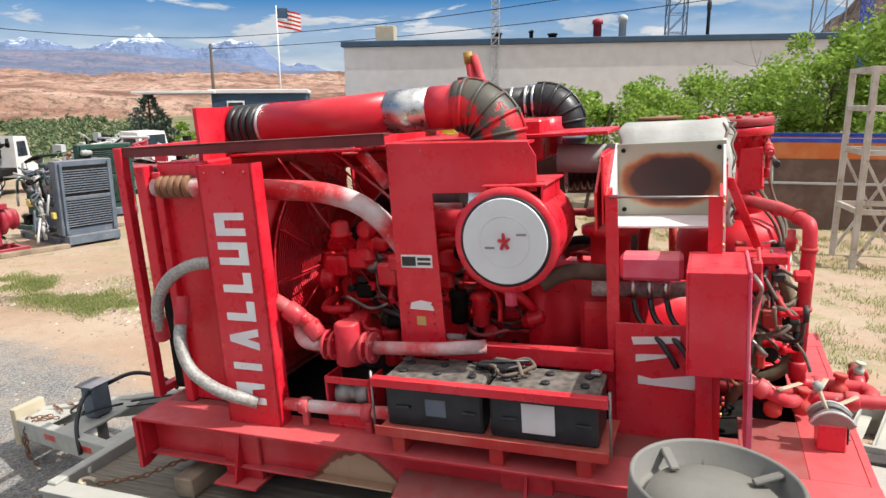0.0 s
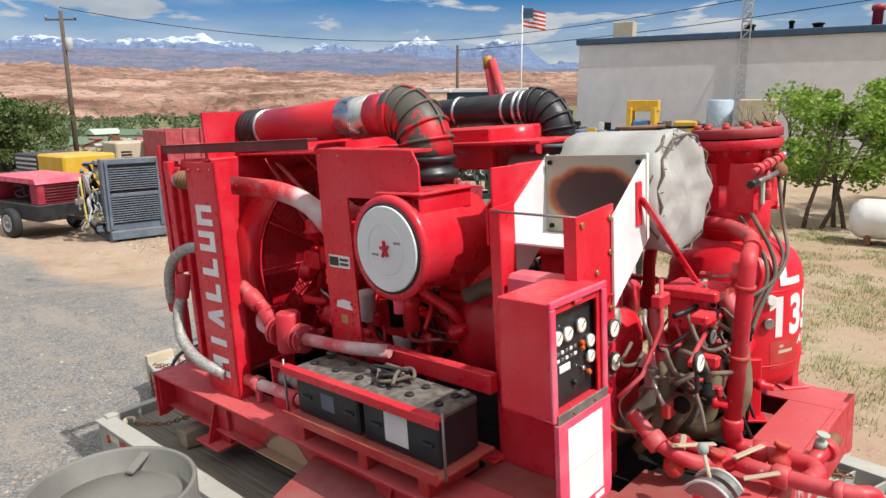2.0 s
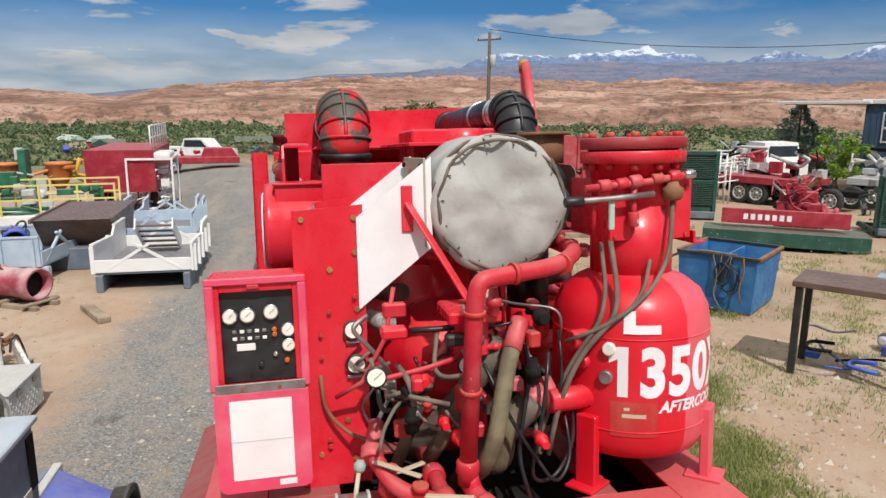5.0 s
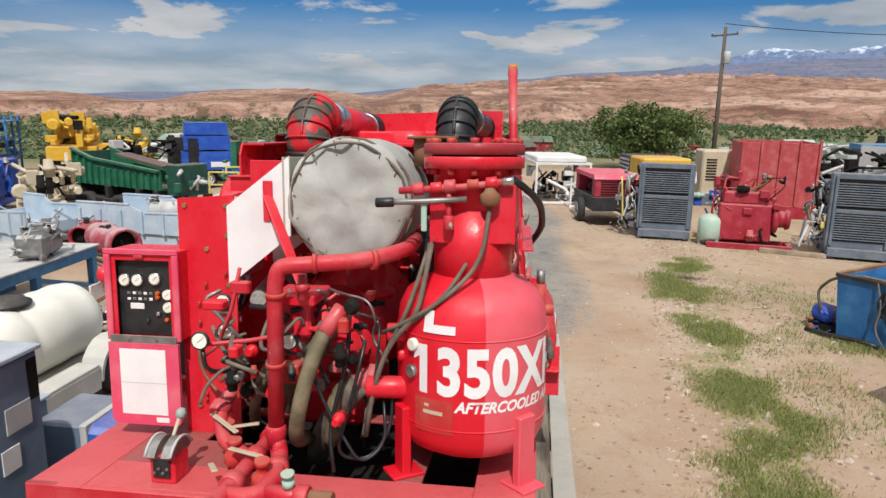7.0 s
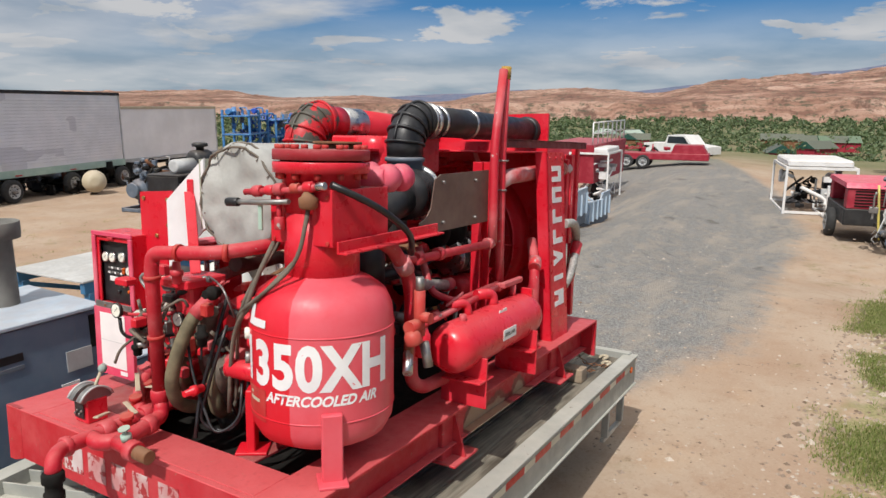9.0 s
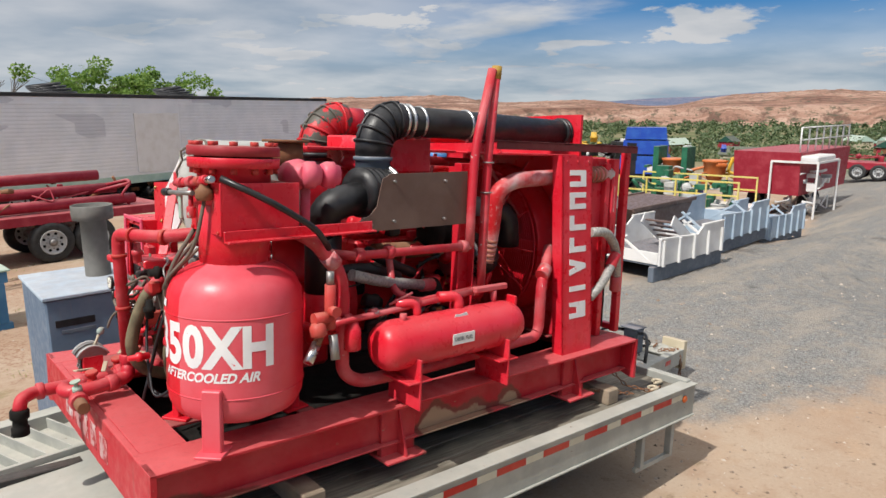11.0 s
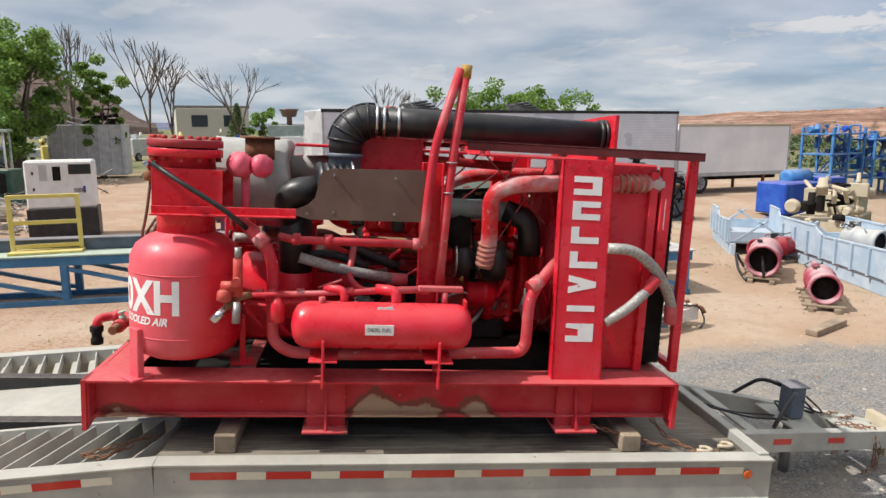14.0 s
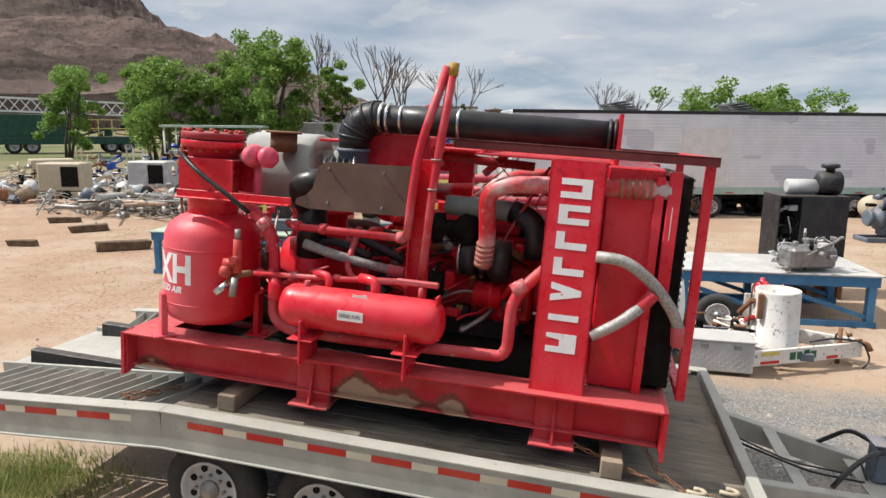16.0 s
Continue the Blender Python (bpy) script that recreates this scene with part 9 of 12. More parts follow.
part("warning_label", bm, PALE_YELLOW, gb)

# --- water tank trailer and the light tower trailer
WHITE_RUST = paint("rust_chipped_white", (0.74, 0.73, 0.70), (0.64, 0.61, 0.56), (0.5, 0.42, 0.34), chips=0.10, chipcol=(0.085, 0.045, 0.032), rough=0.5, rust=0.03)
PALE_GREY = paint("pale_trailer_grey", (0.44, 0.44, 0.42), (0.52, 0.52, 0.49), (0.45, 0.40, 0.34), chips=0.03, rough=0.55, rust=0.02)
wt_ = yard("tank_trailer", -2.3, -4.4, 0, "white water tank on a rusty grey and white trailer", "trailer")
bm = bm_new()
lathe(bm, (-0.42, 0, 0.70), (1, 0, 0), [(0, 0.17), (0.025, 0.35), (0.10, 0.42), (0.25, 0.44), (0.50, 0.425), (0.54, 0.44), (1.09, 0.44), (1.13, 0.425), (1.16, 0.44), (1.47, 0.42), (1.60, 0.35), (1.64, 0.17)], 36)
tank_ = part("tank", bm, PLASTIC_WHITE, wt_, "white plastic water tank")
bm = bm_new()
lathe(bm, (0.62, 0, 1.12), (0, 0, 1), [(0, 0.24), (0.03, 0.24), (0.04, 0.19), (0.07, 0.18), (0.08, 0.05)], 24)
part("tank_lid", bm, BLACK_PAINT, tank_)
bm = bm_new()
for s in (-1, 1):
    box(bm, -2.0, 1.35, s * 0.5 - 0.04, s * 0.5 + 0.04, 0.16, 0.26, 0.006)
for xx in (-1.2, -0.3, 0.5, 1.25):
    box(bm, xx, xx + 0.08, -0.75, 0.75, 0.17, 0.25, 0.006)
part("trailer_frame", bm, SLATE, wt_)
bm = bm_new()
box(bm, -0.42, 1.35, -0.62, 0.62, 0.26, 0.29, 0.006)
part("bed_sheet", bm, PALE_GREY, wt_)
for s in (-1, 1):
    wheel(wt_, Matrix.Translation((0.05, s * 0.78, 0.31)), 0.31, 0.19)
    bm = bm_new()
    arcp = [(0.05 + 0.40 * math.cos(math.pi * k / 10), 0.26 + 0.40 * math.sin(math.pi * k / 10)) for k in range(11)]
    arcq = [(0.05 + 0.36 * math.cos(math.pi * k / 10), 0.26 + 0.36 * math.sin(math.pi * k / 10)) for k in range(11)]
    for k in range(10):
        prism(bm, [arcp[k], arcp[k + 1], arcq[k + 1], arcq[k]], "y", min(s * 0.64, s * 0.90), max(s * 0.64, s * 0.90))
    part("mudguard", bm, PALE_GREY, wt_)
    bm = bm_new()
    box(bm, 0.45, 1.35, s * 0.76 - 0.13, s * 0.76 + 0.13, 0.40, 0.46, 0.008)
    box(bm, 0.45, 1.35, s * 0.88 - 0.012, s * 0.88 + 0.012, 0.18, 0.42, 0.004)
    part("side_step", bm, PALE_GREY, wt_)
bm = bm_new()
box(bm, -1.20, -0.36, 0.42, 0.90, 0.05, 0.45, 0.012)
pb = part("plate_box", bm, GALV, wt_, "dimpled aluminium tool box")
bm = bm_new()
box(bm, -1.215, -0.345, 0.405, 0.915, 0.45, 0.475, 0.006)
part("box_lid", bm, GALV, pb)
bm = bm_new()
for i in range(17):
    for j in range(8):
        cx, cz = -1.17 + i * 0.048, 0.085 + j * 0.046
        d_ = 0.012 * (1 if (i + j) % 2 else -1)
        strut(bm, (cx - 0.012, 0.901, cz - d_), (cx + 0.012, 0.901, cz + d_), 0.007, 0.005, 0.001)
tagged(part("plate_dimples", bm, GALV, pb), kind="stuff")
for xx in (-1.0, -0.6):
    bm = bm_new()
    box(bm, xx - 0.05, xx + 0.05, 0.90, 0.914, 0.36, 0.42, 0.004)
    part("box_latch", bm, STEEL, pb)
# the cut-down drum and plates of the old tower foot
bm = bm_new()
lathe(bm, (-1.62, 0.05, 0.20), (0, 0, 1), [(0, 0.30), (0.02, 0.32), (0.04, 0.30), (0.76, 0.285), (0.79, 0.285), (0.79, 0.255), (0.60, 0.25)], 32)
drum_ = part("tower_drum", bm, WHITE_RUST, wt_, "white rust-chipped steel drum")
bm = bm_new()
box(bm, -1.68, -1.60, -0.50, -0.20, 0.20, 0.93, 0.008)
box(bm, -1.60, -1.30, -0.46, -0.43, 0.20, 0.80, 0.006)
part("tower_plate", bm, WHITE_RUST, drum_)
for z0, z1, yy in ((0.50, 0.84, -0.05), (0.34, 0.62, 0.02)):
    bm = bm_new()
    strut(bm, (-1.26, -0.46 + yy, z0), (-1.30, 0.16 + yy, z1), 0.06, 0.05, 0.004)
    part("slanted_bracket", bm, RED_RUST if z0 < 0.4 else RUST, drum_)
bm = bm_new()
box(bm, -1.40, -1.33, 0.22, 0.28, 0.62, 0.96, 0.006)
part("bracket", bm, RUST, drum_)
bm = bm_new()
lathe(bm, (-1.50, -0.34, 0.84), (0, 0, 1), [(0, 0.09), (0.02, 0.10), (0.13, 0.10), (0.17, 0.06), (0.18, 0.03), (0.22, 0.03)], 18)
part("red_canister", bm, RED_ENGINE, wt_, "red canister on the drum's plate")
bm = bm_new()
pipe(bm, [(-1.5, -0.30, 0.98), (-1.40, -0.20, 1.05), (-1.30, -0.02, 0.98), (-1.28, 0.10, 0.70), (-1.25, 0.2, 0.5)], 0.012, 0.1, 8)
part("cable", bm, RUBBER, wt_)
clutter(wt_, random.Random(21), (-1.28, -0.4, 0.30), (-0.50, 0.40, 0.48), [WHITE_RUST, DARK, STEEL, RUST, DARK], 16, 0.06)
# drawbar of two converging arms
for s in (-1, 1):
    bm = bm_new()
    strut(bm, (-1.16, s * 0.86, 0.24), (-2.70, s * 0.06, 0.24), 0.05, 0.20, 0.006)
    part("drawbar_arm", bm, WHITE_RUST, wt_)
u_ = Vector((-1.54, -0.80, 0)).normalized()
n_ = Vector((-0.80, 1.54, 0)).normalized()
for a, l, z0, z1, mt, nm in ((0.14, 0.28, 0.27, 0.32, PALE_YELLOW, "sign_block"), (0.14, 0.28, 0.16, 0.20, TAPE_RED, "reflective_tape"), (1.16, 0.18, 0.16, 0.20, TAPE_RED, "reflective_tape"), (0.58, 0.09, 0.19, 0.29, GREEN, "sign_block"), (0.69, 0.08, 0.19, 0.29, GREEN, "sign_block"), (0.80, 0.08, 0.19, 0.31, GREEN, "sign_block"), (0.90, 0.09, 0.19, 0.29, GREEN, "sign_block")):
    bm = bm_new()
    o_ = Vector((-1.16, 0.86, 0)) + n_ * 0.0275
    strut(bm, o_ + u_ * a + Vector((0, 0, (z0 + z1) / 2)), o_ + u_ * (a + l) + Vector((0, 0, (z0 + z1) / 2)), 0.004, z1 - z0, 0.0005)
    part(nm, bm, mt, wt_)
bm = bm_new()
cyl(bm, (-2.45, 0.0, 0.50), (-2.45, 0.0, 0.0), 0.03, 10)
pipe(bm, [(-2.6, 0, 0.30), (-2.78, 0.03, 0.32), (-2.83, 0.05, 0.22)], 0.03, 0.05, 8)
part("jack_leg", bm, RUST, wt_)
bm = bm_new()
pipe(bm, [(-2.0, 0.30, 0.36), (-2.3, 0.2, 0.40), (-2.7, 0.12, 0.36), (-2.8, 0.14, 0.12), (-2.7, 0.2, 0.02)], 0.014, 0.1, 8)
part("cable", bm, RUBBER, wt_)
clutter(wt_, random.Random(22), (-2.75, -0.10, 0.22), (-2.40, 0.12, 0.42), [RUST, DARK, RUST], 8, 0.05)
sw = yard("spare_wheel", -3.35, -5.45, 0, "black tyre on a white spoked rim", "wheel")
wheel(sw, Matrix.Translation((0, 0, 0.31)), 0.31, 0.19, name="tyre", rim=WHITE)

# --- tables and machines to the south
steel_table(-3.6, -7.0, 4, 4.6, 1.7, 0.86, "blue steel frame table with a grey sheet top")
bu = yard("engine_cabinet", -5.35, -8.75, 8, "black sheet metal engine cabinet with open side", "engine")
BU_Z = Matrix.Translation((0, 0, 0.50))
bm = bm_new()
box(bm, -0.62, 0.62, -0.42, -0.39, 0.08, 1.38, 0.01)
box(bm, 0.59, 0.62, -0.39, 0.39, 0.08, 1.38, 0.01)
box(bm, -0.62, 0.62, -0.42, 0.42, 1.38, 1.42, 0.01)
box(bm, -0.62, 0.22, 0.39, 0.42, 0.08, 1.38, 0.01)
box(bm, -0.62, -0.57, -0.39, -0.33, 0.08, 1.38, 0.01)
part("cabinet_shell", bm, BLACK_PAINT, bu)
bm = bm_new()
box(bm, -0.64, 0.64, -0.44, 0.44, 0.0, 0.08, 0.01)
part("base_frame", bm, BLACK_PAINT, bu)
bm = bm_new()
lathe(bm, (-0.15, 0.1, 1.57), (1, 0, 0), [(0, 0.08), (0.02, 0.14), (0.55, 0.14), (0.57, 0.1)], 20)
part("muffler", bm, GALV, bu)
bm = bm_new()
lathe(bm, (-0.55, 0.1, 1.64), (1, 0, 0), [(0, 0.1), (0.02, 0.22), (0.38, 0.22), (0.42, 0.16), (0.45, 0.1)], 22)
lathe(bm, (-0.36, 0.1, 1.84), (0, 0, 1), [(0, 0.08), (0.07, 0.08), (0.09, 0.16), (0.15, 0.16), (0.17, 0.1)], 18)
part("air_filter", bm, BLACK_PAINT, bu)
clutter(bu, random.Random(8), (0.22, 0.0, 0.15), (0.55, 0.40, 1.2), [STEEL, DARK, GALV, DARK], 26, 0.09)
for ob in list(bu.children):
    ob.matrix_local = BU_Z @ ob.matrix_local
bm = bm_new()
for xx in (-0.55, 0.0, 0.55):
    box(bm, xx - 0.05, xx + 0.05, -0.44, 0.55, 0.0, 0.40, 0.01)
box(bm, -0.70, 0.70, -0.46, 0.60, 0.40, 0.498, 0.01)
part("support_stand", bm, RUST, bu)
eg = yard("bare_engine", -4.85, -6.55, 20, "bare grey engine block on a blue table", "engine", z=0.86)
bm = bm_new()
box(bm, -0.40, 0.40, -0.22, 0.22, 0.05, 0.40, 0.05)
part("block", bm, STEEL, eg)
clutter(eg, random.Random(9), (-0.5, -0.28, 0.05), (0.5, 0.3, 0.55), [STEEL, DARK, STEEL, GALV], 34, 0.07)
steel_table(4.55, -7.65, 5, 6.4, 0.9, 0.92, "blue steel frame table with a mint green sheet top", top=MINT)
yf = yard("guard_frame", 5.9, -7.5, 12, "yellow tube guard frame standing on a table", "frame", z=0.921)
for xx in (-0.55, 0.55):
    bm = bm_new()
    box(bm, xx - 0.035, xx + 0.035, -0.035, 0.035, 0.0, 1.05, 0.005)
    part("post", bm, PALE_YELLOW, yf)
for zz in (0.12, 0.55, 1.02):
    bm = bm_new()
    box(bm, -0.55, 0.55, -0.03, 0.03, zz - 0.035, zz + 0.035, 0.005)
    part("rail", bm, PALE_YELLOW, yf)
bm = bm_new()
box(bm, -0.6, 0.6, -0.25, 0.25, 0.0, 0.05, 0.01)
part("foot_sheet", bm, PALE_YELLOW, yf)
bmq = yard("steel_beam", 4.6, -7.85, 5, "dark slate steel beam lying on a table", "beam", z=0.921)
bm = bm_new()
box(bm, -2.9, 2.6, -0.10, 0.10, 0.0, 0.22, 0.01)
box(bm, -2.9, 2.6, -0.15, 0.15, 0.20, 0.225, 0.004)
part("beam_body", bm, SLATE, bmq)
gs = yard("generator", 8.95, -15.7, 15, "white canopy generator on a black base", "generator")
gs.matrix_basis = gs.matrix_basis @ Matrix.Diagonal((0.68, 0.8, 1.15, 1.0))
bm = bm_new()
box(bm, -1.3, 1.3, -0.55, 0.55, 0.75, 1.95, 0.05)
part("canopy", bm, WHITE, gs)
bm = bm_new()
box(bm, -1.35, 1.35, -0.58, 0.58, 0.0, 0.75, 0.02)
part("base_tank", bm, BLACK_PAINT, gs)
for a, b, c, d, mt in ((-1.2, -0.35, 1.60, 1.85, PANEL_BLACK), (-0.05, 0.25, 1.45, 1.80, DARK), (0.45, 0.75, 1.45, 1.85, GALV), (0.95, 1.03, 1.6, 1.68, PANEL_BLACK), (0.95, 1.03, 1.2, 1.28, PANEL_BLACK), (-0.95, -0.5, 1.15, 1.25, STEEL), (-0.95, -0.85, 1.13, 1.3, ROYAL)):
    bm = bm_new()
    box(bm, a, b, 0.55, 0.565, c, d, 0.004)
    part("canopy_panel", bm, mt, gs)
pu = engine_on_skid(3.75, -14.8, 5, PURPLE, 31, "purple pump engine with bent pipes", 2.2, 1.75, (GALV,))
bm = bm_new()
pipe(bm, [(-1.0, 0.1, 1.2), (-0.95, 0.1, 1.75), (0.1, 0.1, 1.77), (0.95, 0.1, 1.65)], 0.14, 0.2, 14)
part("cross_pipe", bm, PURPLE, pu)
rt = yard("red_trailer", 0.6, -13.0, 8, "faded red flat trailer with pipes", "trailer")
bm = bm_new()
box(bm, -3.2, 3.2, -0.9, 0.9, 0.85, 1.05, 0.01)
part("trailer_bed", bm, CRIMSON, rt)
for k, (zz, yy) in enumerate(((1.20, 0.5), (1.45, 0.2), (1.75, 0.0))):
    bm = bm_new()
    tube(bm, [(-2.6 + k * 0.3, yy, zz), (2.6, yy, zz)], 0.12, 14)
    part("pipe", bm, CRIMSON, rt)
clutter(rt, random.Random(14), (-2.5, -0.6, 1.0), (1.5, 0.6, 1.8), [CRIMSON, CRIMSON, RUST], 16, 0.12)
for xx in (-1.5, -0.6):
    for s in (-1, 1):
        wheel(rt, Matrix.Translation((xx, s * 0.8, 0.45)), 0.45, 0.25)

# --- steel cabinets at the end of the long van
for x, y, w, h, mt, lb in ((3.35, -26.4, 1.9, 3.25, SAGE, "grey-green steel container with a white braced door"), (2.05, -23.6, 0.85, 3.05, GALV, "grey steel locker beside the van trailer")):
    ct = yard("steel_locker", x, y, 8, lb, "container", "steel lockers")
    bm = bm_new()
    box(bm, -w / 2, w / 2, -1.1, 1.1, 0.05, h, 0.02)
    part("body", bm, mt, ct)
    for sx in (-1, 1):
        bm = bm_new()
        box(bm, sx * w / 2 - 0.06, sx * w / 2 + 0.06, 1.08, 1.18, 0.0, h + 0.02, 0.01)
        part("corner_post", bm, mt, ct)
    bm = bm_new()
    box(bm, -w / 2 + 0.22, w / 2 - 0.22, 1.10, 1.16, 0.15, h - 0.5, 0.01)
    leaf = part("door", bm, VAN_WHITE if w > 1 else GALV, ct)
    bm = bm_new()
    strut(bm, (-w / 2 + 0.3, 1.18, 0.3), (w / 2 - 0.3, 1.18, h - 0.65), 0.06, 0.03)
    part("door_brace", bm, GALV, leaf)
    for zz in (0.6, h - 1.0):
        bm = bm_new()
        box(bm, w / 2 - 0.32, w / 2 - 0.14, 1.155, 1.18, zz, zz + 0.12, 0.005)
        part("hinge", bm, DARK, leaf)
pot = yard("roof_vent", 3.3, -25.6, 0, "dark round vent pot on the steel container", "vent", z=3.25)
bm = bm_new()
lathe(bm, (0, 0, 0), (0, 0, 1), [(0, 0.12), (0.35, 0.12), (0.37, 0.30), (0.62, 0.38), (0.64, 0.42), (0.70, 0.42), (0.72, 0.1)], 22)
part("vent_body", bm, BROWN_PLATE, pot)
ys = yard("step_frame", 2.1, -10.5, 30, "yellow steel step frame beside the blue table", "frame")
for xx in (-0.38, 0.38):
    for yy in (-0.3, 0.3):
        bm = bm_new()
        box(bm, xx - 0.035, xx + 0.035, yy - 0.035, yy + 0.035, 0.0, 1.85, 0.005)
        part("post", bm, PALE_YELLOW, ys)
for zz in (0.75, 1.25, 1.82):
    for yy in (-0.3, 0.3):
        bm = bm_new()
        box(bm, -0.38, 0.38, yy - 0.03, yy + 0.03, zz - 0.035, zz + 0.035, 0.005)
        part("rail", bm, PALE_YELLOW, ys)
bm = bm_new()
box(bm, -0.42, 0.9, -0.34, 0.34, 0.66, 0.70, 0.006)
part("step_plate", bm, PALE_YELLOW, ys)

# --- old van trailers across the yard
box_van(-6.1, -20.8, 198, 16.0, "long corrugated aluminium van trailer with green base rail", VAN_SHEET, 2.8, 0.95, green=True)
dr = yard("feed_drum", -11.0, -21.2, 60, "dented cream drum lying under the van", "drum")
bm = bm_new()
lathe(bm, (-0.6, 0, 0.45), (1, 0, 0.05), [(0, 0.28), (0.02, 0.33), (0.12, 0.36), (0.7, 0.42), (0.95, 0.40), (1.1, 0.22), (1.12, 0.12)], 22)
part("drum_shell", bm, BEIGE, dr)
# near-black disc closes the mouth in place of the shade inside
bm = bm_new()
lathe(bm, (-0.62, 0, 0.45), (1, 0, 0.05), [(0.0, 0.27), (0.012, 0.05)], 18)
part("drum_mouth", bm, DARK, dr)
for k in range(4):
    jk = yard("axle_set", -13.0 + 2.6 * k, -23.6 + 0.84 * k, 18, "dark greasy axles and parts stored under the van", "scrap", "parts under the van")
    bm = bm_new()
    cyl(bm, (0, -0.9, 0.38), (0, 0.9, 0.38), 0.09, 12)
    part("axle_beam", bm, DARK, jk)
    for s in (-1, 1):
        wheel(jk, Matrix.Translation((0, s * 0.8, 0.40)), 0.40, 0.24)
    clutter(jk, random.Random(400 + k), (-1.0, -0.9, 0.05), (1.0, 0.9, 0.75), [DARK, RUST, BLACK_PAINT, DARK, SLATE], 14, 0.2)
rng = random.Random(410)
bm = bm_new()
for k in range(260):                                 # dark frames, axles and tyres stored under and behind the van
    u = rng.uniform(-7.4, 7.4)
    p = Vector((-6.1, -20.8, 0)) + Vector((math.cos(radians(18)), math.sin(radians(18)), 0)) * u + Vector((0.31, -0.95, 0)) * rng.uniform(0.5, 2.4)
    p.z = rng.uniform(0.05, 0.62)
    d = Vector((rng.gauss(0, 1), rng.gauss(0, 0.6), rng.gauss(0, 0.12))).normalized() * rng.uniform(0.3, 1.1)
    d.z = max(d.z, 0.04 - p.z)
    if rng.random() < 0.6:
        strut(bm, p, p + d, rng.uniform(0.06, 0.35), rng.uniform(0.05, 0.3), 0.006)
    else:
        tube(bm, [p, p + d], rng.uniform(0.03, 0.09), 7)
tagged(part("stored_parts", bm, BLACK_PAINT), "dark greasy frames and parts under the van", "scrap", kind="stuff")
for xx, yc_ in ((-2.2, -20.9), (-6.5, -22.2)):
    hz = yard("hose_coil", xx, yc_, 5, "black hose coils on the van roof", "hose", "hose coils", 3.77)
    for k in range(4):
        bm = bm_new()
        ring(bm, (0.1 * k, 0, 0.06 + 0.07 * k), (0.05 * k, 0.03, 1), 0.62 - 0.05 * k, 0.045, 22, 6)
        part("coil", bm, RUBBER, hz)
box_van(-17.3, -24.7, 193, 6.6, "plain white van trailer with dull paint", VAN_WHITE, 2.25, 0.95, False)

# --- troughs, pumps and loose machines on the west side
trough_skid(-9.7, -3.5, 181, WHITE, "white steel trough with stairs on a grey skid", 2.5, 1.65, 0.92, SLATE, 5, True)
hop = yard("hopper", -11.6, -5.2, 184, "brown steel hopper on a grey skid", "hopper")
bm = bm_new()
prism(bm, [(-0.9, 0.45), (0.9, 0.45), (1.5, 1.05), (-1.5, 1.05)], "y", -0.7, 0.7)
part("hopper_body", bm, BROWN_PLATE, hop)
bm = bm_new()
box(bm, -1.55, 1.55, -0.75, -0.69, 1.0, 1.09, 0.01)
part("rim", bm, BROWN_PLATE, hop)
bm = bm_new()
box(bm, -1.55, 1.55, 0.69, 0.75, 1.0, 1.09, 0.01)
part("rim", bm, BROWN_PLATE, hop)
bm = bm_new()
box(bm, -1.3, 1.3, -0.6, 0.6, 0.0, 0.45, 0.02)
part("skid", bm, SLATE, hop)
trough_skid(-13.05, -4.05, 184, PALE_BLUE, "pale grey ribbed steel trough", 2.8, 1.65, 1.0, SLATE, 6)
trough_skid(-16.1, -4.3, 184, PALE_BLUE, "pale grey ribbed steel trough", 2.7, 1.6, 1.0, SLATE, 6)
trough_skid(-10.3, -7.4, 262, PALE_BLUE, "pale blue steel trough with ribs", 4.2, 1.5, 0.95, None, 8)
trough_skid(-9.9, -11.0, 250, PALE_BLUE, "pale blue steel trough with ribs", 2.6, 1.5, 0.95, None, 6)
PINK_DUST = paint("dusty_pink_crimson", (0.34, 0.045, 0.075), (0.46, 0.25, 0.28), (0.50, 0.40, 0.39), chips=0.03, rough=0.6, dusty=0.75)
for pts_ in (((-8.6, -8.3, 0.1), (-8.2, -7.9, 0.75), (-7.9, -7.3, 0.66), (-7.8, -7.0, 0.12)), ((-8.2, -8.4, 0.05), (-7.8, -8.1, 0.45), (-7.6, -7.6, 0.15), (-7.5, -7.1, 0.04))):
    hs_ = yard("loose_hose", 0, 0, 0, "black hose draped over a crimson pump", "hose", "draped hoses")
    bm = bm_new()
    pipe(bm, pts_, 0.03, 0.2, 8)
    part("hose_body", bm, RUBBER, hs_)
motor_pump(-8.2, -7.65, 55, PINK_DUST, 41, "dusty pink and crimson pump drum on a pallet", 1.5, 0.30)
motor_pump(-7.9, -5.45, 60, PINK_DUST, 42, "crimson pump with hoses on a pallet", 1.3, 0.24)
motor_pump(-9.2, -8.9, 20, CRIMSON, 43, "faded crimson pump on a pallet", 1.2, 0.22)
motor_pump(-10.4, -7.6, 100, GALV, 44, "grey electric motor with blue end on the trough", 0.9, 0.24, z=0.34)
motor_pump(-10.3, -6.2, 20, ROYAL, 45, "blue electric motor in the pale trough", 0.8, 0.2, z=0.34)
cooler_unit(-13.4, 4.2, -8, SLATE, 51, "slate grey radiator unit with engine behind", 1.35, 1.95, None, -1)
cooler_unit(-11.7, 8.15, -14, SLATE, 52, "slate grey radiator unit with pipework beside it", 1.3, 1.95, None, -1)
cooler_unit(-14.4, 11.2, -20, DARK_GREEN, 53, "dark green radiator unit with engine", 1.5, 2.1, DARK_GREEN, -1)
cooler_unit(-13.0, 17.5, -30, DARK_GREEN, 57, "dark green radiator cabinet among machines", 1.5, 1.9, DARK_GREEN, 0)
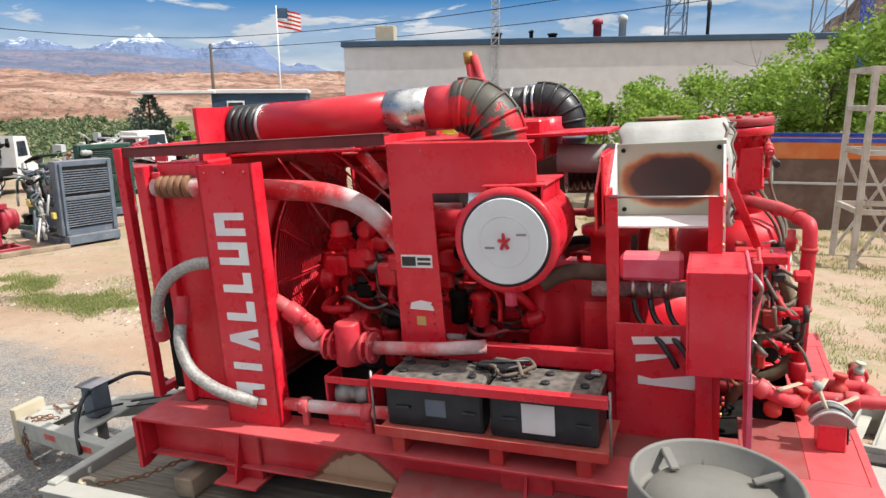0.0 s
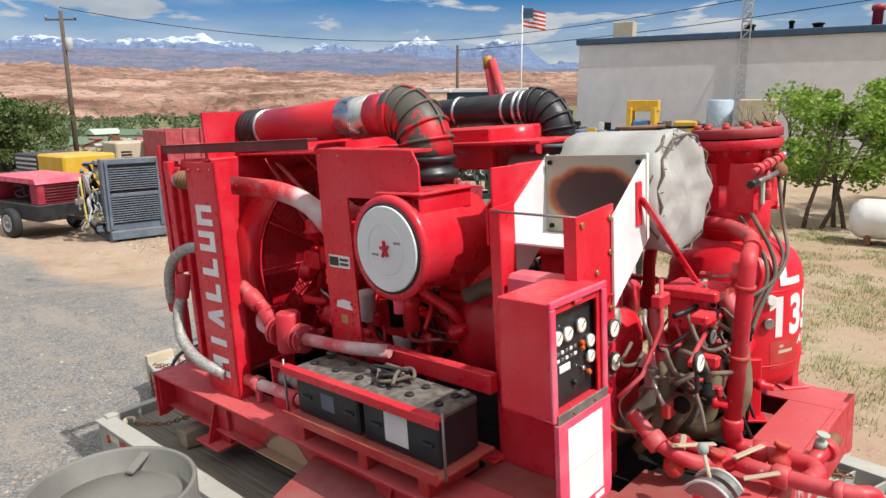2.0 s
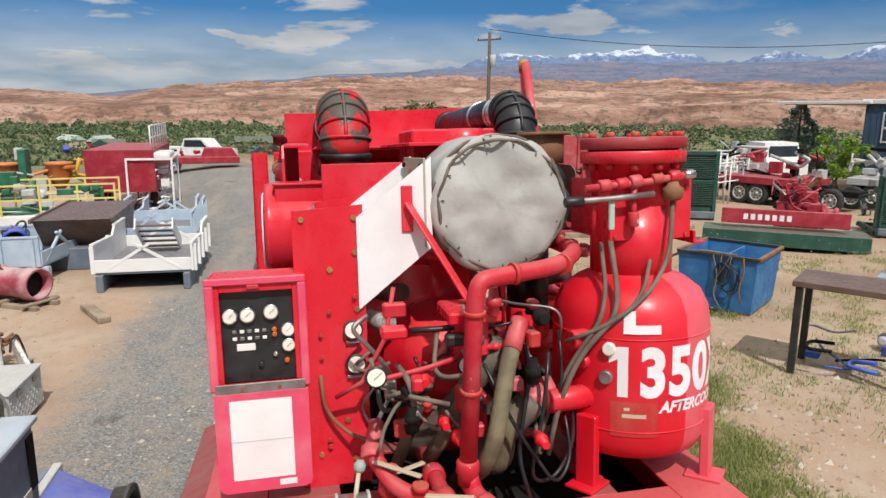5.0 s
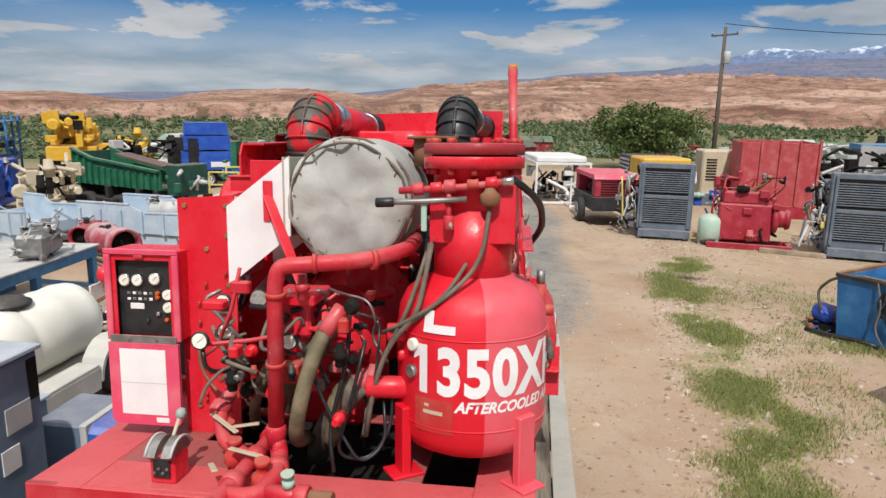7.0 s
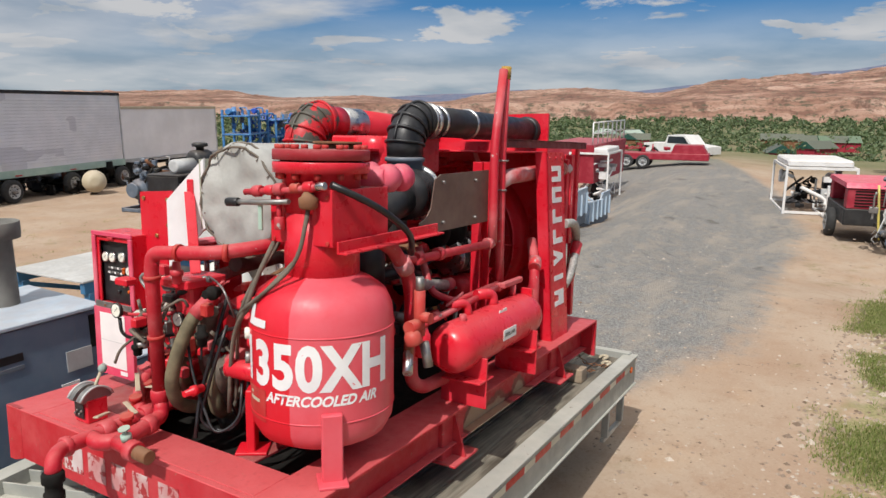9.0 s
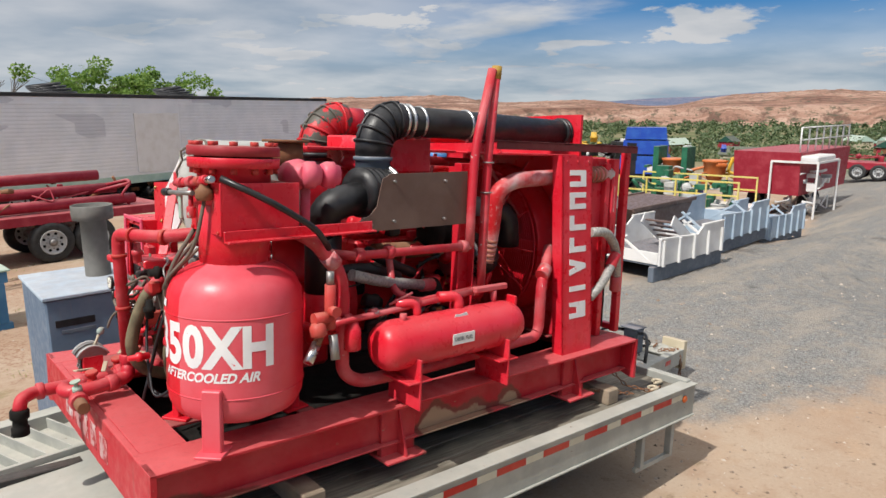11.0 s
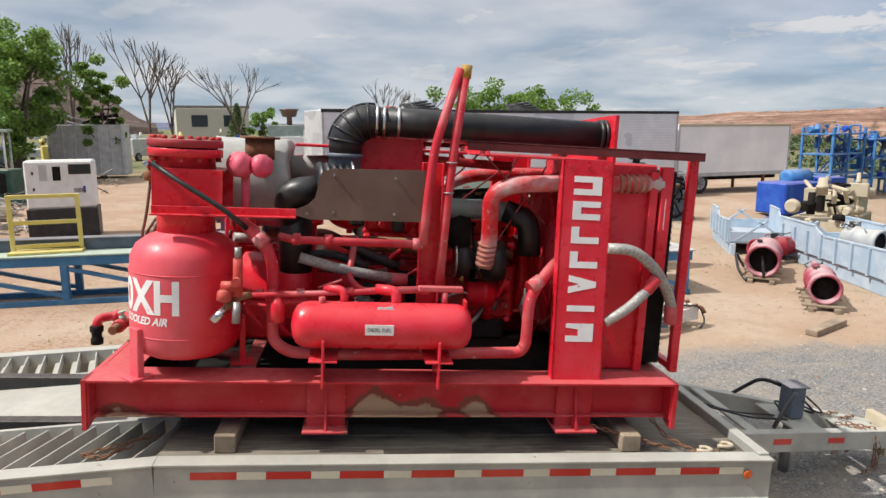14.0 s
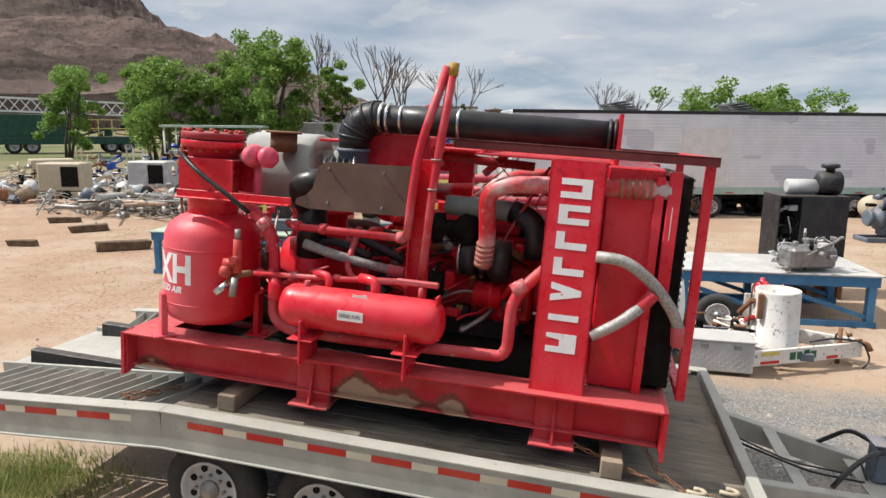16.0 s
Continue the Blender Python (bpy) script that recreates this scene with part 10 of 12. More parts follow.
engine_on_skid(-12.75, 6.1, 80, CRIMSON, 54, "crimson engine with pump on a skid", 1.9, 1.75, (FADED_RED, FADED_RED, CRIMSON))
engine_on_skid(-14.7, 9.9, 80, DARK_GREEN, 58, "dark green engine between radiator units", 2.2, 1.9, (DARK_GREEN, GALV))
engine_on_skid(-10.4, 11.8, 50, CRIMSON, 55, "red engine behind a red beam", 1.6, 1.7)
rb = yard("sign_beam", -9.9, 10.9, 55, "red steel beam with white blocks on a green skid", "beam")
bm = bm_new()
box(bm, -1.4, 1.4, -0.06, 0.06, 0.55, 0.92, 0.01)
part("beam_body", bm, CRIMSON, rb)
bm = bm_new()
box(bm, -1.8, 1.8, -0.5, 0.5, 0.1, 0.45, 0.01)
part("skid", bm, DARK_GREEN, rb)
for k in range(7):
    bm = bm_new()
    box(bm, -0.9 + k * 0.16, -0.80 + k * 0.16, -0.066, -0.06, 0.66, 0.80, 0.001)
    part("sign_block", bm, LETTER, rb)
ms = yard("pressure_vessel", -12.9, 5.25, 0, "mint green upright pressure vessel", "tank")
bm = bm_new()
lathe(bm, (0, 0, 0.10), (0, 0, 1), [(0, 0.12), (0.05, 0.25), (0.12, 0.30), (0.55, 0.30), (0.62, 0.25), (0.68, 0.1)], 24)
part("shell", bm, MINT, ms)
for a in (0.5, 2.6, 4.7):
    bm = bm_new()
    box(bm, 0.24 * math.cos(a) - 0.03, 0.24 * math.cos(a) + 0.03, 0.24 * math.sin(a) - 0.03, 0.24 * math.sin(a) + 0.03, 0, 0.25, 0.004)
    part("leg", bm, MINT, ms)
clutter(ms, random.Random(17), (-0.9, -0.4, 0.3), (-0.3, 0.4, 1.2), [ROYAL, MINT, ROYAL], 12, 0.11)
bgm = yard("beige_generator", -20.5, 7.6, 0, "beige canopy generator with louvres", "generator")
bm = bm_new()
box(bm, -1.2, 0.0, -0.95, 0.95, 0.35, 1.95, 0.05)
part("canopy", bm, BEIGE, bgm)
for k in range(8):
    bm = bm_new()
    box(bm, 0.0, 0.02, -0.8, -0.45, 0.9 + k * 0.1, 0.95 + k * 0.1, 0.004)
    part("louvre", bm, DARK, bgm)
bm = bm_new()
box(bm, -1.2, 0.0, -0.9, 0.9, 0.0, 0.35, 0.02)
part("base", bm, SLATE, bgm)
rbx = yard("red_tank", -18.0, 8.4, -8, "faded red steel open-top tank with ribs", "tank")
bm = bm_new()
for a_, b_, c_, d_ in ((-2.4, 0.0, -1.15, -1.09), (-2.4, 0.0, 1.09, 1.15), (-0.06, 0.0, -1.09, 1.09), (-2.4, -2.34, -1.09, 1.09)):
    box(bm, a_, b_, c_, d_, 0.4, 2.35, 0.005)
part("tank_wall", bm, FADED_RED, rbx)
for k in range(5):
    bm = bm_new()
    box(bm, 0.0, 0.08, -1.14 + k * 0.55, -1.07 + k * 0.55, 0.4, 2.45, 0.005)
    part("rib", bm, FADED_RED, rbx)
bm = bm_new()
box(bm, -2.4, 0.05, -1.15, 1.15, 0.0, 0.4, 0.02)
part("skid", bm, CRIMSON, rbx)
st = yard("small_trailer", -16.0, 3.0, 10, "black small trailer with pink hooded engine", "trailer")
bm = bm_new()
box(bm, -1.3, 1.1, -0.7, 0.7, 0.46, 0.86, 0.02)
part("trailer_body", bm, BLACK_PAINT, st)
bm = bm_new()
box(bm, 1.1, 2.2, -0.05, 0.05, 0.48, 0.56, 0.006)
part("tongue", bm, BLACK_PAINT, st)
for sx in (-1.28, 0.72):
    bm = bm_new()
    box(bm, sx, sx + 0.36, -0.66, 0.66, 0.86, 1.36, 0.02)
    part("hood_end", bm, CRIMSON, st)
bm = bm_new()
prism(bm, [(-1.32, 1.36), (1.12, 1.36), (1.05, 1.48), (-1.25, 1.48)], "y", -0.70, 0.70)
part("hood", bm, PINK_DOOR, st)
for k in range(6):
    bm = bm_new()
    box(bm, 1.08, 1.10, -0.5, 0.5, 0.92 + k * 0.07, 0.95 + k * 0.07, 0.004)
    part("louvre", bm, DARK, st)
clutter(st, random.Random(18), (-0.9, -0.5, 0.88), (0.7, 0.5, 1.32), [DARK, DARK, STEEL, BLACK_PAINT], 22, 0.12)
for s in (-1, 1):
    wheel(st, Matrix.Translation((-0.1, s * 0.78, 0.36)), 0.36, 0.22)
yc = yard("yellow_generator", -20.0, 4.9, 8, "yellow canopy generator with black louvred end", "generator")
bm = bm_new()
box(bm, -0.1, 1.5, -0.8, 0.8, 0.5, 1.75, 0.06)
part("canopy", bm, YELLOW, yc)
bm = bm_new()
box(bm, -1.6, -0.1, -0.78, 0.78, 0.5, 1.72, 0.04)
part("engine_end", bm, BLACK_PAINT, yc)
for k in range(7):
    for sy in (-0.80, 0.78):
        bm = bm_new()
        box(bm, -1.5, -0.2, sy, sy + 0.02, 0.7 + k * 0.14, 0.76 + k * 0.14, 0.004)
        part("louvre", bm, GALV, yc)
bm = bm_new()
box(bm, -1.6, 1.6, -0.75, 0.75, 0.0, 0.5, 0.02)
part("base", bm, BLACK_PAINT, yc)
open_frame(-20.9, 1.5, 12, WHITE, 61, "white tube frame unit with machinery inside", 3.0, 1.9, 1.45, True, [WHITE, WHITE, DARK, GALV, RUBBER])
open_frame(-24.6, 3.0, 12, WHITE, 62, "white tube frame pump unit", 2.4, 1.7, 1.2, False, [WHITE, WHITE, GALV, WHITE])
BIN_BLUE = paint("bin_blue", (0.022, 0.125, 0.33), (0.05, 0.20, 0.42), (0.25, 0.22, 0.18), chips=0.05, chipcol=(0.03, 0.06, 0.11), rust=0.05, rough=0.5)
bb = yard("mud_bin", -5.81, 6.43, 38.6, "blue steel bin with rusty rim and looped hoses", "bin")
for face, (a, b, c, d) in (("side_sheet", (-0.60, 0.60, -0.72, -0.70)), ("side_sheet", (-0.60, 0.60, 0.70, 0.72)), ("end_sheet", (-0.62, -0.60, -0.72, 0.72)), ("end_sheet", (0.60, 0.62, -0.72, 0.72))):
    bm = bm_new()
    box(bm, a, b, c, d, 0.04, 0.93, 0.004)
    for v in bm.verts:
        f = 0.92 + 0.10 * v.co.z
        v.co.x *= f
        v.co.y *= f
    part(face, bm, BIN_BLUE, bb)
bm = bm_new()
box(bm, -0.56, 0.56, -0.66, 0.66, 0.0, 0.05, 0.006)
part("floor_sheet", bm, RUST, bb)
for a in ((-0.64, -0.73, 0.64, -0.73), (0.64, -0.70, 0.64, 0.70), (0.64, 0.73, -0.64, 0.73), (-0.64, 0.70, -0.64, -0.70)):
    bm = bm_new()
    strut(bm, (a[0], a[1], 0.945), (a[2], a[3], 0.945), 0.06, 0.05)
    part("bin_rim", bm, RUST if a[1] != a[3] else BLACK_PAINT, bb)
bm = bm_new()
box(bm, 0.02, 0.05, -0.68, 0.68, 0.45, 0.90, 0.004)
part("baffle", bm, BIN_BLUE, bb)
for k, (cx, cz, rr) in enumerate(((0.18, 0.62, 0.24), (0.24, 0.56, 0.21), (0.12, 0.66, 0.18))):
    bm = bm_new()
    tube(bm, [(cx + rr * 0.7 * math.sin(j * 0.5), -0.745 - 0.012 * k - 0.004 * (j % 3), cz - rr * math.cos(j * 0.5) * (1 + 0.1 * math.sin(j))) for j in range(-1, 12)] + [(cx - 0.1 + 0.1 * k, -0.76, 0.97)], 0.013, 7)
    part("hose", bm, RUBBER, bb)
for pts, r_, mt in (([(-0.86, -0.62, 0.30), (-0.95, -0.62, 0.62), (-0.72, -0.70, 0.86), (-0.30, -0.72, 0.99), (0.30, -0.70, 0.98)], 0.022, HOSE_GREY), ([(-0.95, -0.80, 0.03), (-0.5, -0.86, 0.06), (-0.1, -0.84, 0.10), (0.1, -0.80, 0.06)], 0.035, RUBBER), ([(-0.05, -0.76, 0.95), (0.05, -0.78, 0.6), (0.0, -0.80, 0.3), (0.2, -0.82, 0.02)], 0.012, HOSE_GREY), ([(0.42, -0.76, 0.95), (0.45, -0.77, 0.72), (0.38, -0.77, 0.45), (0.44, -0.79, 0.22)], 0.014, RUST)):
    bm = bm_new()
    pipe(bm, pts, r_, 0.12, 8)
    part("hose", bm, mt, bb)
bm = bm_new()
lathe(bm, (-1.02, -0.45, 0.26), (1, -0.2, 0), [(0, 0.06), (0.02, 0.13), (0.06, 0.15), (0.26, 0.15), (0.30, 0.10), (0.36, 0.09)], 20)
part("motor", bm, ROYAL, bb)
bm = bm_new()
box(bm, -1.05, -0.62, -0.60, -0.25, 0.0, 0.11, 0.01)
part("motor_foot", bm, DARK, bb)
clutter(bb, random.Random(71), (-1.05, -0.75, 0.03), (-0.66, -0.2, 0.35), [ROYAL, DARK, RUST], 10, 0.06)
bt = yard("brown_stand", -2.5, 5.9, 40, "brown steel stand with a sheet top", "table")
bm = bm_new()
box(bm, -0.7, 0.7, -0.4, 0.4, 1.12, 1.2, 0.01)
part("stand_top", bm, BROWN_PLATE, bt)
for sx in (-0.62, 0.62):
    for sy in (-0.34, 0.34):
        bm = bm_new()
        box(bm, sx - 0.04, sx + 0.04, sy - 0.04, sy + 0.04, 0, 1.12, 0.005)
        part("leg", bm, BLACK_PAINT, bt)
clutter(bt, random.Random(73), (-0.5, -0.3, 0.1), (0.5, 0.3, 0.6), [GALV, DARK, ROYAL], 10, 0.1)


# --- pale blue wheel pumps by the weeds
def wheel_pump(x, y, yaw, seed, r=0.55):
    t = yard("flywheel_pump", x, y, yaw, "pale blue flywheel pump on a steel base", "pump", "pale blue pumps")
    rng = random.Random(seed)
    bm = bm_new()
    box(bm, -1.0, 1.0, -0.45, 0.45, 0.0, 0.18, 0.01)
    part("base", bm, PALE_BLUE, t)
    bm = bm_new()
    lathe(bm, (0.35, -0.12, 0.95), (0, 1, 0), [(0, r * 0.82), (0.0, r), (0.14, r), (0.14, r * 0.82), (0.0, r * 0.82)], 36)
    for k in range(6):
        a = k * math.pi / 3
        strut(bm, (0.35, -0.05, 0.95), (0.35 + r * 0.88 * math.cos(a), -0.05, 0.95 + r * 0.88 * math.sin(a)), 0.06, 0.05)
    cyl(bm, (0.35, -0.2, 0.95), (0.35, 0.2, 0.95), 0.1, 16)
    part("flywheel", bm, PALE_BLUE, t)
    bm = bm_new()
    lathe(bm, (-0.8, 0, 0.55), (1, 0, 0), [(0, 0.15), (0.02, 0.26), (0.5, 0.26), (0.52, 0.32), (0.6, 0.32), (0.62, 0.2), (0.8, 0.18)], 24)
    part("cylinder", bm, PALE_BLUE, t)
    bm = bm_new()
    pipe(bm, [(-0.7, 0.3, 0.2), (-0.7, 0.3, 1.35), (-0.1, 0.3, 1.35), (-0.1, 0.3, 0.9)], 0.07, 0.15, 12)
    part("loop_pipe", bm, PALE_BLUE, t)
    clutter(t, rng, (-0.9, -0.45, 0.2), (0.4, 0.45, 1.1), [PALE_BLUE, PALE_BLUE, RUST, STEEL], 24, 0.09)
    return t


for x_, y_, a_, sd, r_ in ((-5.7, 11.3, 35, 81, 0.5), (-4.5, 11.9, 40, 82, 0.6)):
    wp = wheel_pump(x_, y_, a_, sd, r_)
    wp.matrix_basis = wp.matrix_basis @ Matrix.Scale(1.3, 4)
bg_ = yard("belt_guard", -3.55, 12.5, 28, "pale blue curved belt guard", "guard")
bm = bm_new()
prism(bm, [(0.85 * math.cos(a), 0.15 + 1.85 * (0.5 + 0.5 * math.sin(a)) if math.sin(a) > -0.2 else 0.0) for a in [math.pi * 2 * k / 22 for k in range(22)]], "y", -0.16, 0.16)
part("guard_shell", bm, PALE_BLUE, bg_)
for sy in (-1, 1):
    bm = bm_new()
    prism(bm, [(0.66 * math.cos(a), 0.30 + 1.45 * (0.5 + 0.5 * math.sin(a)) if math.sin(a) > -0.2 else 0.16) for a in [math.pi * 2 * k / 22 for k in range(22)]], "y", sy * 0.160, sy * 0.168)
    part("side_panel", bm, BLUE, bg_, "deeper blue side panel")
    for xx in (-0.3, 0.0, 0.3):
        bm = bm_new()
        box(bm, xx - 0.02, xx + 0.02, sy * 0.168, sy * 0.185, 0.16, 1.70 - abs(xx) * 0.6, 0.003)
        part("stiffener", bm, PALE_BLUE, bg_)
    bm = bm_new()
    pts = [(0.80 * math.cos(radians(a)), sy * 0.17, 1.0 + 0.95 * math.sin(radians(a))) for a in range(0, 181, 12)]
    tube(bm, pts, 0.028, 6)
    part("edge_band", bm, PALE_BLUE, bg_)
engine_on_skid(0.6, 17.0, 20, GALV, 83, "grey dismantled engine behind the white tank", 1.7, 1.5, (STEEL, DARK))
hv = yard("propane_tank", 0.1, 14.6, 12, "white horizontal pressure tank on saddles", "tank")
bm = bm_new()
lathe(bm, (-1.0, 0, 0.58), (1, 0, 0), [(0, 0.1), (0.05, 0.3), (0.18, 0.42), (0.3, 0.45), (1.7, 0.45), (1.82, 0.42), (1.95, 0.3), (2.0, 0.1)], 32)
part("shell", bm, WHITE, hv)
for xx in (-0.6, 0.6):
    bm = bm_new()
    box(bm, xx - 0.06, xx + 0.06, -0.3, 0.3, 0, 0.3, 0.01)
    part("saddle", bm, RUST, hv)
rk = yard("steel_rack", 4.3, 11.2, 8, "rusty white steel pipe rack with diagonal braces", "rack")
for sx in (-0.55, 0.55):
    for sy in (-0.6, 0.6):
        bm = bm_new()
        box(bm, sx - 0.05, sx + 0.05, sy - 0.05, sy + 0.05, 0, 3.75, 0.006)
        part("post", bm, paint("rusted_white", (0.52, 0.48, 0.43), (0.40, 0.34, 0.28), rust=0.10) if sx < 0 and sy < 0 else MATS["rusted_white"], rk)
for zz in (1.1, 2.2, 3.0, 3.7):
    for s in (-1, 1):
        bm = bm_new()
        box(bm, -0.55, 0.55, s * 0.6 - 0.04, s * 0.6 + 0.04, zz - 0.05, zz + 0.05, 0.005)
        part("rail", bm, MATS["rusted_white"], rk)
        bm = bm_new()
        box(bm, s * 0.55 - 0.04, s * 0.55 + 0.04, -0.6, 0.6, zz - 0.05, zz + 0.05, 0.005)
        part("rail", bm, MATS["rusted_white"], rk)
for s in (-1, 1):
    bm = bm_new()
    strut(bm, (-0.55, s * 0.6, 0.1), (0.55, s * 0.6, 2.1), 0.05)
    strut(bm, (0.55, s * 0.6, 0.1), (-0.55, s * 0.6, 2.1), 0.05)
    part("diagonal_brace", bm, MATS["rusted_white"], rk)
gt = yard("open_tank", 4.3, 16.4, 6, "grey steel tank with orange band and blue lining", "tank")
for a in ((-2.0, 2.0, -1.5, -1.47), (-2.0, 2.0, 1.47, 1.5), (-2.0, -1.97, -1.47, 1.47), (1.97, 2.0, -1.47, 1.47)):
    bm = bm_new()
    box(bm, a[0], a[1], a[2], a[3], 0.0, 1.75, 0.005)
    part("tank_wall", bm, BROWN_PLATE, gt)
    bm = bm_new()
    box(bm, a[0] - 0.01, a[1] + 0.01, a[2] - 0.01, a[3] + 0.01, 1.75, 2.15, 0.005)
    part("wall_band", bm, ORANGE, gt)
    bm = bm_new()
    box(bm, a[0] - 0.02, a[1] + 0.02, a[2] - 0.02, a[3] + 0.02, 2.15, 2.25, 0.005)
    part("tank_rim", bm, ROYAL, gt)
bm = bm_new()
box(bm, -2.04, 2.04, -1.54, -1.50, 1.12, 1.18, 0.005)
part("stiffener", bm, GALV, gt)

# --- rubble and timbers
rng = random.Random(77)
for k in range(11):
    bm = bm_new()
    bmesh.ops.create_icosphere(bm, subdivisions=3, radius=1.0)
    sc = Vector((rng.uniform(0.14, 0.32), rng.uniform(0.12, 0.26), rng.uniform(0.10, 0.20)))
    off = Vector((k * 3.1, 1.7, 0))
    for v in bm.verts:
        n = v.co.copy()
        v.co = Vector((n.x * sc.x, n.y * sc.y, n.z * sc.z)) * (1 + 0.30 * noise.noise(n * 1.6 + off) + 0.12 * noise.noise(n * 4 + off))
    r_ = tagged(part("rock", bm, ROCK), "pale broken rock lying in the weeds", "rock", "rubble rocks")
    r_.matrix_basis = pose(-1.9 + rng.uniform(-1.3, 1.3), 8.1 + rng.uniform(-0.9, 0.9), 0.06, rng.uniform(-20, 20), rng.uniform(-20, 20), rng.uniform(0, 360))
for k, (x, y, yaw, l) in enumerate(((-1.5, 7.0, 30, 1.3), (-1.0, 7.3, 65, 1.5), (-2.2, 6.9, 10, 1.0), (-13.0, 9.6, 80, 1.6), (-6.9, -3.9, 30, 1.0), (-12.0, 6.9, 70, 1.4))):
    tb = yard("loose_plank", x, y, yaw, "weathered loose plank on the ground", "plank", "loose planks")
    bm = bm_new()
    box(bm, -l / 2, l / 2, -0.09, 0.09, 0.0, 0.10, 0.01)
    part("plank_body", bm, WOOD, tb)

for x, y, yaw, l, h in ((10.1, -9.17, 37, 1.2, 0.24), (13.1, -11.5, 48, 1.0, 0.20), (13.0, -9.0, 10, 0.7, 0.16), (15.2, -12.9, 30, 0.9, 0.18)):
    tb = yard("dark_timber", x, y, yaw, "short dark split timber on the dirt", "timber", "dark timbers")
    bm = bm_new()
    box(bm, -l / 2, l / 2, -0.11, 0.11, 0.0, h, 0.015)
    for v in bm.verts:
        v.co.x += 0.12 * noise.noise(v.co * 9) if abs(v.co.x) > l * 0.4 else 0
        v.co.z *= 1 + 0.25 * noise.noise(v.co * 3 + Vector((x, 0, 0)))
    part("timber_body", bm, RUST_WOOD, tb)

# --- far machines: crawlers, trucks, tanks
def crawler(x, y, yaw, mat, seed, label, s=1.0):
    t = yard("crawler", x, y, yaw, label, "machine", "tracked machines")
    rng = random.Random(seed)
    for q in (-1, 1):
        bm = bm_new()
        prism(bm, [(-1.5 * s, 0.1), (-1.3 * s, 0), (1.3 * s, 0), (1.5 * s, 0.1), (1.6 * s, 0.4 * s), (1.3 * s, 0.7 * s), (-1.3 * s, 0.7 * s), (-1.6 * s, 0.4 * s)], "y", q * 0.9 * s - 0.2, q * 0.9 * s + 0.2)
        part("track", bm, DARK, t)
    bm = bm_new()
    box(bm, -1.7 * s, 1.5 * s, -0.8 * s, 0.8 * s, 0.6 * s, 1.1 * s, 0.04)
    box(bm, -1.5 * s, -0.3 * s, -0.7 * s, 0.7 * s, 1.1 * s, 1.75 * s, 0.06)
    part("hull", bm, mat, t)
    clutter(t, rng, (-0.3 * s, -0.8 * s, 1.1 * s), (1.7 * s, 0.8 * s, 2.1 * s), [mat, mat, mat, DARK], 26, 0.22 * s)
    return t


def truck(x, y, yaw, mat, seed, label, cab=True, load=None, L=5.2):
    t = yard("truck", x, y, yaw, label, "truck", "parked trucks")
    rng = random.Random(seed)
    bm = bm_new()
    box(bm, -L / 2, L / 2, -0.45, 0.45, 0.6, 0.85, 0.02)
    part("chassis", bm, DARK, t)
    if cab:
        bm = bm_new()
        prism(bm, [(L / 2 - 1.7, 0.75), (L / 2, 0.75), (L / 2, 1.5), (L / 2 - 0.5, 1.6), (L / 2 - 0.7, 2.5), (L / 2 - 1.7, 2.55)], "y", -1.1, 1.1)
        c = part("cab", bm, mat, t)
        for s in (-1, 1):
            bm = bm_new()
            prism(bm, [(L / 2 - 1.5, 1.65), (L / 2 - 0.72, 1.65), (L / 2 - 0.85, 2.3), (L / 2 - 1.5, 2.3)], "y", s * 1.1, s * 1.115)
            part("window", bm, DARK_GLASS, c)
        bm = bm_new()
        prism(bm, [(-0.95, 1.65), (0.95, 1.65), (0.9, 2.35), (-0.9, 2.35)], "x", L / 2 - 0.58, L / 2 - 0.55)
        part("windscreen", bm, DARK_GLASS, c)
    if load:
        bm = bm_new()
        box(bm, -L / 2, L / 2 - 1.8, -1.15, 1.15, 0.9, 1.2, 0.02)
        part("bed", bm, load, t)
        clutter(t, rng, (-L / 2, -1.0, 1.2), (L / 2 - 1.9, 1.0, 2.4), [load, load, GALV, DARK], 20, 0.24)
    for xx in (-L * 0.32, -L * 0.18, L * 0.36):
        for s in (-1, 1):
            wheel(t, Matrix.Translation((xx, s * 0.98, 0.48)), 0.48, 0.28)
    return t


cv = yard("conveyor", -18.1, -13.3, 70, "green ribbed trough conveyor on a dark skid", "conveyor")
bm = bm_new()
prism(bm, [(-1.9, 1.05), (1.75, 1.05), (1.75, 1.55), (1.2, 1.62), (-1.0, 1.80), (-1.9, 2.05)], "y", -0.62, -0.56)
part("trough_side", bm, GREEN, cv)
bm = bm_new()
prism(bm, [(-1.9, 1.05), (1.75, 1.05), (1.75, 1.55), (1.2, 1.62), (-1.0, 1.80), (-1.9, 2.05)], "y", 0.56, 0.62)
part("trough_side", bm, GREEN, cv)
bm = bm_new()
box(bm, -1.9, 1.75, -0.56, 0.56, 1.03, 1.10, 0.006)
box(bm, -1.9, -1.84, -0.56, 0.56, 1.10, 1.95, 0.006)
part("trough_floor", bm, DARK_GREEN, cv)
for k in range(14):
    bm = bm_new()
    xx = -1.85 + 3.5 * k / 13
    box(bm, xx - 0.025, xx + 0.025, -0.70, -0.62, 1.05, 1.98 - 0.36 * min(1, k / 4) - 0.012 * k, 0.005)
    part("rib", bm, GREEN, cv)
bm = bm_new()
strut(bm, (-1.9, -0.66, 2.05), (-1.0, -0.66, 1.80), 0.12, 0.07)
strut(bm, (-1.0, -0.66, 1.80), (1.75, -0.66, 1.56), 0.12, 0.07)
part("top_lip", bm, GREEN, cv)
bm = bm_new()
strut(bm, (-0.7, 0.1, 1.9), (1.3, 0.1, 1.62), 0.5, 0.06)
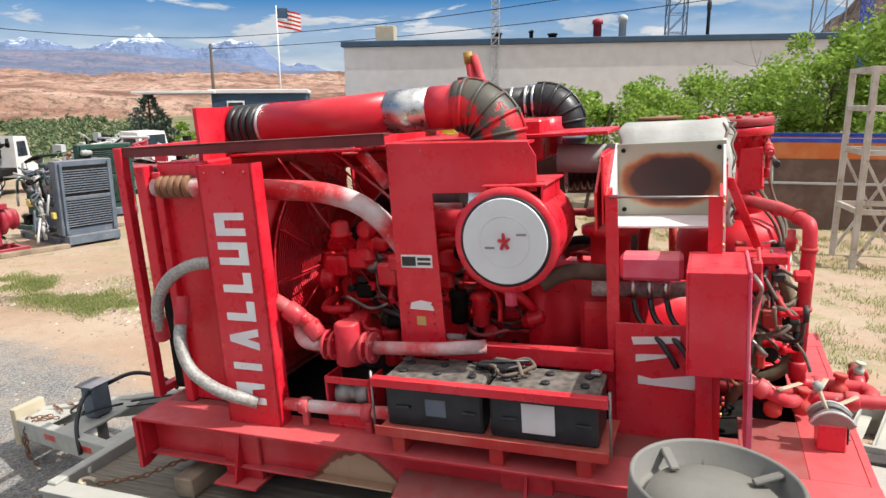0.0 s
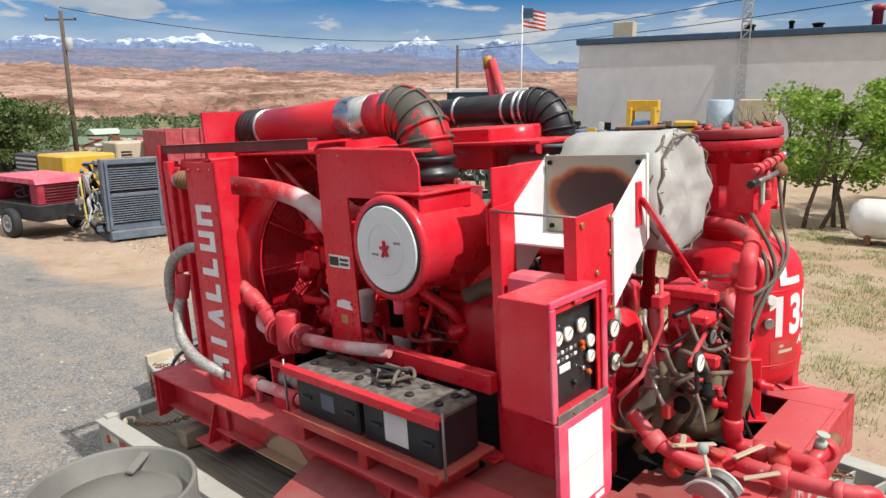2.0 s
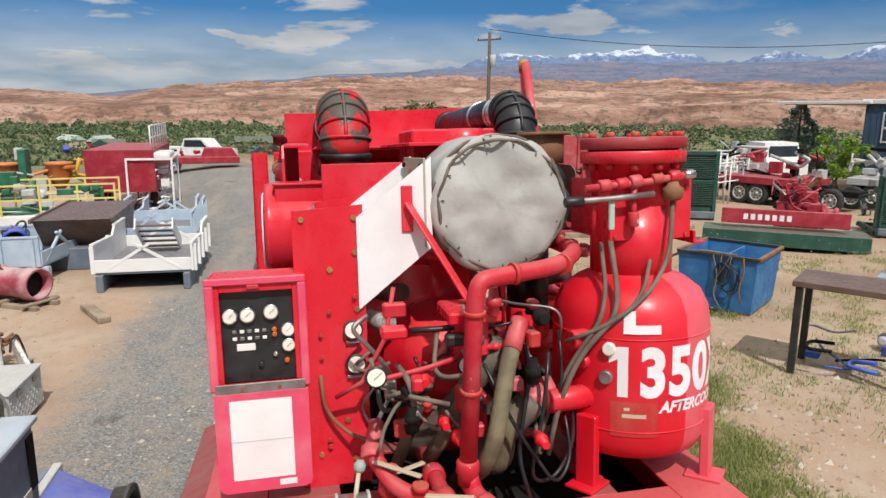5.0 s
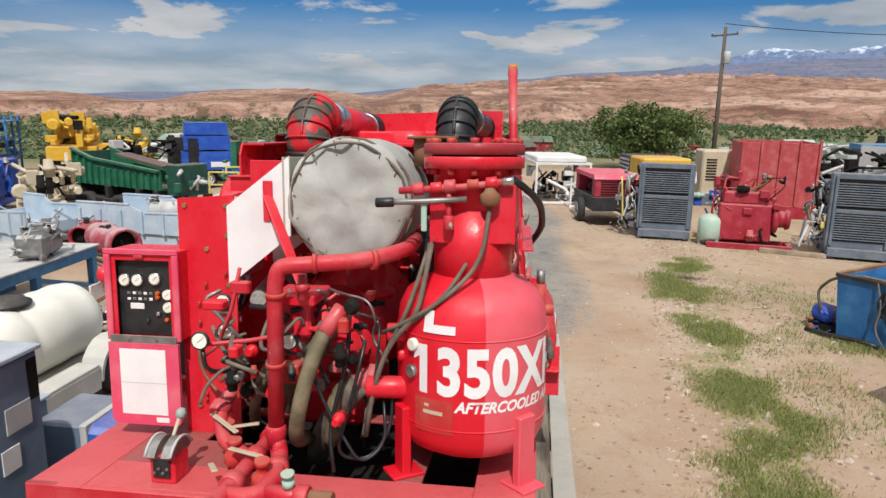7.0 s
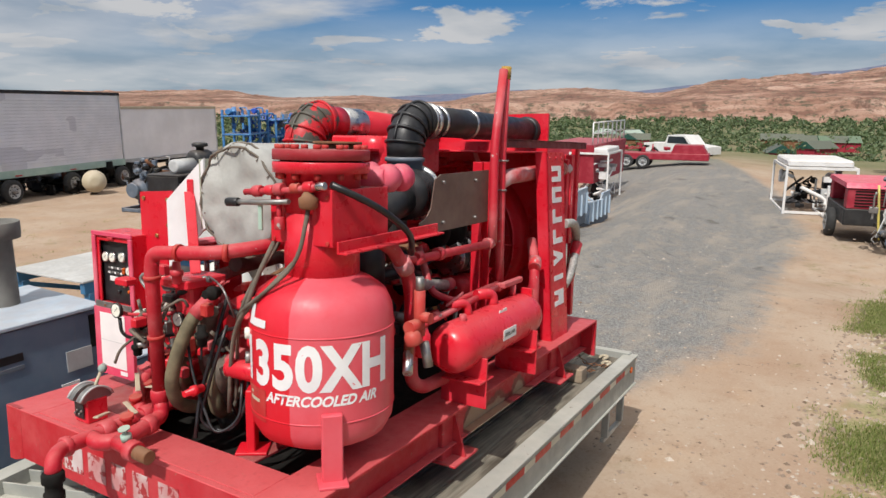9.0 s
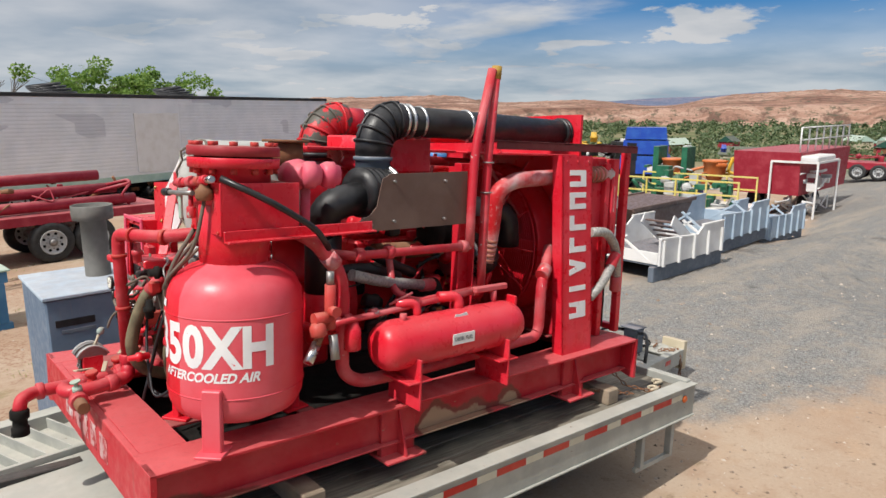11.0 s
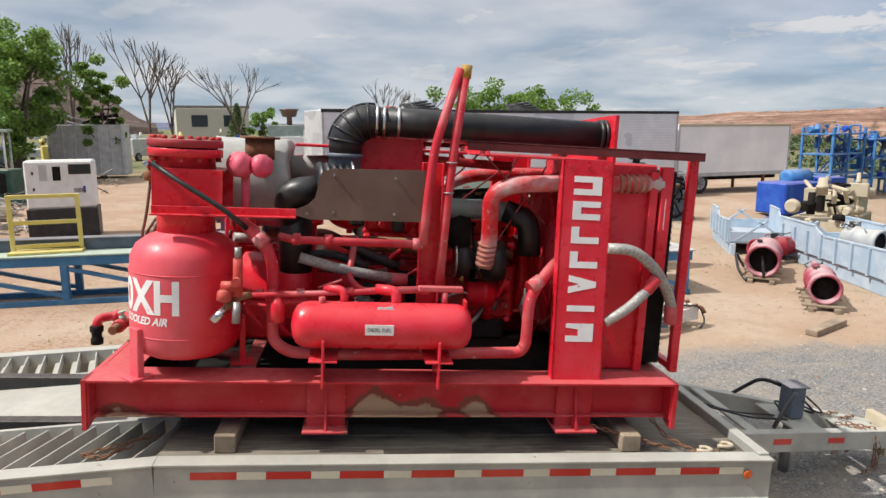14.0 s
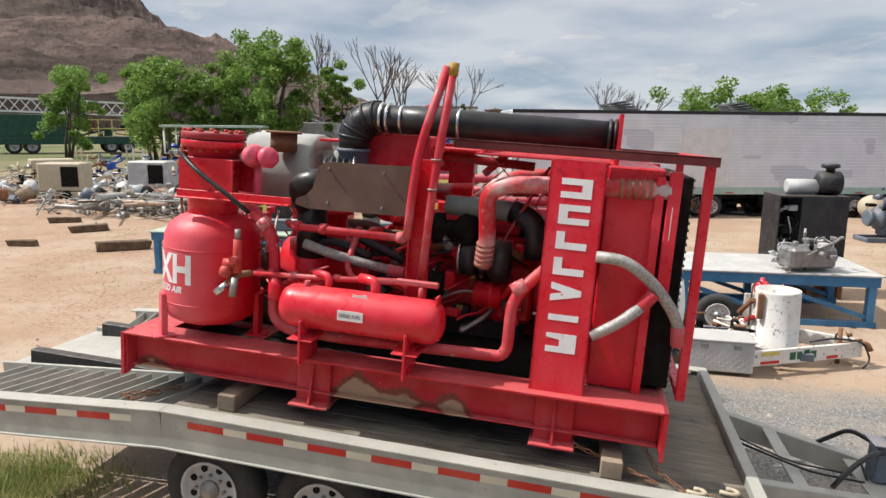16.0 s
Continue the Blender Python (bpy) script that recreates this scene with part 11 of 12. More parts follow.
part("belt", bm, BROWN_PLATE, cv)
bm = bm_new()
box(bm, -2.0, 2.2, -0.75, 0.75, 0.45, 0.70, 0.01)
for xx in (-1.7, -0.4, 0.9, 1.6):
    box(bm, xx - 0.08, xx + 0.08, -0.7, 0.7, 0.70, 1.04, 0.01)
part("dark_skid", bm, BLACK_PAINT, cv)
for xx in (-1.2, 0.2, 1.3):
    wheel(cv, Matrix.Translation((xx, -0.7, 0.42)), 0.42, 0.26, rim=DARK)
bm = bm_new()
box(bm, 1.85, 2.35, -0.5, 0.5, 0.9, 1.75, 0.02)
part("drive_box", bm, DARK_GREEN, cv)
clutter(cv, random.Random(91), (1.8, -0.75, 0.75), (2.6, 0.6, 1.7), [DARK_GREEN, GREEN, RUST, GALV], 14, 0.12)
cv.matrix_basis = cv.matrix_basis @ Matrix.Scale(1.25, 4)
rj = yard("rusty_parts", -18.3, -10.9, 20, "heap of rusty orange machine parts", "scrap")
clutter(rj, random.Random(92), (-0.5, -0.5, 0.05), (0.5, 0.6, 0.9), [RUST, ORANGE, RUST, DARK], 18, 0.16)
crawler(-32.5, -26.2, 30, YELLOW, 92, "yellow tracked drill machine", 1.6)
crawler(-31.5, -22.4, 60, YELLOW, 93, "yellow winch machine in the back row", 1.1)
crawler(-14.4, -14.0, 40, BEIGE, 94, "yellow and cream vacuum machine", 1.0)
truck(-30.2, -18.4, 150, WHITE, 95, "white truck with dark windows", True, WHITE)
truck(-26.8, -17.4, 150, BLACK_PAINT, 96, "dark cab of an old truck", True, DARK)
rngb = random.Random(97)
mp = yard("mud_pump_deck", -20.8, -9.15, 100, "white deck with yellow rails and green pumps", "platform")
bm = bm_new()
box(bm, -2.3, 2.3, -1.2, 1.2, 0.35, 0.75, 0.02)
part("deck", bm, WHITE, mp)
for xx in (-2.2, -1.1, 0, 1.1, 2.2):
    for s in (-1, 1):
        bm = bm_new()
        box(bm, xx - 0.03, xx + 0.03, s * 1.15 - 0.03, s * 1.15 + 0.03, 0.75, 1.75, 0.004)
        part("rail_post", bm, PALE_YELLOW, mp)
for zz in (1.25, 1.72):
    for s in (-1, 1):
        bm = bm_new()
        box(bm, -2.2, 2.2, s * 1.15 - 0.025, s * 1.15 + 0.025, zz - 0.03, zz + 0.03, 0.004)
        part("rail", bm, PALE_YELLOW, mp)
clutter(mp, rngb, (-1.9, -0.9, 0.8), (1.9, 0.9, 1.9), [GREEN, GREEN, GREEN, GALV], 26, 0.22)
fs = yard("filter_station", -23.4, -10.2, 100, "green and orange filter station with hoppers", "machine")
bm = bm_new()
for xx in (-1.6, -0.4):
    box(bm, xx - 0.12, xx + 0.12, -0.5, 0.5, 0.0, 2.7, 0.02)
box(bm, -2.0, 0.2, -0.6, 0.6, 0.9, 1.0, 0.02)
part("tower_frame", bm, GREEN, fs)
for xx, mt in ((-1.0, ORANGE), (0.7, ORANGE), (2.0, YELLOW)):
    bm = bm_new()
    lathe(bm, (xx, 0, 1.2), (0, 0, 1), [(0, 0.15), (0.5, 0.42), (0.9, 0.45), (0.92, 0.5), (1.0, 0.5), (1.02, 0.3)], 18)
    part("hopper", bm, mt, fs)
bm = bm_new()
box(bm, -0.2, 0.2, -0.4, 0.4, 0.0, 0.9, 0.02)
part("control_cabinet", bm, ROYAL, fs)
bs = yard("blue_hopper", -28.4, -15.9, 122, "royal blue stacked hopper boxes", "hopper")
for z0, z1, w0, w1 in ((0.75, 1.45, 0.95, 0.95), (1.52, 2.05, 0.85, 0.85), (2.10, 2.55, 0.80, 0.74)):
    bm = bm_new()
    prism(bm, [(-w0, z0), (w0, z0), (w1, z1), (-w1, z1)], "y", -0.7, 0.7)
    part("hopper_box", bm, ROYAL, bs)
bm = bm_new()
for xx in (-0.85, 0.85):
    box(bm, xx - 0.06, xx + 0.06, -0.6, 0.6, 0.0, 0.76, 0.01)
part("stand", bm, ROYAL, bs)
bm = bm_new()
box(bm, 0.1, 0.8, -0.72, -0.70, 0.85, 1.05, 0.003)
part("sign_block", bm, WHITE, bs)
bs.matrix_basis = bs.matrix_basis @ Matrix.Scale(1.3, 4)
clutter(fs, random.Random(98), (-2.2, -0.6, 1.0), (2.6, 0.6, 2.6), [GREEN, ORANGE, GALV, YELLOW, ROYAL], 30, 0.2)
rtl = yard("grain_trailer", -26.5, -7.6, 185, "dark red high-sided trailer with white top rail", "trailer")
bm = bm_new()
prism(bm, [(-3.2, 1.0), (2.8, 1.0), (3.2, 2.6), (-3.4, 2.6)], "y", -1.2, 1.2)
part("body", bm, CRIMSON, rtl)
bm = bm_new()
for k in range(8):
    xx = -3.2 + k * 0.9
    tube(bm, [(xx, -1.1, 2.6), (xx, -1.1, 3.5)], 0.03, 6)
for zz in (3.05, 3.5):
    tube(bm, [(-3.2, -1.1, zz), (3.1, -1.1, zz)], 0.03, 6)
part("guard_rail", bm, WHITE, rtl)
for xx in (-1.6, -0.5):
    for s in (-1, 1):
        wheel(rtl, Matrix.Translation((xx, s * 0.95, 0.5)), 0.5, 0.28)
open_frame(-24.5, -6.4, 185, WHITE, 99, "white frame with stacked roll tubes", 2.6, 1.6, 2.2, True, [WHITE, WHITE, GALV])
bp = yard("blue_compressor", -15.4, -17.2, 20, "bright blue compressor with round tank", "compressor")
bm = bm_new()
box(bm, -0.4, 1.4, -0.6, 0.6, 0.25, 1.35, 0.05)
box(bm, -2.0, -1.2, -0.5, 0.5, 0.1, 1.45, 0.03)
part("casing", bm, ROYAL, bp)
bm = bm_new()
lathe(bm, (-0.9, -0.3, 1.45), (1, 0, 0), [(0, 0.15), (0.05, 0.3), (1.1, 0.3), (1.15, 0.15)], 22)
part("air_tank", bm, BLUE, bp)
bm = bm_new()
box(bm, -2.2, 1.6, -0.65, 0.65, 0.0, 0.14, 0.01)
part("skid", bm, ROYAL, bp)
clutter(bp, random.Random(100), (-1.2, -0.7, 0.2), (-0.3, 0.7, 1.3), [ROYAL, DARK, STEEL], 22, 0.12)
wheel_e = engine_on_skid(-9.9, -16.2, 10, SLATE, 101, "dark engine with large spoked wheel", 2.0, 1.6, (DARK, DARK))
bm = bm_new()
ring(bm, (0, 0.55, 0.75), (0, 1, 0), 0.6, 0.05, 30, 6)
rim_ = part("spoked_wheel", bm, DARK, wheel_e)
for k in range(6):
    a = k * math.pi / 3
    bm = bm_new()
    tube(bm, [(0, 0.55, 0.75), (0.6 * math.cos(a), 0.55, 0.75 + 0.6 * math.sin(a))], 0.025, 6)
    part("spoke", bm, DARK, rim_)
for k in range(3):
    rr = yard("pipe_rack", -24 - k * 3.5, -27 - k * 1.5, 30, "blue steel rack stacked with machinery", "rack", "blue racks")
    bm = bm_new()
    for zz in (0.9, 1.9, 2.9):
        box(bm, -1.9, 1.9, -0.8, 0.8, zz - 0.08, zz, 0.01)
    for sx in (-1.8, 0, 1.8):
        box(bm, sx - 0.06, sx + 0.06, -0.8, -0.68, 0, 3.2, 0.01)
        box(bm, sx - 0.06, sx + 0.06, 0.68, 0.8, 0, 3.2, 0.01)
    part("rack_frame", bm, BLUE, rr)
    clutter(rr, random.Random(110 + k), (-1.8, -0.7, 0.95), (1.8, 0.7, 3.3), [BLUE, BLUE, SLATE, ROYAL], 24, 0.2)
truck(-27.5, 15.3, 115, WHITE, 120, "white pickup parked behind the red tank", True, DARK, 5.0)
for k, (x, y, yaw, mt, lb) in enumerate(((-26, 9.5, 20, CRIMSON, "red flatbed trailer with drill pipes"), (-21, 20, 25, CRIMSON, "dark red drill trailer"), (-27, 22, 10, WHITE, "white mast truck behind a fence"), (-33, 17, 15, STEEL_BLUE, "blue truck among trailers"), (-18, 24, 30, DARK_GREEN, "green tank trailer in the back row"))):
    truck(x, y, yaw, mt, 121 + k, lb, k > 1, mt if k < 2 else GALV, 5.6)
for k in range(6):
    fn = yard("pipe_fence", -17 - 1.2 * k * 2, 13.5 + 2.0 * k, 120, "white pipe fence panel in the yard", "fence", "pipe fence")
    bm = bm_new()
    for zz in (1.0, 1.8):
        tube(bm, [(-1.2, 0, zz), (1.2, 0, zz)], 0.035, 6)
    for xx in (-1.2, 0, 1.2):
        tube(bm, [(xx, 0, 0), (xx, 0, 1.8)], 0.035, 6)
    part("fence_rails", bm, WHITE, fn)
lr = yard("low_trailer", -39.5, -7.4, 98, "red low trailer parked beyond the lane", "trailer", z=-0.5)
bm = bm_new()
box(bm, -3.0, 3.0, -0.9, 0.9, 0.55, 0.95, 0.03)
part("trailer_bed", bm, CRIMSON, lr)
bm = bm_new()
prism(bm, [(0.8, 0.95), (2.9, 0.95), (2.6, 1.45), (1.0, 1.45)], "y", -0.8, 0.8)
part("engine_hood", bm, CRIMSON, lr)
for xx in (-1.8, -0.8):
    for s_ in (-1, 1):
        wheel(lr, Matrix.Translation((xx, s_ * 0.85, 0.42)), 0.42, 0.25)
clutter(lr, random.Random(119), (-2.8, -0.7, 0.95), (0.6, 0.7, 1.3), [CRIMSON, DARK, CRIMSON], 12, 0.15)
pk = yard("pickup", -50, -8.2, 70, "white pickup truck on the far track", "truck", z=-0.7)
bm = bm_new()
prism(bm, [(-2.7, 0.5), (2.7, 0.5), (2.7, 1.05), (1.4, 1.2), (0.8, 1.85), (-0.6, 1.85), (-0.9, 1.2), (-2.7, 1.2)], "y", -0.95, 0.95)
part("body", bm, WHITE, pk)
bm = bm_new()
prism(bm, [(-0.65, 1.25), (1.15, 1.25), (0.72, 1.75), (-0.55, 1.75)], "y", -0.97, 0.97)
part("window", bm, DARK_GLASS, pk)
for xx in (-1.7, 1.7):
    for s in (-1, 1):
        wheel(pk, Matrix.Translation((xx, s * 0.85, 0.42)), 0.42, 0.26)

# --- south-east: rig truck, generators, scrap pipes
for k, (x, y, w) in enumerate(((16.6, -17.4, 1.7), (19.4, -21.0, 2.2), (15.0, -20.6, 1.8), (22.5, -24.5, 2.4), (18.0, -25.2, 2.2), (24.6, -20.6, 2.0), (14.6, -17.6, 1.6), (21.5, -18.2, 1.9))):
    sc_ = yard("scrap_heap", x, y, 30 * k, "heap of grey scrap metal, pipes and drums", "scrap", "scrap heaps")
    rg = random.Random(300 + k)
    for j in range(34):
        bm = bm_new()
        a, d = rg.uniform(0, 6.28), w * math.sqrt(rg.random())
        z = 0.08 + 0.55 * (1 - d / w) * rg.random()
        p = Vector((d * math.cos(a), d * math.sin(a), z))
        u = rg.random()
        if u < 0.45:
            q = p + Vector((rg.uniform(-1, 1), rg.uniform(-1, 1), rg.uniform(-0.05, 0.35)))
            q.z = max(q.z, 0.05)
            tube(bm, [p, p.lerp(q, 0.5) + Vector((0, 0, rg.uniform(0, 0.08))), q], rg.uniform(0.025, 0.07), 8)
            nm = "scrap_tube"
        elif u < 0.62:
            lathe(bm, p, (rg.uniform(-1, 1), rg.uniform(-1, 1), rg.uniform(-0.2, 0.9)), [(0, 0.1), (0.02, 0.24), (0.3, 0.25), (0.32, 0.27), (0.6, 0.24), (0.62, 0.1)], 16)
            nm = "scrap_drum"
        else:
            s_ = rg.uniform(0.12, 0.38)
            strut(bm, p, p + Vector((rg.uniform(-1, 1), rg.uniform(-1, 1), rg.uniform(-0.1, 0.6))) * s_ * 2, s_, s_ * rg.uniform(0.15, 0.8))
            nm = "scrap_plate"
        part(nm, bm, rg.choice((GALV, STEEL, WHITE, RUST, WOOD, SLATE, BEIGE, DARK, GALV, PALE_BLUE)), sc_)
rig = yard("rig_truck", 56, -60, 227, "green rig truck with a white lattice mast lying on top", "truck")
rig.matrix_basis = rig.matrix_basis @ Matrix.Scale(1.4, 4)
bm = bm_new()
box(bm, -5.5, 5.0, -1.2, 1.2, 0.7, 1.3, 0.03)
box(bm, -5.2, -0.5, -1.2, 1.2, 1.3, 3.0, 0.05)
part("carrier", bm, DARK_GREEN, rig)
bm = bm_new()
for yy in (-0.5, 0.5):
    for zz in (3.3, 4.3):
        strut(bm, (-8.0, yy, zz), (4.0, yy, zz - 0.3), 0.12)
for k in range(16):
    xx = -8.0 + k * 0.75
    zb = 3.3 - 0.3 * k / 16
    strut(bm, (xx, -0.5, zb), (xx + 0.75, -0.5, zb + 1.0), 0.07)
    strut(bm, (xx, 0.5, zb + 1.0), (xx + 0.75, 0.5, zb), 0.07)
part("lattice_mast", bm, WHITE, rig)
bm = bm_new()
for zz in (1.9, 2.6):
    box(bm, -0.4, 4.6, -1.2, -1.12, zz, zz + 0.06, 0.01)
for k in range(6):
    box(bm, -0.4 + k, -0.34 + k, -1.2, -1.12, 1.3, 2.6, 0.01)
part("guard_rail", bm, PALE_YELLOW, rig)
clutter(rig, random.Random(130), (-0.5, -1.0, 1.3), (4.6, 1.0, 3.2), [DARK_GREEN, RUST, DARK, STEEL], 26, 0.28)
for xx in (-4.2, -3.0, 2.5, 3.7):
    for s in (-1, 1):
        wheel(rig, Matrix.Translation((xx, s * 1.0, 0.55)), 0.55, 0.35)
for k, (x, y, yaw, mt) in enumerate(((21, -19.5, 20, BEIGE), (24, -22, 50, BEIGE), (18.5, -22.0, 10, GALV), (15.5, -25, 0, DARK_GREEN), (17.5, -27.0, 5, DARK_GREEN), (14.5, -20.5, 30, BEIGE))):
    g = yard("old_generator", x, y, yaw, "old open-sided generator on a skid", "generator", "old generators")
    bm = bm_new()
    box(bm, -0.9, 0.9, -0.6, 0.6, 0.3, 1.5, 0.05)
    part("canopy", bm, mt, g)
    # near-black panel stands in for the shaded inside of the canopy
    bm = bm_new()
    box(bm, -0.75, -0.05, 0.6, 0.62, 0.5, 1.35, 0.01)
    part("open_side", bm, DARK, g)
    bm = bm_new()
    box(bm, -1.6, 1.6, -0.7, 0.7, 0.05, 0.28, 0.02)
    part("skid", bm, mt, g)
    clutter(g, random.Random(140 + k), (0.95, -0.6, 0.3), (1.6, 0.6, 1.2), [mt, STEEL, DARK], 10, 0.12)
rng = random.Random(150)
for k in range(34):
    pp = yard("scrap_pipe", 14.2 + rng.uniform(-2.4, 2.4), -15.6 + rng.uniform(-1.8, 1.8), rng.uniform(0, 180), "scrap pipe length in a heap", "pipe", "scrap heap", rng.uniform(0.05, 0.45))
    bm = bm_new()
    r_ = rng.uniform(0.03, 0.12)
    tube(bm, [(-rng.uniform(0.6, 1.8), 0, r_), (rng.uniform(0.6, 1.8), 0, r_ + rng.uniform(0, 0.2))], r_, 12)
    part("pipe_body", bm, rng.choice((PALE_GREY, ROCK, STEEL, RUST_WOOD, WOOD, PALE_GREY)), pp)
JUNK = leaf_mat("junk_metal", (0.10, 0.075, 0.06), (0.30, 0.29, 0.27), (0.52, 0.50, 0.46), 0)
rng = random.Random(155)
bm = bm_new()
for k in range(1500):                                # thin scrap, branches and offcuts over the heap yard
    if k < 700:
        x, y = 14.6 + rng.gauss(0, 1.9), -16.4 + rng.gauss(0, 0.9)
    else:
        x, y = rng.uniform(13, 34), -19.5 - abs(rng.gauss(0, 7.5))
    z = 0.03 + 0.5 * rng.random() ** 2
    d = Vector((rng.gauss(0, 1), rng.gauss(0, 1), rng.gauss(0, 0.28))).normalized() * rng.uniform(0.15, 0.9)
    p = Vector((x, y, max(z, 0.03 + max(0.0, -d.z))))
    if rng.random() < 0.75:
        tube(bm, [p, p + d * 0.5 + Vector((0, 0, rng.uniform(-.02, .05))), p + d], rng.uniform(0.012, 0.035), 5)
    else:
        strut(bm, p, p + d * 0.4, rng.uniform(0.06, 0.25), rng.uniform(0.02, 0.15), 0.004)
tagged(part("scrap_litter", bm, JUNK), "thin grey scrap, sticks and offcuts on the dirt", "scrap", kind="stuff")
for k, (x, y, yaw, mt, lb) in enumerate(((20.3, -25.5, 20, WHITE, "white tube frame over old machinery"), (25.5, -27.5, 50, BEIGE, "beige frame with machinery inside"), (23.0, -31.0, 10, DARK, "dark tube frame with machinery"))):
    open_frame(x, y, yaw, mt, 156 + k, lb, 2.6, 1.6, 1.9, False, [STEEL, BEIGE, RUST, DARK, ROYAL, WHITE])
sh = yard("open_shed", 21.8, -33, 20, "open steel shed with a pale roof", "shed")
bm = bm_new()
box(bm, -3.0, 3.0, -1.6, 1.6, 3.0, 3.15, 0.02)
part("roof", bm, MINT, sh)
for xx in (-2.8, 0, 2.8):
    for yy in (-1.4, 1.4):
        bm = bm_new()
        tube(bm, [(xx, yy, 0), (xx, yy, 3.0)], 0.06, 8)
        part("post", bm, WHITE, sh)
clutter(sh, random.Random(151), (-2.6, -1.2, 0.2), (2.6, 1.2, 1.8), [CRIMSON, STEEL, ROYAL, DARK, BEIGE], 30, 0.25)
ct = yard("grey_container", 17.5, -41, 10, "grey ribbed steel tank with machinery on top", "tank")
bm = bm_new()
box(bm, -2.2, 2.2, -1.2, 1.2, 0.2, 3.4, 0.03)
part("tank_body", bm, GALV, ct)
for k in range(7):
    bm = bm_new()
    box(bm, -2.1 + k * 0.68, -2.0 + k * 0.68, 1.2, 1.27, 0.2, 3.4, 0.01)
    part("rib", bm, GALV, ct)
clutter(ct, random.Random(152), (-1.8, -0.8, 3.4), (1.8, 0.8, 4.4), [DARK, DARK, SLATE], 14, 0.25)
rng = random.Random(160)
for k in range(16):                                  # back row of parked machines to the south
    x = 4 + rng.uniform(-3, 30)
    y = -44 - rng.uniform(0, 26)
    mt = rng.choice((CRIMSON, ROYAL, WHITE, BEIGE, PURPLE, PALE_YELLOW, SLATE, GALV))
    m_ = yard("parked_machine", x, y, rng.uniform(0, 180), "parked machine in the back row of the yard", "machine", "back row machines")
    bm = bm_new()
    box(bm, -1.6, 1.6, -0.9, 0.9, 0.5, rng.uniform(1.2, 2.2), 0.05)
    part("body", bm, mt, m_)
    for xx in (-1.0, 1.0):
        for s in (-1, 1):
            wheel(m_, Matrix.Translation((xx, s * 0.85, 0.42)), 0.42, 0.25)
    clutter(m_, rng, (-1.5, -0.8, 1.2), (1.5, 0.8, 2.4), [mt, DARK, STEEL], 8, 0.25)

fw = yard("flat_wagon", -15.3, 32.2, 14, "long grey flat wagon loaded with machine parts", "trailer")
bm = bm_new()
box(bm, -7.0, 7.0, -1.2, 1.2, 1.0, 1.3, 0.03)
part("wagon_bed", bm, GALV, fw)
for xx in (-5.5, -4.4, 4.4, 5.5):
    for s in (-1, 1):
        wheel(fw, Matrix.Translation((xx, s * 1.0, 0.5)), 0.5, 0.3)
for xx in (-0.4, 0.9):
    bm = bm_new()
    box(bm, xx - 0.12, xx + 0.12, -0.6, 0.6, 1.3, 2.9, 0.02)
    part("gantry_leg", bm, YELLOW, fw)
bm = bm_new()
box(bm, -0.6, 1.1, -0.3, 0.3, 2.7, 3.3, 0.03)
part("gantry_beam", bm, YELLOW, fw)
bm = bm_new()
box(bm, -0.2, 0.7, -0.5, 0.5, 1.3, 2.2, 0.05)
part("blue_engine", bm, BLUE, fw)
bm = bm_new()
cyl(bm, (4.2, 0, 1.3), (4.2, 0, 3.3), 0.65, 20, cham=0.08)
part("upright_tank", bm, PALE_BLUE, fw)
bm = bm_new()
box(bm, 2.0, 3.2, -0.6, 0.6, 1.3, 2.2, 0.08)
part("yellow_hood", bm, YELLOW, fw)
bm = bm_new()
box(bm, 5.2, 6.9, -1.0, 1.0, 1.3, 3.3, 0.05)
part("beige_crate", bm, BEIGE, fw)
clutter(fw, random.Random(171), (-6.5, -0.9, 1.3), (3.8, 0.9, 2.0), [STEEL, DARK, WHITE, YELLOW, BLUE], 26, 0.22)

# --- buildings


def building(name, p0, p1, depth, h, wall, roof, label, parapet=0.35):
    """A block whose front wall runs from p0 to p1; depth goes to its left."""
    a, b = Vector((*p0, 0)), Vector((*p1, 0))
    L = (b - a).length
    yaw = math.degrees(math.atan2(b.y - a.y, b.x - a.x))
    t = thing(name, pose(a.x, a.y, 0, 0, 0, yaw), label, "building")
    bm = bm_new()
    box(bm, 0, L, 0, depth, 0, h, 0.02)
    part("wall", bm, wall, t)
    bm = bm_new()
    box(bm, -0.15, L + 0.15, -0.15, depth + 0.15, h, h + parapet, 0.03)
    part("roof", bm, roof, t)
    return t, L


STUCCO = plain("white_stucco", (0.62, 0.61, 0.61), 0.9, var=0.05, scale=1.5, height=0.01)
NAVY = plain("navy_siding", (0.035, 0.075, 0.13), 0.6, var=0.15, scale=2.0)
b1, L1 = building("workshop_building", (-20.4, 34.0), (7.5, 41.5), 14, 6.55, STUCCO, NAVY, "long white stucco workshop with dark blue roof edge")
for xx, w, h, mt in ((2.4, 1.2, 1.0, BEIGE), (11.5, 0.25, 0.6, DARK), (15.5, 0.5, 1.2, CRIMSON), (17.0, 0.45, 1.4, GALV), (12.8, 0.5, 0.4, DARK), (9.4, 0.5, 0.5, DARK), (22.0, 0.2, 2.2, BLACK_PAINT)):
    bm = bm_new()
    if w > 1:
        box(bm, xx - w / 2, xx + w / 2, 1.0, 2.0, 6.9, 6.9 + h, 0.04)
        part("roof_cooler", bm, mt, b1)
    else:
        lathe(bm, (xx, 1.5, 6.9), (0, 0, 1), [(0, w / 2), (h * 0.7, w / 2), (h * 0.72, w * 0.65), (h * 0.9, w * 0.65), (h, w * 0.2)], 14)
        part("roof_vent", bm, mt, b1)


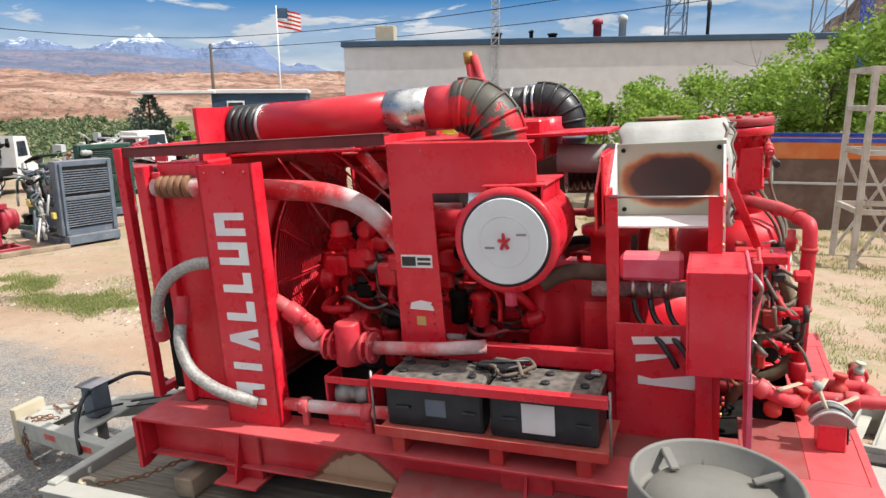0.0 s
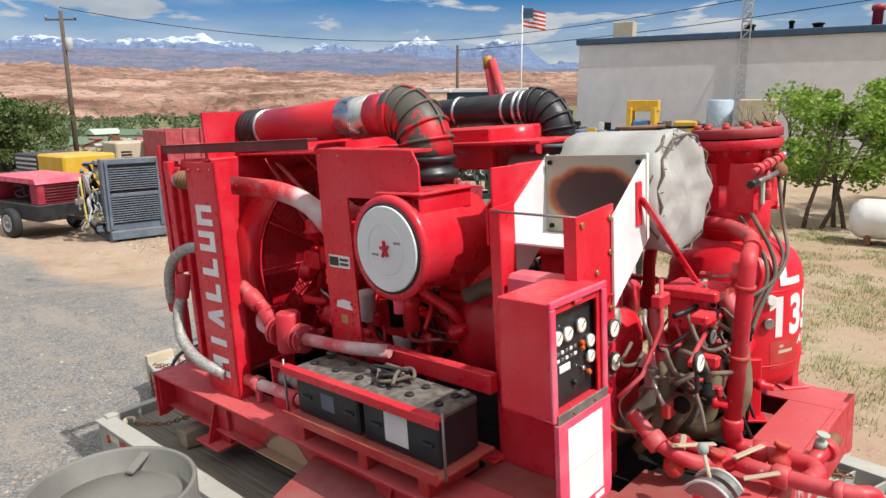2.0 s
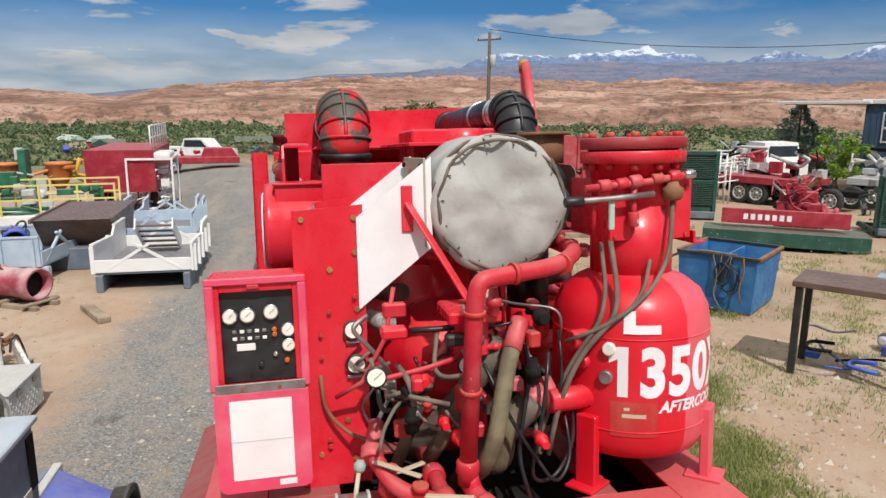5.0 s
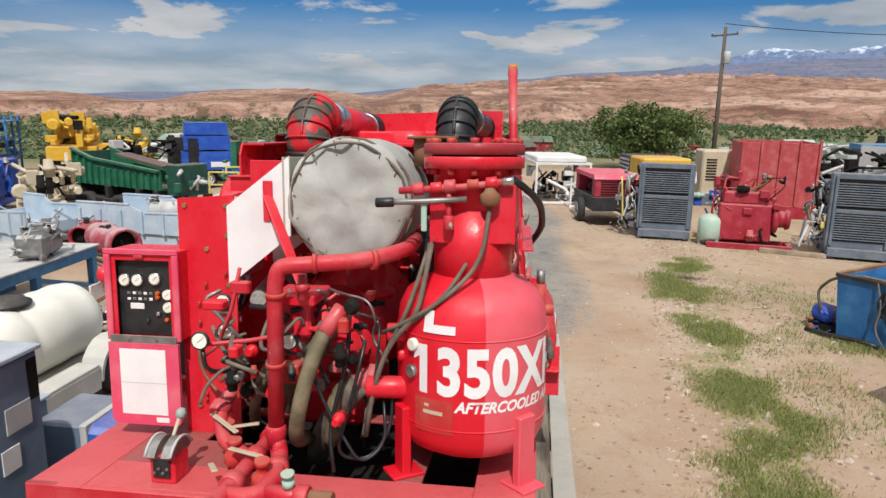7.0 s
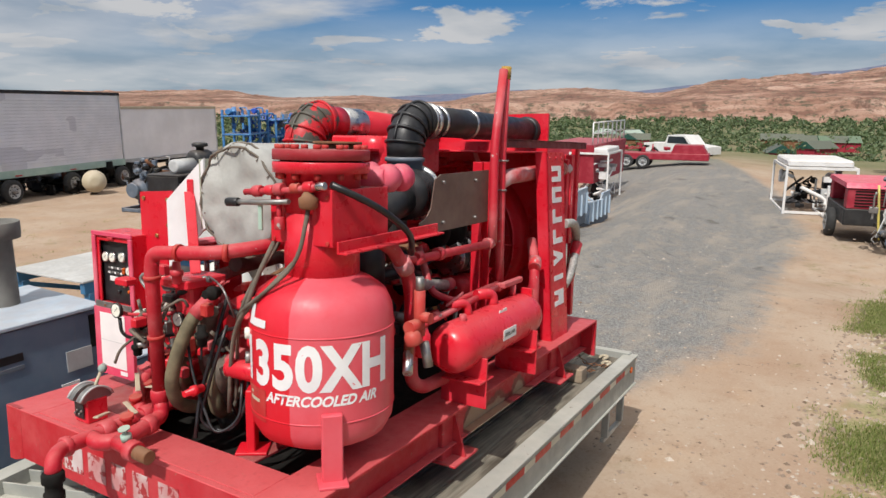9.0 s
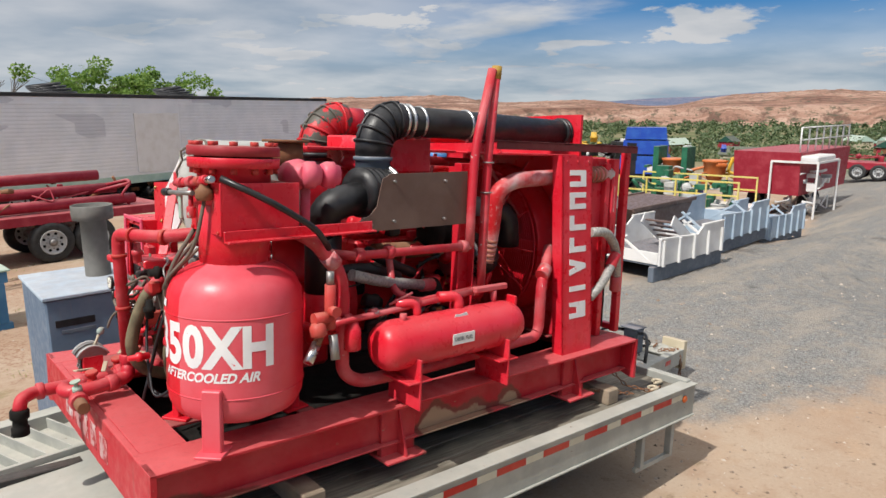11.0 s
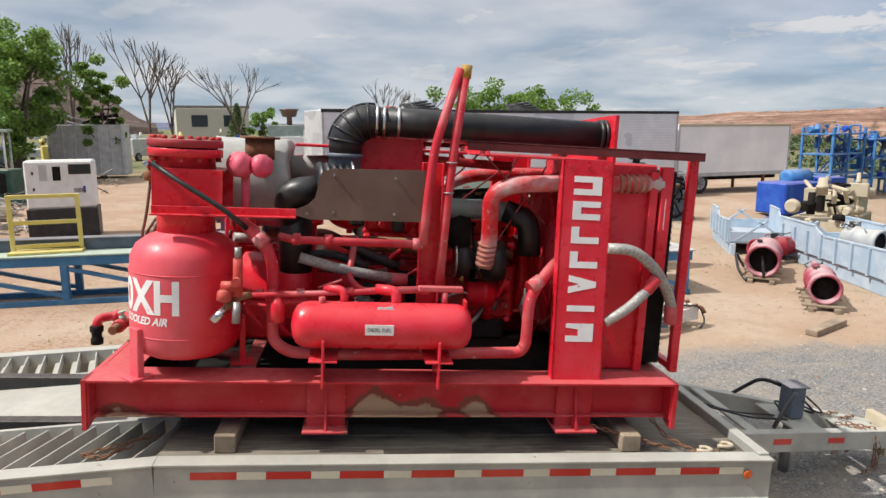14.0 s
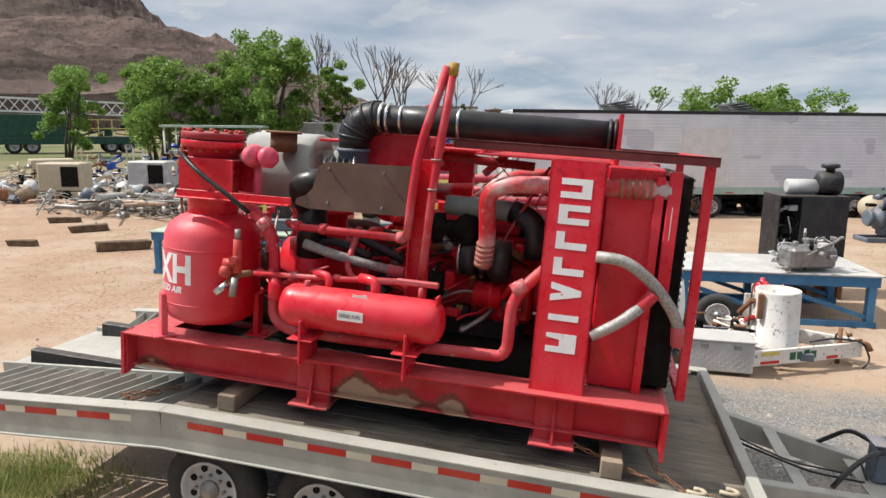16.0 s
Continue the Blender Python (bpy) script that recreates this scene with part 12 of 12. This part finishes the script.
def lattice(x, y, h, w, label, mat):
    t = yard("lattice_mast", x, y, 15, label, "mast", "lattice masts")
    bm = bm_new()
    for sx in (-1, 1):
        for sy in (-1, 1):
            strut(bm, (sx * w / 2, sy * w / 2, 0), (sx * w / 2, sy * w / 2, h), 0.09 if w > 0.6 else 0.05)
    n = int(h / w)
    for k in range(n):
        z0, z1 = h * k / n, h * (k + 1) / n
        for s in (-1, 1):
            strut(bm, (-w / 2, s * w / 2, z0), (w / 2, s * w / 2, z1), 0.05)
            strut(bm, (w / 2, s * w / 2, z1), (-w / 2, s * w / 2, z1), 0.05)
            strut(bm, (s * w / 2, -w / 2, z1), (s * w / 2, w / 2, z0), 0.05)
    part("lattice_frame", bm, mat, t)


lattice(-2.0, 52, 15, 1.3, "dark steel lattice derrick behind the workshop", SLATE)
lattice(8.3, 50, 15, 2.2, "grey steel lattice derrick behind the workshop", STEEL)
lattice(-11.4, 36.5, 13, 0.45, "pale lattice antenna mast", GALV)
lattice(9.6, 47, 13, 0.5, "bright blue mast pole", ROYAL)
b2, L2 = building("navy_house", (-24.6, 26.6), (-20.2, 29.2), 6, 3.75, NAVY, STUCCO, "navy board-clad house with white fascia", 0.22)
for k in range(20):
    bm = bm_new()
    box(bm, 0.05 + k * L2 / 20, 0.08 + k * L2 / 20, -0.02, 0.0, 0.1, 3.7, 0.003)
    part("board_batten", bm, NAVY, b2)
bm = bm_new()
box(bm, 0.8, 1.75, -0.06, 0.0, 1.9, 3.35, 0.01)
wn = part("window", bm, WHITE, b2)
for zz in (1.98, 2.66):
    bm = bm_new()
    box(bm, 0.88, 1.67, -0.075, -0.06, zz, zz + 0.6, 0.004)
    part("pane", bm, DARK_GLASS, wn)
bm = bm_new()
box(bm, -4.0, 0.3, -0.6, 3.0, 3.75, 3.9, 0.02)
part("porch_roof", bm, STUCCO, b2)
fp = yard("flagpole", -32.5, 44.5, 35, "white flagpole with a striped flag", "flag")
bm = bm_new()
tube(bm, [(0, 0, 0), (0, 0, 11.5)], [0.08, 0.05], 8)
part("pole", bm, WHITE, fp)
for k in range(9):
    bm = bm_new()
    z = 11.3 - k * 0.16
    pts = []
    vs = []
    for j in range(9):
        xx = j * 0.24 + (0.85 if k < 5 else 0.0) * (1 if j == 0 else 0)
        yy = 0.10 * math.sin(j * 0.9)
        for dz in (0.0, -0.16):
            vs.append(bm.verts.new((max(xx, 0.85 if k < 5 else 0), yy, z + dz - j * 0.05)))
    for j in range(8):
        bm.faces.new((vs[2 * j], vs[2 * j + 2], vs[2 * j + 3], vs[2 * j + 1]))
    part("stripe", bm, TAPE_RED if k % 2 == 0 else WHITE, fp)
bm = bm_new()
box(bm, 0.03, 0.87, -0.015, 0.015, 10.48, 11.28, 0.004)
part("canton", bm, NAVY, fp)
up = yard("utility_pole", -45.5, 13.2, 20, "weathered utility pole with crossarm and transformer", "pole")
bm = bm_new()
tube(bm, [(0, 0, -1), (0.05, 0, 9.6)], [0.17, 0.11], 10)
part("pole", bm, BARK, up)
bm = bm_new()
strut(bm, (-0.9, -0.4, 9.1), (0.9, 0.4, 9.1), 0.1)
part("crossarm", bm, BARK, up)
for s in (-0.85, 0.0, 0.85):
    bm = bm_new()
    cyl(bm, (s, s * 0.44, 9.15), (s, s * 0.44, 9.35), 0.05, 8)
    part("insulator", bm, STEEL, up)
bm = bm_new()
cyl(bm, (0.3, 0.15, 7.2), (0.3, 0.15, 8.0), 0.22, 14, cham=0.03)
part("transformer", bm, GALV, up)
up2 = yard("utility_pole", -34, 38, 60, "weathered utility pole behind the navy house", "pole")
bm = bm_new()
tube(bm, [(0, 0, 0), (0.05, 0, 8.2)], [0.15, 0.10], 10)
part("pole", bm, BARK, up2)
for k, (a, b, sag) in enumerate((((-34, 38, 8.0), (20, 30, 11.5), 1.2), ((-34, 38, 7.2), (22, 34, 10.5), 1.0), ((-34, 38, 8.0), (-45.5, 13.2, 9.2), 0.8))):
    w_ = thing("power_line", pose(0, 0, 0), "thin dark overhead power line", "cable", "power lines")
    bm = bm_new()
    a, b = Vector(a), Vector(b)
    tube(bm, [a.lerp(b, j / 16) - Vector((0, 0, sag * 4 * (j / 16) * (1 - j / 16))) for j in range(17)], 0.022, 5)
    part("wire", bm, DARK, w_)
b3, L3 = building("cream_house", (12.0, -70), (19.0, -68), -7, 5.2, plain("cream_render", (0.55, 0.52, 0.43), 0.9, var=0.05), plain("grey_shingle", (0.20, 0.19, 0.18), 0.9), "cream two-storey house far behind the yard", 0.3)
for xx, zz in ((1.0, 3.3), (4.2, 3.3), (4.2, 0.9)):
    bm = bm_new()
    box(bm, xx, xx + 1.6, 0.0, 0.05, zz, zz + 1.2, 0.01)
    part("window", bm, DARK_GLASS, b3)
b4, L4 = building("long_shed", (-14, -78), (10, -74), -10, 3.4, STUCCO, GALV, "long low white shed far behind the yard", 0.2)
rng = random.Random(170)
for k in range(26):                                  # cabins in the valley
    az = radians(150 + rng.uniform(0, 60))
    d = rng.uniform(150, 250)
    w_, l_ = rng.uniform(4, 6), rng.uniform(7, 12)
    cb = thing("cabin", pose(d * math.cos(az), d * math.sin(az), -8.6 if d > 165 else -9.0 * max(0, min(1, (d - 45) / 125)) ** 2 * (3 - 2 * max(0, min(1, (d - 45) / 125))), 0, 0, rng.uniform(0, 180)), "low wooden cabin with green roof in the valley", "house", "valley cabins")
    bm = bm_new()
    box(bm, -l_ / 2, l_ / 2, -w_ / 2, w_ / 2, 0, 2.6, 0.02)
    part("wall", bm, rng.choice((CRIMSON, BEIGE, RUST)), cb)
    bm = bm_new()
    prism(bm, [(-w_ / 2 - 0.4, 2.5), (w_ / 2 + 0.4, 2.5), (0, 4.2)], "x", -l_ / 2 - 0.3, l_ / 2 + 0.3)
    part("roof", bm, rng.choice((GREEN, DARK_GREEN, MINT)), cb)

# --- trees
tree(1.2, 20.5, 4.6, 5.6, LEAF, 201, "bright green young tree in spring leaf", 46, 260, 0.085, 0.07, 4, 0.22)
tree(4.2, 21.8, 5.8, 5.0, LEAF, 202, "bright green young tree in spring leaf", 46, 260, 0.085, 0.07, 4, 0.18)
tree(6.8, 21.0, 6.2, 5.4, LEAF, 203, "bright green young tree in spring leaf", 46, 260, 0.085, 0.08, 4, 0.15)
tree(9.8, 20.0, 5.6, 5.0, LEAF, 204, "bright green young tree in spring leaf", 40, 240, 0.085, 0.08, 4, 0.15)
tree(-1.6, 16.2, 3.9, 3.8, LEAF, 205, "bright green small tree with several stems", 40, 240, 0.075, 0.06, 4, 0.32)
conifer(-29.5, 27.0, 4.8, 5.4, NEEDLE, 206, "blue-green spruce beside the house")
tree(-24.5, 25.0, 3.0, 2.6, LEAF, 207, "small bright green shrub", 26, 150, 0.09, 0.05, 4, 0.1, "shrub")
tree(-44.0, 8.8, 4.3, 6.4, JUNIPER, 208, "dense dark green juniper", 110, 190, 0.12, 0.14, 6, 0.05, "juniper", 0.0)
tree(20.5, -37, 9.6, 5.2, LEAF_DARK, 209, "tall cottonwood tree in leaf", 70, 220, 0.13, 0.16, 3, 0.12)
tree(24.0, -38, 8.0, 4.6, LEAF_DARK, 210, "cottonwood tree in leaf", 60, 200, 0.13, 0.14, 3, 0.12)
tree(16.6, -40, 7.6, 2.8, LEAF_DARK, 211, "slim cottonwood tree in fresh leaf", 40, 180, 0.12, 0.10, 2, 0.15)
tree(27.5, -36, 7.6, 5.0, LEAF_DARK, 212, "cottonwood tree in leaf", 60, 200, 0.13, 0.14, 3, 0.1)
tree(36, -46, 8.6, 5.5, LEAF_DARK, 213, "cottonwood tree behind the rig", 50, 180, 0.15, 0.14, 3, 0.1)
tree(48, -50, 9.0, 6.0, LEAF_DARK, 214, "cottonwood tree behind the rig", 50, 180, 0.15, 0.14, 3, 0.1)
tree(-9.5, -46, 6.4, 6.5, LEAF_DARK, 215, "broad tree behind the van trailers", 44, 160, 0.14, 0.14, 3, 0.3)
tree(-14.0, -47, 6.0, 6.0, LEAF_DARK, 216, "broad tree behind the van trailers", 44, 160, 0.14, 0.14, 3, 0.3)
tree(8.5, -58, 5.2, 3.0, LEAF_DARK, 217, "dark tree beside the far house", 30, 130, 0.14, 0.12, 2, 0.1)
conifer(11.0, -57, 5.6, 3.0, JUNIPER, 218, "dark conifer beside the far house")
for k, (x, y, h) in enumerate(((20.0, -45, 9.5), (15.5, -47, 9.0), (14.2, -48, 8.0), (9.6, -50, 8.2), (-1.5, -52, 6.6), (-4.2, -53, 6.2), (26, -48, 9.5), (29, -49, 8.5))):
    bare_tree(x, y, h, 230 + k)
bare_tree(-3.2, 17.5, 3.2, 240, "bare thorny shrub in the weeds")
bare_tree(-4.4, 18.2, 2.8, 241, "bare thorny shrub in the weeds")
rng = random.Random(250)
bm = bm_new()
for k in range(7600):                                # woods on the valley floor, with glades
    az = radians(rng.uniform(134, 268))
    d = 95 + 620 * rng.random() ** 1.1
    c = Vector((d * math.cos(az), d * math.sin(az), 0))
    glade = noise.noise(c * 0.022) + 0.5 * noise.noise(c * 0.07)
    if glade < (-0.12 if d > 260 else -0.3):
        continue
    f = max(0.0, min(1.0, (d - 45) / 125))
    c.z = -9.0 * f * f * (3 - 2 * f) + dip(c.x, c.y)
    h = (2.0 + 5.0 * rng.random() ** 2 + 3.0 * max(0.0, glade)) * (1.0 if d > 150 else 0.5)
    w_ = h * rng.uniform(0.7, 1.3)
    for j in range(3):
        o = Vector((rng.uniform(-.4, .4) * w_, rng.uniform(-.4, .4) * w_, h * rng.uniform(0.3, 0.7)))
        leaf_cloud(bm, rng, c + o, (w_ * 0.34, w_ * 0.34, h * 0.34), 11, 0.2 + d / 620)
tagged(part("valley_woods", bm, VALLEY), "green woods spread over the valley floor", "trees", kind="stuff")

# --- weeds, pebbles
rng = random.Random(260)
bm = bm_new()


def tuft(bm, x, y, h, n):
    for _ in range(n):
        a = rng.uniform(0, 6.28)
        b = Vector((x + rng.gauss(0, 0.085), y + rng.gauss(0, 0.085), 0))
        t = b + Vector((math.cos(a) * h * 0.45, math.sin(a) * h * 0.45, h * rng.uniform(0.5, 1.0)))
        s = Vector((-math.sin(a), math.cos(a), 0)) * 0.0055
        bm.faces.new([bm.verts.new(p) for p in (b - s, b + s, t)])


for k in range(30000):
    u = rng.random()
    if u < 0.30:                                     # the green strip between lane and bins
        x = rng.uniform(-11.5, 0.8)
        y = 3.22 - 0.085 * x + rng.gauss(0, 0.24) + 0.18 * math.sin(x * 1.7) + 0.12 * math.sin(x * 4.3)
    elif u < 0.84:
        x, y = rng.uniform(-9, 6), rng.uniform(4.2, 16)
    elif u < 0.88:
        x, y = (rng.uniform(1.2, 3.2), rng.uniform(1.6, 3.0)) if u < 0.865 else (-4.7 + rng.gauss(0, 0.55), 5.75 + rng.gauss(0, 0.28))
    else:
        x, y = rng.uniform(-16, 14), rng.uniform(-16, -5)
    patch = noise.noise(Vector((x * 0.8, y * 0.8, 3))) + 0.8 * noise.noise(Vector((x * 2.6, y * 2.6, 5)))
    if patch < (-0.08 if u < 0.30 else 0.02 if u < 0.84 else 0.12):
        continue
    tuft(bm, x, y, rng.uniform(0.02, 0.085) * (1.0 if u < 0.30 else 1.3 if u < 0.84 else 1.8 if 0.865 < u < 0.88 else 0.7), 14 if u < 0.30 else 9)
for k in range(420):                                 # a thick green patch beside the trailer's wheels
    tuft(bm, 3.3 + rng.gauss(0, 0.38), 0.8 + rng.gauss(0, 0.22), rng.uniform(0.05, 0.14), 12)
tagged(part("weeds", bm, GRASS), "green and dry weeds in the dirt", "weeds", kind="stuff")
bm = bm_new()
for k in range(5200):
    d = 1.6 + 15 * rng.random() ** 1.3
    a = rng.uniform(0, 6.28)
    x, y = d * math.cos(a) - 1.0, d * math.sin(a)
    s = rng.uniform(0.008, 0.028) * (1.7 if rng.random() < 0.06 else 1)
    vs = [bm.verts.new((x + s * rng.uniform(.7, 1.2) * p[0], y + s * rng.uniform(.7, 1.2) * p[1], max(0.0, s * 0.7 * p[2]))) for p in ((-1, 0, 0), (0, -1, 0), (1, 0, 0), (0, 1, 0), (0.1, 0.1, 1))]
    quad(bm, vs, [(0, 1, 4), (1, 2, 4), (2, 3, 4), (3, 0, 4)])
for k in range(3600):                                # rubble on the dirt strip north of the lane
    x = rng.uniform(-17, 1)
    y = 2.2 - 0.13 * x + abs(rng.gauss(0, 1.6))
    s = rng.uniform(0.014, 0.034) * (1.8 if rng.random() < 0.08 else 1)
    z = dip(x, y)
    vs = [bm.verts.new((x + s * rng.uniform(.6, 1.3) * p[0], y + s * rng.uniform(.6, 1.3) * p[1], z + s * 0.8 * p[2])) for p in ((-1, 0, 0), (0, -1, 0), (1, 0, 0), (0, 1, 0), (0.1, 0.1, 1))]
    quad(bm, vs, [(0, 1, 4), (1, 2, 4), (2, 3, 4), (3, 0, 4)])
tagged(part("pebbles", bm, PEBBLE), "loose pebbles scattered on the ground", "pebbles", kind="stuff")
